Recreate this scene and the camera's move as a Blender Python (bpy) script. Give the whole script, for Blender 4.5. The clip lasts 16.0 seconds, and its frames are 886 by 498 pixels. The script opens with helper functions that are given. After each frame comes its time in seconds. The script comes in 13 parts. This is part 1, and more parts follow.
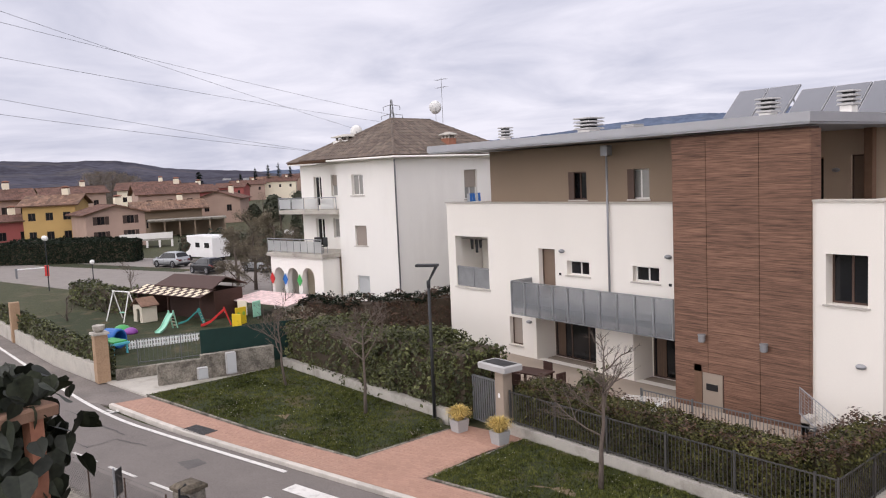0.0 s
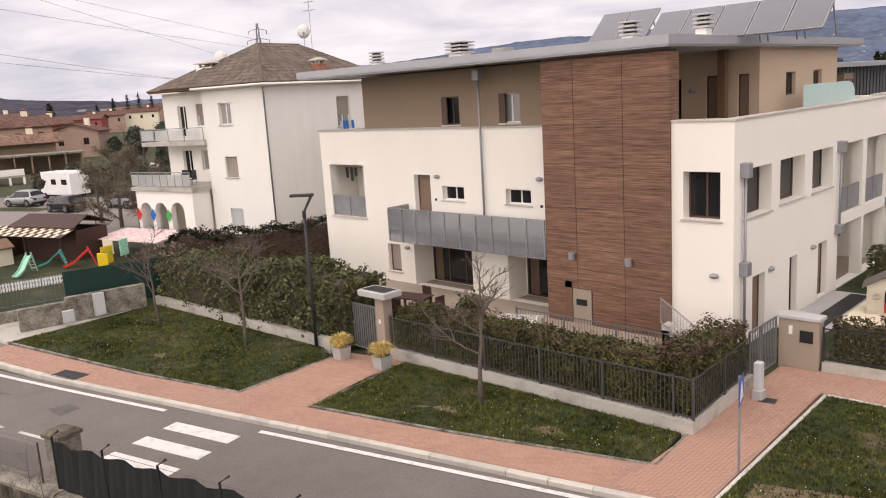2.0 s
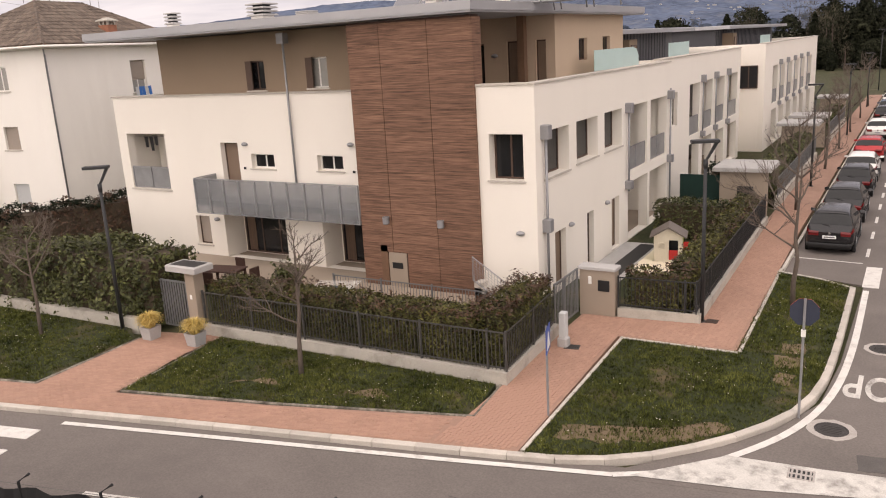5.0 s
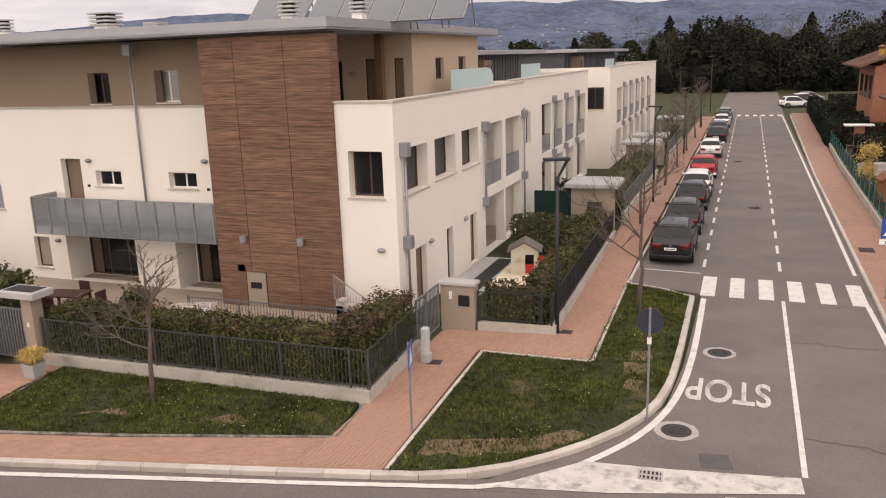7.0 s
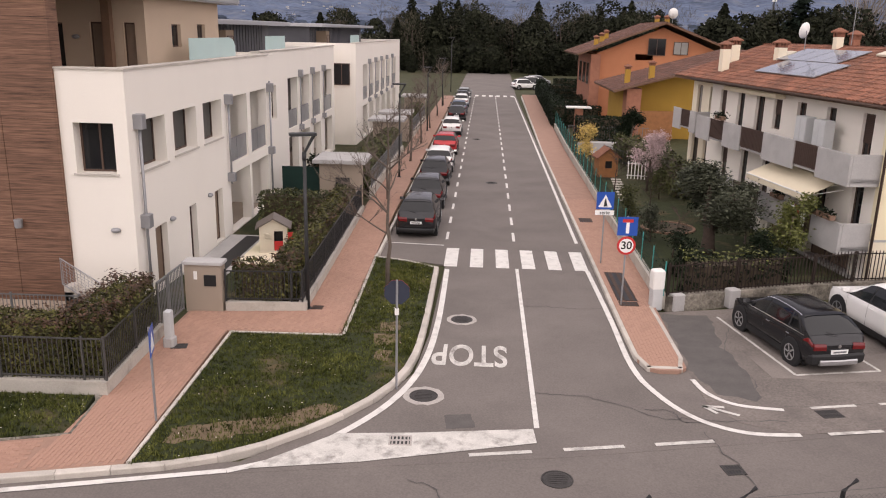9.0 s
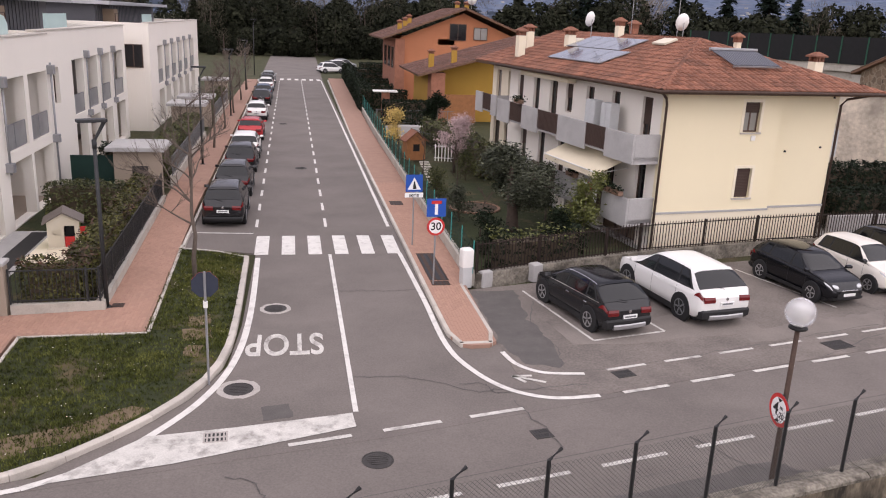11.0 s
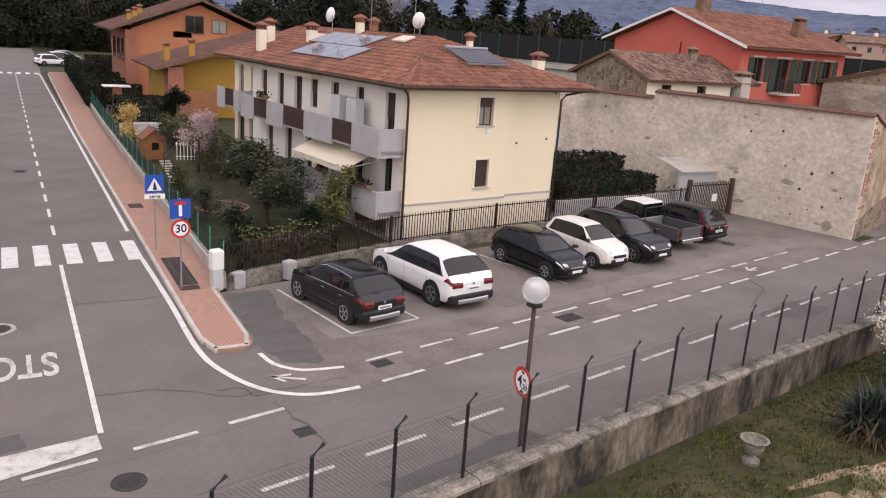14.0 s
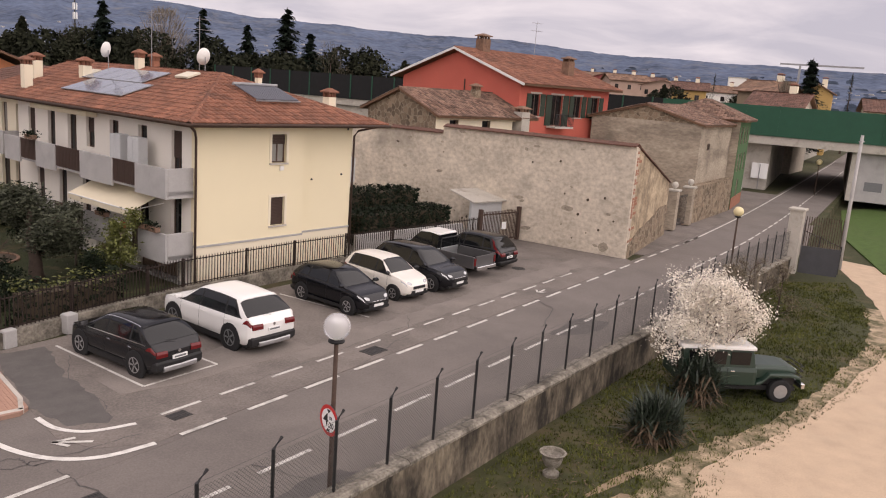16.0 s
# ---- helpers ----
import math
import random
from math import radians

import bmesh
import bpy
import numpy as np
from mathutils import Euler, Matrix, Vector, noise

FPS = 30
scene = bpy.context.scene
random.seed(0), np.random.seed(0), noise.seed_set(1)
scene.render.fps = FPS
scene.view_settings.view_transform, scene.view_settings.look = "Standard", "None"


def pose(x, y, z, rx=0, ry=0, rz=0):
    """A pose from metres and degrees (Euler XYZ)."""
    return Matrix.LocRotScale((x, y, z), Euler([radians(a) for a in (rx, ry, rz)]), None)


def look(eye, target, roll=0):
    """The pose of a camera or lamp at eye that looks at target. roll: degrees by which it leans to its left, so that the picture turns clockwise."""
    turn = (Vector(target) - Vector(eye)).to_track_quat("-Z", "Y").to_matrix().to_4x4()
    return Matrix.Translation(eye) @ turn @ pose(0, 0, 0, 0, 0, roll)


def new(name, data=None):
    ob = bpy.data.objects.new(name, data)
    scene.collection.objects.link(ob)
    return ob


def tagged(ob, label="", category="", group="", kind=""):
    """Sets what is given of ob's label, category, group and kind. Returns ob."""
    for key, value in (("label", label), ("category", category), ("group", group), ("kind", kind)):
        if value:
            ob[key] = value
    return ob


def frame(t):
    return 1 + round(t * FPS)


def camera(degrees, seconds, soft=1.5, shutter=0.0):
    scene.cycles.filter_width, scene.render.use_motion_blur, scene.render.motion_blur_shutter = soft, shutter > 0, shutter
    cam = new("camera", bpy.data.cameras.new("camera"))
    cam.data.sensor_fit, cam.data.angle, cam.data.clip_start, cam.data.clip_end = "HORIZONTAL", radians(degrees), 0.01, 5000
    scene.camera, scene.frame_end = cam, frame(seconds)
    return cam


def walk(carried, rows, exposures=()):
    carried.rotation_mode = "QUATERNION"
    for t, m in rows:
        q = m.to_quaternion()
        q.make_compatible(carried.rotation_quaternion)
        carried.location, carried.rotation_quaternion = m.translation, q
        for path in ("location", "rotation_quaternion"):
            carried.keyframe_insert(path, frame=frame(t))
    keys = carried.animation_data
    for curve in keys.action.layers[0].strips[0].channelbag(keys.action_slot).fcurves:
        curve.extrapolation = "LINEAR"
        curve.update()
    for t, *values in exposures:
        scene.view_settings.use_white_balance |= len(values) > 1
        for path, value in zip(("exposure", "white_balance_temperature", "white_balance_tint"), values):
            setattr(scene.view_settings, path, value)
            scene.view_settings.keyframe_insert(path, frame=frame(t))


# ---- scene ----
# camera: seconds, place, turn, tilt, lean
cam = camera(58.16, 16.0, soft=1.1)
ROWS = [
    (0.0, -0.232, 0.172, 8.502, 52.81, -5.34, 2.58),
    (0.5, -0.220, 0.176, 8.501, 51.16, -6.24, 2.46),
    (1.0, -0.206, 0.176, 8.507, 49.10, -8.03, 2.96),
    (1.5, -0.190, 0.182, 8.498, 46.71, -9.60, 3.31),
    (2.0, -0.168, 0.176, 8.497, 43.83, -11.02, 3.46),
    (2.5, -0.146, 0.175, 8.490, 39.91, -12.07, 3.19),
    (3.0, -0.136, 0.180, 8.496, 36.92, -12.88, 3.08),
    (3.5, -0.128, 0.180, 8.491, 35.34, -13.67, 3.38),
    (6.0, -0.105, 0.231, 8.484, 26.32, -13.56, 2.54),
    (6.5, -0.099, 0.243, 8.486, 23.84, -13.09, 2.17),
    (7.0, -0.092, 0.251, 8.501, 20.59, -13.49, 1.81),
    (7.5, -0.067, 0.257, 8.494, 16.98, -13.95, 1.67),
    (8.0, -0.051, 0.255, 8.493, 11.83, -14.34, 0.89),
    (8.5, -0.029, 0.249, 8.492, 7.01, -14.91, -0.24),
    (11.0, 0.043, 0.247, 8.496, -10.44, -16.01, -2.37),
    (11.5, 0.069, 0.258, 8.499, -14.36, -15.60, -2.12),
    (12.0, 0.069, 0.253, 8.498, -16.91, -15.05, -1.79),
    (12.5, 0.089, 0.243, 8.485, -19.68, -14.80, -1.08),
    (13.0, 0.092, 0.237, 8.489, -22.86, -15.14, -2.14),
    (13.5, 0.096, 0.216, 8.493, -26.03, -15.42, -3.74),
    (14.0, 0.113, 0.221, 8.495, -28.16, -15.34, -3.91),
    (14.5, 0.130, 0.214, 8.499, -31.56, -15.54, -4.03),
    (15.0, 0.159, 0.209, 8.496, -36.14, -13.66, -4.13),
    (15.5, 0.169, 0.200, 8.506, -39.93, -11.90, -4.06),
    (16.0, 0.178, 0.188, 8.510, -42.72, -11.81, -4.18),
]
walk(cam, [(t, pose(x, y, z, 90 + tilt, lean, turn)) for t, x, y, z, turn, tilt, lean in ROWS],
     [(0.0, 0.25, 6350, 15), (1.5, 0.33, 6800, 16), (3.5, 0.39, 7200, 17), (7.0, 0.20, 7300, 18), (11.0, 0.26, 6480, 20), (14.0, 0.22, 6550, 21), (16.0, 0.12, 7050, 20)])

# ---------- world and light: a bright overcast sky, the sun behind cloud ----------
SUN_AZ, SUN_EL = 179.0, 28.0     # degrees clockwise from +y, and above the horizon
world = bpy.data.worlds.new("overcast_sky")
scene.world = world
world.use_nodes = True
wt = world.node_tree
wt.nodes.clear()


def wnode(kind, **inputs):
    n = wt.nodes.new(kind)
    for k, v in inputs.items():
        n.inputs[k.replace("_", " ")].default_value = v
    return n


w_sky = wt.nodes.new("ShaderNodeTexSky")
w_sky.sky_type = "NISHITA"
w_sky.sun_disc = False
w_sky.sun_elevation = radians(SUN_EL)
w_sky.sun_rotation = radians(SUN_AZ)
w_co = wt.nodes.new("ShaderNodeTexCoord")
w_sep = wt.nodes.new("ShaderNodeSeparateXYZ")
wt.links.new(w_co.outputs["Generated"], w_sep.inputs[0])
# flatten the cloud layer: direction / (height + small)
w_h = wt.nodes.new("ShaderNodeMath"); w_h.operation = "MAXIMUM"; w_h.inputs[1].default_value = 0.0
wt.links.new(w_sep.outputs["Z"], w_h.inputs[0])
w_h2 = wt.nodes.new("ShaderNodeMath"); w_h2.operation = "ADD"; w_h2.inputs[1].default_value = 0.14
wt.links.new(w_h.outputs[0], w_h2.inputs[0])
w_div = wt.nodes.new("ShaderNodeVectorMath"); w_div.operation = "DIVIDE"
w_comb = wt.nodes.new("ShaderNodeCombineXYZ")
for i in range(3):
    wt.links.new(w_h2.outputs[0], w_comb.inputs[i])
wt.links.new(w_co.outputs["Generated"], w_div.inputs[0])
wt.links.new(w_comb.outputs[0], w_div.inputs[1])
w_n1 = wt.nodes.new("ShaderNodeTexNoise")
w_n1.inputs["Scale"].default_value = 1.1
w_n1.inputs["Detail"].default_value = 7.0
w_n1.inputs["Roughness"].default_value = 0.55
w_n1.inputs["Distortion"].default_value = 0.5
wt.links.new(w_div.outputs[0], w_n1.inputs["Vector"])
w_ramp = wt.nodes.new("ShaderNodeValToRGB")
w_ramp.color_ramp.elements[0].position = 0.34
w_ramp.color_ramp.elements[0].color = (0.56, 0.575, 0.67, 1)
w_ramp.color_ramp.elements[1].position = 0.66
w_ramp.color_ramp.elements[1].color = (0.85, 0.84, 0.90, 1)
wt.links.new(w_n1.outputs["Fac"], w_ramp.inputs[0])
# the cloud deck is a little greyer overhead
w_gain = wt.nodes.new("ShaderNodeMapRange")
w_gain.inputs["From Min"].default_value = 0.12
w_gain.inputs["From Max"].default_value = 0.85
w_gain.inputs["To Min"].default_value = 1.12
w_gain.inputs["To Max"].default_value = 1.05
wt.links.new(w_h.outputs[0], w_gain.inputs["Value"])
w_mul = wt.nodes.new("ShaderNodeVectorMath"); w_mul.operation = "SCALE"
wt.links.new(w_ramp.outputs[0], w_mul.inputs[0])
wt.links.new(w_gain.outputs[0], w_mul.inputs["Scale"])
w_bg1 = wnode("ShaderNodeBackground", Strength=0.05)
w_bg2 = wnode("ShaderNodeBackground", Strength=0.82)
wt.links.new(w_sky.outputs[0], w_bg1.inputs["Color"])
wt.links.new(w_mul.outputs[0], w_bg2.inputs["Color"])
w_mix = wt.nodes.new("ShaderNodeMixShader"); w_mix.inputs[0].default_value = 0.94
wt.links.new(w_bg1.outputs[0], w_mix.inputs[1])
wt.links.new(w_bg2.outputs[0], w_mix.inputs[2])
w_out = wt.nodes.new("ShaderNodeOutputWorld")
wt.links.new(w_mix.outputs[0], w_out.inputs["Surface"])

sun_data = bpy.data.lights.new("sun", "SUN")
sun_data.energy = 3.1
sun_data.angle = radians(165)
sun_data.color = (1.0, 0.955, 0.90)
sun = new("sun", sun_data)
sun_way = Vector((math.sin(radians(SUN_AZ)) * math.cos(radians(SUN_EL)), math.cos(radians(SUN_AZ)) * math.cos(radians(SUN_EL)), math.sin(radians(SUN_EL))))
sun.matrix_world = look(sun_way * 100, (0, 0, 0))

# ---------- materials ----------
def mat(name, base, rough=0.8, metal=0.0, spread=0.12, scale=6.0, fine=60.0, bump=0.15, bump_scale=40.0, tint=None, stain=0.0, stain_scale=0.6,
        stain_color=(0.2, 0.19, 0.17), per_object=0.0, per_island=0.0, stretch=(1, 1, 1), spec=0.4, alpha=1.0, fine_amount=0.5, cover=0.0):
    """A surface with broad and fine variation, optional stains, and fine relief, in object space at real size."""
    m = bpy.data.materials.new(name)
    m.use_nodes = True
    nt = m.node_tree
    b = nt.nodes["Principled BSDF"]
    b.inputs["Roughness"].default_value = rough
    b.inputs["Metallic"].default_value = metal
    b.inputs["Specular IOR Level"].default_value = spec
    co = nt.nodes.new("ShaderNodeTexCoord")
    mp = nt.nodes.new("ShaderNodeMapping")
    mp.inputs["Scale"].default_value = stretch
    nt.links.new(co.outputs["Object"], mp.inputs["Vector"])

    def nz(s, detail=4.0, r=0.55):
        n = nt.nodes.new("ShaderNodeTexNoise")
        n.inputs["Scale"].default_value = s
        n.inputs["Detail"].default_value = detail
        n.inputs["Roughness"].default_value = r
        nt.links.new(mp.outputs[0], n.inputs["Vector"])
        return n
    broad, grain = nz(scale), nz(fine, 3.0)
    add = nt.nodes.new("ShaderNodeMath"); add.operation = "MULTIPLY_ADD"
    add.inputs[1].default_value = fine_amount
    nt.links.new(grain.outputs["Fac"], add.inputs[0])
    sc = nt.nodes.new("ShaderNodeMath"); sc.operation = "MULTIPLY"; sc.inputs[1].default_value = 1.0 - fine_amount
    nt.links.new(broad.outputs["Fac"], sc.inputs[0])
    nt.links.new(sc.outputs[0], add.inputs[2])
    ramp = nt.nodes.new("ShaderNodeValToRGB")
    lo = tuple(max(0.0, c * (1 - spread)) for c in base)
    hi = tuple(min(1.0, c * (1 + spread)) for c in (tint or base))
    ramp.color_ramp.elements[0].position, ramp.color_ramp.elements[1].position = 0.32, 0.68
    ramp.color_ramp.elements[0].color, ramp.color_ramp.elements[1].color = (*lo, 1), (*hi, 1)
    nt.links.new(add.outputs[0], ramp.inputs[0])
    color = ramp.outputs[0]
    if stain:
        s = nz(stain_scale, 6.0, 0.65)
        sr = nt.nodes.new("ShaderNodeMapRange")
        sr.inputs["From Min"].default_value, sr.inputs["From Max"].default_value = 0.52 - cover, 0.72 - cover
        sr.inputs["To Max"].default_value = stain
        nt.links.new(s.outputs["Fac"], sr.inputs["Value"])
        mx = nt.nodes.new("ShaderNodeMix"); mx.data_type = "RGBA"
        nt.links.new(sr.outputs[0], mx.inputs["Factor"])
        nt.links.new(color, mx.inputs["A"])
        mx.inputs["B"].default_value = (*stain_color, 1)
        color = mx.outputs["Result"]
    if per_object or per_island:
        src = nt.nodes.new("ShaderNodeObjectInfo" if per_object else "ShaderNodeNewGeometry")
        r = src.outputs["Random" if per_object else "Random Per Island"]
        amount = per_object or per_island
        mr = nt.nodes.new("ShaderNodeMapRange")
        mr.inputs["To Min"].default_value, mr.inputs["To Max"].default_value = 1 - amount, 1 + amount
        nt.links.new(r, mr.inputs["Value"])
        vm = nt.nodes.new("ShaderNodeVectorMath"); vm.operation = "SCALE"
        nt.links.new(color, vm.inputs[0]); nt.links.new(mr.outputs[0], vm.inputs["Scale"])
        color = vm.outputs[0]
    nt.links.new(color, b.inputs["Base Color"])
    if bump:
        bn = nz(bump_scale, 5.0, 0.6)
        bp = nt.nodes.new("ShaderNodeBump")
        bp.inputs["Strength"].default_value = bump
        bp.inputs["Distance"].default_value = 0.02
        nt.links.new(bn.outputs["Fac"], bp.inputs["Height"])
        nt.links.new(bp.outputs[0], b.inputs["Normal"])
    return m


def glass_mat(name, color=(0.9, 0.95, 0.95), rough=0.02, trans=1.0):
    m = bpy.data.materials.new(name)
    m.use_nodes = True
    b = m.node_tree.nodes["Principled BSDF"]
    b.inputs["Base Color"].default_value = (*color, 1)
    b.inputs["Roughness"].default_value = rough
    b.inputs["Transmission Weight"].default_value = trans
    b.inputs["IOR"].default_value = 1.45
    return m


ASPHALT = mat("asphalt", (0.160, 0.140, 0.127), 0.9, spread=0.24, scale=0.35, fine=22, bump=0.2, bump_scale=90, stain=0.6, stain_scale=0.18, stain_color=(0.108, 0.094, 0.087))
ASPHALT_OLD = mat("worn_asphalt", (0.172, 0.149, 0.133), 0.92, spread=0.36, scale=0.6, fine=16, bump=0.3, bump_scale=70, stain=0.65, stain_scale=0.35, stain_color=(0.092, 0.081, 0.075))
TAR = mat("dark_tar", (0.09, 0.083, 0.08), 0.85, spread=0.2, scale=3)
ROAD_PAINT = mat("white_road_paint", (0.66, 0.64, 0.60), 0.75, spread=0.12, scale=2, fine=40, stain=0.6, stain_scale=3.0, stain_color=(0.30, 0.275, 0.255))
ROAD_PAINT_WORN = mat("worn_road_paint", (0.56, 0.54, 0.50), 0.8, spread=0.2, scale=2, fine=30, stain=0.9, cover=0.03, stain_scale=2.6, stain_color=(0.21, 0.19, 0.175))
PAVER = mat("terracotta_pavers", (0.375, 0.222, 0.162), 0.85, spread=0.12, scale=0.8, fine=30, bump=0.2, stain=0.35, stain_scale=0.4, stain_color=(0.31, 0.20, 0.15), per_island=0.07)
PAVER_BED = mat("sandy_paver_joints", (0.325, 0.20, 0.15), 0.95, spread=0.15, scale=2)
KERB = mat("pale_kerb_stone", (0.50, 0.46, 0.41), 0.85, spread=0.14, scale=2, fine=40, stain=0.5, stain_scale=1.6, stain_color=(0.27, 0.24, 0.2), per_object=0.1)
CONCRETE = mat("weathered_concrete", (0.44, 0.41, 0.36), 0.9, spread=0.16, scale=1.2, fine=30, bump=0.3, stain=0.7, stain_scale=0.9, stain_color=(0.19, 0.17, 0.14))
CONCRETE_GREY = mat("grey_concrete", (0.40, 0.39, 0.38), 0.88, spread=0.12, scale=1.5, fine=30, stain=0.4, stain_scale=0.8, stain_color=(0.25, 0.24, 0.22))
OLD_WALL = mat("mossy_old_wall", (0.098, 0.076, 0.054), 0.95, spread=0.55, scale=0.9, fine=8, bump=0.8, bump_scale=10, tint=(0.19, 0.158, 0.115), stain=1.0, cover=0.11, stain_scale=1.1, stain_color=(0.024, 0.02, 0.015), stretch=(1, 1, 0.45))
PLASTER = mat("cream_plaster", (0.80, 0.755, 0.685), 0.9, spread=0.04, scale=0.5, fine=50, bump=0.08, bump_scale=120, stain=0.12, stain_scale=0.5, stain_color=(0.66, 0.62, 0.56), stretch=(1, 1, 0.4))
PLASTER_WHITE = mat("white_plaster", (0.82, 0.79, 0.74), 0.9, spread=0.04, scale=0.5, fine=40, bump=0.08, stain=0.22, stain_scale=0.4, stain_color=(0.62, 0.58, 0.52), stretch=(1, 1, 0.35))
PLASTER_YELLOW = mat("pale_yellow_plaster", (0.80, 0.71, 0.50), 0.9, spread=0.03, scale=0.4, fine=40, bump=0.06)
PLASTER_CREAM = mat("creamy_plaster", (0.80, 0.72, 0.56), 0.9, spread=0.04, scale=0.5, fine=40, bump=0.06)
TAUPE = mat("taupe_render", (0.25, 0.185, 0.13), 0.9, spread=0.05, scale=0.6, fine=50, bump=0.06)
# the same taupe, lightened for walls that catch more light
TAUPE_LIT = mat("taupe_render_lit", (0.50, 0.385, 0.285), 0.9, spread=0.05, scale=0.6, fine=50, bump=0.06)
ZINC_DARK = mat("dark_seamed_roof_metal", (0.085, 0.085, 0.095), 0.5, 0.3, spread=0.15, scale=1, bump=0.03)
BEIGE_WALL = mat("beige_render", (0.33, 0.27, 0.215), 0.9, spread=0.07, scale=0.8, fine=40, bump=0.08)
RED_PLASTER = mat("red_plaster", (0.53, 0.125, 0.09), 0.9, spread=0.10, scale=0.5, fine=30, stain=0.3, stain_scale=0.4, stain_color=(0.46, 0.17, 0.125))
ORANGE_PLASTER = mat("orange_plaster", (0.47, 0.19, 0.095), 0.9, spread=0.09, scale=0.6, fine=30)
OCHRE_PLASTER = mat("ochre_plaster", (0.40, 0.235, 0.042), 0.9, spread=0.09, scale=0.6, fine=30)
TILE_DARK = mat("dark_brown_roof_tiles", (0.115, 0.056, 0.040), 0.85, spread=0.35, scale=0.5, fine=6, bump=0.3, stain=0.5, stain_scale=0.7, stain_color=(0.06, 0.042, 0.034), per_island=0.3)
PINK_PLASTER = mat("pale_peach_plaster", (0.68, 0.50, 0.38), 0.9, spread=0.06, scale=0.6, fine=30)
GREEN_PLASTER = mat("green_plaster", (0.07, 0.14, 0.06), 0.9, spread=0.15, scale=0.8, fine=30)
ROUGH_PLASTER = mat("stained_old_plaster", (0.44, 0.38, 0.305), 0.95, spread=0.24, scale=0.35, fine=5, bump=0.22, bump_scale=16, tint=(0.58, 0.51, 0.42), stain=0.75, cover=0.02, stain_scale=0.36, stain_color=(0.25, 0.22, 0.185), stretch=(0.8, 0.8, 1.0))


def rubble_mat(name, stone, mortar, size=3.2):
    """Field stones of many tones in pale mortar, with a rough relief."""
    m = mat(name, stone, 0.95, spread=0.3, scale=1.1, fine=14, bump=0.0)
    nt = m.node_tree
    b = nt.nodes["Principled BSDF"]
    base = b.inputs["Base Color"].links[0].from_socket
    co = nt.nodes.new("ShaderNodeTexCoord")
    warp = nt.nodes.new("ShaderNodeTexNoise")
    warp.inputs["Scale"].default_value = 2.5
    add = nt.nodes.new("ShaderNodeVectorMath"); add.operation = "MULTIPLY_ADD"
    add.inputs[1].default_value = (0.35, 0.35, 0.35)
    nt.links.new(co.outputs["Object"], warp.inputs["Vector"])
    nt.links.new(warp.outputs["Color"], add.inputs[0])
    nt.links.new(co.outputs["Object"], add.inputs[2])
    cell, edge = nt.nodes.new("ShaderNodeTexVoronoi"), nt.nodes.new("ShaderNodeTexVoronoi")
    edge.feature = "DISTANCE_TO_EDGE"
    for v in (cell, edge):
        v.inputs["Scale"].default_value = size
        nt.links.new(add.outputs[0], v.inputs["Vector"])
    tone = nt.nodes.new("ShaderNodeMapRange")
    tone.inputs["To Min"].default_value, tone.inputs["To Max"].default_value = 0.55, 1.45
    sep = nt.nodes.new("ShaderNodeSeparateColor")
    nt.links.new(cell.outputs["Color"], sep.inputs[0])
    nt.links.new(sep.outputs[0], tone.inputs["Value"])
    sc = nt.nodes.new("ShaderNodeVectorMath"); sc.operation = "SCALE"
    nt.links.new(base, sc.inputs[0]); nt.links.new(tone.outputs[0], sc.inputs["Scale"])
    joint = nt.nodes.new("ShaderNodeMapRange")
    joint.inputs["From Min"].default_value, joint.inputs["From Max"].default_value = 0.03, 0.10
    nt.links.new(edge.outputs["Distance"], joint.inputs["Value"])
    mx = nt.nodes.new("ShaderNodeMix"); mx.data_type = "RGBA"
    nt.links.new(joint.outputs[0], mx.inputs["Factor"])
    mx.inputs["A"].default_value = (*mortar, 1)
    nt.links.new(sc.outputs[0], mx.inputs["B"])
    nt.links.new(mx.outputs["Result"], b.inputs["Base Color"])
    bp = nt.nodes.new("ShaderNodeBump")
    bp.inputs["Strength"].default_value = 0.8
    bp.inputs["Distance"].default_value = 0.05
    nt.links.new(joint.outputs[0], bp.inputs["Height"])
    nt.links.new(bp.outputs[0], b.inputs["Normal"])
    return m


RUBBLE = rubble_mat("rubble_stone", (0.22, 0.165, 0.115), (0.31, 0.25, 0.18), 2.6)
TILE = mat("terracotta_roof_tiles", (0.205, 0.086, 0.053), 0.85, spread=0.32, scale=0.5, fine=6, bump=0.25, stain=0.55, stain_scale=0.45, stain_color=(0.105, 0.06, 0.045), per_island=0.3)
TILE_OLD = mat("weathered_roof_tiles", (0.20, 0.118, 0.08), 0.9, spread=0.38, scale=0.7, fine=6, bump=0.3, stain=0.7, stain_scale=0.8, stain_color=(0.10, 0.082, 0.067), per_island=0.35)
TILE_GREY = mat("grey_brown_roof_tiles", (0.145, 0.112, 0.090), 0.9, spread=0.4, scale=0.7, fine=6, bump=0.3, stain=0.5, stain_scale=0.7, stain_color=(0.11, 0.1, 0.085), per_island=0.25)
SOFFIT = mat("brown_soffit", (0.16, 0.09, 0.055), 0.8, spread=0.15, stretch=(1, 6, 1))
ZINC = mat("grey_zinc_roof", (0.37, 0.37, 0.385), 0.5, 0.3, spread=0.08, scale=1, bump=0.03)
GALV = mat("galvanised_steel", (0.30, 0.30, 0.31), 0.5, 0.45, spread=0.12, scale=3, bump=0.03)
DARK_STEEL = mat("dark_painted_steel", (0.035, 0.036, 0.038), 0.55, 0.3, spread=0.2, scale=5, bump=0.03)
GREY_STEEL = mat("grey_painted_steel", (0.17, 0.175, 0.18), 0.5, 0.3, spread=0.1, scale=5, bump=0.03)
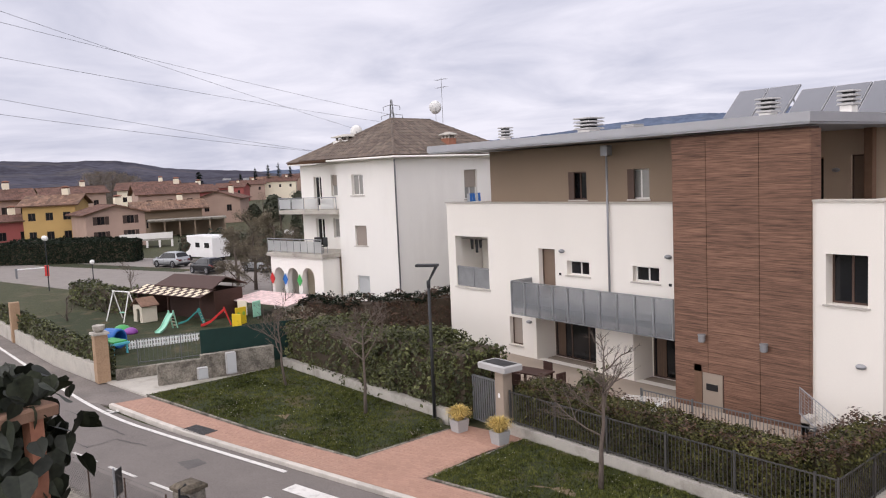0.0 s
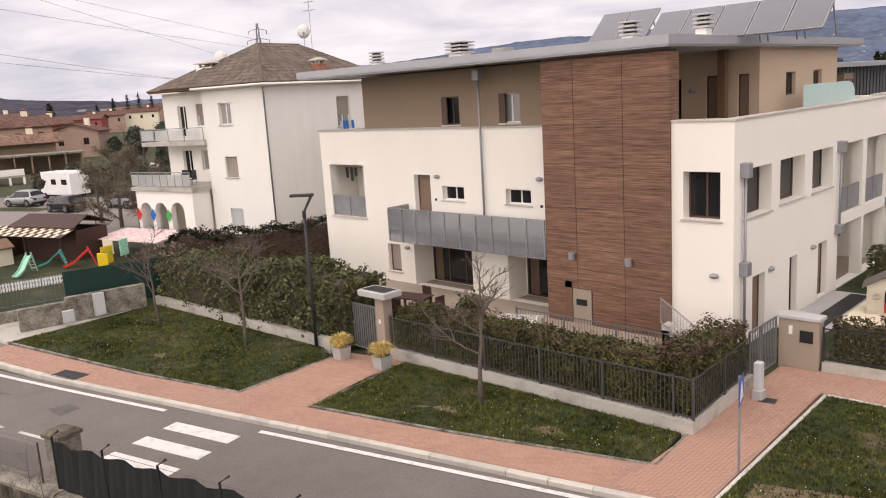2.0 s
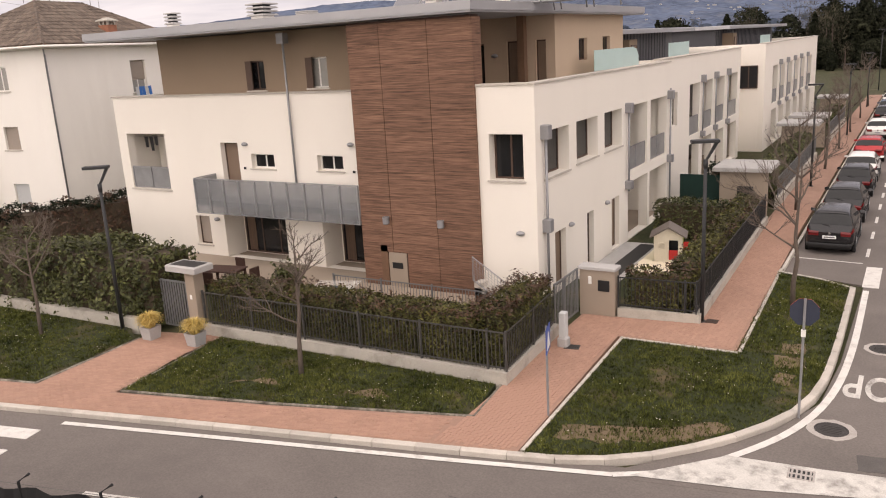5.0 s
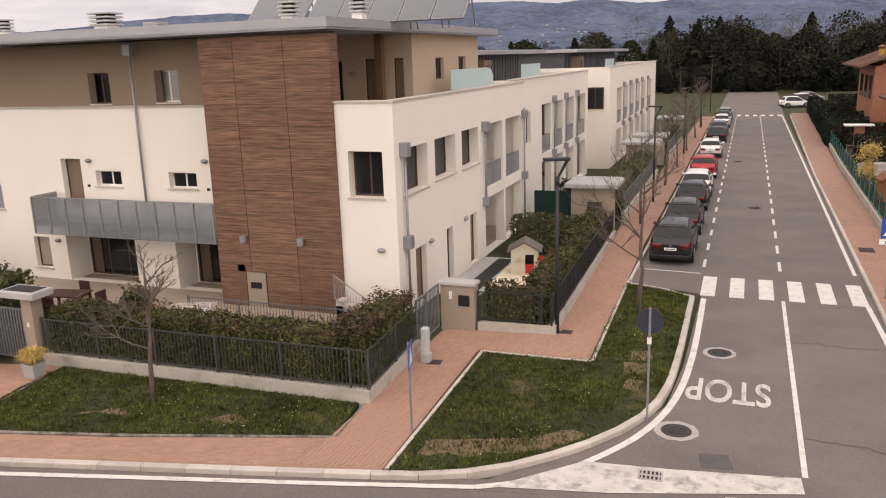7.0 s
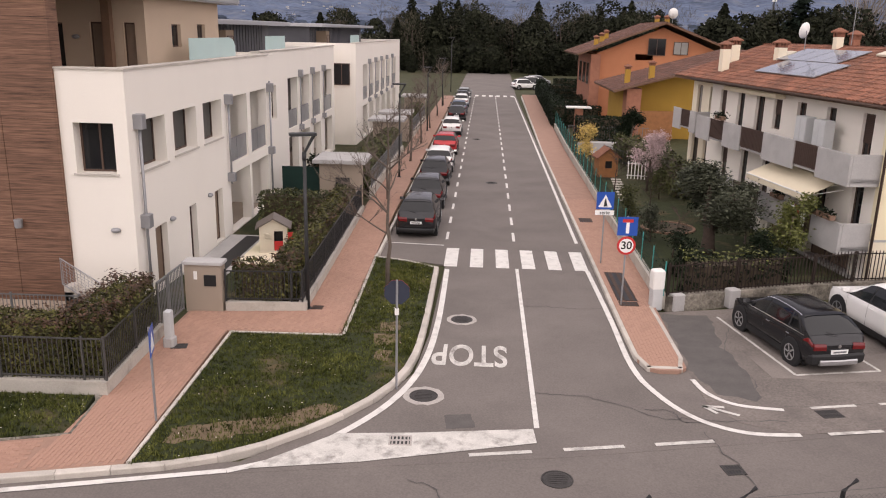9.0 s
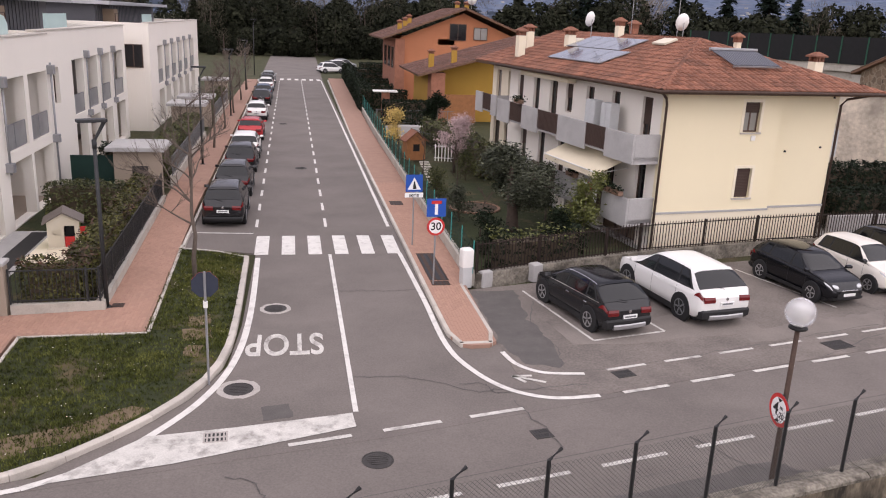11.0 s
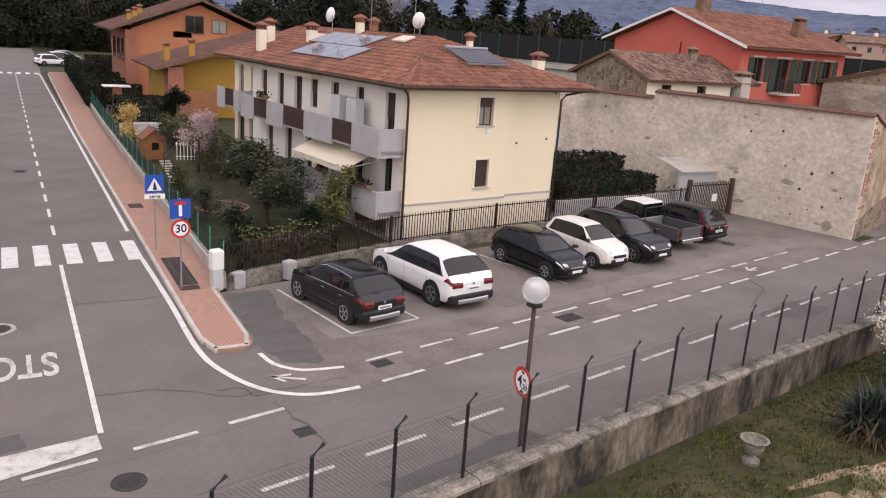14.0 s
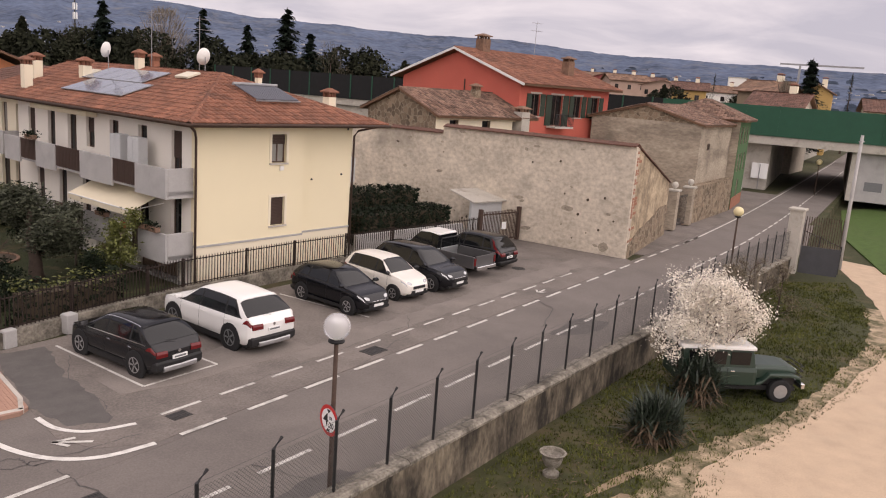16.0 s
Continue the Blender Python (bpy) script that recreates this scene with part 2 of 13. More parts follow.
RUST_STEEL = mat("rusty_brown_steel", (0.075, 0.047, 0.036), 0.75, 0.2, spread=0.3, scale=8, bump=0.1)
FROSTED = mat("frosted_grey_glass", (0.23, 0.232, 0.235), 0.28, 0.0, spread=0.28, scale=1.6, bump=0.02, spec=0.6)
AQUA_GLASS = mat("pale_aqua_screen", (0.50, 0.66, 0.64), 0.3, 0.0, spread=0.06, scale=1, bump=0.0, spec=0.6)
PANE = mat("dark_window_pane", (0.014, 0.014, 0.016), 0.07, 0.0, spread=0.5, scale=0.9, bump=0.0, spec=0.4)
PANE_PALE = mat("pale_window_pane", (0.30, 0.29, 0.27), 0.12, 0.0, spread=0.15, scale=1.5, bump=0.0, spec=0.7)
ROOM_DARK = mat("dim_interior_walls", (0.10, 0.085, 0.075), 0.95, spread=0.2, scale=1)
FRAME_BROWN = mat("brown_window_frame", (0.085, 0.05, 0.035), 0.6, spread=0.15, scale=4)
FRAME_WHITE = mat("white_window_frame", (0.72, 0.70, 0.66), 0.6, spread=0.05)
DOOR_BROWN = mat("taupe_door_panel", (0.20, 0.14, 0.10), 0.6, spread=0.08, scale=3)
SHUTTER = mat("greige_roller_shutter", (0.33, 0.28, 0.24), 0.7, spread=0.08, scale=4, stretch=(1, 1, 8))
SHUTTER_BROWN = mat("dark_brown_shutter", (0.06, 0.036, 0.028), 0.7, spread=0.12, scale=4, stretch=(1, 1, 8))
SHUTTER_GREEN = mat("dark_green_shutter", (0.03, 0.045, 0.03), 0.7, spread=0.2, scale=4, stretch=(1, 1, 8))
WOOD_CLAD = mat("walnut_cladding", (0.098, 0.047, 0.030), 0.75, spread=0.5, scale=1.6, fine=4.5, bump=0.2, bump_scale=6, tint=(0.19, 0.103, 0.067), stretch=(0.4, 0.4, 11), per_object=0.09, fine_amount=0.5)
WOOD_DARK = mat("dark_stained_wood", (0.055, 0.025, 0.018), 0.7, spread=0.3, scale=3, fine=20, stretch=(1, 1, 6))
WOOD_WARM = mat("warm_wood", (0.30, 0.13, 0.05), 0.7, spread=0.25, scale=3, fine=20)
BRICK_RED = mat("red_brick", (0.31, 0.135, 0.085), 0.9, spread=0.25, scale=3, fine=20, bump=0.4, per_island=0.2)
BARK = mat("grey_bark", (0.12, 0.095, 0.078), 0.95, spread=0.3, scale=6, fine=30, bump=0.6, bump_scale=30, stretch=(1, 1, 0.3))
BARK_DARK = mat("dark_bark", (0.07, 0.05, 0.04), 0.95, spread=0.3, scale=6, fine=30, bump=0.6, bump_scale=30)
LEAF_HEDGE = mat("glossy_hedge_leaves", (0.016, 0.024, 0.008), 0.5, spread=0.5, scale=0.9, fine=9, bump=0.0, tint=(0.085, 0.090, 0.032), per_island=0.6, spec=0.25)
LEAF_PHOTINIA = mat("green_and_bronze_hedge_leaves", (0.011, 0.017, 0.005), 0.5, spread=0.5, scale=1.0, fine=6, bump=0.0, tint=(0.076, 0.072, 0.020), per_island=0.65, spec=0.22)
LEAF_BRONZE = mat("bronze_shoot_leaves", (0.066, 0.034, 0.019), 0.5, spread=0.4, scale=1.5, fine=9, bump=0.0, per_island=0.45)
LEAF_DARK = mat("dark_hedge_leaves", (0.008, 0.014, 0.006), 0.65, spread=0.4, scale=1.2, fine=9, bump=0.0, per_island=0.45, spec=0.15)
LEAF_CONIFER = mat("conifer_needles", (0.009, 0.015, 0.010), 0.8, spread=0.4, scale=0.6, fine=5, bump=0.0, per_island=0.4, spec=0.1)
LEAF_OLIVE = mat("olive_leaves", (0.028, 0.034, 0.022), 0.6, spread=0.4, scale=1.2, fine=9, bump=0.0, tint=(0.066, 0.072, 0.046), per_island=0.5, spec=0.2)
LEAF_LIGHT = mat("spring_green_leaves", (0.11, 0.12, 0.03), 0.6, spread=0.35, scale=1.2, fine=9, bump=0.0, per_island=0.4)
LEAF_TWIG = mat("hazy_bare_twigs", (0.15, 0.125, 0.085), 0.9, spread=0.3, scale=1.0, fine=8, bump=0.0, per_island=0.35)
STRAW_GRASS = mat("straw_yellow_grass", (0.52, 0.38, 0.12), 0.7, spread=0.25, scale=4, fine=20, bump=0.0, per_island=0.35)
BLOSSOM = mat("white_blossom", (0.80, 0.74, 0.65), 0.7, spread=0.08, scale=3, bump=0.0, per_island=0.15)
BLOSSOM_PINK = mat("pale_pink_blossom", (0.56, 0.42, 0.42), 0.7, spread=0.12, scale=3, bump=0.0, per_island=0.25)
YUCCA = mat("yucca_leaves", (0.03, 0.042, 0.028), 0.5, spread=0.3, scale=4, bump=0.0, per_island=0.4)
YUCCA_DRY = mat("dry_yucca_leaves", (0.10, 0.068, 0.042), 0.8, spread=0.3, scale=4, bump=0.0, per_island=0.4)
BLACK = mat("black_plastic", (0.014, 0.014, 0.015), 0.55, spread=0.2, scale=5, bump=0.02)
TYRE = mat("tyre_rubber", (0.015, 0.015, 0.016), 0.85, spread=0.2, scale=8)
RIM = mat("alloy_rim", (0.42, 0.42, 0.43), 0.35, 0.7, spread=0.1)
CHROME = mat("chrome", (0.7, 0.7, 0.72), 0.15, 1.0, spread=0.03, bump=0.0)
WHITE_PLASTIC = mat("white_plastic", (0.75, 0.74, 0.71), 0.5, spread=0.05)
GREY_BOX = mat("pale_grey_cabinet", (0.50, 0.51, 0.51), 0.6, spread=0.06, stain=0.2)
RED = mat("signal_red", (0.52, 0.03, 0.028), 0.45, spread=0.08)
BLUE = mat("sign_blue", (0.015, 0.075, 0.36), 0.4, spread=0.06)
SIGN_WHITE = mat("sign_white", (0.80, 0.80, 0.79), 0.4, spread=0.04)
SIGN_BLACK = mat("sign_black", (0.015, 0.015, 0.015), 0.5, spread=0.05)
SIGN_BACK = mat("sign_back_navy", (0.028, 0.034, 0.055), 0.6, 0.0, spread=0.1)
YELLOW = mat("bright_yellow_plastic", (0.72, 0.50, 0.02), 0.45, spread=0.05)
LIME = mat("lime_plastic", (0.33, 0.48, 0.06), 0.5, spread=0.05)
GREEN_TOY = mat("green_plastic", (0.05, 0.33, 0.08), 0.45, spread=0.05)
MINT = mat("mint_plastic", (0.30, 0.60, 0.45), 0.5, spread=0.05)
TEAL = mat("teal_plastic", (0.04, 0.27, 0.25), 0.5, spread=0.05)
BLUE_TOY = mat("blue_plastic", (0.02, 0.13, 0.42), 0.5, spread=0.05)
SKY_TOY = mat("sky_blue_plastic", (0.10, 0.45, 0.55), 0.5, spread=0.05)
PURPLE = mat("purple_plastic", (0.24, 0.06, 0.30), 0.5, spread=0.05)
CREAM_PLASTIC = mat("cream_plastic", (0.66, 0.60, 0.48), 0.5, spread=0.05)
AWNING = mat("cream_awning_canvas", (0.72, 0.64, 0.48), 0.85, spread=0.05, scale=2)
AWNING_ROSE = mat("rose_patterned_awning", (0.66, 0.50, 0.48), 0.85, spread=0.3, scale=2.5, fine=5, fine_amount=0.7)
MESH_GREEN = mat("dark_green_screen_net", (0.008, 0.03, 0.024), 0.85, spread=0.2, scale=2)
MESH_BLACK = mat("black_screen_net", (0.012, 0.012, 0.013), 0.9, spread=0.25, scale=2)
WIRE = mat("galvanised_wire", (0.10, 0.095, 0.09), 0.6, 0.4, spread=0.2)
CABLE = mat("black_cable", (0.03, 0.03, 0.033), 0.7, spread=0.1)
SOLAR = mat("solar_collector_glass", (0.10, 0.105, 0.125), 0.14, 0.0, spread=0.2, scale=0.4, bump=0.0, spec=0.8)
SOLAR_PV = mat("photovoltaic_glass", (0.17, 0.19, 0.24), 0.12, 0.0, spread=0.15, scale=0.5, bump=0.0, spec=0.9)
GREEN_PANEL = mat("dark_green_barrier_panel", (0.010, 0.072, 0.040), 0.6, spread=0.12, scale=1.5)
GRAVEL = mat("pale_gravel_drive", (0.50, 0.375, 0.265), 0.95, spread=0.16, scale=1.2, fine=25, bump=0.35, bump_scale=60, stain=0.35, stain_scale=0.8, stain_color=(0.46, 0.37, 0.27))
# soil of the flower bed, and painted shade inside hedges and wall holes
SOIL_AND_SHADE = mat("dark_soil_and_shade", (0.07, 0.052, 0.035), 0.95, spread=0.3, scale=3, fine=20, bump=0.5)


def grass_mat(name, green, dry, dry_amount=0.5, scale=0.7):
    """Rough turf: green with dry and bare patches at two scales."""
    m = mat(name, green, 0.95, spread=0.35, scale=2.2, fine=35, bump=0.5, bump_scale=45, stain=dry_amount, stain_scale=scale, stain_color=dry)
    return m


TURF = grass_mat("rough_turf", (0.024, 0.031, 0.008), (0.115, 0.083, 0.043), 0.95, 0.7)
FIELD = grass_mat("distant_fields", (0.040, 0.043, 0.014), (0.10, 0.076, 0.042), 0.85, 0.45)
BLADE = mat("grass_blades", (0.022, 0.040, 0.007), 0.85, spread=0.55, scale=0.5, fine=4, bump=0.0, tint=(0.090, 0.096, 0.026), per_island=0.5, spec=0.1)

LICHEN = mat("lichened_coping_stone", (0.165, 0.145, 0.118), 0.95, spread=0.45, scale=2.0, fine=14, bump=0.5, bump_scale=30, tint=(0.26, 0.235, 0.195), stain=0.9, cover=0.06, stain_scale=1.8, stain_color=(0.06, 0.052, 0.042))
MEADOW = grass_mat("fresh_meadow", (0.055, 0.10, 0.018), (0.075, 0.09, 0.03), 0.5, 0.3)
TILE_FAR = mat("muted_village_roof_tiles", (0.135, 0.070, 0.052), 0.9, spread=0.35, scale=0.4, fine=4, bump=0.2, stain=0.6, stain_scale=0.4, stain_color=(0.082, 0.056, 0.046), per_island=0.3)
FAR_YELLOW = mat("soft_yellow_plaster", (0.48, 0.315, 0.12), 0.9, spread=0.1, scale=0.5, fine=20)
FAR_RED = mat("dull_red_plaster", (0.30, 0.085, 0.075), 0.9, spread=0.1, scale=0.5, fine=20)
FAR_PINK = mat("dusty_pink_plaster", (0.42, 0.295, 0.235), 0.9, spread=0.12, scale=0.5, fine=20)
# ---------- tools for building ----------
class Mesh:
    """Gathers vertices and faces of one part."""

    def __init__(self):
        self.v, self.f = [], []

    def add(self, verts, faces):
        n = len(self.v)
        self.v.extend(tuple(p) for p in verts)
        self.f.extend(tuple(i + n for i in face) for face in faces)
        return self

    def box(self, x0, y0, z0, x1, y1, z1):
        return self.add([(x0, y0, z0), (x1, y0, z0), (x1, y1, z0), (x0, y1, z0), (x0, y0, z1), (x1, y0, z1), (x1, y1, z1), (x0, y1, z1)],
                        [(0, 3, 2, 1), (4, 5, 6, 7), (0, 1, 5, 4), (1, 2, 6, 5), (2, 3, 7, 6), (3, 0, 4, 7)])

    def cbox(self, x0, y0, z0, x1, y1, z1, c=0.02):
        """A box with its upright and top edges cut off."""
        ring = lambda e, z: [(x0 + e, y0 + e + c, z), (x0 + e + c, y0 + e, z), (x1 - e - c, y0 + e, z), (x1 - e, y0 + e + c, z), (x1 - e, y1 - e - c, z), (x1 - e - c, y1 - e, z), (x0 + e + c, y1 - e, z), (x0 + e, y1 - e - c, z)]
        rings = [ring(0, z0), ring(0, z1 - c), ring(c, z1)]
        return self.loft(rings)

    def loft(self, rings, closed=True, caps=True):
        n, base = len(rings[0]), []
        vs = [p for r in rings for p in r]
        fs = []
        for k in range(len(rings) - 1):
            for i in range(n if closed else n - 1):
                j = (i + 1) % n
                fs.append((k * n + i, k * n + j, (k + 1) * n + j, (k + 1) * n + i))
        if caps:
            fs.append(tuple(reversed(range(n))))
            fs.append(tuple(range((len(rings) - 1) * n, len(rings) * n)))
        return self.add(vs, fs)

    def prism(self, poly, z0, z1):
        n = len(poly)
        return self.add([(x, y, z0) for x, y in poly] + [(x, y, z1) for x, y in poly],
                        [tuple(reversed(range(n))), tuple(range(n, 2 * n))] + [(i, (i + 1) % n, n + (i + 1) % n, n + i) for i in range(n)])

    def tube(self, points, r, n=8, r_end=None, caps=True):
        """A round bar along points; r shrinks to r_end."""
        pts = [Vector(p) for p in points]
        rings = []
        for k, p in enumerate(pts):
            d = (pts[min(k + 1, len(pts) - 1)] - pts[max(k - 1, 0)]).normalized()
            up = Vector((0, 0, 1)) if abs(d.z) < 0.95 else Vector((1, 0, 0))
            a = d.cross(up).normalized()
            b = a.cross(d)
            rr = r if r_end is None else r + (r_end - r) * k / (len(pts) - 1)
            rings.append([p + (a * math.cos(2 * math.pi * i / n) - b * math.sin(2 * math.pi * i / n)) * rr for i in range(n)])
        return self.loft(rings, True, caps)

    def lathe(self, profile, n=16, at=(0, 0, 0)):
        """Turns (radius, height) pairs round the upright through at."""
        x, y, z = at
        return self.loft([[(x + r * math.cos(2 * math.pi * i / n), y + r * math.sin(2 * math.pi * i / n), z + h) for i in range(n)] for r, h in profile])

    def quad(self, a, b, c, d):
        return self.add([a, b, c, d], [(0, 1, 2, 3)])

    def data(self, name, material, smooth=False):
        me = bpy.data.meshes.new(name)
        me.from_pydata(self.v, [], self.f)
        if material:
            me.materials.append(material)
        if smooth:
            me.polygons.foreach_set("use_smooth", [True] * len(me.polygons))
        me.update()
        return me


def thing(name, m=None, label="", category="", group="", kind=""):
    """An Empty that holds the parts of one thing."""
    ob = new(name)
    ob.empty_display_size = 0.2
    if m is not None:
        ob.matrix_world = m
    return tagged(ob, label, category, group, kind)


def part(name, mb, material, parent, label="", smooth=False, bevel=0.0, kind=""):
    ob = new(name, mb.data(name, material, smooth) if isinstance(mb, Mesh) else mb)
    ob.parent = parent
    if bevel:
        b = ob.modifiers.new("bevel", "BEVEL")
        b.width, b.segments, b.limit_method, b.angle_limit = bevel, 2, "ANGLE", radians(40)
    return tagged(ob, label, kind=kind)


def solid(name, mb, material, m=None, label="", category="", group="", kind="", smooth=False, bevel=0.0):
    """A thing of one mesh."""
    ob = new(name, mb.data(name, material, smooth))
    if m is not None:
        ob.matrix_world = m
    if bevel:
        b = ob.modifiers.new("bevel", "BEVEL")
        b.width, b.segments, b.limit_method, b.angle_limit = bevel, 2, "ANGLE", radians(40)
    return tagged(ob, label, category, group, kind)


def wall_with_holes(mb, u0, u1, z0, z1, holes, y0, y1, swap=False):
    """A wall along u from y0 to y1 thick, with rectangular holes (u0, u1, z0, z1) right through it."""
    us = sorted({u0, u1, *[h[0] for h in holes], *[h[1] for h in holes]})
    zs = sorted({z0, z1, *[h[2] for h in holes], *[h[3] for h in holes]})
    us = [u for u in us if u0 - 1e-6 <= u <= u1 + 1e-6]
    zs = [z for z in zs if z0 - 1e-6 <= z <= z1 + 1e-6]
    full = lambda i, j: not any(h[0] - 1e-6 <= us[i] and us[i + 1] <= h[1] + 1e-6 and h[2] - 1e-6 <= zs[j] and zs[j + 1] <= h[3] + 1e-6 for h in holes)
    P = (lambda u, y, z: (y, u, z)) if swap else (lambda u, y, z: (u, y, z))
    flip = (lambda f: tuple(reversed(f))) if swap else (lambda f: f)
    for i in range(len(us) - 1):
        for j in range(len(zs) - 1):
            if not full(i, j):
                continue
            a, b, c, d = us[i], us[i + 1], zs[j], zs[j + 1]
            mb.add([P(a, y0, c), P(b, y0, c), P(b, y0, d), P(a, y0, d)], [flip((0, 1, 2, 3))])
            mb.add([P(a, y1, c), P(b, y1, c), P(b, y1, d), P(a, y1, d)], [flip((3, 2, 1, 0))])
            if i == 0 or not full(i - 1, j):
                mb.add([P(a, y0, c), P(a, y0, d), P(a, y1, d), P(a, y1, c)], [flip((0, 1, 2, 3))])
            if i == len(us) - 2 or not full(i + 1, j):
                mb.add([P(b, y0, c), P(b, y0, d), P(b, y1, d), P(b, y1, c)], [flip((3, 2, 1, 0))])
            if j == 0 or not full(i, j - 1):
                mb.add([P(a, y0, c), P(b, y0, c), P(b, y1, c), P(a, y1, c)], [flip((3, 2, 1, 0))])
            if j == len(zs) - 2 or not full(i, j + 1):
                mb.add([P(a, y0, d), P(b, y0, d), P(b, y1, d), P(a, y1, d)], [flip((0, 1, 2, 3))])
    return mb


def path_offset(points, d):
    """A line of (x, y) moved d to its left."""
    out = []
    for k, (x, y) in enumerate(points):
        x0, y0 = points[max(k - 1, 0)]
        x1, y1 = points[min(k + 1, len(points) - 1)]
        n = math.hypot(x1 - x0, y1 - y0)
        out.append((x - (y1 - y0) / n * d, y + (x1 - x0) / n * d))
    return out


def ribbon(mb, points, left, right, z, thick=0.0):
    """A flat strip along a line, from left to right of it, at height z (a slab when thick)."""
    a, b = path_offset(points, left), path_offset(points, right)
    for i in range(len(points) - 1):
        quad = [b[i], b[i + 1], a[i + 1], a[i]]
        if thick:
            mb.prism(quad, z - thick, z)
        else:
            mb.add([(*p, z) for p in quad], [(0, 1, 2, 3)])
    return mb


def along(points, s):
    """The place and direction at length s on a line of (x, y)."""
    for (x0, y0), (x1, y1) in zip(points, points[1:]):
        n = math.hypot(x1 - x0, y1 - y0)
        if s <= n or (x1, y1) == points[-1]:
            return x0 + (x1 - x0) * s / n, y0 + (y1 - y0) * s / n, math.atan2(y1 - y0, x1 - x0)
        s -= n


def length(points):
    return sum(math.hypot(b[0] - a[0], b[1] - a[1]) for a, b in zip(points, points[1:]))


def smooth_line(points, n=6):
    """A rounder line through (x, y) points."""
    out = []
    for i in range(len(points) - 1):
        p0, p1, p2, p3 = points[max(i - 1, 0)], points[i], points[i + 1], points[min(i + 2, len(points) - 1)]
        for k in range(n):
            t = k / n
            out.append(tuple(0.5 * (2 * p1[c] + (p2[c] - p0[c]) * t + (2 * p0[c] - 5 * p1[c] + 4 * p2[c] - p3[c]) * t * t + (3 * p1[c] - p0[c] - 3 * p2[c] + p3[c]) * t ** 3) for c in (0, 1)))
    return out + [points[-1]]


def leaf_cloud(mb, rng, sample, count, size, flat=0.6):
    """Scatters small bent leaves: sample(rng) gives a place and an outward direction."""
    for _ in range(count):
        p, out = sample(rng)
        s = size * rng.uniform(0.6, 1.35)
        a = Vector((rng.gauss(0, 1), rng.gauss(0, 1), rng.gauss(0, flat))).normalized()
        n = (Vector(out) + Vector((rng.gauss(0, 0.5), rng.gauss(0, 0.5), rng.gauss(0, 0.5)))).normalized()
        b = n.cross(a)
        if b.length < 0.1:
            continue
        b.normalize()
        a = b.cross(n)
        p = Vector(p)
        mb.add([p - a * s, p + b * s * 0.5 + n * s * 0.12, p + a * s, p - b * s * 0.5 + n * s * 0.12], [(0, 1, 2, 3)])
    return mb


def icon_text(words, size, material, parent, m, name="lettering", label="", extrude=0.002):
    """Raised lettering in the built-in font, as a mesh."""
    c = bpy.data.curves.new(name, "FONT")
    c.body, c.size, c.extrude = words, size, extrude
    c.offset = size * 0.016
    c.align_x, c.align_y = "CENTER", "CENTER"
    tmp = bpy.data.objects.new(name, c)
    me = bpy.data.meshes.new_from_object(tmp)
    bpy.data.objects.remove(tmp)
    me.materials.clear()
    me.materials.append(material)
    ob = new(name, me)
    ob.parent = parent
    ob.matrix_local = m
    return tagged(ob, label)

# ---------- ground, roads, pavements ----------
Z_ROAD, Z_PAVE, Z_GARDEN = -0.06, 0.05, -0.9
N_EDGE = smooth_line([(-120, 3.6), (-75, 5.6), (-50.4, 6.62), (-38.5, 7.15), (-31.8, 7.65), (-27.5, 8.5), (-21.0, 10.1), (-12.3, 12.25), (-4.8, 14.2), (4.1, 16.03), (13.3, 17.95), (26.3, 20.8), (38.3, 23.6), (52.0, 27.0), (79.2, 35.0), (148.6, 56.5), (300, 104)], 4)
WALL_LINE = [(-24.0, 4.3), (-8.0, 8.1), (0.0, 9.95), (9.0, 11.95), (20.2, 14.22), (27.0, 15.5), (36.0, 17.2), (44.8, 18.85)]

ground = Mesh()
line = [(-2600, 4.0), (-120, -2.6), (-40, 1.5), *WALL_LINE, (50, 19.9), (62, 24.0), (90, 33), (150, 51), (2600, 800)]
back = path_offset(line, -0.1)
for i in range(len(line) - 1):
    (xa, ya), (xb, yb), (xc, yc), (xd, yd) = line[i], line[i + 1], back[i], back[i + 1]
    ground.quad((xa, ya, -0.12), (xb, yb, -0.12), (xb, 3200, -0.12), (xa, 3200, -0.12))
    ground.quad((xc, yc, Z_GARDEN), (xd, yd, Z_GARDEN), (xb, yb, -0.12), (xa, ya, -0.12))
    ground.quad((xc, -3000, Z_GARDEN), (xd, -3000, Z_GARDEN), (xd, yd, Z_GARDEN), (xc, yc, Z_GARDEN))
solid("ground", ground, FIELD, None, "rough green ground with dry patches reaching the horizon", "ground", kind="structure")

solid("road", ribbon(Mesh(), N_EDGE, 0.32, -4.78, Z_ROAD, 0.3), ASPHALT, None, "grey asphalt main road, cracked and patched", "road", kind="structure")
solid("road_shoulder", ribbon(Mesh(), [*WALL_LINE[2:], (50, 19.95), (62, 24.3)], 2.6, 0.1, Z_ROAD - 0.006, 0.2), ASPHALT_OLD, None, "worn asphalt shoulder between road and garden wall", "road", kind="structure")
street = Mesh().prism([(-5.2, 14.0), (-4.3, 15.05), (-3.2, 16.2), (-2.3, 17.5), (-1.6, 19.2), (-1.4, 22), (-1.3, 29.2), (-4.02, 30.0), (-4.02, 175), (5.2, 175), (4.3, 112), (4.3, 20.6), (5.65, 20.6), (5.65, 17.9), (6.2, 17.6), (8.0, 16.7), (2, 15.3)], -0.3, Z_ROAD + 0.005)
solid("road_side_street", street, ASPHALT, None, "grey asphalt side street with parking bays", "road", kind="structure")
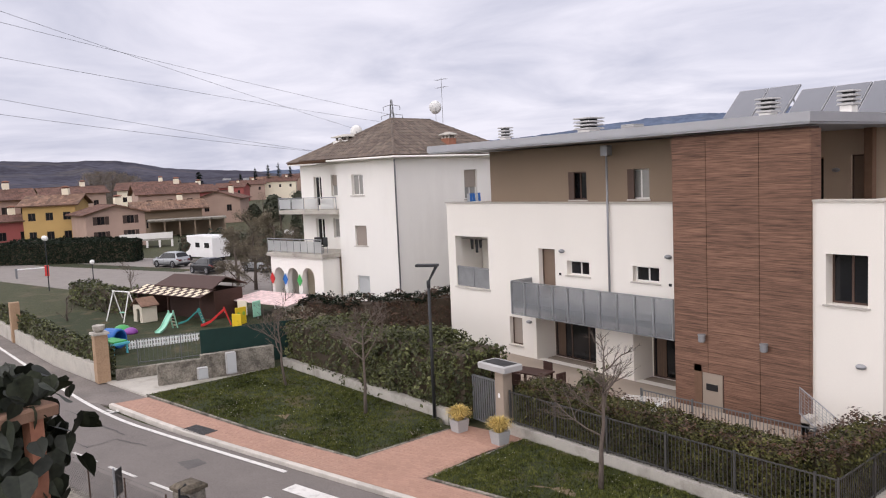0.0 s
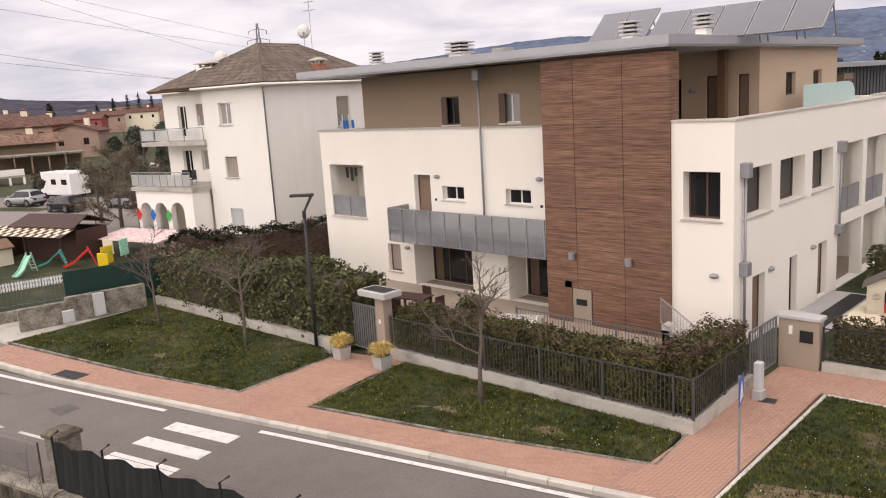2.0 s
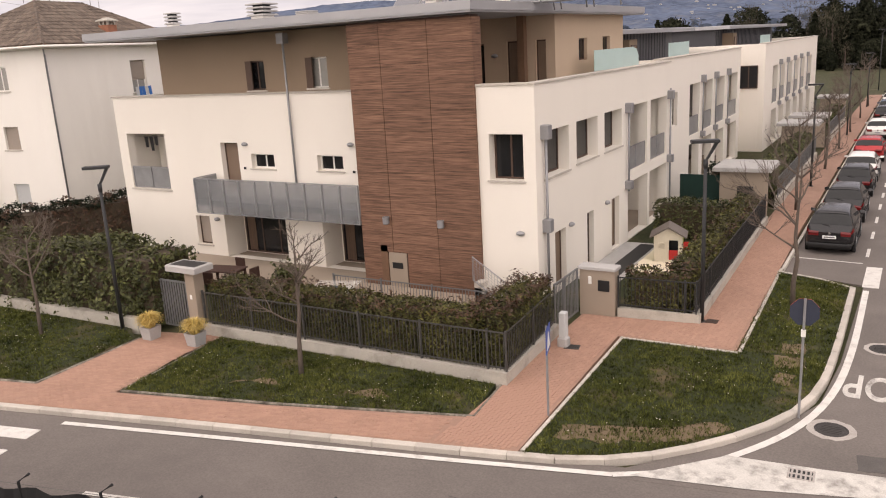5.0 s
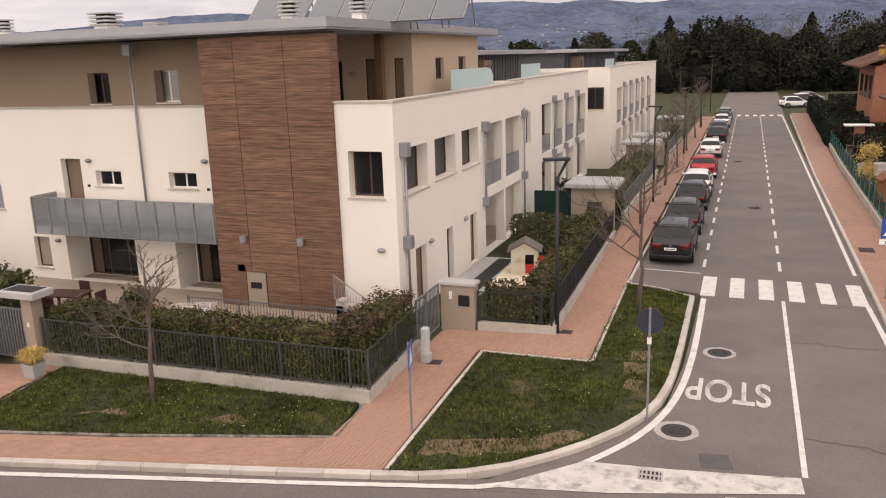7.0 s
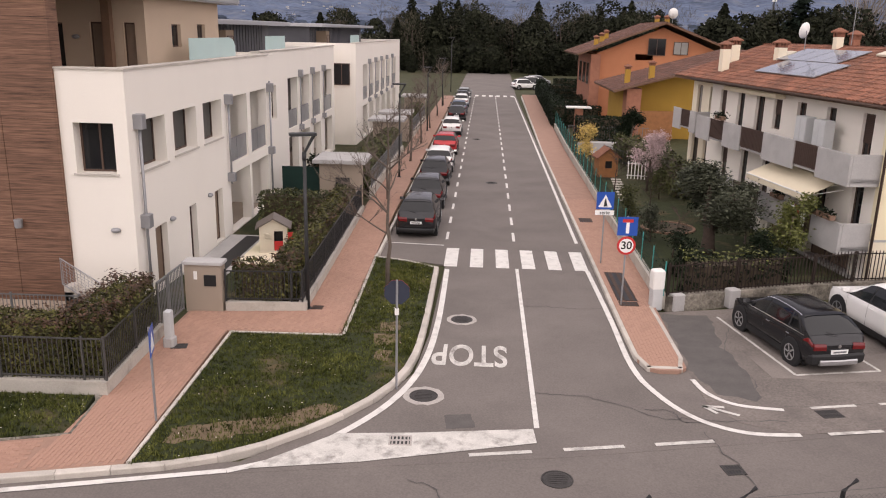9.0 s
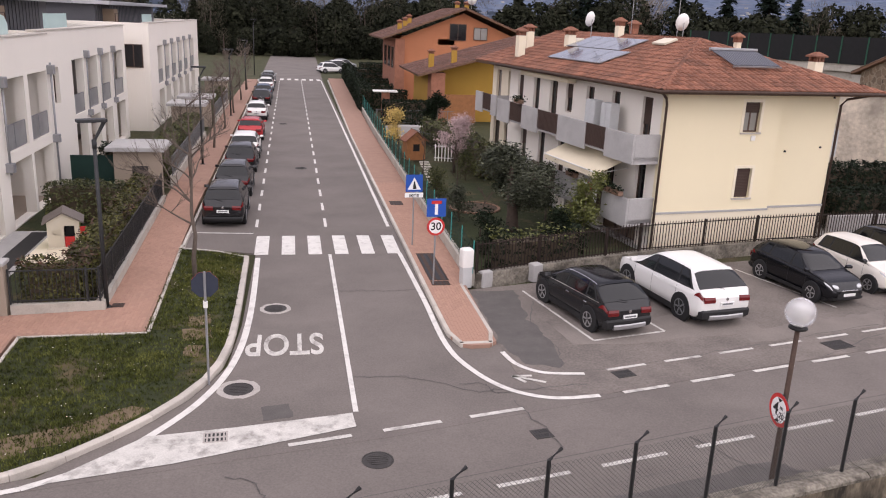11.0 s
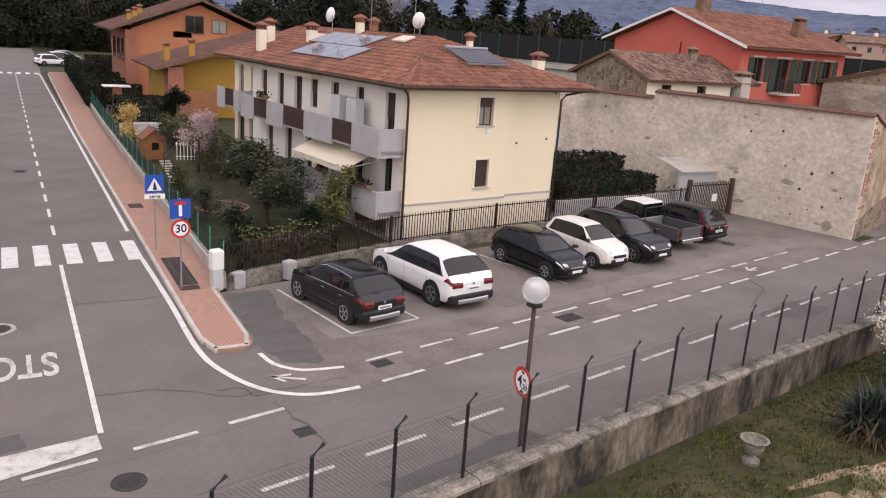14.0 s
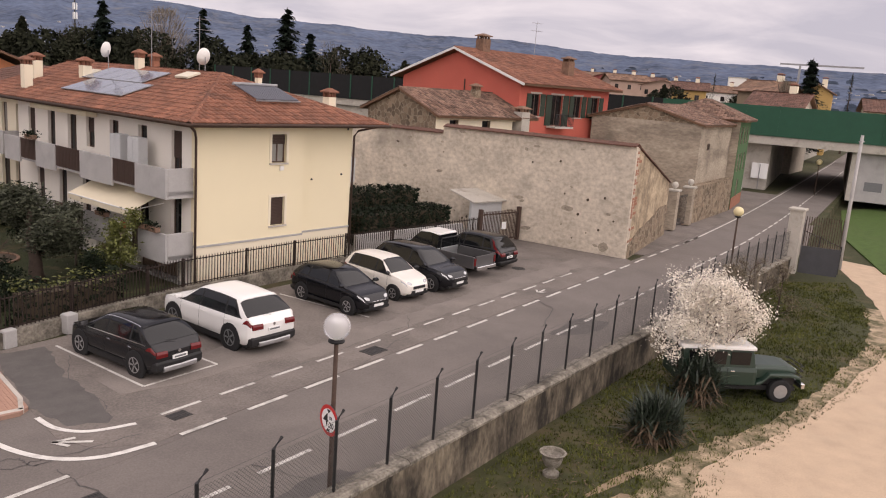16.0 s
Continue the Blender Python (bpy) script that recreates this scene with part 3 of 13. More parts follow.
lot = Mesh().prism([(5.6, 18.2), (6.1, 17.2), (7.3, 16.75), (13.3, 18.1), (26.3, 20.95), (36.0, 23.15), (36.3, 23.7), (34.4, 30.6), (31.0, 30.0), (16.0, 27.1), (6.0, 24.7), (5.6, 24.6)], -0.3, Z_ROAD + 0.012)
solid("parking_lot", lot, ASPHALT_OLD, None, "worn patched asphalt parking area beside the road", "parking lot", kind="structure")


def marks(name, mb, label, material=ROAD_PAINT):
    return solid(name, mb, material, None, label, "road marking", kind="structure")


def bar(mb, x0, y0, x1, y1, w, z=Z_ROAD + 0.017):
    n = math.hypot(x1 - x0, y1 - y0)
    ox, oy = -(y1 - y0) / n * w / 2, (x1 - x0) / n * w / 2
    mb.add([(x0 - ox, y0 - oy, z), (x1 - ox, y1 - oy, z), (x1 + ox, y1 + oy, z), (x0 + ox, y0 + oy, z)], [(0, 1, 2, 3)])


# the edge line of the main road, broken across the side street and the parking area
m_edge = Mesh()
ribbon(m_edge, [p for p in N_EDGE if p[0] < -21.6] + [(-21.5, 9.98)], 0.08, -0.08, Z_ROAD + 0.017)
ribbon(m_edge, [(-17.9, 10.82), (-12.3, 12.25), (-8.3, 13.25), (-4.9, 14.15)], 0.08, -0.08, Z_ROAD + 0.017)
marks("edge_line", m_edge, "white painted edge line along the main road")
m_turn = Mesh()
ribbon(m_turn, smooth_line([(-4.9, 14.15), (-3.9, 14.75), (-3.0, 15.75), (-2.0, 17.5), (-1.42, 19.7), (-1.2, 23.0), (-1.2, 28.6)]), 0.09, -0.09, Z_ROAD + 0.017)
ribbon(m_turn, smooth_line([(4.05, 33.0), (4.05, 112)], 2), 0.07, -0.07, Z_ROAD + 0.017)
ribbon(m_turn, smooth_line([(4.02, 29.0), (4.12, 24.0), (4.15, 20.2), (4.5, 18.5), (5.15, 17.3), (6.1, 16.72), (7.3, 16.72)]), 0.08, -0.08, Z_ROAD + 0.017)
ribbon(m_turn, smooth_line([(5.58, 19.5), (5.75, 18.7), (6.3, 18.12), (7.35, 17.95)]), 0.07, -0.07, Z_ROAD + 0.021)
marks("edge_line_side_street", m_turn, "white painted edge line curving into the side street")
m_dash = Mesh()
total = length(N_EDGE)
s0 = min(range(4000), key=lambda k: abs(along(N_EDGE, k * 0.1)[0] - 7.9)) * 0.1
centre = path_offset(N_EDGE, -2.72)
for k in range(-10, 40):
    # broken line in front of the parking area
    if 0 <= k < 20 or -6 < k < -1:
        a, b = along(N_EDGE, s0 + 2.05 * k), along(N_EDGE, s0 + 2.05 * k + 1.35)
        if not (-21 < a[0] < -2):
            bar(m_dash, a[0], a[1], b[0], b[1], 0.13)
for k in range(-32, 60):
    sc = s0 + 0.4 + 2.35 * k
    if 0 < sc < total - 5:
        a, b = along(centre, sc), along(centre, sc + 1.6)
        if not -21.5 < a[0] < -16.5:
            bar(m_dash, a[0], a[1], b[0], b[1], 0.12)
far_edge = [p for p in N_EDGE if 44 < p[0] < 150]
ribbon(m_dash, far_edge, 0.06, -0.06, Z_ROAD + 0.017)
marks("broken_line", m_dash, "worn white broken lines along the main road", ROAD_PAINT_WORN)
m_park = Mesh()
for k in range(13):
    a, b = along(path_offset(N_EDGE, 1.25), s0 + 0.15 + 1.83 * k), along(path_offset(N_EDGE, 1.25), s0 + 1.35 + 1.83 * k)
    bar(m_park, a[0], a[1], b[0], b[1], 0.11, Z_ROAD + 0.022)
for (xa, ya), (xb, yb) in (((8.4, 20.05), (7.55, 24.4)), ((8.4, 20.05), (10.8, 20.56)), ((10.8, 20.56), (10.3, 22.9)), ((16.4, 26.3), (17.6, 22.1))):
    bar(m_park, xa, ya, xb, yb, 0.09, Z_ROAD + 0.022)
marks("parking_line", m_park, "worn white lines of the parking bays", ROAD_PAINT_WORN)
m_stop = Mesh()
m_stop.add([(-4.6, 14.25, 0), (-2.3, 14.72, 0), (1.36, 15.82, 0), (1.32, 16.45, 0), (-1.2, 16.05, 0), (-3.0, 15.85, 0)], [(0, 1, 2, 3, 4, 5)])
m_stop.v = [(x, y, Z_ROAD + 0.02) for x, y, z in m_stop.v]
marks("stop_bar", m_stop, "worn white stop bar at the mouth of the side street", ROAD_PAINT_WORN)
m_lane = Mesh()
bar(m_lane, 1.4, 16.5, 1.4, 28.95, 0.12)
for k in range(27):
    bar(m_lane, 1.42, 33.0 + k * 3.0, 1.42, 34.5 + k * 3.0, 0.12)
for k in range(26):
    bar(m_lane, -1.42, 33.0 + k * 3.0, -1.42, 34.3 + k * 3.0, 0.12)
bar(m_lane, -3.9, 32.2, -1.5, 32.0, 0.10)
marks("lane_line", m_lane, "white lane lines of the side street")
zebra = thing("zebra_crossing", None, "white zebra stripes across the side street", "zebra crossing", kind="structure")
for k in range(6):
    part("stripe", Mesh().box(-1.35 + k * 0.985, 29.0, Z_ROAD + 0.006, -0.85 + k * 0.985, 31.6, Z_ROAD + 0.017), ROAD_PAINT, zebra)
zebra_far = thing("zebra_crossing", None, "white zebra stripes at the far end of the side street", "zebra crossing", kind="structure")
for k in range(6):
    part("stripe", Mesh().box(-1.4 + k * 0.98, 111.2, Z_ROAD + 0.006, -0.9 + k * 0.98, 113.6, Z_ROAD + 0.017), ROAD_PAINT, zebra_far)
zebra_main = thing("zebra_crossing", None, "white zebra stripes across the main road", "zebra crossing", kind="structure")
for k in range(5):
    s = Mesh()
    a = Vector((-19.2, 9.82)) + Vector((0.23, -0.97)) * (1.02 * k)
    u, w = Vector((0.972, 0.235)), Vector((-0.235, 0.972))
    s.prism([tuple(a - u * 1.22 - w * 0.24), tuple(a + u * 1.22 - w * 0.24), tuple(a + u * 1.22 + w * 0.24), tuple(a - u * 1.22 + w * 0.24)], Z_ROAD + 0.002, Z_ROAD + 0.013)
    part("stripe", s, ROAD_PAINT, zebra_main)
stop_word = thing("stop_marking", pose(-0.18, 20.6, Z_ROAD + 0.012, 0, 0, 180), "worn white word painted on the street", "road marking", kind="structure")
lettering = icon_text("STOP", 1.0, ROAD_PAINT_WORN, stop_word, Matrix.Diagonal((0.86, 2.02, 1, 1)), "lettering", extrude=0.004)

# pavements: raised sheets with kerb stones in front
def slab(name, poly, material, label, category, z=Z_PAVE, thick=0.4):
    return solid(name, Mesh().prism(poly, z - thick, z), material, None, label, category, kind="structure")


KERB_LINE = smooth_line([(-33.0, 7.95), (-27.5, 8.9), (-21.0, 10.42), (-14.8, 11.95), (-11.0, 12.85), (-7.1, 13.8), (-5.6, 14.25), (-4.4, 14.98), (-3.3, 16.1), (-2.4, 17.4), (-1.75, 19.05), (-1.5, 21.8), (-1.5, 28.5)], 5)
front_in = [(-32.9, 9.45), (-25.2, 10.83), (-20.6, 11.9), (-13.5, 13.62), (-8.4, 15.05)]
pave_poly = [(-33.0, 8.15), *[(x + 0.0, y + 0.16) for x, y in KERB_LINE[1:] if x < -6.9], (-6.95, 14.05), (-7.2, 21.4), (-3.92, 21.5), (-4.15, 37), (-4.15, 110), (-5.75, 110), (-5.75, 23.25), (-8.85, 22.9), (-8.85, 17.1), (-8.55, 15.1), (-13.5, 13.62), (-18.05, 12.49), (-18.55, 16.9), (-21.0, 16.3), (-20.7, 11.95), (-25.2, 10.83), (-32.9, 9.45)]
slab("pavement", pave_poly, PAVER_BED, "terracotta block pavement with worn joints", "pavement")
slab("lawn_west", [(-33.3, 9.55), (-25.2, 10.95), (-20.85, 12.0), (-21.1, 15.6), (-22.2, 16.3), (-33.8, 16.0)], TURF, "rough lawn strip with daisies in front of the hedge", "lawn")
slab("lawn_middle", [(-18.0, 12.62), (-13.5, 13.72), (-8.65, 15.15), (-8.95, 17.0), (-18.5, 16.85), (-18.45, 15.0)], TURF, "rough lawn strip with daisies in front of the fence", "lawn")
corner = [(x - 0.14, y + 0.1) for x, y in KERB_LINE if x > -6.8]
slab("lawn_corner", [(-6.85, 14.2), *corner, (-1.68, 28.75), (-2.3, 29.05), (-4.0, 29.6), (-3.85, 21.38), (-7.05, 21.25)], TURF, "rough corner lawn with bare patches and daisies", "lawn")
slab("pavement_east", [(4.35, 29.2), (4.35, 20.5), (4.5, 19.95), (4.8, 19.8), (5.3, 19.82), (5.55, 20.05), (5.72, 25.2), (5.95, 27), (5.95, 33), (6.1, 60), (7.2, 115), (5.2, 115), (4.4, 60)], PAVER_BED, "terracotta block pavement with a pale kerb", "pavement")


def kerb_run(pts, label, w=0.14, h=0.13, step=1.0, stone=KERB):
    run = thing("kerb", None, label, "kerb", kind="structure")
    n = max(1, int(length(pts) / step))
    for k in range(n):
        a, b = along(pts, length(pts) * k / n), along(pts, length(pts) * (k + 1) / n - 0.012)
        d = Vector((b[0] - a[0], b[1] - a[1])).normalized()
        o = Vector((-d.y, d.x)) * w
        p0, p1 = Vector(a[:2]), Vector(b[:2])
        q = [p0, p1, p1 + o, p0 + o]
        c = 0.02
        m = Mesh().loft([[(*p, Z_ROAD - 0.1) for p in q], [(*p, Z_ROAD + h - c) for p in q],
                         [(*(p0 + o.normalized() * c), Z_ROAD + h), (*(p1 + o.normalized() * c), Z_ROAD + h), (*(p1 + o), Z_ROAD + h), (*(p0 + o), Z_ROAD + h)]])
        part("kerb_stone", m, stone, run)
    return run


kerb_run(KERB_LINE, "pale concrete kerb stones along the pavement", 0.17)
kerb_run([(-33.4, 9.5), (-25.2, 10.92), (-20.75, 11.95)], "narrow concrete edging between pavement and lawn", 0.07, 0.125, stone=LICHEN)
kerb_run([(-20.75, 11.95), (-20.95, 15.7)], "narrow concrete edging between pavement and lawn", 0.07, 0.125, stone=LICHEN)
kerb_run([(-18.45, 16.0), (-18.02, 12.6)], "narrow concrete edging between path and lawn", 0.07, 0.125, stone=LICHEN)
kerb_run([(-18.0, 12.6), (-13.5, 13.70), (-8.55, 15.12)], "narrow concrete edging between pavement and lawn", 0.07, 0.125, stone=LICHEN)
kerb_run([(-8.55, 15.12), (-8.75, 17.0)], "narrow concrete edging between path and lawn", 0.07, 0.125, stone=LICHEN)
kerb_run([(-7.1, 21.35), (-6.92, 14.1)], "pale stone edging between path and corner lawn", 0.1, 0.14)
kerb_run([(-3.85, 21.42), (-7.1, 21.35)], "pale stone edging between path and corner lawn", 0.1, 0.14)
kerb_run([(-4.05, 30), (-3.87, 21.42)], "pale stone edging between pavement and corner lawn", 0.1, 0.14)
kerb_run([(-1.5, 28.5), (-1.7, 28.85), (-2.2, 29.1), (-4.05, 29.75)], "pale kerb stones round the lawn end", 0.14)
kerb_run([(-4.02, 110), (-4.02, 30.0)], "pale kerb stones beside the parking bays", 0.12, step=2.0)
kerb_run(smooth_line([(5.62, 24.9), (5.6, 20.3), (5.45, 19.95), (5.1, 19.72), (4.7, 19.75), (4.4, 20.1), (4.28, 21), (4.28, 29.2)], 4), "pale kerb stones round the pavement end", -0.12)
kerb_run([(4.28, 29.2), (4.3, 60), (4.95, 112)], "pale kerb stones beside the street", -0.12, step=2.0)
# ---------- covers, grates, patches and cracks in the roads; bare soil and grass on the lawns ----------
IRON = mat("worn_cast_iron", (0.05, 0.046, 0.044), 0.75, 0.1, spread=0.25, scale=6, fine=40, bump=0.3, bump_scale=60)
COVER_RING = mat("pale_cover_surround", (0.40, 0.37, 0.34), 0.9, spread=0.2, scale=5, fine=30, stain=0.4, stain_scale=4)
PATCH_DARK = mat("dark_asphalt_patch", (0.105, 0.096, 0.09), 0.9, spread=0.25, scale=2, fine=40, bump=0.4, bump_scale=70)
PATCH_MID = mat("dusty_asphalt_patch", (0.195, 0.170, 0.152), 0.92, spread=0.25, scale=0.7, fine=20, bump=0.25, bump_scale=80, stain=0.6, stain_scale=0.5, stain_color=(0.14, 0.121, 0.109))
PATCH_PALE = mat("pale_asphalt_patch", (0.225, 0.20, 0.18), 0.92, spread=0.16, scale=0.9, fine=40, bump=0.25, bump_scale=80, stain=0.4, stain_scale=0.8, stain_color=(0.2, 0.18, 0.165))
SOIL = mat("bare_trodden_soil", (0.15, 0.11, 0.068), 0.95, spread=0.25, scale=2.5, fine=25, bump=0.5, stain=0.5, stain_scale=2.0, stain_color=(0.12, 0.09, 0.05))


def manhole(x, y, r, ring=0.0, z=Z_ROAD + 0.008, label="round cast-iron manhole cover in the asphalt"):
    M = thing("manhole_cover", pose(x, y, z), label, "manhole cover", "manhole covers")
    part("frame", Mesh().lathe([(r * 1.12, -0.02), (r * 1.12, 0.006), (r * 1.02, 0.008), (r * 1.02, -0.02)], 28), IRON, M)
    part("lid", Mesh().lathe([(r, -0.02), (r, 0.004), (r * 0.8, 0.007), (r * 0.78, 0.002), (0.02, 0.004)], 28), IRON, M)
    for k in range(5):
        w = math.sqrt(max(0.01, 1 - ((k - 2) * 0.32) ** 2)) * r * 0.7
        part("rib", Mesh().box(-w, (k - 2) * 0.26 * r - 0.02, 0.004, w, (k - 2) * 0.26 * r + 0.02, 0.012), IRON, M)
    if ring:
        n = 24
        o = [(math.cos(6.2832 * i / n) * ring * (1 + 0.05 * math.sin(i * 3.1)), math.sin(6.2832 * i / n) * ring * (1 + 0.06 * math.sin(i * 2.3 + 1))) for i in range(n)]
        part("mortar_ring", Mesh().loft([[(a, b, -0.02) for a, b in o], [(a, b, 0.004) for a, b in o], [(math.cos(6.2832 * i / n) * r * 1.13, math.sin(6.2832 * i / n) * r * 1.13, 0.005) for i in range(n)]], caps=False), COVER_RING, M, "pale mortar ring")
    return M


manhole(-0.49, 23.3, 0.3, 0.46)
manhole(-1.25, 17.91, 0.31, 0.5)
manhole(1.68, 14.42, 0.29)
manhole(28.9, 24.96, 0.3, z=Z_ROAD + 0.014)
manhole(0.55, 46.5, 0.3)
manhole(-0.6, 66.0, 0.3)


def grate(x, y, w, d, turn, z, n, frame_m, bar_m, label):
    Gt = thing("drain_grate", pose(x, y, z, 0, 0, turn), label, "drain", "drain grates")
    part("frame", Mesh().box(-w / 2, -d / 2, -0.02, w / 2, -d / 2 + 0.04, 0.008).box(-w / 2, d / 2 - 0.04, -0.02, w / 2, d / 2, 0.008).box(-w / 2, -d / 2 + 0.04, -0.02, -w / 2 + 0.04, d / 2 - 0.04, 0.008).box(w / 2 - 0.04, -d / 2 + 0.04, -0.02, w / 2, d / 2 - 0.04, 0.008), frame_m, Gt)
    # no depth below: a black sheet paints the shade under the bars
    part("pit", Mesh().box(-w / 2 + 0.04, -d / 2 + 0.04, -0.015, w / 2 - 0.04, d / 2 - 0.04, 0.001), BLACK, Gt)
    for k in range(n):
        x0 = -w / 2 + 0.04 + (w - 0.08) * (k + 0.3) / n
        part("bar", Mesh().box(x0, -d / 2 + 0.04, 0.0012, x0 + (w - 0.08) * 0.45 / n, d / 2 - 0.04, 0.007), bar_m, Gt)
    part("crossbar", Mesh().box(-w / 2 + 0.04, -0.03, 0.0012, w / 2 - 0.04, 0.03, 0.0075), bar_m, Gt)
    return Gt


grate(-1.58, 15.66, 0.5, 0.42, 3, Z_ROAD + 0.023, 5, COVER_RING, COVER_RING, "pale square drain grate in the stop bar")
grate(8.38, 17.85, 0.55, 0.4, 12, Z_ROAD + 0.013, 6, IRON, IRON, "dark drain grate at the lot edge")
grate(15.5, 19.15, 0.8, 0.55, 12, Z_ROAD + 0.016, 7, IRON, IRON, "rectangular iron cover between the lines")
grate(5.33, 15.09, 0.42, 0.38, 10, Z_ROAD + 0.008, 5, IRON, IRON, "square iron cover in the main road")
grate(-8.09, 20.08, 0.42, 0.34, 10, Z_PAVE + 0.012, 5, IRON, IRON, "dark iron cover in the block path")
grate(-5.02, 23.59, 0.34, 0.34, 0, Z_PAVE + 0.012, 5, RUST_STEEL, RUST_STEEL, "rusty square cover in the pavement")
grate(-27.05, 9.42, 1.25, 0.6, 14, Z_PAVE + 0.012, 9, IRON, IRON, "large dark iron cover in the pavement")
grate(4.9, 26.95, 0.66, 3.2, 0, Z_PAVE + 0.012, 2, RUST_STEEL, RUST_STEEL, "long brown cover plates in the pavement")
grate(4.88, 25.05, 0.62, 0.42, 0, Z_PAVE + 0.012, 4, RUST_STEEL, RUST_STEEL, "small brown cover plate in the pavement")
grate(4.9, 37.0, 0.6, 0.8, 0, Z_PAVE + 0.012, 4, RUST_STEEL, RUST_STEEL, "brown cover plate further up the pavement")


def blot(name, poly, material, label, z, jag=0.06, n=7, seed=0):
    """A flat patch with an uneven rim."""
    rg = random.Random(seed)
    rim = []
    for (xa, ya), (xb, yb) in zip(poly, poly[1:] + poly[:1]):
        m_ = max(1, int(math.hypot(xb - xa, yb - ya) / max(0.12, jag * 5)))
        for k in range(m_):
            t = k / m_
            rim.append((xa + (xb - xa) * t + rg.gauss(0, jag), ya + (yb - ya) * t + rg.gauss(0, jag)))
    return solid(name, Mesh().prism(rim, z - 0.02, z), material, None, label, "patch", kind="structure")


blot("asphalt_patch", [(-0.71, 16.95), (-0.1, 17.05), (0.03, 16.42), (-0.61, 16.3)], PATCH_DARK, "dark square asphalt patch", Z_ROAD + 0.011, 0.012)
blot("asphalt_patch", [(5.75, 24.5), (7.3, 24.5), (7.05, 21.6), (7.2, 19.4), (6.95, 18.4), (5.95, 18.7), (5.7, 20.2)], PATCH_DARK, "dark worn asphalt behind the pavement tip", Z_ROAD + 0.0145, 0.05, seed=2)
blot("asphalt_patch", [(7.7, 19.6), (10.9, 19.9), (14.2, 20.6), (14.0, 22.5), (10.5, 21.8), (8.9, 21.2), (7.9, 21.0)], PATCH_MID, "pale dusty asphalt in the parking area", Z_ROAD + 0.0185, 0.16, seed=3)
blot("asphalt_patch", [(13.0, 19.5), (20.0, 20.9), (27.5, 22.6), (34.0, 24.2), (33.6, 25.2), (26.0, 23.4), (19.0, 21.7), (13.0, 20.3)], PATCH_MID, "pale resurfaced strip along the parking area", Z_ROAD + 0.0145, 0.05, seed=4)
blot("asphalt_patch", [(-24.7, 7.85), (-24.6, 8.45), (-23.95, 8.5), (-23.85, 7.85)], PATCH_DARK, "small dark square patch in the main road", Z_ROAD + 0.004, 0.012, seed=5)
blot("asphalt_patch", [(22.0, 17.4), (25.0, 18.0), (25.4, 17.0), (23.0, 16.6)], PATCH_DARK, "dark patched asphalt beyond the fence", Z_ROAD + 0.004, 0.1, seed=6)
blot("asphalt_patch", [(6.0, 12.6), (10.2, 13.5), (10.4, 12.8), (6.5, 12.0)], PATCH_DARK, "dark damp asphalt near the fence", Z_ROAD + 0.004, 0.1, seed=7)


def crack(pts, w, label, seed=0, z=Z_ROAD + 0.0135, material=TAR):
    rg = random.Random(seed)
    fine = []
    for (xa, ya), (xb, yb) in zip(pts, pts[1:]):
        for k in range(7):
            fine.append((xa + (xb - xa) * k / 7 + rg.gauss(0, 0.035), ya + (yb - ya) * k / 7 + rg.gauss(0, 0.035)))
    fine.append(pts[-1])
    m = Mesh()
    for k in range(len(fine) - 1):
        d = Vector((fine[k + 1][0] - fine[k][0], fine[k + 1][1] - fine[k][1])).normalized()
        o = Vector((-d.y, d.x)) * w * rg.uniform(0.3, 0.8)
        a, b = Vector(fine[k]), Vector(fine[k + 1])
        m.add([(*(a - o), z), (*(b - o), z), (*(b + o), z), (*(a + o), z)], [(0, 1, 2, 3)])
    return solid("asphalt_crack", m, material, None, label, "crack", kind="structure")


CRACK = "thin dark crack in the asphalt"
crack([(1.38, 18.36), (2.6, 18.24), (3.49, 17.83), (4.31, 17.22), (5.2, 17.34)], 0.022, CRACK, 1)
crack([(3.94, 17.68), (4.62, 17.72), (4.84, 17.07), (5.27, 17.23), (7.2, 17.35)], 0.024, CRACK, 2)
crack([(5.15, 16.64), (5.3, 15.87), (5.53, 15.31), (5.57, 14.41)], 0.02, CRACK, 3)
crack([(1.5, 24.75), (2.19, 24.78), (3.43, 24.7), (4.09, 24.86)], 0.025, CRACK, 4)
crack([(-1.24, 14.18), (-0.73, 13.92), (-0.54, 13.33), (-0.2, 12.0)], 0.022, CRACK, 5)
crack([(-33.81, 6.57), (-31.4, 6.98), (-28.85, 7.39)], 0.04, CRACK, 6)
crack([(-29.4, 5.85), (-28.29, 6.02), (-28.56, 7.02), (-27.0, 7.6)], 0.03, CRACK, 7)
crack([(7.4, 18.05), (10.05, 18.55), (12.78, 19.25), (16.49, 20.25), (21.5, 21.2), (26.3, 22.3), (33.0, 23.6)], 0.022, "dark joint between the road and the parking area", 8, Z_ROAD + 0.0165, PATCH_DARK)
crack([(6.9, 18.4), (7.2, 19.6), (7.0, 21.6), (7.6, 23.4)], 0.02, CRACK, 9, Z_ROAD + 0.0165)
crack([(14.5, 18.4), (17.6, 19.9), (19.0, 21.6), (18.4, 23.0)], 0.02, CRACK, 10, Z_ROAD + 0.0155)
crack([(22.5, 18.0), (24.8, 19.4), (25.4, 21.1)], 0.03, CRACK, 11, Z_ROAD + 0.0155)
crack([(8.6, 14.6), (9.3, 13.2), (10.6, 12.9)], 0.025, CRACK, 12)
crack([(-7.5, 12.0), (-4.0, 12.9), (-1.2, 13.3)], 0.02, CRACK, 13)

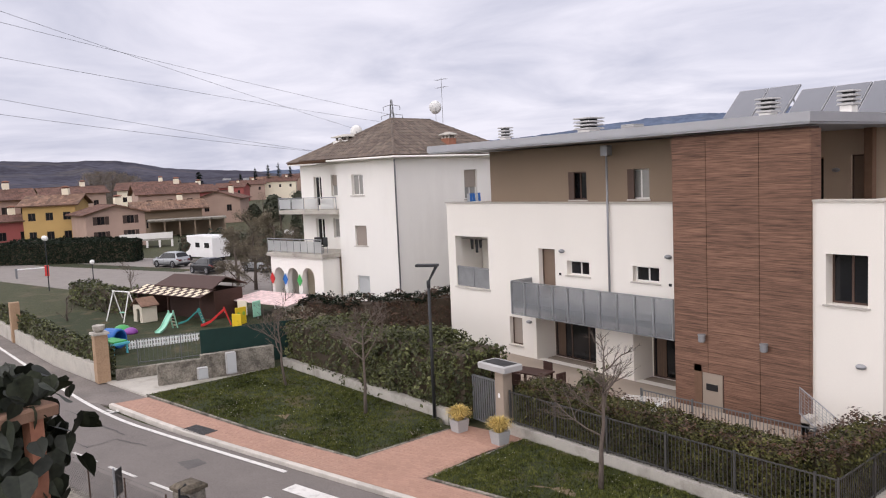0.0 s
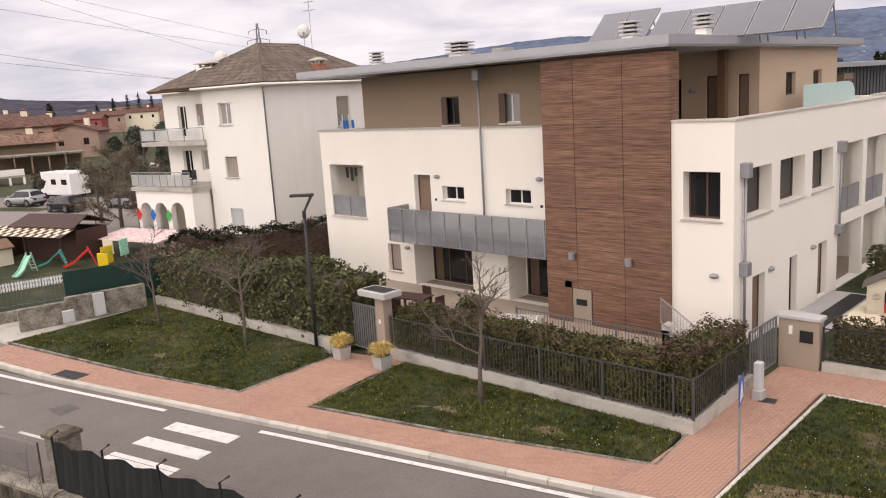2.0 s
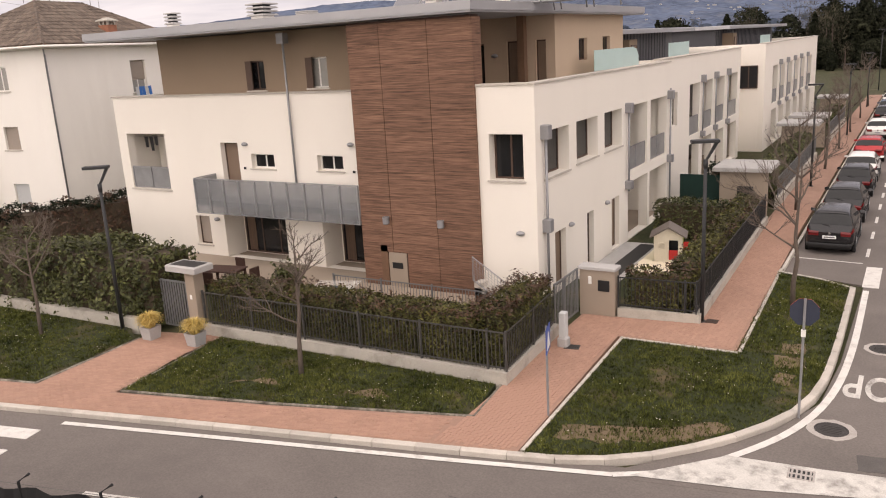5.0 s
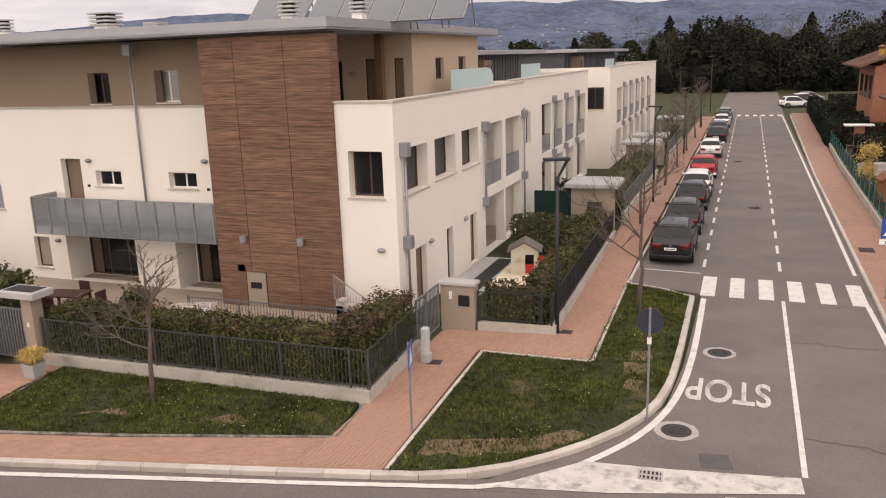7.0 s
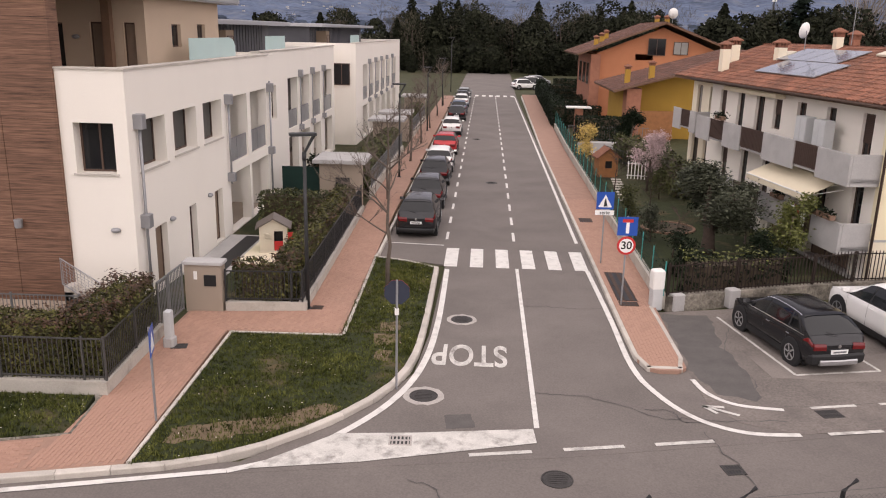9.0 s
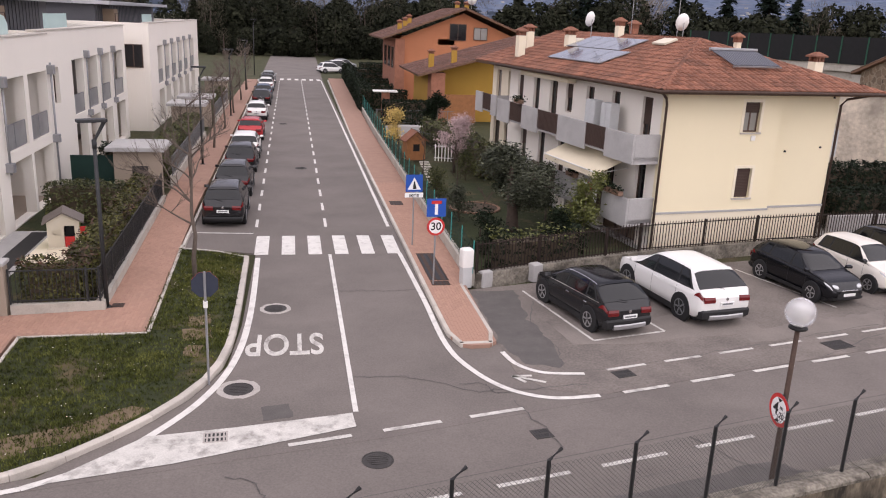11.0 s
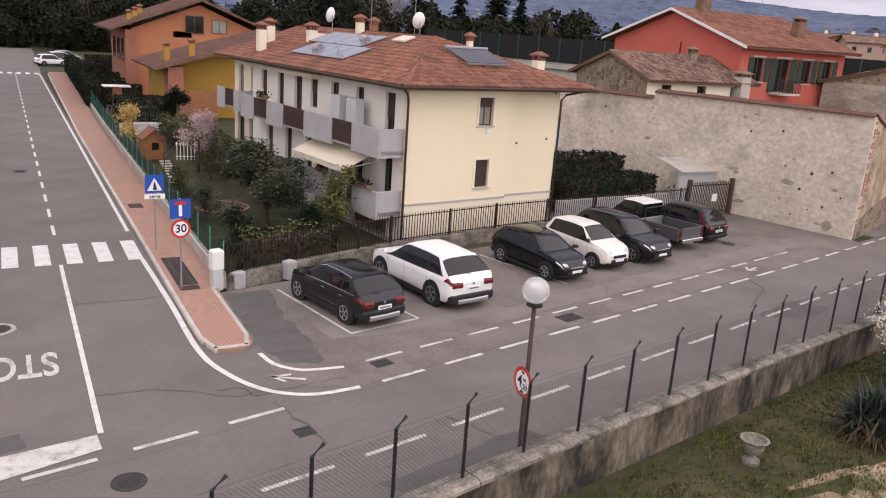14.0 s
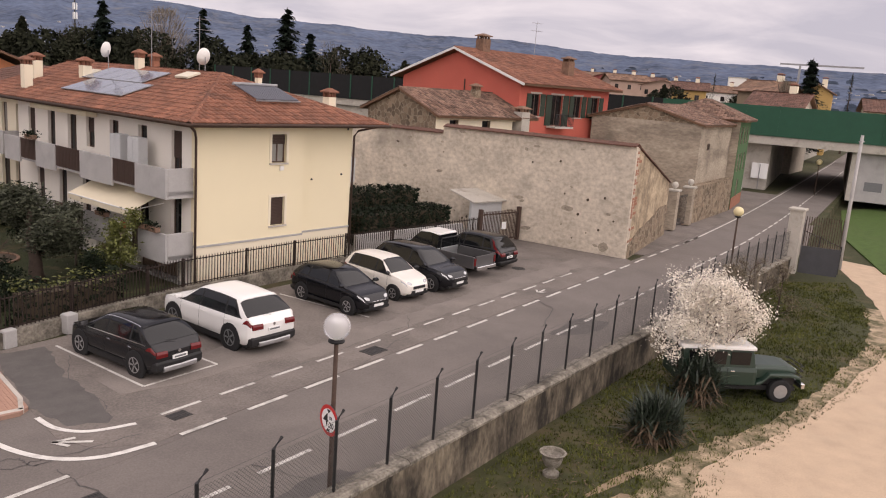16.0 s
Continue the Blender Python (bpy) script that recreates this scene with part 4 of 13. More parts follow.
solid("asphalt_verge", ribbon(Mesh(), [p for p in N_EDGE if 37 < p[0] < 80], 4.2, 0.33, Z_ROAD + 0.006, 0.2), ASPHALT_OLD, None, "worn asphalt strip along the roadside walls", "road", kind="structure")
arrow = Mesh()
for a, b in (((6.2, 17.55), (5.45, 17.98)), ((5.95, 17.95), (5.45, 17.98)), ((5.7, 17.6), (5.45, 17.98))):
    bar(arrow, *a, *b, 0.1, Z_ROAD + 0.024)
for a, b in (((26.9, 21.6), (26.2, 21.4)), ((26.5, 21.75), (26.2, 21.4)), ((26.65, 21.3), (26.2, 21.4))):
    bar(arrow, *a, *b, 0.1, Z_ROAD + 0.024)
for a, b in (((-32.6, 7.75), (-31.9, 7.95)), ((-32.3, 7.5), (-31.9, 7.95)), ((-32.35, 8.1), (-31.9, 7.95))):
    bar(arrow, *a, *b, 0.12, Z_ROAD + 0.024)
marks("arrow_marking", arrow, "small worn white arrows on the asphalt", ROAD_PAINT_WORN)

slab("asphalt_apron", [(-60, 6.0), (-45, 6.7), (-34.5, 7.4), (-33.1, 8.1), (-33.3, 9.6), (-37.0, 9.2), (-37.6, 8.6), (-43, 7.9), (-60, 7.1)], ASPHALT_OLD, "worn asphalt verge beside the playground wall", "road", Z_ROAD + 0.012, 0.2)
SOIL_SPOTS = ([(-6.6, 15.0), (-5.2, 15.2), (-3.9, 15.95), (-3.1, 16.9), (-3.5, 17.0), (-4.6, 16.3), (-6.5, 15.6)], [(-2.95, 22.5), (-2.35, 22.6), (-2.2, 21.9), (-2.8, 21.8)], [(-3.0, 21.6), (-2.2, 21.6), (-2.1, 20.9), (-2.7, 20.8)], [(-2.8, 20.5), (-2.3, 20.4), (-2.3, 19.6), (-2.75, 19.7)], [(-15.6, 14.3), (-14.2, 14.6), (-14.6, 15.0)], [(-12.2, 14.9), (-11.2, 15.2), (-11.6, 15.5)], [(-27.0, 12.0), (-26.0, 12.2), (-26.4, 12.7)])
for k, poly in enumerate(SOIL_SPOTS):
    blot("bare_soil", poly, SOIL, "patch of bare trodden soil in the lawn", Z_PAVE + 0.004, 0.06, 5, 20 + k)


def in_poly(poly, x, y):
    odd = False
    for (xa, ya), (xb, yb) in zip(poly, poly[1:] + poly[:1]):
        if (ya > y) != (yb > y) and x < (xb - xa) * (y - ya) / (yb - ya) + xa:
            odd = not odd
    return odd


def turf(poly, z, per_m2, seed, label, tall=0.07, daisies=0.0, patch=0.55):
    """Tufts of blades standing thicker and thinner over a lawn, with daisies between."""
    rg = random.Random(seed)
    xs, ys = [p[0] for p in poly], [p[1] for p in poly]
    area = (max(xs) - min(xs)) * (max(ys) - min(ys))
    g, fl = Mesh(), Mesh()
    for _ in range(int(area * per_m2)):
        x, y = rg.uniform(min(xs), max(xs)), rg.uniform(min(ys), max(ys))
        d = 0.5 + 0.5 * noise.noise(Vector((x * 0.55, y * 0.55, seed))) + 0.35 * noise.noise(Vector((x * 2.2, y * 2.2, seed)))
        if d < rg.random() * patch * 1.6 or not in_poly(poly, x, y):
            continue
        if rg.random() < 0.55 and any(in_poly(q, x, y) for q in SOIL_SPOTS):
            continue
        h = tall * rg.uniform(0.5, 1.3) * (0.55 + 0.75 * max(0.0, d))
        for _k in range(3):
            a = rg.uniform(0, 6.283)
            lean = Vector((math.cos(a), math.sin(a), 0)) * h * rg.uniform(0.3, 1.0)
            b = Vector((x + rg.gauss(0, 0.025), y + rg.gauss(0, 0.025), z))
            s = Vector((-math.sin(a), math.cos(a), 0)) * 0.011
            g.add([b - s, b + s, b + lean + Vector((0, 0, h))], [(0, 1, 2)])
        if daisies and rg.random() < daisies * max(0.0, d - 0.35):
            c, r = Vector((x, y, z + h + 0.012)), rg.uniform(0.009, 0.015)
            fl.add([c + Vector((math.cos(k * 1.0472) * r, math.sin(k * 1.0472) * r, 0)) for k in range(6)], [(0, 1, 2, 3, 4, 5)])
    solid("grass", g, BLADE, None, label, "grass", kind="stuff")
    if fl.f:
        solid("daisies", fl, BLOSSOM, None, "tiny white daisies scattered in the lawn", "flowers", kind="stuff")


turf([(-18.0, 12.66), (-13.5, 13.78), (-8.7, 15.2), (-8.95, 16.95), (-18.5, 16.8)], Z_PAVE, 620, 1, "rough short lawn grass before the railing", 0.075, 0.07)
turf([(-33.3, 9.6), (-25.2, 11.0), (-20.9, 12.05), (-21.1, 15.5), (-22.2, 16.1), (-33.6, 15.8)], Z_PAVE, 400, 2, "rough short lawn grass before the hedge", 0.075, 0.08)
turf([(-6.8, 14.3), *[(x - 0.05, y) for x, y in corner], (-1.75, 28.7), (-4.0, 29.5), (-3.9, 21.35), (-7.0, 21.2)], Z_PAVE, 640, 3, "rough lawn grass on the street corner", 0.075, 0.05, 0.62)
# ---------- the modern terrace: cream walls, walnut cladding, taupe top storey ----------
def world_thing(name, x, y, z, label, category, group="", kind=""):
    """An Empty at a base point whose parts are given in world metres."""
    return thing(name, Matrix.Translation((x, y, z)), label, category, group, kind)


def wpart(name, mb, material, parent, label="", smooth=False, bevel=0.0, top=None, kind=""):
    """A part given in world metres, under a thing at an upright base (or under one of its parts)."""
    ob = part(name, mb, material, parent, label, smooth, bevel, kind)
    base = parent
    while base.parent:
        base = base.parent
    if parent.parent:
        ob.matrix_parent_inverse = Matrix.Identity(4)
    else:
        ob.matrix_parent_inverse = base.matrix_basis.inverted()
    return ob


def opening(parent, axis, pos, u0, u1, z0, z1, out, depth=0.25, kind="window", pane=PANE, frame_m=FRAME_BROWN, bars=1, sill=None, sash=0.06, shutter=0.0, shutter_m=SHUTTER, label="", rail=0):
    """A window or door set depth behind the wall face at pos. axis 'x': the wall runs along x and faces y. out: -1 faces -axis, +1 the other way."""
    def bx(mb, a0, a1, b0, b1, c0, c1):
        lo, hi = min(b0, b1), max(b0, b1)
        return mb.box(a0, lo, c0, a1, hi, c1) if axis == "x" else mb.box(lo, a0, c0, hi, a1, c1)
    d = pos - out * depth + (out * 0.05 if depth < 0 else 0.0)
    f = Mesh()
    t = 0.055
    bx(f, u0, u0 + sash, d, d - out * t, z0, z1)
    bx(f, u1 - sash, u1, d, d - out * t, z0, z1)
    bx(f, u0 + sash, u1 - sash, d, d - out * t, z1 - sash, z1)
    bx(f, u0 + sash, u1 - sash, d, d - out * t, z0, z0 + sash)
    for k in range(1, bars + 1):
        c = u0 + (u1 - u0) * k / (bars + 1)
        bx(f, c - sash / 2, c + sash / 2, d, d - out * t, z0 + sash, z1 - sash)
    for k in range(1, rail + 1):
        c = z0 + (z1 - z0) * k / (rail + 1)
        bx(f, u0 + sash, u1 - sash, d - out * 0.004, d - out * (t - 0.004), c - sash / 2, c + sash / 2)
    w = wpart(kind, f, frame_m, parent, label)
    wpart("pane", bx(Mesh(), u0 + 0.02, u1 - 0.02, d - out * 0.025, d - out * 0.04, z0 + 0.02, z1 - 0.02), pane, w)
    if sill:
        wpart("sill", bx(Mesh(), u0 - 0.08, u1 + 0.08, pos + out * 0.05, pos - out * 0.12, z0 - 0.06, z0 - 0.002), sill, w)
    if shutter:
        s = Mesh()
        n = max(2, int((z1 - z0) * shutter / 0.05))
        step = (z1 - z0) * shutter / n
        prof = [(d + out * 0.012, z1)]
        for k in range(n):
            prof += [(d + out * 0.03, z1 - step * k - 0.003), (d + out * 0.03, z1 - step * (k + 1) + 0.008), (d + out * 0.02, z1 - step * (k + 1) + 0.003)]
        prof.append((d + out * 0.012, z1 - step * n))
        s.loft([[(u, q, z) if axis == "x" else (q, u, z) for q, z in prof] for u in (u0 + 0.01, u1 - 0.01)])
        wpart("shutter", s, shutter_m, w)
    return w


def glass_rail(parent, axis, pos, u0, u1, z0, z1, n, material=FROSTED, frame=GALV, t=0.02):
    """A balustrade of n infill panels between posts, with a top rail."""
    def bx(mb, a0, a1, b0, b1, c0, c1):
        return mb.box(a0, b0, c0, a1, b1, c1) if axis == "x" else mb.box(b0, a0, c0, b1, a1, c1)
    r = Mesh()
    bx(r, u0, u1, pos - 0.025, pos + 0.025, z1 - 0.04, z1)
    bx(r, u0, u1, pos - 0.02, pos + 0.02, z0, z0 + 0.03)
    rail = wpart("balustrade", r, frame, parent, "galvanised steel rail with infill panels")
    for k in range(n + 1):
        c = u0 + (u1 - u0) * k / n
        c = min(max(c, u0 + 0.02), u1 - 0.02)
        wpart("post", bx(Mesh(), c - 0.025, c + 0.025, pos - 0.045, pos + 0.03, z0 + 0.03, z1 - 0.04), frame, rail)
    for k in range(n):
        a, b = u0 + (u1 - u0) * k / n + 0.035, u0 + (u1 - u0) * (k + 1) / n - 0.035
        wpart("panel", bx(Mesh(), a, b, pos - t / 2, pos + t / 2, z0 + 0.04, z1 - 0.05), material, rail)
    return rail


def wall_lamp(parent, axis, pos, u, z, out, material=GALV, w=0.16):
    """A half-round bulkhead lamp on a wall."""
    m = Mesh()
    prof = [(0.0, 0.0), (w * 0.9, 0.0), (w, 0.04), (w * 0.85, 0.10), (w * 0.4, 0.15), (0.0, 0.16)]
    rings = []
    for r, h in prof:
        ring = []
        for i in range(10):
            a = 2 * math.pi * i / 10
            uu, zz, dd = u + max(r, 0.004) * math.cos(a), z + max(r, 0.004) * 0.55 * math.sin(a), pos + out * h
            ring.append((uu, dd, zz) if axis == "x" else (dd, uu, zz))
        rings.append(ring)
    return wpart("wall_lamp", m.loft(rings), material, parent, "round grey bulkhead lamp", smooth=True)


def downpipe(parent, x, y, z0, z1, boxes=(), r=0.045, hopper=0.16, material=GALV):
    p = wpart("downpipe", Mesh().tube([(x, y, z0), (x, y, z1)], r, 10), material, parent, "grey metal downpipe", smooth=True)
    for zb, h in boxes:
        wpart("hopper", Mesh().cbox(x - hopper, y - hopper, zb, x + hopper, y + hopper, zb + h, 0.02), material, p)
    return p


A = world_thing("apartment_building", -20.5, 31.0, 0, "cream modern terrace with walnut cladding and taupe top storey", "building")
YF, YL, XE, T = 23.3, 24.4, -10.5, 0.42
# left facade, set back behind the balcony
lw = (-31.4, -28.9, 2.95, 5.45)
bdoor = (-25.5, -24.5, 3.05, 5.1)
bw1, bw2 = (-23.8, -22.55, 4.05, 4.66), (-20.3, -19.05, 4.05, 4.66)
ldoor = (-27.55, -26.7, 0.55, 1.85)
porch1, porch2 = (-25.8, -22.3, 0.1, 2.55), (-20.35, -18.2, 0.1, 2.55)
wall = wpart("wall", wall_with_holes(Mesh(), -32.0, -17.4, -0.1, 7.06, [lw, bdoor, bw1, bw2, ldoor, porch1, porch2], YL, YL + T), PLASTER, A, "smooth cream render")
wpart("wall_cap", Mesh().box(-32.06, YL - 0.05, 7.06, -17.4, YL + T + 0.05, 7.12), KERB, A, "pale stone coping")
wpart("wall", Mesh().box(-32.0, YL + T, -0.1, -31.58, 38.9, 7.06), PLASTER, A)
# right of the cladding, and the east facade
w1 = (-12.15, -10.93, 4.15, 5.66)
wpart("wall", wall_with_holes(Mesh(), -12.6, XE, -0.1, 7.2, [w1], YF, YF + T), PLASTER, A)
e_holes = [(24.0, 26.12, 4.12, 5.66), (26.82, 29.0, 4.2, 5.68), (29.75, 31.85, 4.2, 5.7), (32.62, 35.35, 2.95, 5.68), (35.85, 38.5, 2.95, 5.68),
           (24.72, 25.7, 0.1, 2.15), (27.8, 28.5, 0.1, 2.2), (30.55, 31.5, 0.1, 2.2), (32.62, 35.45, 0.05, 2.5), (35.75, 38.5, 0.05, 2.5)]
wpart("wall", wall_with_holes(Mesh(), YF + T, 39.0, -0.1, 7.2, e_holes, XE - T, XE, swap=True), PLASTER, A, "smooth cream render")
cap = Mesh().box(-12.6, YF - 0.05, 7.2, XE + 0.05, YF + T, 7.26)
cap.box(XE - T, YF + T, 7.2, XE + 0.05, 39.05, 7.26)
wpart("wall_cap", cap, KERB, A, "pale stone coping")
wpart("wall", Mesh().box(-31.5, 38.6, -0.1, XE - T - 0.01, 39.0, 7.2), PLASTER, A)
# rooms behind the openings
wpart("floor_slab", Mesh().box(-31.5, YL + T, 2.62, XE - T - 0.01, 38.55, 2.9), PLASTER, A)
wpart("roof_terrace", Mesh().box(-31.5, YL + T, 5.9, XE - T - 0.01, 38.55, 6.15), CONCRETE_GREY, A, "grey tiled terrace floor")
wpart("partition", Mesh().box(-31.5, 27.6, -0.1, -17.2, 27.8, 5.88), PLASTER, A)
# ROOM_DARK partitions hold the rooms' dimness in their base colour
wpart("partition", Mesh().box(-14.4, 24.6, -0.1, -14.2, 38.5, 5.88), ROOM_DARK, A)
wpart("partition", Mesh().box(-14.15, 32.25, -0.1, XE - T - 0.02, 32.45, 5.88), PLASTER, A)
wpart("partition", Mesh().box(-14.15, 26.35, -0.1, XE - T - 0.02, 26.5, 5.88), ROOM_DARK, A)
# cladding: three columns of long panels
clad = wpart("cladding", Mesh().box(-17.48, YF - 0.06, -0.1, -12.62, YF + 0.5, 9.44), WOOD_DARK, A, "walnut panel cladding")
for c0, c1 in ((-17.5, -16.16), (-16.15, -14.24), (-14.23, -12.6)):
    n, z = 13, -0.08
    for k in range(n):
        h = 9.46 / n
        if c0 < -16 and c1 < -15 and k < 0:
            continue
        z0, z1 = z + 0.004, z + h - 0.004
        if -16.2 < c0 < -16 and k < 3:
            # around the doorway
            if k < 2:
                segs = [(-15.55, c1 - 0.004)]
            else:
                segs = [(c0 + 0.004, c1 - 0.004)]
        elif c0 < -17 and k < 2:
            segs = [(c0 + 0.004, -16.72)]
        else:
            segs = [(c0 + 0.004, c1 - 0.004)]
        for a, b in segs:
            wpart("panel", Mesh().box(a, YF - 0.1, z0, b, YF - 0.06, z1), WOOD_CLAD, clad)
        z += h
wpart("panel", Mesh().box(-12.6, YF - 0.1, -0.08, -12.55, YF + 0.5, 9.38), WOOD_CLAD, clad)
wpart("recess_jamb", Mesh().box(-16.72, YF - 0.1, -0.02, -16.42, YF - 0.03, 1.62), SOFFIT, A, "dark brown door recess")
wpart("recess_back", Mesh().box(-16.62, YF - 0.058, -0.02, -15.6, YF - 0.05, 1.62), BEIGE_WALL, A)
wpart("door", Mesh().cbox(-16.40, YF - 0.08, 0.02, -15.62, YF - 0.06, 1.58, 0.003), BEIGE_WALL, A, "pale entrance door in a recess")
wpart("letterbox", Mesh().cbox(-16.25, YF - 0.1, 0.78, -15.8, YF - 0.081, 1.0, 0.004), BLACK, A)
for x in (-16.3, -14.02):
    m = Mesh()
    m.lathe([(0.10, 0), (0.12, 0.03), (0.12, 0.2), (0.13, 0.22), (0.13, 0.26), (0.05, 0.28)], 14, (x, YF - 0.24, 2.45))
    m.box(x - 0.04, YF - 0.15, 2.52, x + 0.04, YF - 0.1, 2.62)
    wpart("wall_lamp", m, GALV, A, "cylindrical grey wall lamp", smooth=False)
# windows and doors of the left facade
opening(A, "x", YL, *bw1, -1, 0.22, pane=PANE, frame_m=FRAME_WHITE, bars=1, sill=KERB)
opening(A, "x", YL, *bw2, -1, 0.22, pane=PANE, frame_m=FRAME_WHITE, bars=1, sill=KERB)
opening(A, "x", YL, *bdoor, -1, 0.25, "door", pane=DOOR_BROWN, frame_m=FRAME_BROWN, bars=0)
opening(A, "x", YL, *ldoor, -1, 0.2, "window", pane=SHUTTER, frame_m=FRAME_BROWN, bars=0, sill=KERB)
wpart("loggia_wall", Mesh().box(-31.5, 26.2, 2.95, -28.6, 26.4, 5.85), PLASTER, A)
glass_rail(A, "x", YL + 0.1, lw[0] + 0.02, lw[1] - 0.02, 2.97, 3.95, 2)
wpart("sill", Mesh().box(lw[0] - 0.08, YL - 0.06, 2.87, lw[1] + 0.08, YL, 2.95), KERB, A)
for x, z in ((-24.05, 5.05), (-18.6, 5.1), (-26.2, 1.75)):
    wall_lamp(A, "x", YL, x, z, -1)
wall_lamp(A, "x", YF, -10.95 - 0.15, 2.42, -1)
for y, z in ((26.1, 2.15), (29.9, 2.2)):
    wall_lamp(A, "y", XE, y, z, 1)
for x in (-24.2, -18.55):
    wpart("socket_box", Mesh().box(x - 0.06, YL - 0.02, 4.0, x + 0.06, YL + 0.01, 4.1), BLACK, A)
wpart("socket_box", Mesh().box(-10.85, YF - 0.02, 0.62, -10.7, YF + 0.01, 0.74), BLACK, A)
lcl = world_thing("laundry", -30.4, 24.9, 5.0, "dark clothes hung in the open loggia", "laundry")
for k, (x0_, z0_) in enumerate(((-30.9, 4.75), (-30.55, 4.6), (-30.25, 4.85))):
    wpart("cloth", Mesh().loft([[(x0_ + 0.02 * i, 24.95 + 0.02 * (i % 2), 5.25), (x0_ + 0.26 - 0.02 * i, 24.95 + 0.02 * (i % 2), 5.25), (x0_ + 0.22, 24.97, z0_), (x0_ + 0.04, 24.97, z0_)] for i in (0, 1)]), BLACK, lcl)
wpart("clothes_line", Mesh().tube([(-31.55, 24.96, 5.27), (-28.75, 24.96, 5.27)], 0.008, 5), CABLE, lcl)
# porches under the balcony
CURTAIN = mat("brown_door_curtain", (0.13, 0.085, 0.06), 0.9, spread=0.3, scale=3, fine=20, stretch=(6, 6, 0.3))
for a, b in ((-25.8, -22.3), (-20.35, -18.2)):
    yb = YL + 1.15
    wpart("porch_wall", Mesh().box(a - 0.2, yb, -0.1, b + 0.2, yb + 0.2, 2.6), PLASTER, A)
    opening(A, "x", yb, a + 0.12, b - 0.35, 0.12, 2.4, -1, -0.02, "patio_door", bars=2, frame_m=FRAME_BROWN)
    wpart("curtain", Mesh().box(a + 0.3, yb - 0.085, 0.2, a + 0.75, yb - 0.065, 2.3), CURTAIN, A)
    wpart("porch_side", Mesh().box(a - 0.25, YL + T, -0.1, a, yb, 2.6), PLASTER, A)
    wpart("porch_side", Mesh().box(b, YL + T, -0.1, b + 0.25, yb, 2.6), PLASTER, A)
wpart("ground_floor", Mesh().box(-31.5, YL + T, -0.1, XE - T - 0.01, 38.55, 0.06), BEIGE_WALL, A, "tiled ground floor")
wpart("patio", Mesh().box(-28.0, 21.3, -0.1, -10.6, YL, 0.1), BEIGE_WALL, A, "tiled patio")
# the balcony
bal = wpart("balcony", Mesh().cbox(-26.0, YF - 0.1, 2.62, -17.5, YL, 2.86, 0.02), GALV, A, "grey steel balcony with frosted panels")
BALCONY_GLASS = glass_mat("smoked_balcony_glass", (0.46, 0.475, 0.49), 0.25, 0.7)
RAIL_STEEL = mat("pale_balcony_steel", (0.25, 0.25, 0.255), 0.5, 0.2, spread=0.08, scale=3, bump=0.02)
r = glass_rail(A, "x", YF - 0.12, -26.0, -17.52, 2.3, 3.78, 10, BALCONY_GLASS, RAIL_STEEL)
glass_rail(A, "y", -25.98, YF - 0.09, YL, 2.86, 3.78, 1)
# east side
for u0, u1, z0, z1 in e_holes[:3]:
    opening(A, "y", XE, u0, u1, z0, z1, 1, 0.41, frame_m=FRAME_BROWN, bars=1, sill=KERB)
opening(A, "x", YF, *w1, -1, 0.4, frame_m=FRAME_BROWN, bars=1, sill=KERB)
for h in e_holes[5:8]:
    opening(A, "y", XE, *h, 1, 0.2, "door", pane=DOOR_BROWN if h[0] != 27.8 else PANE, frame_m=FRAME_BROWN, bars=0)
for h in e_holes[3:5]:
    glass_rail(A, "y", XE - 0.12, h[0] + 0.02, h[1] - 0.02, 2.97, 3.95, 2)
    opening(A, "y", XE - 2.6, h[0] + 0.5, h[1] - 0.5, 2.95, 5.2, 1, -0.01, "patio_door", frame_m=FRAME_BROWN)
wpart("loggia_wall", Mesh().box(XE - 2.8, 32.46, -0.1, XE - 2.6, 38.6, 5.88), PLASTER, A)
for h in e_holes[8:10]:
    opening(A, "y", XE - 2.6, h[0] + 0.6, h[1] - 0.4, 0.1, 2.2, 1, -0.01, "patio_door", frame_m=FRAME_BROWN)
downpipe(A, XE + 0.12, YF + 0.55, 0.1, 5.6, ((5.45, 0.45), (2.4, 0.42)))
downpipe(A, XE + 0.12, 32.4, 2.2, 5.7, ((5.45, 0.4), (2.3, 0.35)))
downpipe(A, XE + 0.12, 38.75, 0.1, 6.0, ((5.5, 0.4), (2.5, 0.35)))
downpipe(A, -21.4, YL - 0.1, 2.9, 9.3, ((8.95, 0.4),), hopper=0.17)
# top storey
top_y = YL + 0.36
bwin1, bwin2 = (-23.85, -22.9, 7.2, 8.36), (-20.7, -19.7, 7.22, 8.38)
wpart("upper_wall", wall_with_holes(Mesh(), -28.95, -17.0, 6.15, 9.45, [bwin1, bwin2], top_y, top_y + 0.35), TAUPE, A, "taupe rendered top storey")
for h in (bwin1, bwin2):
    opening(A, "x", top_y, *h, -1, 0.16, pane=PANE_PALE if h is bwin2 else PANE, frame_m=FRAME_WHITE if h is bwin2 else FRAME_BROWN, bars=1)
    wpart("shutter", Mesh().box(h[0] - 0.02, top_y - 0.05, h[2], h[0] + 0.3, top_y - 0.005, h[3]), FRAME_BROWN, A)
    wpart("sill", Mesh().box(h[0] - 0.06, top_y - 0.06, h[2] - 0.06, h[1] + 0.06, top_y + 0.1, h[2]), KERB, A)
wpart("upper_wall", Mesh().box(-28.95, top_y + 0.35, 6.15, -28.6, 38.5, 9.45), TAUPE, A)
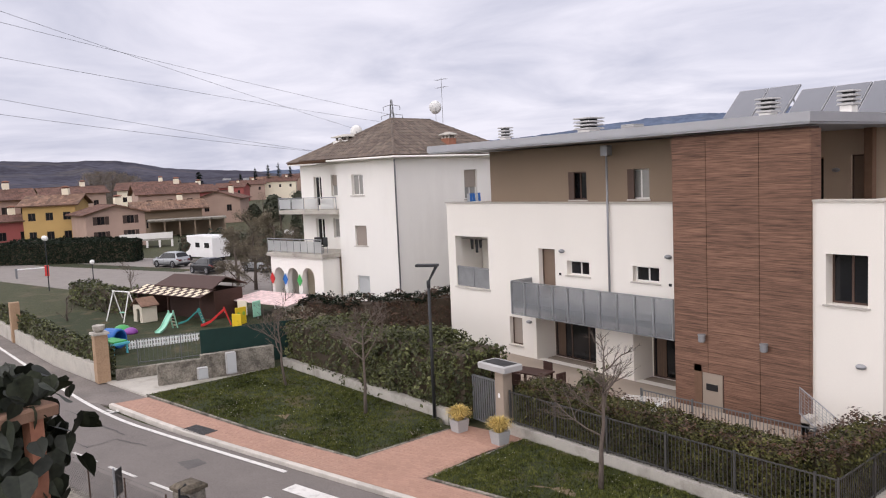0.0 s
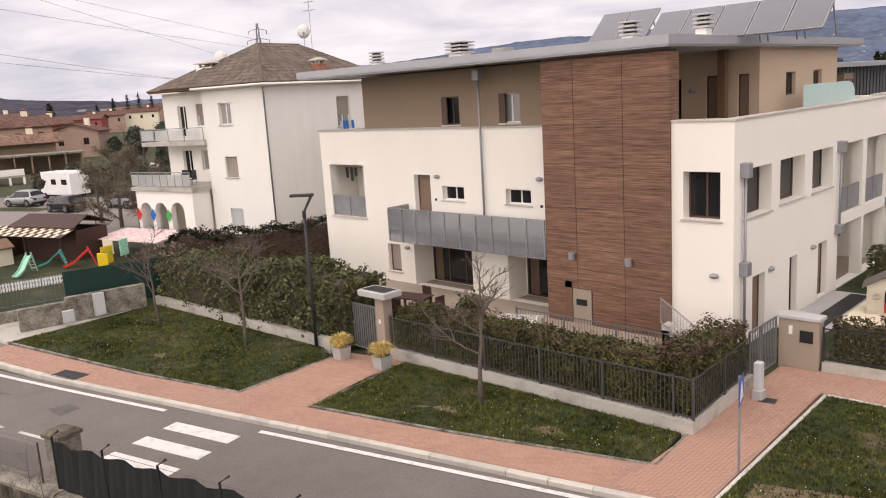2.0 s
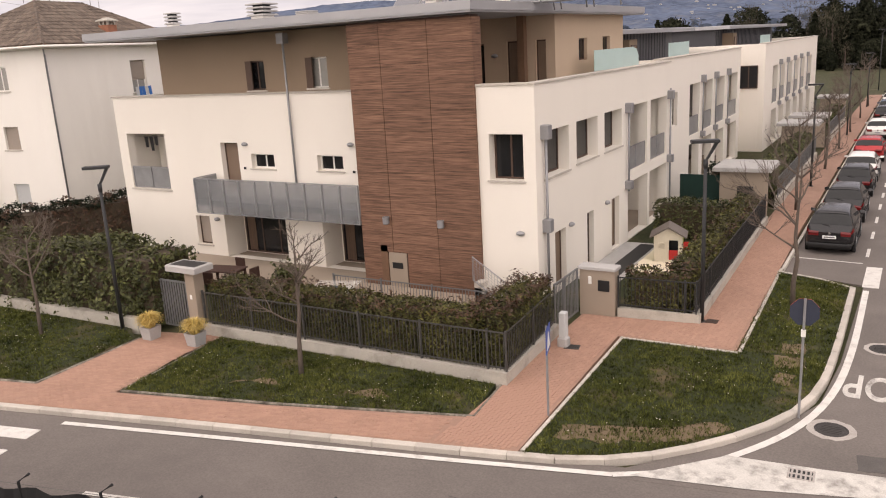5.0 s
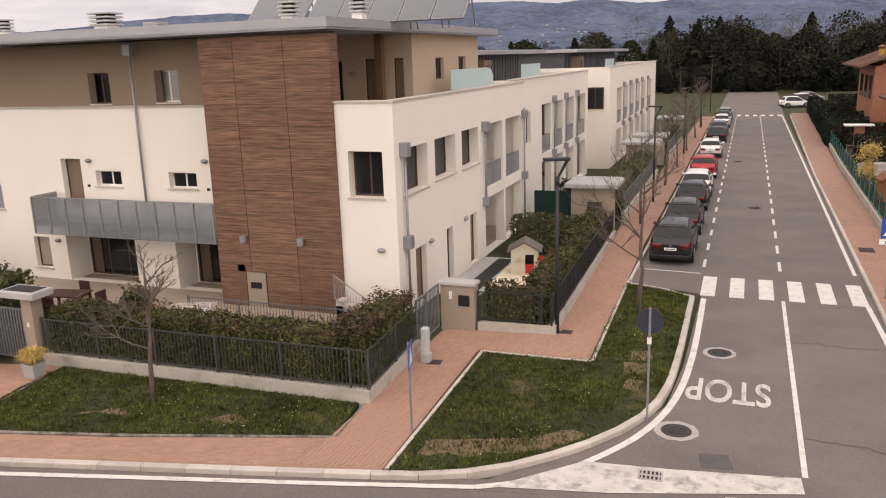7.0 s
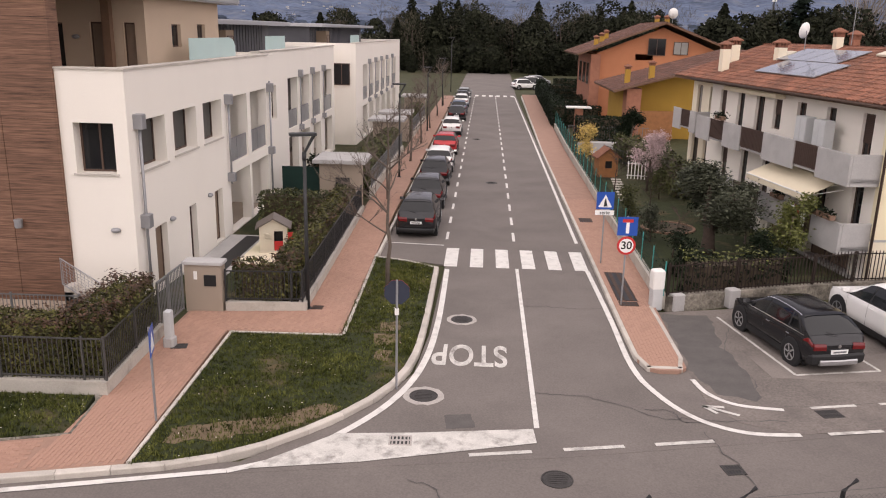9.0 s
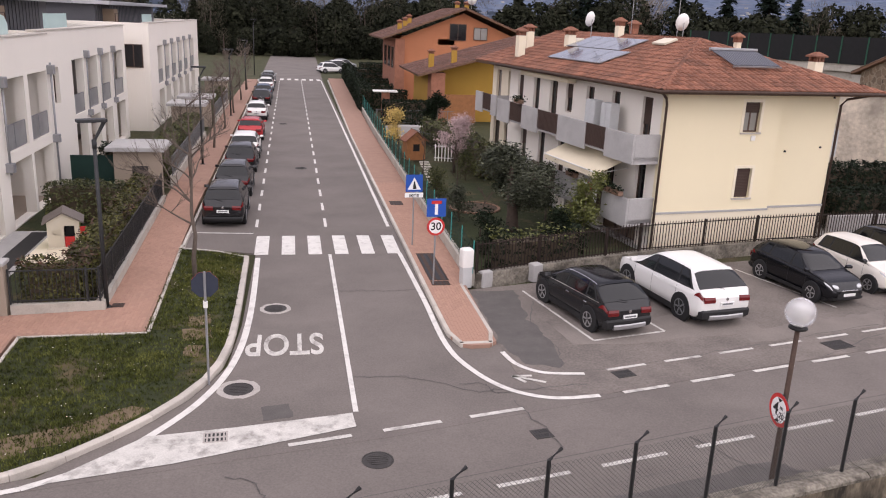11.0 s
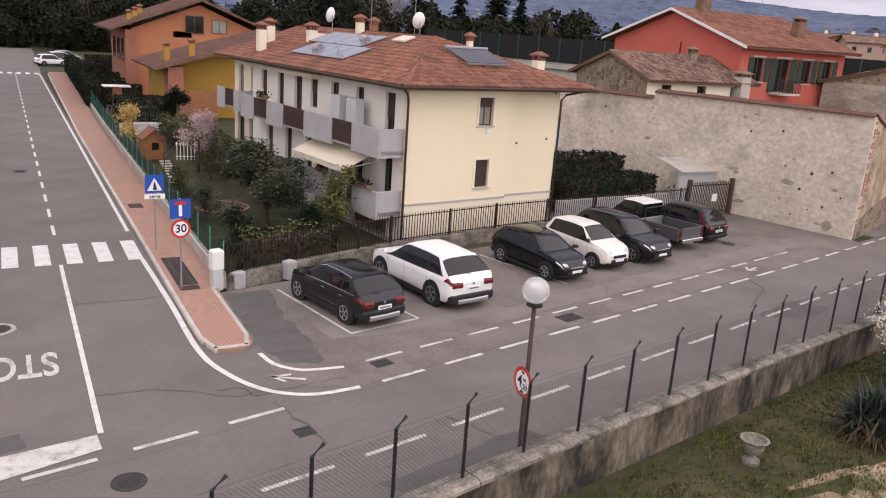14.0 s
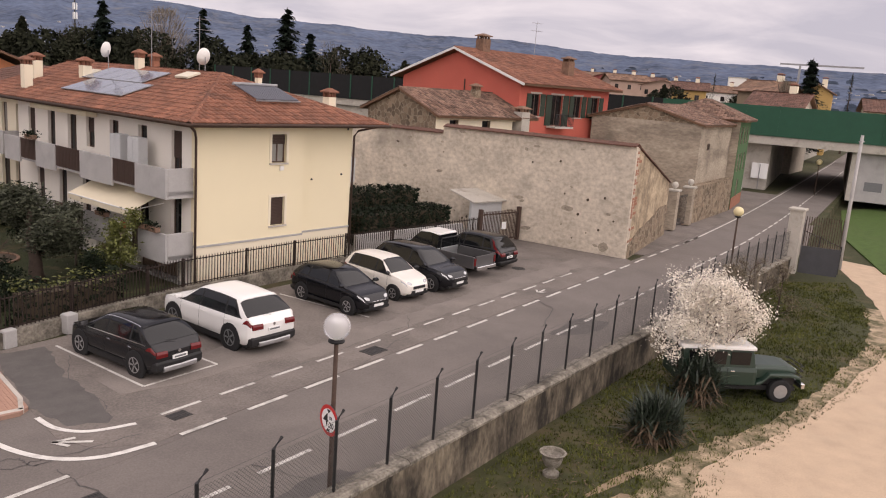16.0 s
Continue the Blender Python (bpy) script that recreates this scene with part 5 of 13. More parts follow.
# recess and east walls: same taupe, its colour paler for the light on them
wpart("upper_wall", Mesh().box(-17.35, top_y + 0.35, 6.15, -17.0, 30.8, 9.45), TAUPE_LIT, A)
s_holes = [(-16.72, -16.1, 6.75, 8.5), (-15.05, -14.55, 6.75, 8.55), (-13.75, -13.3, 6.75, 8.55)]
wpart("upper_wall", wall_with_holes(Mesh(), -17.0, -12.9, 6.15, 9.5, s_holes, 30.8, 31.1), TAUPE_LIT, A)
for h in s_holes:
    opening(A, "x", 30.8, *h, -1, 0.12, "door", pane=PANE if h is s_holes[0] else DOOR_BROWN, frame_m=FRAME_BROWN, bars=0)
wpart("upper_wall", wall_with_holes(Mesh(), 31.1, 39.3, 6.15, 9.5, [(33.4, 34.4, 7.6, 8.52), (36.4, 37.4, 7.65, 8.55)], -13.2, -12.9, swap=True), TAUPE_LIT, A)
for a in (33.4, 36.4):
    opening(A, "y", -12.9, a, a + 1.0, 7.62, 8.52, 1, 0.14, bars=0)
wpart("pillar", Mesh().box(-14.15, 29.9, 6.15, -13.85, 30.2, 9.5), SOFFIT, A, "dark brown post under the roof")
for x, z in ((-15.6, 8.0),):
    wall_lamp(A, "x", 30.8, x, z, -1)
wpart("screen", Mesh().loft([[(-11.9, y, z) for y, z in ((32.5, 7.15), (38.5, 7.15), (38.5, 7.6), (38.2, 7.9), (37.6, 8.0), (32.5, 8.0))], [(-11.87, y, z) for y, z in ((32.5, 7.15), (38.5, 7.15), (38.5, 7.6), (38.2, 7.9), (37.6, 8.0), (32.5, 8.0))]]), AQUA_GLASS, A, "pale aqua glass screen")
roof = wpart("roof", Mesh().box(-31.2, 22.85, 9.5, -12.4, 41.0, 9.56), ZINC, A, "flat grey metal roof with a deep edge")
wpart("fascia", Mesh().box(-31.25, 22.8, 9.562, -12.35, 22.95, 9.86), ZINC, roof)
wpart("fascia", Mesh().box(-12.5, 22.955, 9.562, -12.35, 41.05, 9.86), ZINC, roof)
wpart("fascia", Mesh().box(-31.25, 22.955, 9.562, -31.1, 41.05, 9.86), ZINC, roof)
wpart("roof_sheet", Mesh().box(-31.05, 22.96, 9.565, -12.52, 41.05, 9.80), ZINC, roof)


def roof_cowl(x, y, z, r=0.34, h=0.9):
    c = thing("chimney", pose(x, y, z), "round-cornered chimney with stacked concrete louvres", "chimney", "roof chimneys")
    part("shaft", Mesh().box(-r * 0.8, -r * 0.8, -0.05, r * 0.8, r * 0.8, h * 0.4), PLASTER_WHITE, c)
    for k in range(3):
        zz = h * (0.42 + 0.17 * k)
        part("louvre", Mesh().loft([[(sx * r * 0.7, sy * r * 0.7, zz - 0.02) for sx, sy in ((-1, -1), (1, -1), (1, 1), (-1, 1))], [(sx * r * 1.15, sy * r * 1.15, zz) for sx, sy in ((-1, -1), (1, -1), (1, 1), (-1, 1))], [(sx * r * 1.0, sy * r * 1.0, zz + 0.07) for sx, sy in ((-1, -1), (1, -1), (1, 1), (-1, 1))]]), CONCRETE_GREY, c)
    part("core", Mesh().box(-r * 0.6, -r * 0.6, h * 0.4, r * 0.6, r * 0.6, h * 0.95), BLACK, c)
    part("cap", Mesh().cbox(-r * 1.15, -r * 1.15, h * 0.93, r * 1.15, r * 1.15, h, 0.02), CONCRETE_GREY, c)
    return c


for x, y, r, h in ((-29.5, 26.3, 0.24, 0.85), (-24.0, 26.2, 0.42, 0.85), (-21.8, 26.4, 0.3, 0.4), (-15.8, 26.4, 0.28, 0.85), (-12.9, 26.2, 0.24, 0.8)):
    roof_cowl(x, y, 9.8, r, h)
# solar collectors in two tilted rows
for row, (x0, n) in enumerate(((-18.6, 2), (-15.9, 5))):
    for k in range(n):
        c = thing("solar_collector", pose(x0 + k * 1.28, 27.6, 9.8, 42, 0, 0), "dark tilted solar collector in a metal frame", "solar panel", "roof collectors")
        part("frame", Mesh().cbox(0, 0, 0, 1.24, 2.1 if row == 0 else 1.75, 0.08, 0.01), GALV, c)
        part("glass", Mesh().box(0.04, 0.04, 0.082, 1.2, 2.06 if row == 0 else 1.71, 0.087), SOLAR, c)
        part("strut", Mesh().tube([(0.1, 1.6, 0), (0.1, 1.1, -1.25)], 0.03, 6), GALV, c)
        part("strut", Mesh().tube([(1.1, 1.6, 0), (1.1, 1.1, -1.25)], 0.03, 6), GALV, c)


def row_house(y0, y1, xe, top, openings, small, label, face=False):
    """One more stretch of the terrace: upper loggias over ground-floor porches."""
    B = world_thing("terraced_house", xe - 5, (y0 + y1) / 2, 0, label, "building", "modern terrace")
    holes = [(a, b, 3.0, 5.78) for a, b in openings] + [(a, b, 0.05, 2.55) for a, b in openings] + [(*s, 3.9, 5.6) for s in small]
    wpart("wall", wall_with_holes(Mesh(), y0, y1, -0.1, top, holes, xe - 0.4, xe, swap=True), PLASTER, B)
    wpart("wall", Mesh().box(xe - 9, y0 + 0.004, -0.1, xe - 0.404, y0 + 0.4, top), PLASTER, B)
    wpart("wall", Mesh().box(xe - 9, y1 - 0.4, -0.1, xe - 0.404, y1 - 0.004, top), PLASTER, B)
    wpart("wall_cap", Mesh().box(xe - 0.45, y0 - 0.04, top, xe + 0.05, y1, top + 0.06), KERB, B)
    wpart("ground_floor", Mesh().box(xe - 8.9, y0 + 0.42, -0.1, xe - 0.42, y1 - 0.42, 0.06), BEIGE_WALL, B)
    wpart("floor_slab", Mesh().box(xe - 8.9, y0 + 0.42, 2.6, xe - 0.42, y1 - 0.42, 2.95), PLASTER, B)
    wpart("roof_terrace", Mesh().box(xe - 8.9, y0 + 0.42, 5.85, xe - 0.42, y1 - 0.42, 6.1), CONCRETE_GREY, B)
    wpart("loggia_wall", Mesh().box(xe - 2.8, y0 + 0.42, -0.1, xe - 2.6, y1 - 0.42, 5.84), PLASTER, B)
    for a, b in openings:
        glass_rail(B, "y", xe - 0.1, a + 0.02, b - 0.02, 3.0, 4.0, 1)
        opening(B, "y", xe - 2.6, a + 0.2, b - 0.3, 3.0, 5.2, 1, -0.01, "patio_door")
        opening(B, "y", xe - 2.6, a + 0.2, b - 0.3, 0.1, 2.2, 1, -0.01, "patio_door")
    for s in small:
        opening(B, "y", xe, *s, 3.92, 5.58, 1, 0.2, bars=0)
    for a, b in zip(openings, openings[1:]):
        downpipe(B, xe + 0.1, (a[1] + b[0]) / 2, 2.6, 6.1, ((5.75, 0.4), (2.7, 0.3)), r=0.04, hopper=0.15)
    wpart("upper_wall", Mesh().box(xe - 9, y0 + 2.5, 6.1, xe - 4.0, y1 - 2.5, 8.6), ZINC_DARK, B, "dark grey seamed metal top storey")
    for k in range(int((y1 - y0 - 6) / 0.6)):
        wpart("seam", Mesh().box(xe - 4.0, y0 + 2.9 + 0.6 * k, 6.1, xe - 3.96, y0 + 2.93 + 0.6 * k, 8.6), ZINC_DARK, B)
    wpart("roof", Mesh().cbox(xe - 9.5, y0 + 1.8, 8.6, xe - 2.8, y1 - 1.2, 8.85, 0.03), ZINC, B, "flat grey metal roof")
    wpart("dormer", Mesh().box(xe - 4.2, y0 + 5.0, 6.1, xe - 3.2, y0 + 6.4, 8.3), TAUPE, B)
    opening(B, "y", xe - 3.2, y0 + 5.2, y0 + 6.2, 6.2, 8.0, 1, -0.02, "door", pane=DOOR_BROWN, bars=0)
    wpart("screen", Mesh().box(xe - 1.5, y0 + 6.6, 7.2, xe - 1.46, y0 + 11.0, 8.0), AQUA_GLASS, B, "pale aqua glass screen")
    return B


row_house(39.1, 58.3, -10.9, 7.3, [(44.5, 46.8), (47.6, 50.0), (51.0, 53.4), (54.6, 57.4)], [(41.0, 42.0)], "cream terrace with loggias and frosted rails")
C3 = row_house(61.0, 92.0, -9.75, 7.45, [(64.5, 67.0), (68.0, 70.6), (72.0, 74.6), (76.0, 78.6), (80.0, 82.8), (85.0, 88)], [], "cream terrace end block with loggias, further along the street")
opening(C3, "x", 61.0, -11.45, -10.2, 4.4, 6.0, -1, -0.02, bars=1)
wpart("wall", Mesh().box(-12.2, 58.3, -0.1, -11.9, 61.0, 7.3), PLASTER, C3)
# ---------- fences, hedges, trees and street furniture before the terrace ----------
def bar_fence(name, pts, z0, z1, label, step=0.115, material=DARK_STEEL, r=0.008, base=None, spear=0.0, post_every=2.0, wall_h=0.0, wall_w=0.25, wall_m=CONCRETE, flat=False, stuff_over=290):
    """A railing of upright bars between two rails along a line, on a low wall."""
    x0, y0 = pts[0]
    F = thing(name, Matrix.Translation((x0, y0, z0)), label, "fence")
    if wall_h:
        solid("low_wall", ribbon(Mesh(), pts, wall_w / 2, -wall_w / 2, z0, wall_h), wall_m, None, "low weathered concrete wall under a metal railing", "wall", kind="structure")
    L = lambda x, y, z: (x - x0, y - y0, z - z0)
    bar_me = None
    for (xa, ya), (xb, yb) in zip(pts, pts[1:]):
        n = math.hypot(xb - xa, yb - ya)
        ux, uy = (xb - xa) / n, (yb - ya) / n
        ang = math.atan2(uy, ux)
        for zz in (z0 + 0.09, z1 - 0.04 - spear):
            m = Mesh()
            m.loft([[L(px - uy * s * 0.012, py + ux * s * 0.012, zz + h) for s, h in ((-1, -0.018), (1, -0.018), (1, 0.018), (-1, 0.018))] for px, py in ((xa, ya), (xb, yb))])
            part("rail", m, material, F)
        k, count = 0, int(n / step)
        if bar_me is None:
            mb = Mesh()
            w = r * (2.2 if flat else 1)
            mb.loft([[(sx * w, sy * r, z) for sx, sy in ((-1, -1), (1, -1), (1, 1), (-1, 1))] for z in (0.02, z1 - z0 - 0.02)] + ([[(sx * 0.002, sy * 0.002, z1 - z0 + 0.03) for sx, sy in ((-1, -1), (1, -1), (1, 1), (-1, 1))]] if spear else []))
            bar_me = mb.data("bar", material)
            pm = Mesh().box(-0.025, -0.025, -0.02, 0.025, 0.025, z1 - z0 + 0.02)
            post_me = pm.data("post", material)
        for k in range(count):
            ob = new("bar", bar_me)
            ob.parent = F
            s = (k + 0.5) * n / count
            ob.matrix_local = pose(xa + ux * s - x0, ya + uy * s - y0, 0, 0, 0, math.degrees(ang))
        for k in range(int(n / post_every) + 1):
            ob = new("post", post_me)
            ob.parent = F
            s = min(k * post_every, n)
            ob.matrix_local = pose(xa + ux * s - x0, ya + uy * s - y0, 0, 0, 0, math.degrees(ang))
    return F


def hedge(pts, w, z0, z1, label, material, seed, leaf=0.06, density=260, bump=0.16, extra=None, extra_share=0.0, name="hedge"):
    """A clipped hedge along a line: a dark core under a coat of separate leaves, with an uneven outline."""
    rng = random.Random(seed)
    x0, y0 = pts[0]
    H = thing(name, Matrix.Translation((x0, y0, z0)), label, "hedge")
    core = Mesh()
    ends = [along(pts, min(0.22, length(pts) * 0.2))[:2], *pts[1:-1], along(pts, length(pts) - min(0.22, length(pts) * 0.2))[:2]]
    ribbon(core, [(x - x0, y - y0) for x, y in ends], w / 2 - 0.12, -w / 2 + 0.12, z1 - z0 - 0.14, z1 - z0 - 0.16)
    # the core's dark colour stands in for shade deep among the leaves
    part("core", core, SOIL_AND_SHADE, H)
    n = length(pts)
    area = n * ((z1 - z0) * 2 + w) + w * (z1 - z0) * 2

    def sample(rg):
        s, side = rg.uniform(0, n), rg.random()
        if rg.random() < 1.5 * w / (2 * n + 2 * w):
            # the two end faces
            e = rg.random() < 0.5
            px, py, a = along(pts, 0.0 if e else n)
            o, zz, d = rg.uniform(-w / 2, w / 2), rg.uniform(0, z1 - z0), rg.gauss(0, 0.05)
            return (px - x0 - math.sin(a) * o + math.cos(a) * d, py - y0 + math.cos(a) * o + math.sin(a) * d, max(zz, 0.02)), (-math.cos(a) if e else math.cos(a), -math.sin(a) if e else math.sin(a), 0.2)
        px, py, a = along(pts, s)
        nx, ny = -math.sin(a), math.cos(a)
        wob = noise.noise(Vector((px * 0.9, py * 0.9, seed))) * bump
        tot = 2 * (z1 - z0) + w
        h = z1 - z0
        if side < h / tot:
            o, z, out = w / 2, rg.uniform(0, h), (nx, ny, 0.3)
        elif side < 2 * h / tot:
            o, z, out = -w / 2, rg.uniform(0, h), (-nx, -ny, 0.3)
        else:
            o, z, out = rg.uniform(-w / 2, w / 2), h, (0, 0, 1)
        wob2 = noise.noise(Vector((px * 2.3, z * 2.3 + o, seed + 5))) * bump * 0.8
        e = rg.gauss(0, 0.045) + wob2
        o2 = o + (e if out[2] < 0.5 else 0) * (1 if o > 0 else -1)
        z2 = z + (wob + e if out[2] > 0.5 else wob * z / h)
        return (px - x0 + nx * o2, py - y0 + ny * o2, max(z2, 0.02)), out
    total = int(area * density)
    if extra:
        part("foliage", leaf_cloud(Mesh(), rng, sample, int(total * (1 - extra_share)), leaf), material, H, kind="stuff")
        top = lambda rg: (lambda r: ((r[0][0], r[0][1], z1 - z0 + rg.gauss(0.02, 0.08) + noise.noise(Vector((r[0][0] * 0.9 + x0 * 0.9, r[0][1] * 0.9, seed))) * bump), (0, 0, 1)))(sample(rg))
        part("new_growth", leaf_cloud(Mesh(), rng, top, int(total * extra_share), leaf), extra, H, kind="stuff")
    else:
        part("foliage", leaf_cloud(Mesh(), rng, sample, total, leaf), material, H, kind="stuff")
    return H


def limb_tree(x, y, h, seed, label, trunk_r=0.07, z=Z_PAVE, spread=0.55, levels=3, material=BARK, first=0.42, name="bare_tree", group="street trees", leaves=None, leaf_m=None, leaf_size=0.05, twigs=5, droop=0.0, vase=0):
    """A tapered trunk that forks into limbs and twigs."""
    rng = random.Random(seed)
    Tt = thing(name, pose(x, y, z), label, "tree", group)
    trunk, limbs, tips = Mesh(), Mesh(), []
    lean = Vector((rng.gauss(0, 0.05), rng.gauss(0, 0.05), 1)).normalized()
    pts = [Vector((0, 0, -0.1))]
    for k in range(1, 7):
        pts.append(lean * h * 0.8 * k / 6 + Vector((rng.gauss(0, 0.03), rng.gauss(0, 0.03), 0)) * h * 0.2)
    trunk.tube(pts, trunk_r, 9, trunk_r * 0.25)

    def grow(p, d, ln, r, lev):
        q = [p]
        dd = d.copy()
        for k in range(3):
            dd = (dd + Vector((rng.gauss(0, 0.14), rng.gauss(0, 0.14), rng.gauss(0.06 - droop, 0.08)))).normalized()
            q.append(q[-1] + dd * ln / 3)
        limbs.tube(q, r, 5 if lev > 1 else 3, r * 0.35, caps=False)
        tips.extend(q[1:])
        if lev > 0:
            for _ in range(twigs if lev > 1 else 4):
                s = rng.uniform(0.25, 1.0)
                i = min(2, int(s * 3))
                b = q[i] + (q[i + 1] - q[i]) * (s * 3 - i)
                nd = (dd + Vector((rng.gauss(0, spread), rng.gauss(0, spread), rng.gauss(0.15, spread * 0.6)))).normalized()
                grow(b, nd, ln * rng.uniform(0.4, 0.65), r * 0.5, lev - 1)
    for k in range(0 if vase else 7):
        s = first + (0.8 - first) * k / 6
        i = min(5, int(s / 0.8 * 6))
        p = pts[i] + (pts[min(i + 1, 6)] - pts[i]) * 0.5
        a = rng.uniform(0, 6.28)
        d = Vector((math.cos(a), math.sin(a), rng.uniform(0.45, 1.0))).normalized()
        grow(p, d, h * rng.uniform(0.22, 0.36) * (1.1 - 0.5 * k / 6), trunk_r * 0.4, levels - 1)
    # a vase of even limbs from low on the trunk gives one round crown
    for k in range(vase):
        a, up = 2.4 * k + rng.gauss(0, 0.15), 0.6 + 2.4 * k / vase
        d = Vector((math.cos(a), math.sin(a), up)).normalized()
        grow(pts[3] + Vector((0, 0, 0.04 * k)), d, h * rng.uniform(0.42, 0.50), trunk_r * 0.45, levels - 1)
    part("trunk", trunk, material, Tt, smooth=True)
    part("limb", limbs, material, Tt, kind="stuff")
    if leaves:
        sample = lambda rg: (rg.choice(tips) + Vector((rg.gauss(0, 0.16), rg.gauss(0, 0.16), rg.gauss(0, 0.14))), (rg.gauss(0, 1), rg.gauss(0, 1), rg.gauss(0.5, 1)))
        part("crown", leaf_cloud(Mesh(), rng, sample, leaves, leaf_size), leaf_m, Tt, kind="stuff")
    return Tt


RAIL_GREY = mat("dull_grey_railing_steel", (0.075, 0.073, 0.070), 0.55, 0.3, spread=0.15, scale=5, bump=0.03)
# railing on a low wall round the terrace garden, hedge behind it
bar_fence("railing", [(-19.2, 16.87), (-8.68, 17.1), (-8.95, 20.9)], 0.38, 1.46, "grey steel railing of upright bars on a low wall", wall_h=0.5, material=RAIL_GREY, r=0.008)
hedge([(-19.0, 17.52), (-9.6, 17.72)], 1.0, 0.05, 1.66, "clipped photinia hedge with bronze shoots behind a railing", LEAF_PHOTINIA, 11, 0.05, 620, 0.16, LEAF_BRONZE, 0.08)
hedge([(-9.35, 17.4), (-9.5, 20.8)], 0.9, 0.05, 1.8, "clipped photinia hedge beside a garden gate", LEAF_PHOTINIA, 12, 0.05, 620, 0.2, LEAF_BRONZE, 0.12)
bar_fence("inner_railing", [(-17.4, 21.2), (-10.6, 21.3)], 0.1, 1.0, "light grey patio railing of thin bars", material=GREY_STEEL)
# large shrubs on the west side
solid("low_wall", ribbon(Mesh(), [(-33.9, 15.95), (-21.7, 16.35)], 0.14, -0.14, 0.4, 0.6), CONCRETE, None, "low weathered concrete wall below a hedge", "wall", kind="structure")
hedge([(-33.6, 17.2), (-27.5, 17.4), (-21.9, 17.6)], 2.3, 0.1, 2.1, "tall loose laurel hedge above a low wall", LEAF_HEDGE, 21, 0.085, 150, 0.75)
hedge([(-27.5, 17.2), (-25.0, 17.35), (-21.2, 17.62)], 2.0, 0.1, 2.4, "tall glossy laurel shrub beside a lamp post", LEAF_HEDGE, 23, 0.085, 170, 0.6, name="shrub")
hedge([(-38.5, 19.6), (-35.0, 21.4), (-33.2, 25.6)], 1.3, 0.0, 2.25, "dark red-tinged hedge along the boundary", LEAF_BRONZE, 22, 0.08, 150, 0.5, LEAF_DARK, 0.4)
hedge([(-36.0, 17.5), (-33.8, 17.2)], 1.8, 0.0, 1.9, "purple-brown twiggy shrub at the hedge end", LEAF_BRONZE, 24, 0.07, 140, 0.6, LEAF_TWIG, 0.4, name="shrub")

# pedestrian gate with a small roof
G1 = world_thing("gateway", -19.5, 16.9, 0, "beige gate pillar under a small metal roof", "gate")
wpart("pillar", Mesh().box(-19.72, 16.7, 0, -19.32, 17.1, 2.1), BEIGE_WALL, G1, bevel=0.01)
wpart("canopy", Mesh().cbox(-20.35, 16.5, 2.1, -19.0, 17.3, 2.3, 0.03), CONCRETE_GREY, G1, "grey metal canopy edge")
wpart("canopy_top", Mesh().box(-20.22, 16.62, 2.302, -19.13, 17.18, 2.31), BLACK, G1)
leafgate = wpart("gate_leaf", Mesh().box(-21.15, 16.86, 0.1, -19.76, 16.9, 0.16).box(-21.15, 16.86, 1.62, -19.76, 16.9, 1.68), GREY_STEEL, G1)
for k in range(12):
    wpart("bar", Mesh().box(-21.12 + k * 0.115, 16.865, 0.162, -21.06 + k * 0.115, 16.895, 1.618), GREY_STEEL, leafgate)
wpart("bell", Mesh().box(-19.56, 16.68, 1.2, -19.48, 16.698, 1.34), WHITE_PLASTIC, G1)


def grass_planter(x, y, seed):
    P = thing("planter", pose(x, y, Z_PAVE), "square grey planter with a tuft of straw-yellow grass", "planter", "gate planters")
    part("pot", Mesh().loft([[(sx * 0.19, sy * 0.19, 0) for sx, sy in ((-1, -1), (1, -1), (1, 1), (-1, 1))], [(sx * 0.24, sy * 0.24, 0.42) for sx, sy in ((-1, -1), (1, -1), (1, 1), (-1, 1))], [(sx * 0.2, sy * 0.2, 0.42) for sx, sy in ((-1, -1), (1, -1), (1, 1), (-1, 1))], [(sx * 0.19, sy * 0.19, 0.36) for sx, sy in ((-1, -1), (1, -1), (1, 1), (-1, 1))]]), CONCRETE_GREY, P)
    rng = random.Random(seed)
    g = Mesh()
    for _ in range(900):
        a, rr = rng.uniform(0, 6.283), rng.uniform(0.02, 0.15)
        b = Vector((math.cos(a) * rr, math.sin(a) * rr, 0.38))
        out = rng.uniform(0.18, 0.55)
        top = Vector((math.cos(a) * out, math.sin(a) * out, 0.4 + rng.uniform(0.12, 0.5) * (1.25 - out)))
        mid = b.lerp(top, 0.5) + Vector((0, 0, rng.uniform(0.12, 0.22)))
        s = Vector((-math.sin(a), math.cos(a), 0)) * 0.008
        g.add([b - s, b + s, mid + s, mid - s, top], [(0, 1, 2, 3), (3, 2, 4)])
    part("grass_tuft", g, STRAW_GRASS, P, "straw-yellow ornamental grass", kind="stuff")
    return P


grass_planter(-20.55, 15.8, 1)
grass_planter(-18.7, 15.95, 2)

TREE_LABEL = "young bare street tree with a thin grey trunk"
limb_tree(-14.14, 15.48, 4.3, 3, TREE_LABEL, 0.075, first=0.36, levels=4)
limb_tree(-24.5, 14.6, 4.2, 4, TREE_LABEL, 0.07, first=0.4, levels=4)
limb_tree(-30.4, 14.35, 3.8, 5, TREE_LABEL, 0.06, first=0.35, levels=4)
limb_tree(-3.1, 26.0, 5.6, 6, TREE_LABEL, 0.085, first=0.34, levels=4)
for k, yy in enumerate((40.5, 53.0, 62.0, 72.0, 83.0, 95.0)):
    limb_tree(-4.85, yy, 5.4 + 0.4 * math.sin(k * 2.1), 7 + k, "bare street tree beside parked cars", 0.08, first=0.32, levels=4)


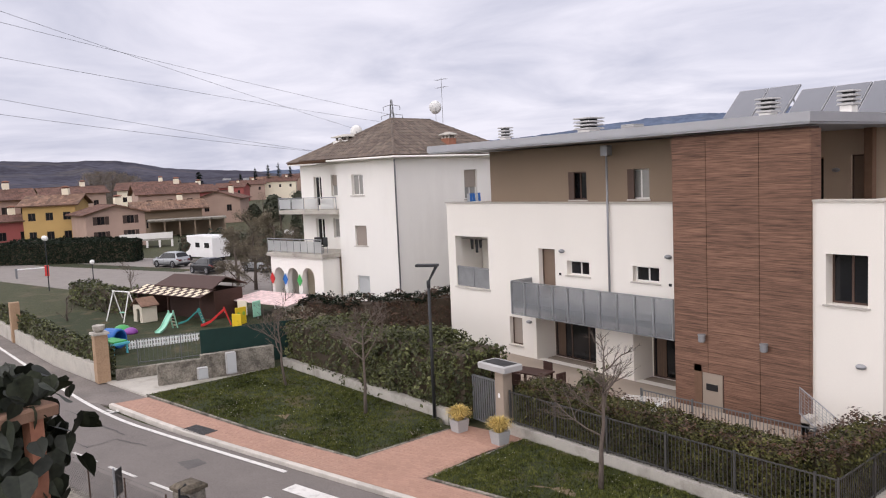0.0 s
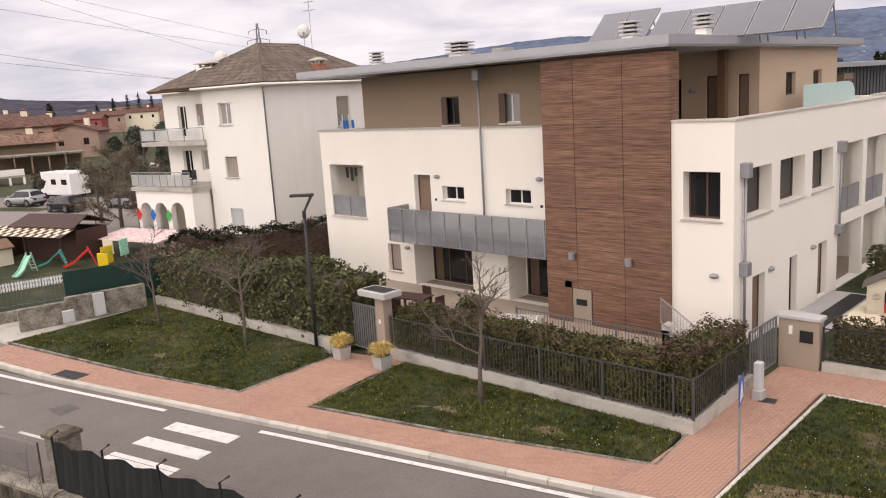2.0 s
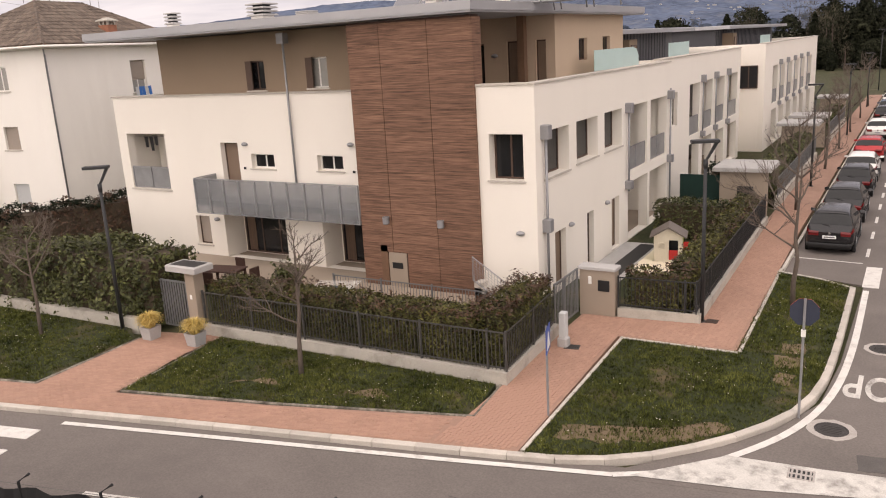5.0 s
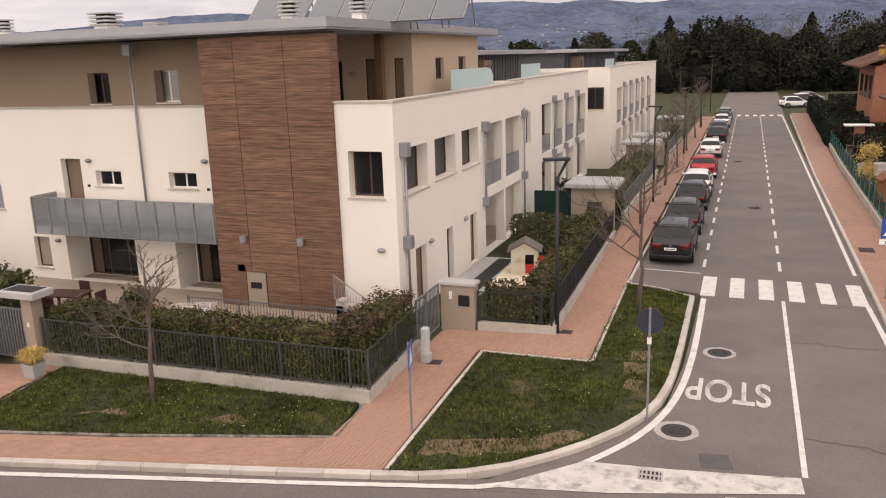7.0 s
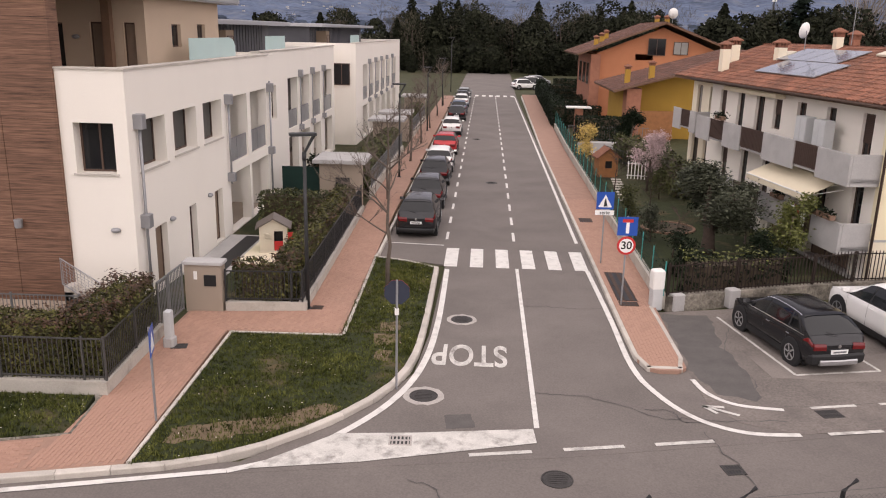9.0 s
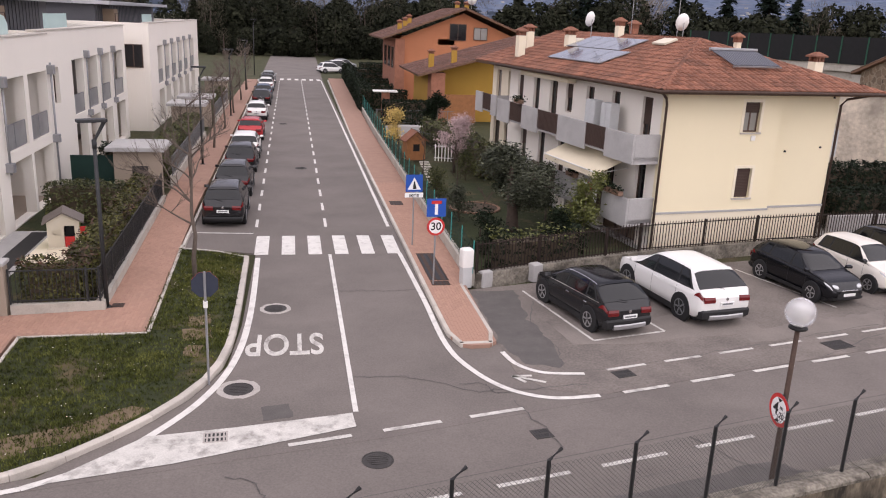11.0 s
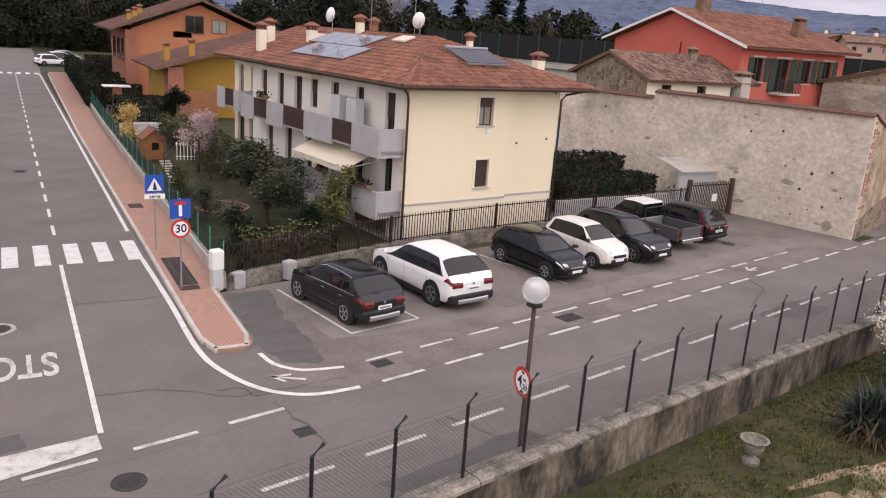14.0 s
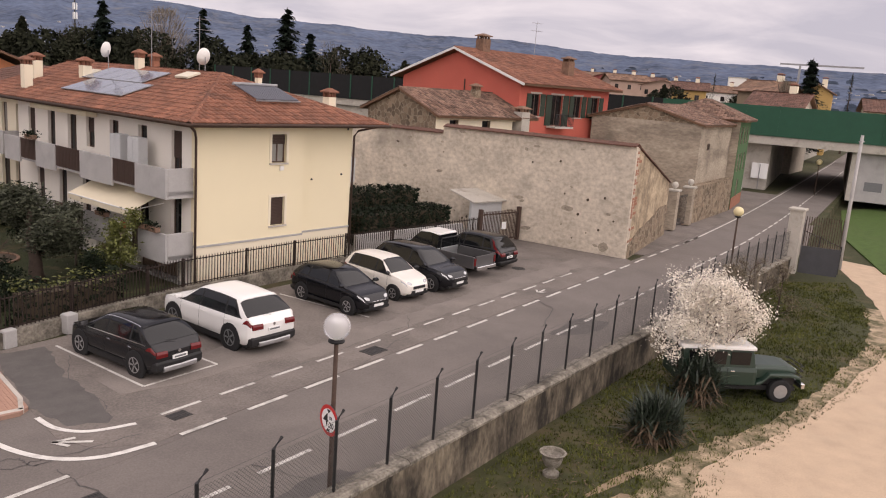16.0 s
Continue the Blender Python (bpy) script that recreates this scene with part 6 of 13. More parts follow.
def street_lamp(x, y, h, turn=0, group="street lamps"):
    S = thing("street_lamp", pose(x, y, Z_PAVE, 0, 0, turn), "dark grey street lamp with a flat angled head", "street lamp", group)
    part("pole", Mesh().tube([(0, 0, -0.05), (0, 0, h * 0.45), (0, 0, h - 0.55)], 0.065, 10, 0.05), DARK_STEEL, S, smooth=True)
    part("collar", Mesh().tube([(0, 0, h - 0.75), (0, 0, h - 0.5)], 0.065, 10), DARK_STEEL, S, smooth=True)
    part("arm", Mesh().loft([[(-0.03, sy * 0.035, h - 0.55), (0.03, sy * 0.035, h - 0.55), (0.36, sy * 0.05, h), (0.26, sy * 0.05, h)] for sy in (-1, 1)]), DARK_STEEL, S)
    head = part("head", Mesh().loft([[(x0, y0, z0) for x0, y0 in ((-0.42, -0.14), (0.36, -0.16), (0.36, 0.16), (-0.42, 0.14))] for z0 in (h - 0.02, h + 0.07)]), DARK_STEEL, S, bevel=0.015)
    part("lens", Mesh().box(-0.36, -0.1, h - 0.028, 0.1, 0.1, h - 0.021), WHITE_PLASTIC, head)
    part("base_plate", Mesh().cbox(-0.13, -0.13, -0.02, 0.13, 0.13, 0.02, 0.01), DARK_STEEL, S)
    return S


street_lamp(-22.26, 16.05, 5.35, 35)
street_lamp(-5.3, 23.5, 5.4, 25)
for yy in (47.0, 70.0, 94.0):
    street_lamp(-4.95, yy, 5.4, 10)
street_lamp(-5.0, 118, 7.5, 10)

# garden with the playhouse, second railing and hedges
bar_fence("railing", [(-7.75, 23.12), (-5.42, 23.28), (-5.75, 37.5)], 0.33, 1.34, "dark steel railing of upright bars beside the pavement", wall_h=0.45)
hedge([(-7.6, 23.7), (-5.9, 23.85)], 0.7, 0.05, 1.38, "clipped photinia hedge behind a railing", LEAF_PHOTINIA, 31, 0.06, 260, 0.15, LEAF_BRONZE, 0.12)
hedge([(-6.1, 24.3), (-6.35, 36.5)], 0.8, 0.05, 1.38, "clipped photinia hedge along the pavement railing", LEAF_PHOTINIA, 32, 0.065, 280, 0.16, LEAF_BRONZE, 0.06)
hedge([(-9.6, 33.8), (-6.7, 33.9)], 1.0, 0.05, 1.6, "dark hedge behind the playhouse", LEAF_HEDGE, 33, 0.07, 180, 0.2)
slab("garden_terrace", [(-10.45, 23.5), (-5.9, 23.6), (-6.2, 38), (-10.45, 38)], TURF, "small lawn beside the terrace", "lawn", 0.04)
slab("patio_strip", [(-10.45, 26.5), (-8.9, 26.3), (-8.6, 32.2), (-10.45, 32.2)], CONCRETE_GREY, "pale paved strip along the wall", "patio", 0.06)
slab("play_patio", [(-9.0, 27.9), (-7.0, 27.9), (-6.9, 31.6), (-9.0, 31.6)], PLASTER_CREAM, "cream paved square under the playhouse", "patio", 0.066)
solid("doormat_runner", Mesh().box(-9.75, 26.9, 0.06, -9.1, 32.0, 0.075), BLACK, None, "dark runner mat on the garden path", "mat")

GP = world_thing("gate_wall", -8.4, 23.1, 0, "beige letterbox wall with a pale coping", "wall")
wpart("wall", Mesh().box(-8.95, 22.95, 0, -7.82, 23.35, 1.52), BEIGE_WALL, GP)
wpart("coping", Mesh().cbox(-9.0, 22.88, 1.52, -7.76, 23.42, 1.62, 0.02), CONCRETE_GREY, GP)
wpart("letterbox", Mesh().cbox(-8.35, 22.92, 0.85, -7.98, 22.96, 1.2, 0.01), BLACK, GP, "black letterbox panel")
wpart("intercom", Mesh().box(-8.66, 22.93, 1.05, -8.56, 22.955, 1.3), WHITE_PLASTIC, GP)
GATE = world_thing("garden_gate", -9.0, 22.0, 0, "grey steel gate standing ajar between wall and hedge", "gate")
for y0, y1, n in ((21.0, 21.75, 6), (21.8, 22.9, 9)):
    fr = wpart("gate_frame", Mesh().box(-9.02, y0, 0.1, -8.98, y0 + 0.05, 1.55).box(-9.02, y1 - 0.05, 0.1, -8.98, y1, 1.55).box(-9.02, y0 + 0.05, 0.12, -8.98, y1 - 0.05, 0.17).box(-9.02, y0 + 0.05, 1.5, -8.98, y1 - 0.05, 1.55), GREY_STEEL, GATE)
    for k in range(n):
        c = y0 + 0.05 + (y1 - y0 - 0.1) * (k + 0.5) / n
        wpart("bar", Mesh().box(-9.01, c - 0.012, 0.172, -8.99, c + 0.012, 1.498), GREY_STEEL, fr)
CAB = thing("meter_cabinet", pose(-8.35, 20.1, Z_PAVE), "pale grey service cabinet standing on the path", "cabinet")
part("body", Mesh().cbox(-0.1, -0.12, 0.3, 0.1, 0.12, 1.02, 0.02), GREY_BOX, CAB)
part("foot", Mesh().cbox(-0.15, -0.16, 0, 0.15, 0.16, 0.3, 0.05), CONCRETE_GREY, CAB)

TOY_ROOF = mat("taupe_plastic_shingles", (0.15, 0.125, 0.11), 0.7, spread=0.15, scale=4)
PH = thing("playhouse", pose(-8.1, 30.2, 0.066, 0, 0, 12) @ Matrix.Diagonal((0.86, 0.86, 0.86, 1)), "cream plastic playhouse with red door and grey roof", "playhouse")
w, d, hh = 0.62, 0.55, 1.15
part("wall", wall_with_holes(Mesh(), -w, w, 0, hh, [(0.02, 0.42, 0.02, 0.95), (-0.42, -0.14, 0.55, 0.83)], -d, -d + 0.05), CREAM_PLASTIC, PH)
part("wall", Mesh().box(-w, -d + 0.052, 0, -w + 0.05, d, hh), LIME, PH)
part("wall", Mesh().box(w - 0.05, -d + 0.052, 0, w, d, hh), LIME, PH)
part("wall", Mesh().box(-w + 0.052, d - 0.05, 0, w - 0.052, d, hh), CREAM_PLASTIC, PH)
part("gable", Mesh().loft([[(-w, y, hh), (w, y, hh), (0, y, hh + 0.34)] for y in (-d, -d + 0.05)]), CREAM_PLASTIC, PH)
for s in (-1, 1):
    part("roof", Mesh().loft([[(s * (w + 0.16), y, hh - 0.10), (0, y, hh + 0.36), (0, y, hh + 0.43), (s * (w + 0.18), y, hh - 0.04)] for y in (-d - 0.12, d + 0.12)]), TOY_ROOF, PH, "grey plastic roof slope")
part("door", Mesh().cbox(0.03, -d - 0.02, 0.03, 0.41, -d + 0.01, 0.5, 0.01), RED, PH, "red half door")
# added black sheet stands in for the shade inside the playhouse
part("interior", Mesh().box(0.02, -d + 0.3, 0.02, 0.42, -d + 0.32, 0.95), BLACK, PH)
win = part("window_frame", Mesh().lathe([(0.17, 0), (0.17, 0.02), (0.13, 0.02), (0.13, 0)], 18), CREAM_PLASTIC, PH)
win.matrix_local = pose(-0.28, -d - 0.005, 0.69, 90, 0, 0)
part("window_bar", Mesh().box(-0.41, -d - 0.015, 0.675, -0.15, -d - 0.005, 0.705).box(-0.295, -d - 0.016, 0.56, -0.265, -d - 0.004, 0.82), CREAM_PLASTIC, PH)
part("shutter", Mesh().box(w + 0.02, -d - 0.02, 0.55, w + 0.26, -d + 0.02, 0.9), RED, PH, "red side shelf")
part("base", Mesh().cbox(-w - 0.05, -d - 0.1, 0, w + 0.05, -d - 0.01, 0.06, 0.01), CREAM_PLASTIC, PH)

# ground-hugging entrance canopies further along the pavement
for k, (yy, hh) in enumerate(((38.6, 2.35), (57.5, 2.35), (63.0, 2.3), (80.0, 2.3))):
    P = world_thing("gateway", -6.6, yy, 0, "beige gate wall under a flat concrete canopy", "gate", "street gateways")
    wpart("wall", Mesh().box(-8.0, yy, 0, -5.9, yy + 0.35, hh - 0.2), BEIGE_WALL, P)
    wpart("wall", Mesh().box(-8.0, yy + 0.352, 0, -7.65, yy + 2.2, hh - 0.2), BEIGE_WALL, P)
    wpart("canopy", Mesh().cbox(-8.3, yy - 0.3, hh - 0.2, -5.7, yy + 2.4, hh, 0.03), CONCRETE_GREY, P)
    wpart("letterbox", Mesh().box(-7.2, yy - 0.03, 1.0, -6.5, yy - 0.001, 1.45), BLACK, P)
bar_fence("railing", [(-5.8, 41.2), (-5.85, 57.2)], 0.5, 1.5, "grey railing on a low wall along the pavement", material=GREY_STEEL, wall_h=0.6, step=0.16)
bar_fence("railing", [(-5.85, 65.5), (-5.9, 79.8)], 0.5, 1.5, "grey railing on a low wall along the pavement", material=GREY_STEEL, wall_h=0.6, step=0.2)
hedge([(-6.6, 42), (-6.6, 57)], 0.9, 0.05, 1.7, "dark garden hedge behind a railing", LEAF_HEDGE, 41, 0.09, 110, 0.3)
hedge([(-6.6, 66), (-6.6, 79)], 0.9, 0.05, 1.7, "dark garden hedge behind a railing", LEAF_HEDGE, 42, 0.1, 90, 0.3)
hedge([(-9.0, 41), (-7.2, 41)], 1.2, 0.05, 2.0, "dark screen of evergreen shrubs in a small garden", LEAF_DARK, 43, 0.09, 120, 0.4)
solid("screen_fence", Mesh().box(-9.9, 38.8, 0.0, -7.6, 38.84, 1.9), MESH_GREEN, None, "dark green privacy screen between gardens", "fence")
# ---------- patio things before the ground-floor flats, and the steps at the corner ----------
ST = thing("entrance_steps", pose(-12.5, 22.35, 0), "short flight of pale steps with a mesh side panel", "steps")
for k in range(5):
    part("step", Mesh().cbox(0.05, 0.05, 0.0, 1.3 - 0.24 * k, 0.5, 0.17 * (k + 1), 0.01), KERB, ST)
pn = part("side_panel", Mesh().tube([(0.05, 0, 0.95), (0.05, 0, 1.75), (1.25, 0, 0.98), (1.25, 0, 0.15), (0.05, 0, 0.95)], 0.02, 6), GALV, ST)
for k in range(11):
    x = 0.1 + k * 0.107
    part("bar", Mesh().tube([(x, 0, 0.95 - (x - 0.05) * 0.667), (x, 0, 1.74 - (x - 0.05) * 0.64)], 0.007, 4), GALV, pn)
for k in range(8):
    part("bar", Mesh().tube([(0.05, 0.004, 1.02 + k * 0.095), (1.25, 0.004, 0.22 + k * 0.1)], 0.006, 4), GALV, pn)

CLOTH_BLUE = mat("blue_grey_cloth", (0.16, 0.2, 0.28), 0.95, spread=0.2, scale=6)
RK = thing("drying_rack", pose(-16.6, 20.4, 0.06, 0, 0, 20), "white folding rack with a few drying clothes", "drying rack")
for s in (-1, 1):
    part("leg", Mesh().tube([(s * 0.5, -0.3, 0), (s * 0.5, 0.3, 0.9)], 0.015, 5), WHITE_PLASTIC, RK)
    part("leg", Mesh().tube([(s * 0.5, 0.3, 0), (s * 0.5, -0.3, 0.9)], 0.015, 5), WHITE_PLASTIC, RK)
for k in range(7):
    part("rod", Mesh().tube([(-0.75, -0.3 + k * 0.1, 0.9), (0.75, -0.3 + k * 0.1, 0.9)], 0.006, 4), WHITE_PLASTIC, RK)
for x, m_, w in ((-0.5, WHITE_PLASTIC, 0.3), (-0.1, CLOTH_BLUE, 0.28), (0.3, SIGN_WHITE, 0.34)):
    part("cloth", Mesh().loft([[(x, -0.31, 0.5), (x + w, -0.31, 0.46), (x + w, -0.3, 0.905), (x, -0.3, 0.905)], [(x, -0.32, 0.5), (x + w, -0.325, 0.46), (x + w, -0.31, 0.915), (x, -0.31, 0.915)]]), m_, RK)


def patio_chair(x, y, turn):
    Ch = thing("garden_chair", pose(x, y, 0.06, 0, 0, turn), "dark woven garden chair on the patio", "chair", "patio chairs")
    part("seat", Mesh().cbox(-0.25, -0.25, 0.4, 0.25, 0.25, 0.46, 0.02), WOOD_DARK, Ch)
    part("backrest", Mesh().cbox(-0.25, 0.2, 0.46, 0.25, 0.26, 0.9, 0.02), WOOD_DARK, Ch)
    for sx in (-0.22, 0.18):
        for sy in (-0.22, 0.18):
            part("leg", Mesh().box(sx, sy, 0, sx + 0.04, sy + 0.04, 0.4), BLACK, Ch)
    return Ch


TBL = thing("garden_table", pose(-22.4, 20.9, 0.06, 0, 0, 10), "dark wooden garden table under the balcony", "table")
part("tabletop", Mesh().cbox(-0.75, -0.45, 0.7, 0.75, 0.45, 0.75, 0.015), WOOD_DARK, TBL)
for sx in (-0.68, 0.6):
    for sy in (-0.4, 0.32):
        part("leg", Mesh().box(sx, sy, 0, sx + 0.08, sy + 0.08, 0.7), WOOD_DARK, TBL)
for x, y, t in ((-23.6, 20.8, 90), (-21.2, 21.0, -90), (-22.6, 21.7, 0), (-22.2, 20.1, 180)):
    patio_chair(x, y, t)
for k, (x, y, h) in enumerate(((-19.4, 21.3, 1.1), (-20.1, 21.5, 0.8))):
    PT = thing("potted_plant", pose(x, y, 0.06), "leafy plant in a dark round pot", "plant", "patio plants")
    part("pot", Mesh().lathe([(0.14, 0), (0.2, 0.3), (0.22, 0.34), (0.18, 0.34), (0.16, 0.3)], 14), TILE_OLD, PT)
    rgp = random.Random(300 + k)
    part("foliage", leaf_cloud(Mesh(), rgp, lambda r: ((r.gauss(0, 0.16), r.gauss(0, 0.16), 0.4 + abs(r.gauss(0, 0.3)) * h), (r.gauss(0, 1), r.gauss(0, 1), 1)), 420, 0.08), LEAF_HEDGE, PT, kind="stuff")
# ---------- houses ----------
def inside(poly, x, y):
    hit = False
    for (x0, y0), (x1, y1) in zip(poly, poly[1:] + poly[:1]):
        if (y0 > y) != (y1 > y) and x < (x1 - x0) * (y - y0) / (y1 - y0) + x0:
            hit = not hit
    return hit


def roof_plane(parent, corners, material, under=SOFFIT, tile=(0.24, 0.40), thick=0.14, seed=0, name="roof_slope", curve=0.05):
    """A roof slope: a slab under courses of separate half-round tiles. corners: the eave's two ends first, then the rest, in the parent's metres."""
    P = [Vector(c) for c in corners]
    u = (P[1] - P[0]).normalized()
    n = u.cross(P[-1] - P[0]).normalized()
    if n.z < 0:
        n = -n
    v = n.cross(u)
    slab_m = Mesh().loft([[p - n * thick for p in P], [p for p in P]])
    s = part(name, slab_m, under, parent, "brown boarded eaves")
    poly = [((p - P[0]).dot(u), (p - P[0]).dot(v)) for p in P]
    vs = [b for a, b in poly]
    us = [a for a, b in poly]
    rng = random.Random(seed)
    t = Mesh()
    w, h = tile
    rows = int((max(vs) - min(vs)) / h) + 1
    cols = int((max(us) - min(us)) / w) + 1
    for j in range(rows):
        for i in range(cols):
            a, b = min(us) + (i + 0.5) * w, min(vs) + (j + 0.5) * h
            if not inside(poly, a, b):
                continue
            lift0, lift1 = 0.035 + rng.uniform(0, 0.012), 0.012 + rng.uniform(0, 0.008)
            vv = []
            for bb, lift in ((b - h * 0.56, lift0), (b + h * 0.5, lift1)):
                for k, hh in ((-0.5, 0.0), (-0.22, curve), (0.22, curve), (0.5, 0.0)):
                    vv.append(P[0] + u * (a + k * w * 0.98) + v * bb + n * (lift + hh))
            t.add(vv, [(0, 1, 5, 4), (1, 2, 6, 5), (2, 3, 7, 6), (3, 2, 1, 0)])
    part("tile_course", t, material, s, kind="stuff")
    return s


def ridge_tiles(parent, a, b, material, r=0.11, step=0.36):
    a, b = Vector(a), Vector(b)
    n = max(1, int((b - a).length / step))
    m = Mesh()
    d = (b - a) / n
    for k in range(n):
        p, q = a + d * k - d * 0.05, a + d * (k + 1)
        side = d.cross(Vector((0, 0, 1))).normalized()
        up = side.cross(d).normalized()
        rings = [[c + side * math.cos(t) * rr + up * (math.sin(t) * rr - 0.02) for t in (0, 0.8, 1.57, 2.34, 3.14)] for c, rr in ((p, r * 1.08), (q, r * 0.92))]
        m.loft(rings, False, False)
    return part("ridge", m, material, parent, kind="stuff")


def hip_roof(parent, x0, y0, x1, y1, z, rise, material, hip0=None, hip1=None, axis="y", seed=0, tile=(0.24, 0.40)):
    """A roof over a rectangle with its ridge along axis; hip0 and hip1: how far the ridge stops short of each end (0: a gable)."""
    if axis == "y":
        c = (x0 + x1) / 2
        a, b = (c, y0 + hip0, z + rise), (c, y1 - hip1, z + rise)
        quads = [[(x0, y1, z), (x0, y0, z), a, b], [(x1, y0, z), (x1, y1, z), b, a]]
        ends = [[(x0, y0, z), (x1, y0, z), a], [(x1, y1, z), (x0, y1, z), b]]
    else:
        c = (y0 + y1) / 2
        a, b = (x0 + hip0, c, z + rise), (x1 - hip1, c, z + rise)
        quads = [[(x0, y0, z), (x1, y0, z), b, a], [(x1, y1, z), (x0, y1, z), a, b]]
        ends = [[(x0, y1, z), (x0, y0, z), a], [(x1, y0, z), (x1, y1, z), b]]
    for k, q in enumerate(quads):
        roof_plane(parent, q, material, seed=seed + k, tile=tile)
    for k, (e, hip) in enumerate(zip(ends, (hip0, hip1))):
        if hip:
            roof_plane(parent, e, material, seed=seed + 5 + k, tile=tile)
            ridge_tiles(parent, e[0], e[2], material)
            ridge_tiles(parent, e[1], e[2], material)
    ridge_tiles(parent, a, b, material)
    return a, b


def gutter(parent, pts, r=0.06, material=RUST_STEEL):
    return part("gutter", Mesh().tube(pts, r, 8), material, parent, "dark brown gutter", smooth=True)


def chimney_stack(parent, x, y, z0, z1, w=0.3, material=PLASTER_CREAM, cap=TILE):
    """A rendered stack with a vented terracotta cap."""
    c = part("chimney", Mesh().box(x - w, y - w, z0, x + w, y + w, z1), material, parent, "rendered chimney with a tiled cap")
    for dx in (-1, 0, 1):
        for dy in (-1, 1):
            part("vent", Mesh().box(x + dx * w * 0.75 - 0.06, y + dy * w * 0.7 - 0.06, z1, x + dx * w * 0.75 + 0.06, y + dy * w * 0.7 + 0.06, z1 + 0.2), cap, c)
    part("cap", Mesh().loft([[(x + sx * (w + 0.1), y + sy * (w + 0.1), z1 + 0.2) for sx, sy in ((-1, -1), (1, -1), (1, 1), (-1, 1))], [(x + sx * (w + 0.1), y + sy * (w + 0.1), z1 + 0.26) for sx, sy in ((-1, -1), (1, -1), (1, 1), (-1, 1))], [(x + sx * w * 0.3, y + sy * w * 0.3, z1 + 0.42) for sx, sy in ((-1, -1), (1, -1), (1, 1), (-1, 1))]]), cap, c)
    return c


def face_window(parent, face, pos, u0, u1, z0, z1, depth=0.12, pane=PANE, frame_m=FRAME_BROWN, bars=1, sill=None, shutter=0.0, shutter_m=SHUTTER, leaves=None, kind="window", surround=None):
    """A window in a house's own metres. face: 's', 'n', 'w' or 'e'."""
    axis, out = {"s": ("x", -1), "n": ("x", 1), "w": ("y", -1), "e": ("y", 1)}[face]

    def bx(mb, a0, a1, b0, b1, c0, c1):
        lo, hi = min(b0, b1), max(b0, b1)
        return mb.box(a0, lo, c0, a1, hi, c1) if axis == "x" else mb.box(lo, a0, c0, hi, a1, c1)
    d = pos - out * depth + (out * 0.05 if depth < 0 else 0.0)
    f = Mesh()
    t, sash = 0.05, 0.06
    bx(f, u0, u0 + sash, d, d - out * t, z0, z1)
    bx(f, u1 - sash, u1, d, d - out * t, z0, z1)
    bx(f, u0 + sash, u1 - sash, d, d - out * t, z1 - sash, z1)
    bx(f, u0 + sash, u1 - sash, d, d - out * t, z0, z0 + sash)
    for k in range(1, bars + 1):
        c = u0 + (u1 - u0) * k / (bars + 1)
        bx(f, c - sash / 2, c + sash / 2, d, d - out * t, z0 + sash, z1 - sash)
    w = part(kind, f, frame_m, parent)
    part("pane", bx(Mesh(), u0 + 0.02, u1 - 0.02, d - out * 0.025, d - out * 0.035, z0 + 0.02, z1 - 0.02), pane, w)
    if sill:
        part("sill", bx(Mesh(), u0 - 0.1, u1 + 0.1, pos + out * 0.06, pos - out * 0.1, z0 - 0.07, z0 - 0.002), sill, w)
    if surround:
        s = Mesh()
        bx(s, u0 - 0.12, u0, pos + out * 0.02, pos - out * 0.02, z0 - 0.0, z1)
        bx(s, u1, u1 + 0.12, pos + out * 0.02, pos - out * 0.02, z0 - 0.0, z1)
        bx(s, u0 - 0.12, u1 + 0.12, pos + out * 0.02, pos - out * 0.02, z1, z1 + 0.12)
        part("surround", s, surround, w)
    if shutter:
        n = max(2, int((z1 - z0) * shutter / 0.06))
        zt, step = z1 - 0.002, (z1 - z0) * shutter / n
        prof = [(d + out * 0.012, zt)]
        for k in range(n):
            prof += [(d + out * 0.034, zt - step * k - 0.004), (d + out * 0.034, zt - step * (k + 1) + 0.01), (d + out * 0.022, zt - step * (k + 1) + 0.003)]
        prof.append((d + out * 0.012, zt - step * n))
        s = Mesh().loft([[(u, q, z) if axis == "x" else (q, u, z) for q, z in prof] for u in (u0 + 0.01, u1 - 0.01)])
        part("shutter", s, shutter_m, w)
    if leaves:
        for a, b in ((u0 - (u1 - u0) * 0.5 - 0.02, u0 - 0.02), (u1 + 0.02, u1 + (u1 - u0) * 0.5 + 0.02)):
            s = bx(Mesh(), a, b, pos + out * 0.06, pos + out * 0.01, z0, z1)
            k = 0
            while z0 + 0.1 + k * 0.12 < z1 - 0.1:
                bx(s, a + 0.05, b - 0.05, pos + out * 0.07, pos + out * 0.06, z0 + 0.06 + k * 0.12, z0 + 0.14 + k * 0.12)
                k += 1
            part("shutter_leaf", s, leaves, w)
    return w


def walls(parent, x0, y0, x1, y1, z0, z1, material, holes=None, t=0.3):
    """Four walls of a house with holes by face."""
    holes = holes or {}
    for face, args in (("s", (x0, x1, y0, y0 + t, False)), ("n", (x0, x1, y1 - t, y1, False)), ("w", (y0 + t, y1 - t, x0, x0 + t, True)), ("e", (y0 + t, y1 - t, x1 - t, x1, True))):
        a, b, p, q, swap = args
        part("wall", wall_with_holes(Mesh(), a, b, z0, z1, holes.get(face, []), p, q, swap), material, parent)


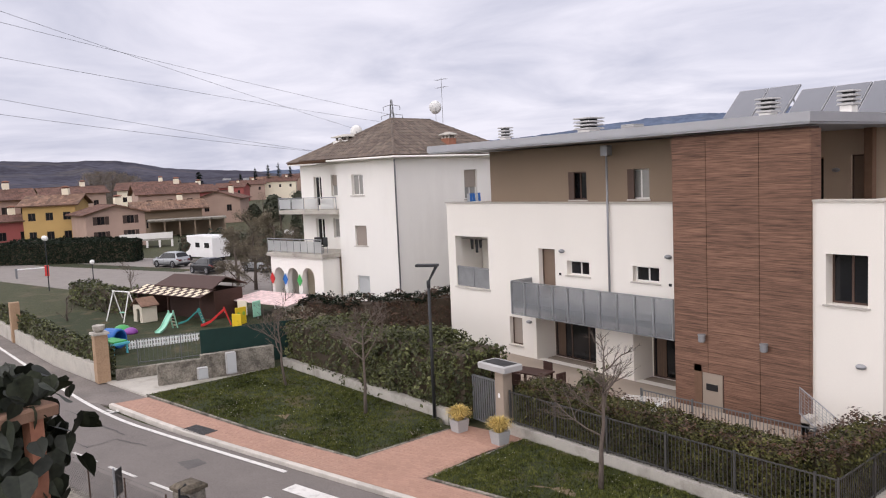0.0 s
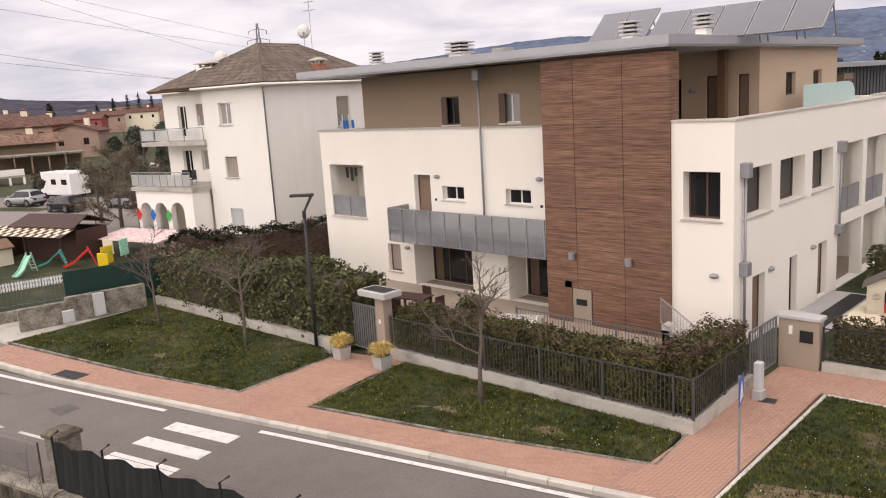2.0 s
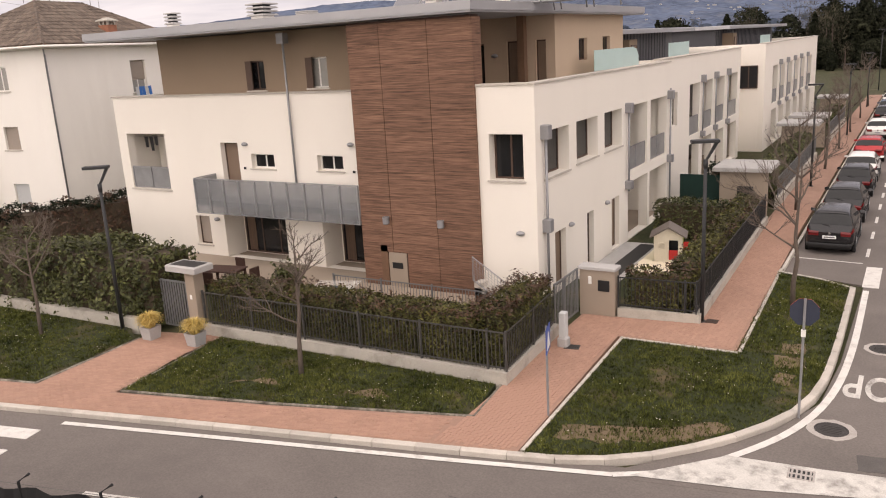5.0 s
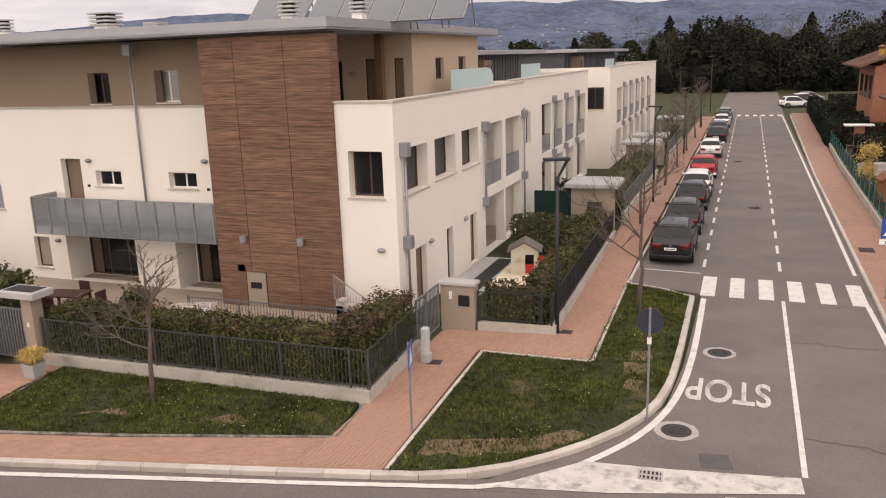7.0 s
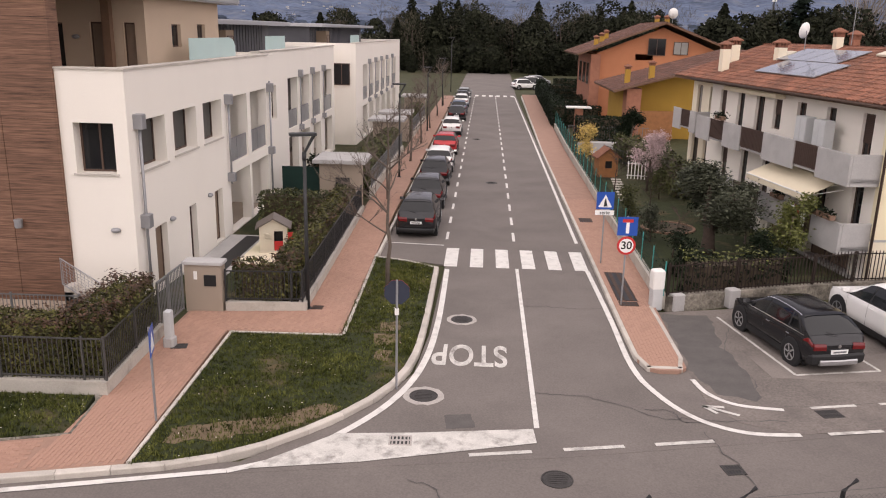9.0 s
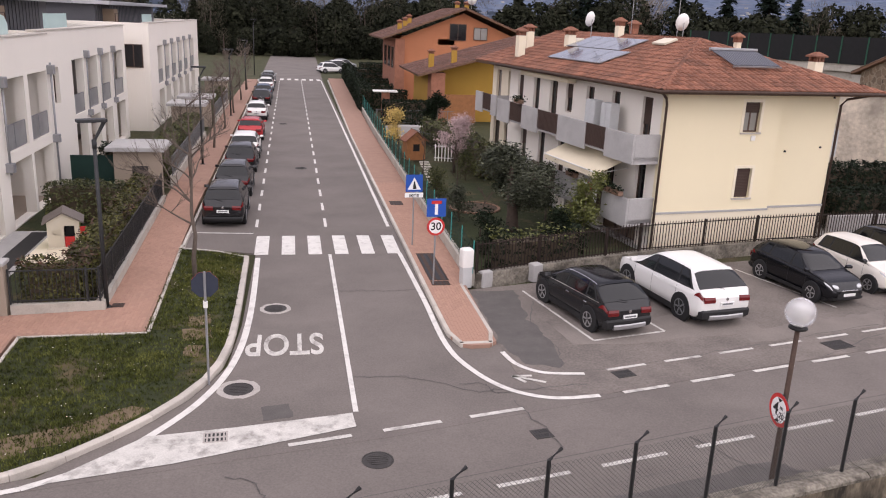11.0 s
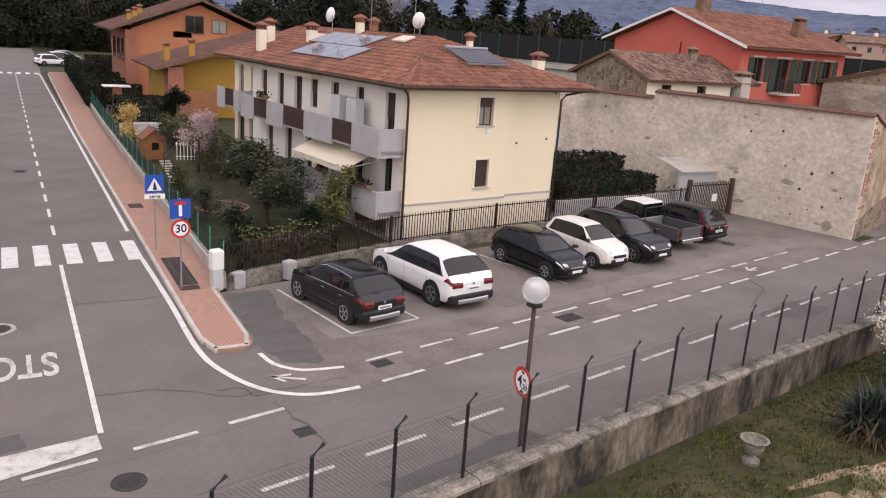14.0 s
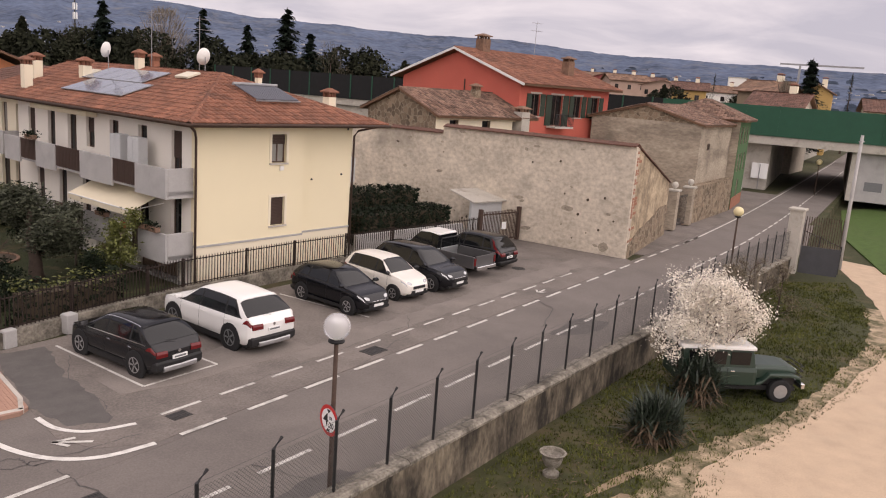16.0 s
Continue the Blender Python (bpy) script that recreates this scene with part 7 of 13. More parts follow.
def gable_fill(parent, axis, pos, u0, u1, z, rise, material, t=0.3):
    c = (u0 + u1) / 2
    prof = [(u0, z), (u1, z), (c, z + rise)]
    if axis == "y":   # a wall in the plane x = pos
        part("gable", Mesh().loft([[(pos, u, zz) for u, zz in prof], [(pos + t, u, zz) for u, zz in prof]]), material, parent)
    else:
        part("gable", Mesh().loft([[(u, pos, zz) for u, zz in prof], [(u, pos + t, zz) for u, zz in prof]]), material, parent)
# ---------- the pale yellow house with balconies ----------
Y = thing("yellow_house", pose(13.97, 28.54, 0, 0, 0, 8), "pale yellow house with concrete balconies and terracotta hip roof", "house")
H2 = 6.3
sw = [(3.58, 4.35, 4.74, 5.92), (3.6, 4.33, 2.1, 3.3)]
part("wall", wall_with_holes(Mesh(), 0, 5.35, 1.62, H2, sw, 0, 0.3), PLASTER_YELLOW, Y, "pale yellow render")
part("plinth", Mesh().box(-0.0, 0.0, -0.1, 5.35, 0.3, 1.54), PLASTER_CREAM, Y, "cream plinth")
part("plinth_band", Mesh().box(-0.02, -0.04, 1.54, 5.36, 0.28, 1.62), CONCRETE_GREY, Y)
part("wall", Mesh().box(5.35, 0.35, 1.62, 8.5, 0.65, H2), PLASTER_YELLOW, Y)
part("plinth", Mesh().box(5.35, 0.35, -0.1, 8.5, 0.65, 1.54), PLASTER_CREAM, Y)
part("plinth_band", Mesh().box(5.36, 0.31, 1.54, 8.52, 0.63, 1.62), CONCRETE_GREY, Y)
for h in sw:
    face_window(Y, "s", 0, *h, depth=0.14, sill=KERB, surround=PLASTER_CREAM, pane=PANE_PALE if h is sw[0] else PANE, shutter=0.35 if h is sw[0] else 1.0, shutter_m=SHUTTER_BROWN)
part("vent", Mesh().cbox(4.0, -0.06, 4.42, 4.22, 0, 4.62, 0.02), WHITE_PLASTIC, Y, "white wall vent")
for u, z in ((6.1, 3.9), (7.9, 4.05), (8.2, 6.1)):
    part("wall_hook", Mesh().lathe([(0.045, -0.03), (0.05, 0), (0.03, 0.05)], 10, (u, 0.33, z)), BLACK, Y)
# west side
wd_up = [(0.95, 1.65, 3.8, 5.95), (3.4, 4.05, 3.8, 5.95), (5.6, 6.3, 3.8, 5.95), (7.6, 8.3, 4.6, 5.9), (9.2, 10.0, 3.8, 5.95), (11.2, 11.9, 3.8, 5.95), (13.2, 13.9, 3.8, 5.95)]
wd_lo = [(0.95, 1.65, 1.3, 3.4), (3.3, 4.1, 1.3, 3.4), (5.6, 6.3, 2.1, 3.35), (8.0, 8.7, 1.3, 3.4), (10.2, 10.9, 1.3, 3.4), (12.4, 13.1, 1.3, 3.4)]
wd_gr = [(1.2, 4.2, 0.0, 1.0), (5.0, 7.6, 0.0, 1.0)]
part("wall", wall_with_holes(Mesh(), 0.3, 15.0, -0.1, H2, wd_up + wd_lo + wd_gr, 0, 0.3, True), PLASTER, Y, "cream render")
part("wall", Mesh().box(8.2, 0.65, -0.1, 8.5, 14.7, H2), PLASTER_YELLOW, Y)
part("wall", Mesh().box(0.3, 14.7, -0.1, 8.5, 15.0, H2), PLASTER_YELLOW, Y)
for k, h in enumerate(wd_up + wd_lo):
    face_window(Y, "w", 0, *h, depth=0.14, bars=0 if k % 2 else 1, kind="balcony_door", shutter=0.0 if k % 3 else 0.5, shutter_m=SHUTTER_BROWN)
for h in wd_gr:
    face_window(Y, "w", 0, *h, depth=0.25, bars=2, kind="garage_door", pane=DOOR_BROWN)


def balcony(parent, y0, y1, z, depth, pieces, label="grey concrete balcony"):
    """A slab with a front of alternating concrete panels and dark steel infill; pieces: (y0, y1, solid)."""
    b = part("balcony", Mesh().box(-depth, y0, z, 0, y1, z + 0.16), CONCRETE_GREY, parent, label)
    for a, c, full in pieces:
        if full:
            part("parapet", Mesh().cbox(-depth - 0.1, a, z - 0.12, -depth, c, z + 1.02, 0.02), CONCRETE_GREY, b)
        else:
            part("infill", Mesh().box(-depth - 0.04, a, z + 0.12, -depth - 0.015, c, z + 0.95), SHUTTER_BROWN, b, "dark brown slatted infill")
            part("handrail", Mesh().box(-depth - 0.06, a, z + 0.955, -depth, c, z + 1.0), RUST_STEEL, b)
            for i in range(int((c - a) / 0.13)):
                part("slat", Mesh().box(-depth - 0.055, a + 0.03 + i * 0.13, z + 0.1, -depth - 0.041, a + 0.09 + i * 0.13, z + 0.953), SHUTTER_BROWN, b)
    part("side_parapet", Mesh().cbox(-depth, y0, z - 0.12, 0, y0 + 0.1, z + 1.02, 0.02), CONCRETE_GREY, b)
    return b


balcony(Y, 0.15, 13.8, 3.62, 1.1, [(0.15, 2.3, True), (2.3, 4.0, False), (4.0, 6.6, True), (6.6, 8.8, False), (8.8, 10.6, True), (10.6, 12.2, False), (12.2, 13.8, True)])
balcony(Y, 0.15, 11.0, 1.15, 1.1, [(0.15, 2.1, True), (2.1, 3.6, False), (3.6, 6.4, True), (6.4, 9.0, False), (9.0, 11.0, True)])
for y0, y1, z in ((0.5, 1.2, 2.2), (1.3, 2.0, 2.2), (4.2, 5.0, 2.2), (10.4, 11.2, 4.7)):
    bxp = thing("flower_box", pose(13.97, 28.54, 0, 0, 0, 8) @ pose(-1.3, (y0 + y1) / 2, z + 0.0), "terracotta flower box with trailing plants on a balcony", "planter", "balcony flower boxes")
    part("trough", Mesh().cbox(-0.11, (y0 - y1) / 2, 0, 0.11, (y1 - y0) / 2, 0.18, 0.01), TILE_OLD, bxp)
    rg = random.Random(int(y0 * 10))
    part("foliage", leaf_cloud(Mesh(), rg, lambda r: ((r.gauss(0, 0.12), r.uniform((y0 - y1) / 2, (y1 - y0) / 2), 0.2 + r.uniform(-0.15, 0.16)), (r.gauss(0, 1), r.gauss(0, 1), 1)), 160, 0.06), LEAF_DARK, bxp, kind="stuff")
# cream awning over the lower balcony
AW = thing("awning", pose(13.97, 28.54, 0, 0, 0, 8), "cream canvas awning let down over a balcony", "awning")
part("canvas", Mesh().loft([[(-0.02, y, 3.5), (-1.55, y, 2.82), (-1.55, y, 2.6), (-1.57, y, 2.6), (-1.57, y, 2.84), (-0.02, y, 3.53)] for y in (1.9, 6.9)]), AWNING, AW)
part("front_bar", Mesh().tube([(-1.56, 1.88, 2.83), (-1.56, 6.92, 2.83)], 0.03, 8), WHITE_PLASTIC, AW)
for y in (2.1, 6.7):
    part("arm", Mesh().tube([(-0.05, y, 3.0), (-1.5, y, 2.8)], 0.02, 6), WHITE_PLASTIC, AW)
AW2 = thing("awning", pose(13.97, 28.54, 0, 0, 0, 8), "rolled cream awning under the eaves", "awning")
part("cassette", Mesh().cbox(-0.5, 7.3, 5.98, -0.02, 12.6, 6.2, 0.03), AWNING, AW2)
sheet = thing("laundry", pose(13.97, 28.54, 0, 0, 0, 8), "red and white cloths hung over a balcony rail", "laundry")
for a, c, m in ((2.5, 2.9, SIGN_WHITE), (2.95, 3.3, RED), (3.32, 3.6, SIGN_WHITE)):
    part("cloth", Mesh().loft([[(-1.21, y, 2.2), (-1.22 - 0.03 * math.sin(y * 20), y, 1.5), (-1.2 - 0.03 * math.sin(y * 20), y, 1.5), (-1.19, y, 2.2)] for y in (a, (a + c) / 2, c)]), m, sheet)
for y in (3.05, 4.4):
    sh = thing("cabinet", pose(13.97, 28.54, 0, 0, 0, 8) @ pose(-0.62, y, 3.78), "pale metal cabinet standing on a balcony", "cabinet", "balcony cabinets")
    part("body", Mesh().cbox(-0.2, -0.4, 0, 0.2, 0.4, 1.75, 0.01), GREY_BOX, sh)
    part("door", Mesh().box(-0.215, -0.38, 0.05, -0.201, -0.01, 1.7), GREY_BOX, sh)
    part("door", Mesh().box(-0.215, 0.01, 0.05, -0.201, 0.38, 1.7), GREY_BOX, sh)
ra, rb = hip_roof(Y, -0.95, -0.95, 9.5, 15.6, 6.4, 1.75, TILE, 5.4, 0.0, "y", 60)
part("gable", Mesh().loft([[(0, y, 6.3), (8.5, y, 6.3), (4.3, y, 7.95)] for y in (14.75, 15.0)]), PLASTER_YELLOW, Y)
part("soffit", Mesh().box(-0.9, -0.9, 6.26, 9.4, 15.5, 6.3), SOFFIT, Y, "brown boarded eaves")
gutter(Y, [(-1.0, 15.6, 6.36), (-1.0, -1.0, 6.36), (9.55, -1.0, 6.36), (9.55, 4, 6.36)])
part("downpipe", Mesh().tube([(-0.85, -0.9, 6.3), (-0.2, -0.2, 6.05), (-0.06, -0.07, 5.8), (-0.06, -0.07, 0)], 0.05, 8), RUST_STEEL, Y, "dark brown downpipe", smooth=True)
part("downpipe", Mesh().tube([(9.4, -0.5, 6.3), (8.75, 0.2, 6.05), (8.58, 0.3, 5.8), (8.58, 0.3, 0)], 0.05, 8), RUST_STEEL, Y, "dark brown downpipe", smooth=True)
east_b = part("balcony", Mesh().cbox(8.5, 0.9, 3.55, 9.35, 4.0, 4.7, 0.02), GREY_BOX, Y, "pale side balcony")
chimney_stack(Y, 8.6, 2.1, 6.5, 7.45, 0.22)
chimney_stack(Y, 2.2, 12.6, 7.1, 8.05, 0.22)
chimney_stack(Y, 3.9, 10.6, 7.6, 8.6, 0.17, PLASTER_CREAM)
chimney_stack(Y, 4.9, 10.9, 7.5, 8.5, 0.17, BRICK_RED)
chimney_stack(Y, 6.4, 4.6, 7.5, 8.1, 0.12, PLASTER_CREAM)
chimney_stack(Y, 0.2, 14.4, 6.7, 7.9, 0.2)


def slope_frame(y, dx, lift=0.12):
    """A pose on the west slope of the roof, y along the house, dx up the slope."""
    k = math.atan2(1.75, 5.225)
    return pose(13.97, 28.54, 0, 0, 0, 8) @ pose(-0.95 + dx * math.cos(k), y, 6.4 + dx * math.sin(k) + lift, 0, -math.degrees(k), 0)


for row, (y0, n) in enumerate(((6.0, 4), (7.2, 4))):
    for k in range(n):
        pv = thing("photovoltaic_module", slope_frame(y0 + k * 1.32, 1.35 + row * 1.7), "grey photovoltaic panel lying on the roof tiles", "photovoltaics", "roof modules")
        part("frame", Mesh().box(0, 0, 0, 1.62, 1.28, 0.035), GALV, pv)
        part("glass", Mesh().box(0.02, 0.02, 0.036, 1.6, 1.26, 0.041), SOLAR_PV, pv)
for y, dx in ((5.2, 4.2), (12.4, 3.4)):
    sk = thing("skylight", slope_frame(y, dx), "closed roof window with a pale cover", "skylight", "roof windows")
    part("frame", Mesh().cbox(0, 0, 0, 0.7, 1.0, 0.09, 0.01), CREAM_PLASTIC, sk)
ks = math.atan2(1.75, 5.4 + 0.0)
col = thing("solar_water_heater", pose(13.97, 28.54, 0, 0, 0, 8) @ pose(3.5, 0.9, 6.4 + 1.95 * math.tan(ks) + 0.16, math.degrees(ks), 0, 0), "tube solar collector lying on the hip of the roof", "solar panel")
part("header_tube", Mesh().tube([(-0.05, 1.75, 0.1), (2.3, 1.75, 0.1)], 0.07, 8), GALV, col)
for k in range(18):
    part("tube", Mesh().tube([(0.06 + k * 0.125, 0.05, 0.06), (0.06 + k * 0.125, 1.72, 0.06)], 0.035, 6), SOLAR, col)
part("frame", Mesh().box(-0.05, 0, 0.0, 2.3, 0.05, 0.05), GALV, col)


def dish(x, y, z, r, turn, tilt=-65, label="white satellite dish on a mast"):
    D = thing("satellite_dish", pose(x, y, z), label, "satellite dish", "satellite dishes")
    part("mast", Mesh().tube([(0, 0, -0.6), (0, 0, 0.35)], 0.02, 6), GALV, D)
    bowl = part("bowl", Mesh().loft([[(math.cos(a) * rr, math.sin(a) * rr * 1.1, h) for a in [i * math.pi / 8 for i in range(16)]] for rr, h in ((0.02, 0.0), (r * 0.5, 0.04), (r, 0.13), (r, 0.145), (r * 0.5, 0.055), (0.02, 0.015))]), WHITE_PLASTIC, D, smooth=True)
    bowl.matrix_local = pose(0, 0, 0.35, tilt, 0, turn)
    return D


def antenna(x, y, z, h, label="thin metal television aerial"):
    D = thing("aerial", pose(x, y, z), label, "aerial", "roof aerials")
    part("mast", Mesh().tube([(0, 0, -0.5), (0, 0, h)], 0.018, 6), GALV, D)
    for k, zz in enumerate((h * 0.95, h * 0.75)):
        part("boom", Mesh().tube([(-0.6, 0, zz), (0.6, 0, zz)], 0.012, 5), GALV, D)
        for i in range(5):
            part("rod", Mesh().tube([(-0.5 + 0.25 * i, -0.22, zz), (-0.5 + 0.25 * i, 0.22, zz)], 0.006, 4), GALV, D)
    return D


dish(14.9, 39.7, 8.5, 0.34, 30, -80)
dish(17.6, 35.2, 8.5, 0.36, 10, -80)
antenna(16.8, 39.2, 8.3, 2.6)
antenna(17.9, 36.4, 8.3, 2.4)

# the second half of the row, set a little back
Y2 = thing("row_house", pose(13.97, 28.54, 0, 0, 0, 8) @ pose(0.4, 15.1, 0), "cream row house with balconies and terracotta roof", "house")
u2 = [(0.4, 1.1, 3.8, 5.9), (2.1, 2.8, 3.8, 5.9)]
l2 = [(0.5, 1.3, 0.9, 3.2), (2.0, 2.9, 0.9, 3.2)]
walls(Y2, 0, 0, 8.5, 3.4, -0.1, 6.3, PLASTER_CREAM, {"w": u2 + l2})
for k, h in enumerate(u2 + l2):
    face_window(Y2, "w", 0, *h, depth=0.14, kind="balcony_door", pane=PANE_PALE if k % 3 == 1 else PANE)
balcony(Y2, 0.1, 3.3, 3.62, 1.0, [(0.1, 0.9, True), (0.9, 2.2, False), (2.2, 3.3, True)])
hip_roof(Y2, -0.9, -0.6, 9.4, 4.1, 6.35, 1.75, TILE, 0.0, 0.0, "y", 75)
gable_fill(Y2, "x", 3.1, 0, 8.5, 6.3, 1.6, PLASTER_CREAM)
chimney_stack(Y2, 1.5, 2.0, 7.0, 8.1, 0.22)
# ---------- the white three-storey house ----------
CLOUD_GLASS = glass_mat("clouded_rail_glass", (0.82, 0.83, 0.82), 0.3, 0.75)
Wh = thing("white_house", pose(-39.5, 26.4, 0, 0, 0, 11), "white three-storey house with hip roof, balconies and arcade", "house")
sw3 = [(-3.85, -2.8, 7.48, 8.75), (-3.75, -2.7, 4.33, 5.58), (-3.75, -2.65, 1.18, 2.45)]
part("wall", wall_with_holes(Mesh(), -5.2, 0, -0.1, 9.7, sw3, 0, 0.35), PLASTER_WHITE, Wh, "white rough render")
part("wall", wall_with_holes(Mesh(), 0.35, 11, -0.1, 9.7, [(6.3, 7.6, 6.85, 8.75)], -0.35, 0, True), PLASTER_WHITE, Wh)
part("wall", Mesh().box(-10.9, 10.65, -0.1, -0.35, 11.0, 9.7), PLASTER_WHITE, Wh)
part("wall", Mesh().box(-5.2, 0.35, -0.1, -4.85, 1.6, 9.7), PLASTER_WHITE, Wh)
up = [(-9.5, -8.7, 6.75, 8.75), (-7.7, -6.4, 7.4, 8.8), (-9.5, -8.6, 4.0, 5.9), (-7.7, -6.4, 4.6, 5.9)]
part("wall", wall_with_holes(Mesh(), -10.9, -4.86, -0.1, 9.7, up, 1.6, 1.95), PLASTER_WHITE, Wh)
part("wall", Mesh().box(-10.9, 1.95, -0.1, -10.55, 10.65, 9.7), PLASTER_WHITE, Wh)
for k, h in enumerate(sw3):
    face_window(Wh, "s", 0, *h, depth=0.16, pane=PANE_PALE, frame_m=FRAME_WHITE, sill=KERB, shutter=(0.0, 1.0, 1.0)[k], shutter_m=SHUTTER if k < 2 else GREY_BOX)
for k, h in enumerate(up):
    face_window(Wh, "s", 1.6, *h, depth=0.16, pane=PANE_PALE if k % 2 else PANE, frame_m=FRAME_WHITE, shutter=(0.0, 0.5, 0.0, 0.0)[k], shutter_m=SHUTTER, kind="window")
face_window(Wh, "e", 0, 6.3, 7.6, 6.85, 8.75, depth=0.16, pane=PANE_PALE, frame_m=FRAME_WHITE, shutter=0.6, sill=KERB)
for k in range(5):
    cl = thing("laundry", pose(-39.5, 26.4, 0, 0, 0, 11) @ pose(0.12, 6.35 + 0.28 * k, 6.9), "blue clothes hung under a window to dry", "laundry", "drying clothes")
    part("cloth", Mesh().loft([[(0.0, y, 0.3), (0.04, y, -0.25 - 0.05 * (k % 2)), (0.06, y, -0.25 - 0.05 * (k % 2)), (0.02, y, 0.3)] for y in (0.0, 0.12, 0.24)]), BLUE_TOY if k % 3 else GREY_BOX, cl)
# balconies and arcade
b2 = part("balcony", Mesh().cbox(-11.2, -0.2, 6.3, -5.2, 1.6, 6.55, 0.02), CONCRETE, Wh, "weathered concrete balcony with glass rail")
for x in (-11.2, -9.9, -8.5, -7.0, -5.24):
    part("post", Mesh().box(x, -0.2, 6.55, x + 0.04, -0.16, 7.35), GALV, b2)
part("handrail", Mesh().box(-11.2, -0.21, 7.35, -5.2, -0.15, 7.4), GALV, b2)
for x in (-11.1, -9.75, -8.35, -6.7):
    part("panel", Mesh().box(x, -0.19, 6.65, x + 1.25, -0.175, 7.3), CLOUD_GLASS, b2, "clouded glass panel")


def arcade(mb, x0, x1, z0, z1, arches, y0, y1, n=12):
    """A wall pierced by round arches (centre, half width, spring height)."""
    line = [(x0, z1), (x0, z0)]
    for c, r, s in arches:
        line.append((c - r, z0))
        line += [(c - r * math.cos(math.pi * k / n), s + r * math.sin(math.pi * k / n)) for k in range(n + 1)]
        line.append((c + r, z0))
    line += [(x1, z0), (x1, z1)]
    mb.loft([[(x, y, z) for x, z in line] for y in (y0, y1)])
    return mb


part("arcade", arcade(Mesh(), -10.8, -5.4, -0.1, 3.6, [(-9.95, 0.55, 2.3), (-8.5, 0.58, 2.3), (-6.9, 0.62, 2.3)], -1.4, -1.05), PLASTER_WHITE, Wh, "white arcade of three round arches")
part("wall", Mesh().box(-5.75, -1.05, -0.1, -5.4, 0.0, 3.6), PLASTER_WHITE, Wh)
part("porch_wall", Mesh().box(-10.8, 1.4, -0.1, -5.2, 1.59, 3.4), PLASTER_CREAM, Wh)
part("wall", Mesh().box(-10.8, -1.04, -0.1, -10.5, 1.4, 3.6), PLASTER_WHITE, Wh)
ter = part("terrace", Mesh().cbox(-11.0, -1.55, 3.6, -5.2, 1.6, 3.85, 0.02), CONCRETE, Wh, "concrete terrace over the arcade")
part("handrail", Mesh().box(-10.95, -1.5, 4.75, -5.3, -1.45, 4.8), GALV, ter)
for k in range(9):
    part("post", Mesh().box(-10.95 + k * 0.7, -1.49, 3.85, -10.92 + k * 0.7, -1.46, 4.75), GALV, ter)
for k in range(8):
    part("panel", Mesh().box(-10.9 + k * 0.7, -1.485, 3.95, -10.28 + k * 0.7, -1.47, 4.65), CLOUD_GLASS, ter)
for k in range(2):
    ch = thing("folding_chair", pose(-39.5, 26.4, 0, 0, 0, 11) @ pose(-6.0 - k * 0.7, -0.8, 3.85, 0, 0, 20 * k), "dark folding chair on the terrace", "chair", "terrace chairs")
    part("seat", Mesh().cbox(-0.22, -0.22, 0.42, 0.22, 0.22, 0.46, 0.01), BLACK, ch)
    part("backrest", Mesh().cbox(-0.22, 0.2, 0.46, 0.22, 0.24, 1.0, 0.01), BLACK, ch)
    for sx in (-0.2, 0.17):
        for sy in (-0.2, 0.18):
            part("leg", Mesh().box(sx, sy, 0, sx + 0.03, sy + 0.03, 0.42), GALV, ch)
hip_roof(Wh, -11.4, 0.9, -4.9, 10.0, 9.72, 1.5, TILE_GREY, 2.4, 2.4, "y", 95, (0.28, 0.42))
hip_roof(Wh, -8.2, -0.6, 0.6, 11.6, 9.75, 2.5, TILE_GREY, 4.3, 4.3, "y", 90, (0.28, 0.42))
part("cornice", Mesh().box(-11.4, 0.9, 9.55, -5.2, 11.4, 9.62).box(-5.2, -0.45, 9.55, 0.45, 11.4, 9.62), PLASTER_WHITE, Wh)
gutter(Wh, [(-5.4, -0.62, 9.66), (0.65, -0.65, 9.66), (0.65, 11.5, 9.66)], 0.07, PLASTER_WHITE)
part("downpipe", Mesh().tube([(0.3, -0.3, 9.5), (0.07, -0.05, 9.2), (0.07, -0.06, 0)], 0.05, 8), GALV, Wh, smooth=True)
chimney_stack(Wh, -0.6, 5.6, 10.0, 10.8, 0.35, BRICK_RED, CONCRETE)
chimney_stack(Wh, -6.2, 2.0, 10.4, 11.0, 0.7, PLASTER_WHITE, CONCRETE)
dish(-44.0, 33.0, 12.7, 0.42, 60, -80, "grey satellite dish on the ridge")
dish(-45.7, 27.7, 11.2, 0.4, 60, -80, "white satellite dish beside a chimney")
antenna(-43.5, 33.2, 12.4, 2.6)
AWr = thing("market_awning", pose(-39.5, 26.4, 0, 0, 0, 11), "rose patterned canopy over the terrace tables", "awning")
part("canvas", Mesh().loft([[(-11.6, y, 1.2), (-5.4, y, 1.25), (-5.4, y, 1.3), (-11.6, y, 1.25)] if k else [(-11.6, y, 0.95), (-5.4, y, 1.0), (-5.4, y, 1.05), (-11.6, y, 1.0)] for k, y in enumerate((-4.4, -1.8))]), AWNING_ROSE, AWr)
for x in (-11.4, -8.5, -5.6):
    part("post", Mesh().box(x, -4.35, 0, x + 0.06, -4.29, 1.0), GALV, AWr)
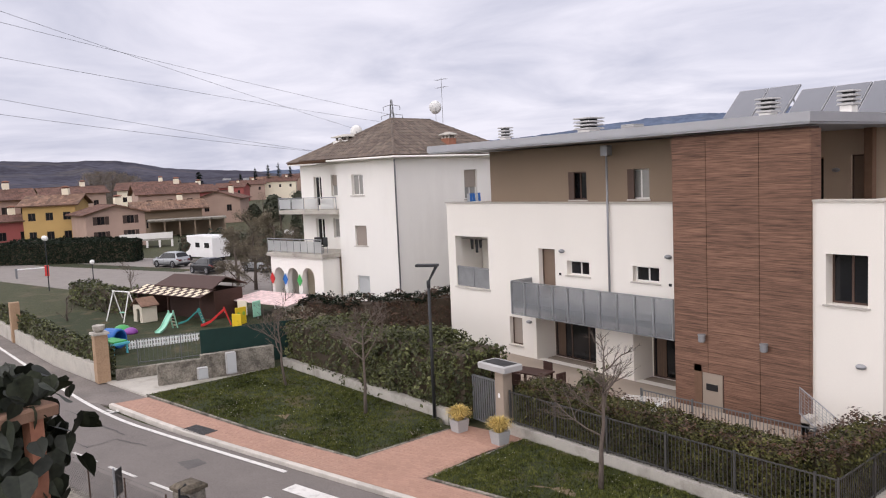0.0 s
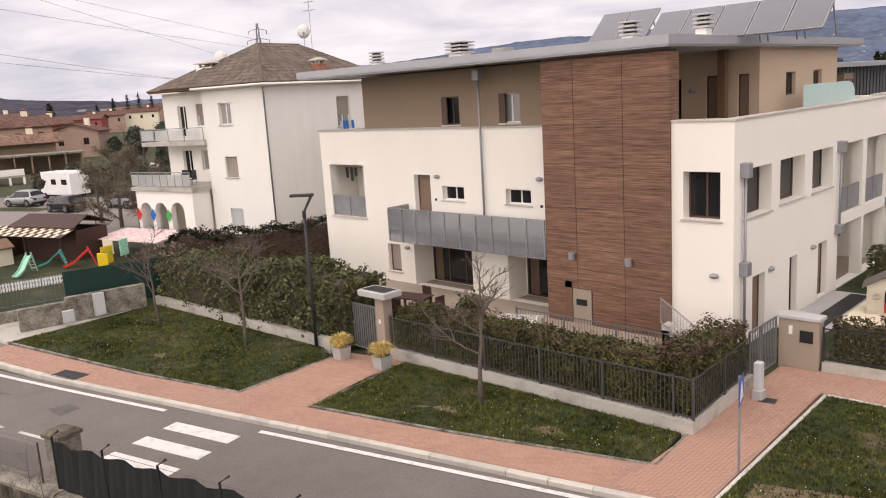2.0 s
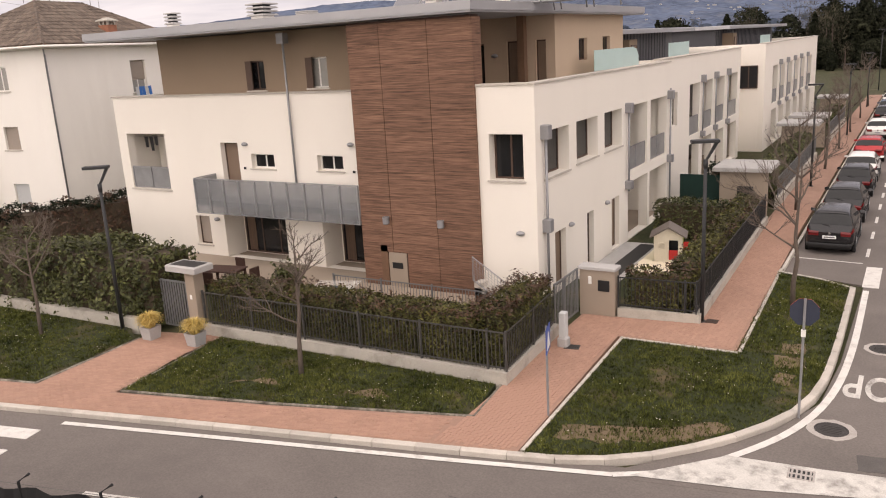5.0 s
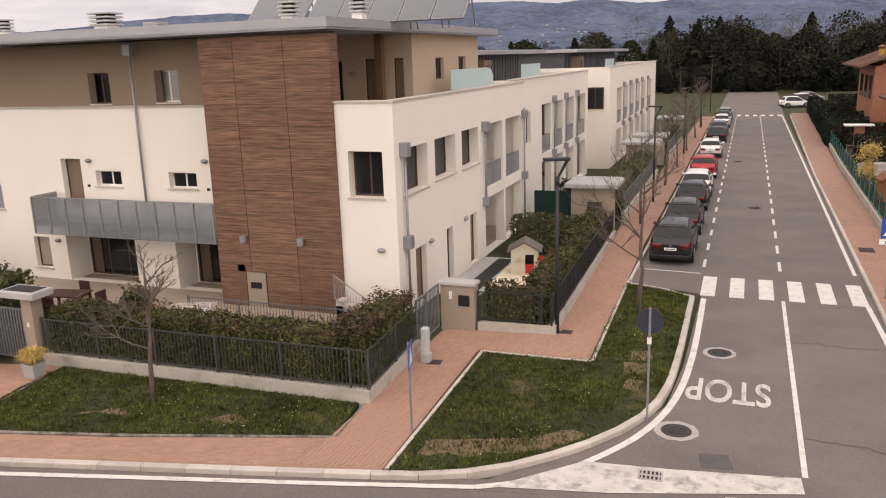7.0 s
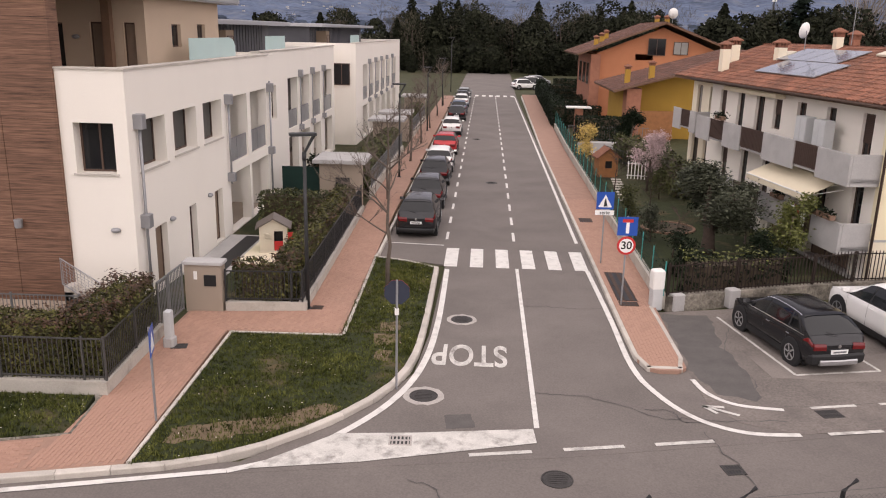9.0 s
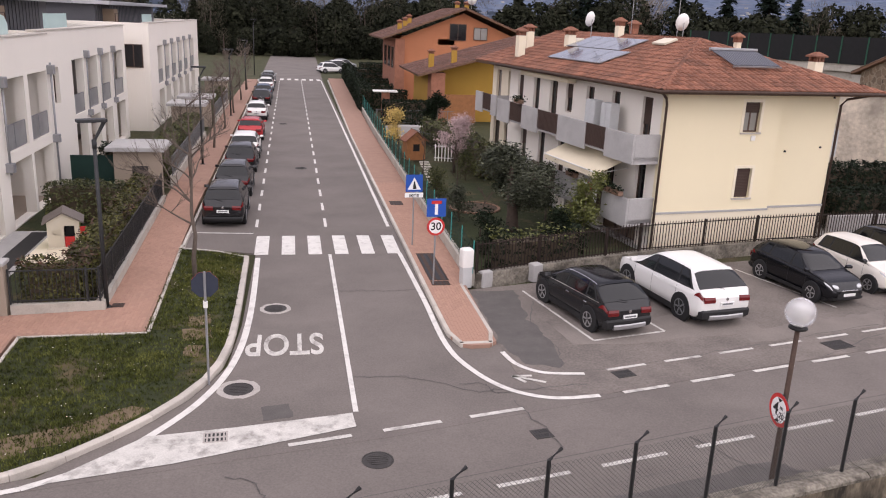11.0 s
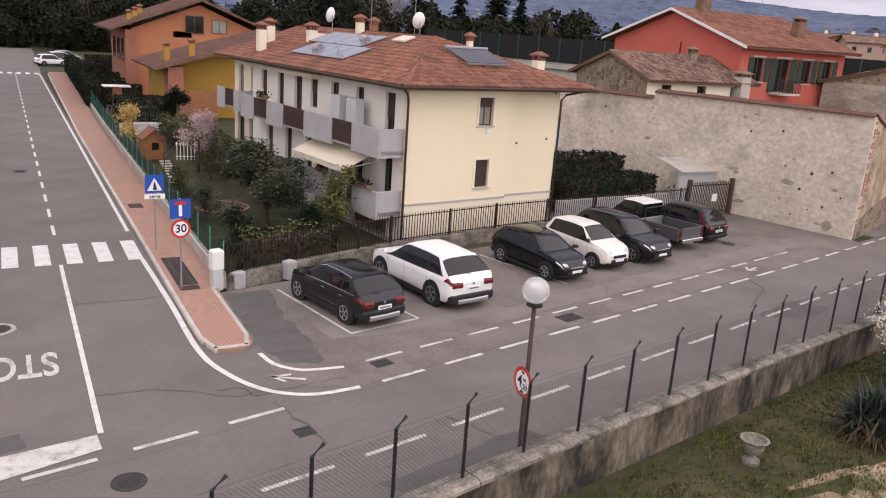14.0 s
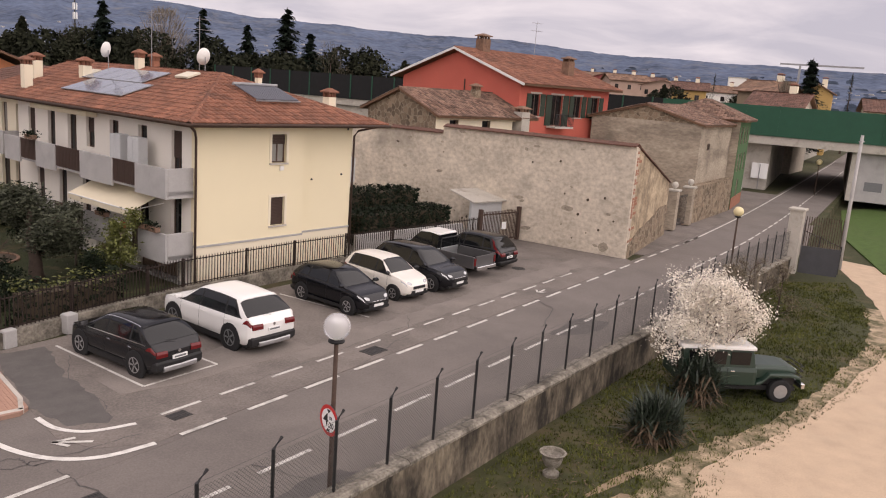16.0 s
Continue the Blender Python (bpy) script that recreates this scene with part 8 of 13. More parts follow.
for k, (x, m) in enumerate(((-10.6, RED), (-9.2, BLUE_TOY), (-7.7, GREEN_TOY))):
    pn = thing("pennant", pose(-39.5, 26.4, 0, 0, 0, 11) @ pose(x, -1.5, 2.1), "bright paper diamond hung in the arcade", "decoration", "arcade decorations")
    part("paper", Mesh().loft([[(0, y, 0.4), (0.28, y, 0), (0, y, -0.4), (-0.28, y, 0)] for y in (0, 0.02)]), m, pn)

# ---------- playground ----------
OLD_WALL_PALE = mat("weathered_peach_render", (0.36, 0.24, 0.15), 0.95, spread=0.25, scale=1.5, fine=15, bump=0.4, stain=0.6, stain_scale=1.5, stain_color=(0.2, 0.14, 0.09))
slab("playground_lawn", [(-60, 10.2), (-38.5, 9.5), (-33.6, 15.2), (-34.5, 20.5), (-43, 25), (-62, 24)], TURF, "playground lawn of worn grass", "lawn", 0.0)
slab("drive_apron", [(-37.2, 8.9), (-33.3, 9.5), (-33.3, 15.2), (-34.6, 15.2), (-36.5, 11.5)], CONCRETE, "broken concrete apron before the low wall", "pavement", 0.03)
WL = [(-58.0, 7.25), (-43.0, 8.05), (-37.6, 8.75)]
pw = Mesh()
ribbon(pw, WL, 0.2, -0.1, 0.75, 0.9)
solid("garden_wall", pw, CONCRETE, None, "low pale block wall along the road", "wall", kind="structure")
hedge([(x, y + 0.45) for x, y in WL], 0.6, 0.3, 1.5, "ivy-covered fence above a low block wall", LEAF_HEDGE, 51, 0.09, 150, 0.25)
PI = world_thing("gate_pillar", -37.3, 8.9, 0, "peach-rendered gate pillar with a planted urn", "pillar")
wpart("shaft", Mesh().box(-37.6, 8.55, 0, -37.05, 9.1, 2.15), OLD_WALL_PALE, PI)
wpart("cap", Mesh().cbox(-37.68, 8.47, 2.15, -36.97, 9.18, 2.25, 0.02), CONCRETE, PI)
wpart("urn", Mesh().lathe([(0.12, 0), (0.25, 0.12), (0.28, 0.3), (0.22, 0.32)], 12, (-37.32, 8.82, 2.25)), CONCRETE, PI)
PI2 = world_thing("gate_pillar", -51.5, 7.7, 0, "peach-rendered wall pillar", "pillar")
wpart("shaft", Mesh().box(-51.7, 7.4, 0, -51.2, 7.9, 2.3), OLD_WALL_PALE, PI2)
WB = [(-36.9, 9.5), (-33.4, 9.75), (-33.5, 15.5)]
ow = Mesh()
ribbon(ow, [(-34.6, 10.4), (-34.3, 12.2)], 0.16, -0.16, 0.95, 1.1)
ribbon(ow, [(-34.3, 12.2), (-33.8, 15.4)], 0.16, -0.16, 1.1, 1.25)
solid("old_wall", ow, LICHEN, None, "mottled old concrete wall at the lawn's edge", "wall", kind="structure")
ow2 = Mesh()
ribbon(ow2, [(-37.0, 9.3), (-36.2, 14.0), (-35.6, 16.6)], 0.12, -0.12, 0.5, 0.6)
solid("old_kerb_wall", ow2, LICHEN, None, "low mossy wall behind the apron", "wall", kind="structure")
for yy, hh in ((12.0, 0.5), (13.3, 0.95)):
    mc = thing("meter_box", pose(-33.6, yy, Z_PAVE, 0, 0, 82), "grey meter box on the old wall", "cabinet", "wall meter boxes")
    part("body", Mesh().cbox(-0.22, -0.12, 0.15, 0.22, 0.12, 0.15 + hh, 0.02), CONCRETE_GREY, mc)
    part("door", Mesh().box(-0.19, -0.135, 0.2, 0.19, -0.121, 0.1 + hh), GREY_BOX, mc)
scr = Mesh()
ribbon(scr, [(-35.3, 12.6), (-34.2, 17.2)], 0.02, -0.02, 2.0, 1.8)
solid("screen_fence", scr, MESH_GREEN, None, "dark green net screen on a fence", "fence")
bar_fence("wire_fence", [(-39.5, 11.0), (-38.0, 16.0)], 0.05, 1.3, "thin steel fence before the playground", step=0.2, material=GREY_STEEL)
pk = thing("picket_fence", pose(-43.75, 11.6, 0, 0, 0, 80.4), "low white picket fence across the playground", "fence")
for k in range(27):
    part("picket", Mesh().loft([[(k * 0.14, y, 0), (k * 0.14 + 0.09, y, 0), (k * 0.14 + 0.09, y, 0.42), (k * 0.14 + 0.045, y, 0.48), (k * 0.14, y, 0.42)] for y in (0.0, 0.02)]), SIGN_WHITE, pk)
for zz in (0.1, 0.32):
    part("rail", Mesh().box(-0.05, 0.021, zz, 3.8, 0.045, zz + 0.06), SIGN_WHITE, pk)


def toy_slide(x, y, turn, m, s=1.0, label="plastic garden slide"):
    S = thing("slide", pose(x, y, 0.0, 0, 0, turn), label, "slide", "playground slides")
    part("chute", Mesh().loft([[(a, -0.22 * s, z), (a, 0.22 * s, z), (a, 0.22 * s, z + 0.14 * s), (a, 0.18 * s, z + 0.14 * s), (a, 0.18 * s, z + 0.04), (a, -0.18 * s, z + 0.04), (a, -0.18 * s, z + 0.14 * s), (a, -0.22 * s, z + 0.14 * s)] for a, z in ((0, 1.1 * s), (0.4 * s, 0.8 * s), (1.0 * s, 0.3 * s), (1.5 * s, 0.08), (1.75 * s, 0.05))]), m, S)
    for sy in (-0.2, 0.16):
        part("ladder_side", Mesh().loft([[(-0.5 * s, sy * s, 0), (-0.4 * s, sy * s, 0), (0.06 * s, sy * s, 1.35 * s), (-0.06 * s, sy * s, 1.35 * s)], [(-0.5 * s, (sy + 0.05) * s, 0), (-0.4 * s, (sy + 0.05) * s, 0), (0.06 * s, (sy + 0.05) * s, 1.35 * s), (-0.06 * s, (sy + 0.05) * s, 1.35 * s)]]), m if s < 1 else MINT, S)
    for k in range(4):
        part("rung", Mesh().box((-0.42 + 0.1 * k) * s, -0.18 * s, (0.2 + 0.25 * k) * s, (-0.34 + 0.1 * k) * s, 0.18 * s, (0.25 + 0.25 * k) * s), CREAM_PLASTIC, S)
    return S


toy_slide(-47.9, 15.4, -50, MINT, 0.85, "mint green plastic garden slide")
toy_slide(-48.2, 17.2, -130, TEAL, 0.72, "teal plastic slide with a wooden ladder")
toy_slide(-46.6, 18.2, -110, RED, 0.8, "red plastic slide of a play tower")
tw = thing("play_tower", pose(-46.0, 19.0, 0, 0, 0, 20) @ Matrix.Diagonal((0.72, 0.72, 0.8, 1)), "yellow and cream plastic play tower with round holes", "play tower")
part("panel", Mesh().cbox(-0.05, -0.6, 0, 0.05, 0.6, 1.3, 0.03), YELLOW, tw)
part("panel", Mesh().cbox(0.2, -1.2, 0, 1.3, -1.1, 1.0, 0.03), YELLOW, tw)
part("panel", Mesh().cbox(-1.0, 0.6, 0.6, 0.1, 0.7, 1.7, 0.03), CREAM_PLASTIC, tw)
part("panel", Mesh().cbox(0.9, 0.5, 0.5, 1.0, 1.4, 1.7, 0.03), MINT, tw)
for y in (-0.3, 0.3):
    part("hole", Mesh().lathe([(0.16, -0.07), (0.16, 0.07)], 14), LIME, tw).matrix_local = pose(0, y, 0.8, 0, 90, 0)
for x, y, m, r in ((-49.6, 13.0, GREEN_TOY, 0.6), (-48.6, 13.2, PURPLE, 0.5)):
    part("shell", Mesh().loft([[(math.cos(a) * r * rr, math.sin(a) * r * rr * 0.8, h * r) for a in [i * math.pi / 8 for i in range(16)]] for rr, h in ((1, 0), (1, 0.25), (0.8, 0.5), (0.4, 0.65), (0.05, 0.7))]), m, thing("sandpit_toy", pose(x, y, 0), "rounded bright plastic sandpit toy", "toy", "playground toys"), smooth=True)
tb = thing("play_table", pose(-43.5, 10.9, 0, 0, 0, 15), "sky-blue plastic play table with green tray", "table")
part("top", Mesh().cbox(-0.8, -0.5, 0.5, 0.8, 0.5, 0.62, 0.03), SKY_TOY, tb)
part("tray", Mesh().cbox(-0.7, -0.4, 0.621, 0.7, 0.4, 0.7, 0.02), GREEN_TOY, tb)
for sx in (-0.7, 0.6):
    for sy in (-0.42, 0.34):
        part("leg", Mesh().box(sx, sy, 0, sx + 0.1, sy + 0.08, 0.5), SKY_TOY, tb)
tn = thing("play_tunnel", pose(-45.0, 11.3, 0.5, 0, 90, 30), "blue round play tunnel", "toy")
part("tube", Mesh().lathe([(0.5, -0.5), (0.55, -0.4), (0.55, 0.4), (0.5, 0.5), (0.42, 0.5), (0.45, 0), (0.42, -0.5)], 18), BLUE_TOY, tn)
swg = thing("swing", pose(-53.8, 14.2, 0, 0, 0, 20), "pale plastic swing frame", "swing")
for sx in (-0.9, 0.9):
    for sy in (-0.6, 0.6):
        part("leg", Mesh().tube([(sx, sy, 0), (sx * 0.9, 0, 1.9)], 0.04, 7), WHITE_PLASTIC, swg)
part("crossbar", Mesh().tube([(-0.9, 0, 1.9), (0.9, 0, 1.9)], 0.04, 7), WHITE_PLASTIC, swg)
part("seat", Mesh().cbox(-0.2, -0.12, 0.5, 0.2, 0.12, 0.56, 0.02), MINT, swg)
for sx in (-0.18, 0.18):
    part("rope", Mesh().tube([(sx, 0, 0.55), (sx, 0, 1.9)], 0.01, 4), CABLE, swg)
for x, y, t, c in ((-52.3, 15.2, 10, CREAM_PLASTIC), (-53.5, 18.0, -15, CREAM_PLASTIC)):
    hs = thing("play_cottage", pose(x, y, 0, 0, 0, t), "small cream plastic play cottage with brown roof", "playhouse", "play cottages")
    part("wall", wall_with_holes(Mesh(), -0.6, 0.6, 0, 1.1, [(-0.15, 0.25, 0, 0.85)], -0.5, -0.44), c, hs)
    part("wall", Mesh().box(-0.6, -0.44, 0, -0.54, 0.5, 1.1), c, hs)
    part("wall", Mesh().box(0.54, -0.44, 0, 0.6, 0.5, 1.1), c, hs)
    for s in (-1, 1):
        part("roof", Mesh().loft([[(s * 0.75, y2, 1.0), (0, y2, 1.5), (0, y2, 1.56), (s * 0.77, y2, 1.06)] for y2 in (-0.6, 0.6)]), TILE_OLD, hs)
# dark timber shelter with a red and white awning
SH = thing("shelter", pose(-52.3, 17.9, 0, 0, 0, 18) @ Matrix.Diagonal((0.78, 0.78, 0.78, 1)), "dark red timber shelter with a checked awning", "shelter")
part("wall", Mesh().box(-4.0, 2.2, 0, 4.4, 2.35, 2.3), WOOD_DARK, SH)
part("wall", Mesh().box(-4.0, -0.6, 0, -3.85, 2.2, 2.3), WOOD_DARK, SH)
part("wall", Mesh().box(4.25, -0.6, 0, 4.4, 2.2, 2.3), WOOD_DARK, SH)
part("wall", Mesh().box(-1.4, -0.6, 0, 4.25, -0.45, 2.25), WOOD_DARK, SH)
for x in (-3.9, 0.2, 4.3):
    part("post", Mesh().box(x - 0.07, -2.0, 0, x + 0.07, -1.86, 2.1), WOOD_DARK, SH)
part("roof", Mesh().loft([[(-3.0, -0.9, 2.5), (4.6, -0.9, 2.5), (4.2, 0.9, 3.25), (-2.6, 0.9, 3.25)], [(-3.0, -0.9, 2.58), (4.6, -0.9, 2.58), (4.2, 0.9, 3.35), (-2.6, 0.9, 3.35)]]), WOOD_DARK, SH, "dark brown roof")
part("roof", Mesh().loft([[(-3.0, 2.8, 2.5), (4.6, 2.8, 2.5), (4.2, 0.9, 3.25), (-2.6, 0.9, 3.25)], [(-3.0, 2.8, 2.58), (4.6, 2.8, 2.58), (4.2, 0.9, 3.35), (-2.6, 0.9, 3.35)]]), WOOD_DARK, SH)
ck = part("awning", Mesh().loft([[(-4.6, -2.4, 2.05), (4.9, -2.4, 2.05), (4.6, -0.5, 2.5), (-4.2, -0.5, 2.5)], [(-4.6, -2.4, 2.09), (4.9, -2.4, 2.09), (4.6, -0.5, 2.54), (-4.2, -0.5, 2.54)]]), WOOD_DARK, SH, "red and white checked awning")
for i in range(20):
    for j in range(3):
        if (i + j) % 2 == 0:
            y0 = -2.38 + j * 0.62
            part("check", Mesh().loft([[(-4.5 + i * 0.46, y, 2.095 + (y + 2.4) * 0.2366), (-4.08 + i * 0.46, y, 2.095 + (y + 2.4) * 0.2366), (-4.08 + i * 0.46, y, 2.105 + (y + 2.4) * 0.2366), (-4.5 + i * 0.46, y, 2.105 + (y + 2.4) * 0.2366)] for y in (y0, y0 + 0.58)]), AWNING, ck)
hedge([(-66, 14.5), (-58, 15.2), (-55.5, 16.2)], 1.8, 0, 1.5, "clipped evergreen hedge behind the playground", LEAF_HEDGE, 55, 0.13, 60, 0.3)
limb_tree(-60.5, 24.5, 3.2, 61, "small bare shrub beyond the shelter", 0.05, 0.0, first=0.2, group="bare shrubs")
# ---------- vehicles ----------
def paint(name, c, rough=0.25, metal=0.2):
    return mat(name, c, rough, metal, spread=0.05, scale=1.0, fine=200, bump=0.0, spec=0.6)


CAR_BLACK, CAR_WHITE = paint("black_car_paint", (0.006, 0.0065, 0.009), 0.14), paint("white_car_paint", (0.78, 0.77, 0.75), 0.25, 0.0)
CAR_GREY, CAR_SILVER = paint("dark_grey_car_paint", (0.016, 0.016, 0.018), 0.16), paint("silver_car_paint", (0.36, 0.37, 0.38), 0.3, 0.5)
CAR_RED, CAR_BLUE = paint("red_car_paint", (0.45, 0.03, 0.035)), paint("blue_grey_car_paint", (0.10, 0.13, 0.18))
CAR_CREAM = paint("ivory_car_paint", (0.74, 0.70, 0.64), 0.3, 0.0)
CAR_SLATE = paint("slate_grey_truck_paint", (0.10, 0.098, 0.10), 0.35, 0.3)
CAR_GREEN = paint("dark_green_paint", (0.010, 0.030, 0.019), 0.4, 0.0)
CAR_GLASS = mat("tinted_car_glass", (0.006, 0.007, 0.008), 0.06, spread=0.1, bump=0.0, spec=0.45)
LAMP_RED = mat("red_lamp_glass", (0.13, 0.008, 0.009), 0.15, spread=0.1, bump=0.0, spec=0.5)
LAMP_CLEAR = mat("clear_lamp_glass", (0.55, 0.56, 0.57), 0.12, 0.3, spread=0.05, bump=0.0, spec=0.7)


def curve_at(points, x):
    """Smooth height of a profile given as (x, value) pairs in rising x."""
    if x <= points[0][0]:
        return points[0][1]
    for (xa, a), (xb, b) in zip(points, points[1:]):
        if x <= xb:
            t = (x - xa) / (xb - xa)
            return a + (b - a) * t
    return points[-1][1]


class Shell:
    """The skin of a car body: half-sections along x, from the sill over the shoulder to the roof's middle."""

    def __init__(self, L, W, H, hood, belt, steep):
        self.L, self.hw, self.H, self.belt = L, W / 2, H, belt
        fx, rx = L / 2, -L / 2
        self.ws, self.rf = fx - L * 0.25, fx - L * 0.43
        self.rr, self.rw = rx + L * (0.09 + 0.09 * steep), rx + L * 0.035
        top = [(rx, belt - 0.26), (rx + 0.025, belt - 0.1), (rx + 0.07, belt - 0.015), (self.rw, belt + 0.02), (self.rr, H - 0.085), (self.rr + 0.12, H - 0.045), (self.rr + 0.5, H - 0.012), (self.rr + 1.0, H), (self.rf - 0.25, H - 0.012), (self.rf, H - 0.05),
               (self.rf + 0.1, H - 0.1), (self.ws, hood + 0.015), (self.ws + 0.06, hood - 0.005), (fx - 0.6, hood - 0.05), (fx - 0.3, hood - 0.12), (fx - 0.13, hood - 0.21), (fx - 0.05, hood - 0.30), (fx, hood - 0.44)]
        self.top = top
        self.low = [(rx, 0.44), (rx + 0.1, 0.32), (rx + 0.4, 0.23), (fx - 0.5, 0.22), (fx - 0.12, 0.26), (fx, 0.36)]
        self.wide = [(rx, 0.80), (rx + 0.05, 0.88), (rx + 0.16, 0.945), (rx + 0.45, 0.99), (rx + 1.0, 1.0), (fx - 1.1, 1.0), (fx - 0.6, 0.965), (fx - 0.3, 0.89), (fx - 0.12, 0.79), (fx - 0.03, 0.68), (fx, 0.6)]
        self.waist = [(rx, belt), (rx + 0.6, belt), (self.ws, belt - 0.06), (fx, belt - 0.2)]

    def half(self, x):
        w, zl = self.hw * curve_at(self.wide, x), curve_at(self.low, x)
        zt = sum(curve_at(self.top, x + d) for d in (-0.12, -0.06, 0.0, 0.06, 0.12)) / 5
        zb = min(curve_at(self.waist, x), zt - 0.03)
        gh = zt - zb
        wt = w * 0.94 - 0.42 * max(0.0, gh - 0.04)
        return [(w * 0.86, zl), (w * 0.975, zl + 0.07), (w, zl + 0.42 * (zb - zl)), (w * 0.985, zl + 0.78 * (zb - zl)), (w * 0.965, zb - 0.03), (w * 0.94, zb),
                (w * 0.94 + (wt - w * 0.94) * 0.36, zb + gh * 0.33), (w * 0.94 + (wt - w * 0.94) * 0.70, zb + gh * 0.66), (wt, zb + gh * 0.86), (wt * 0.86, zt - gh * 0.035 - 0.004), (wt * 0.5, zt - 0.002), (0.0, zt)]

    def ring(self, x):
        h = self.half(x)
        return [(x, -y, z) for y, z in h] + [(x, y, z) for y, z in reversed(h[:-1])]

    def point(self, x, v, s=1, lift=0.006):
        h = self.half(x)
        i = min(len(h) - 2, int(v))
        t = v - i
        (ya, za), (yb, zb) = h[i], h[i + 1]
        n = Vector((0, zb - za, -(yb - ya)))
        n = n.normalized() if n.length > 1e-6 else Vector((0, 1, 0))
        if n.y < 0 and n.z < 0:
            n = -n
        return Vector((x, s * (ya + (yb - ya) * t + n.y * lift), za + (zb - za) * t + n.z * lift))

    def patch(self, lower, upper, v0, v1, s, nx=8, nv=5, lift=0.006):
        """A piece of the skin between two slanting ends: lower and upper are (x0, x1) at v0 and v1."""
        m = Mesh()
        g = [[self.point((lower[0] + (upper[0] - lower[0]) * j / nv) * (1 - i / nx) + (lower[1] + (upper[1] - lower[1]) * j / nv) * i / nx, v0 + (v1 - v0) * j / nv, s, lift) for i in range(nx + 1)] for j in range(nv + 1)]
        vs = [p for r in g for p in r]
        m.add(vs, [(j * (nx + 1) + i, j * (nx + 1) + i + 1, (j + 1) * (nx + 1) + i + 1, (j + 1) * (nx + 1) + i) for j in range(nv) for i in range(nx)])
        return m

    def band(self, x0, x1, v, inset0=0.0, inset1=0.0, n=8, lift=0.006):
        """A piece across the car, over the middle, between two places along it."""
        m = Mesh()
        cols = 10
        g = []
        for j in range(n + 1):
            x = x0 + (x1 - x0) * j / n
            row_ = []
            for i in range(cols + 1):
                c = 2 * i / cols - 1
                vv = 11 - abs(c) * (11 - v - (inset0 + (inset1 - inset0) * j / n))
                row_.append(self.point(x, min(vv, 10.999), 1 if c >= 0 else -1, lift) + Vector((lift * (0.7 if x0 > 0 else -0.7) if self.top else 0, 0, lift * 0.5)))
            g.append(row_)
        m.add([p for r in g for p in r], [(j * (cols + 1) + i, j * (cols + 1) + i + 1, (j + 1) * (cols + 1) + i + 1, (j + 1) * (cols + 1) + i) for j in range(n) for i in range(cols)])
        return m


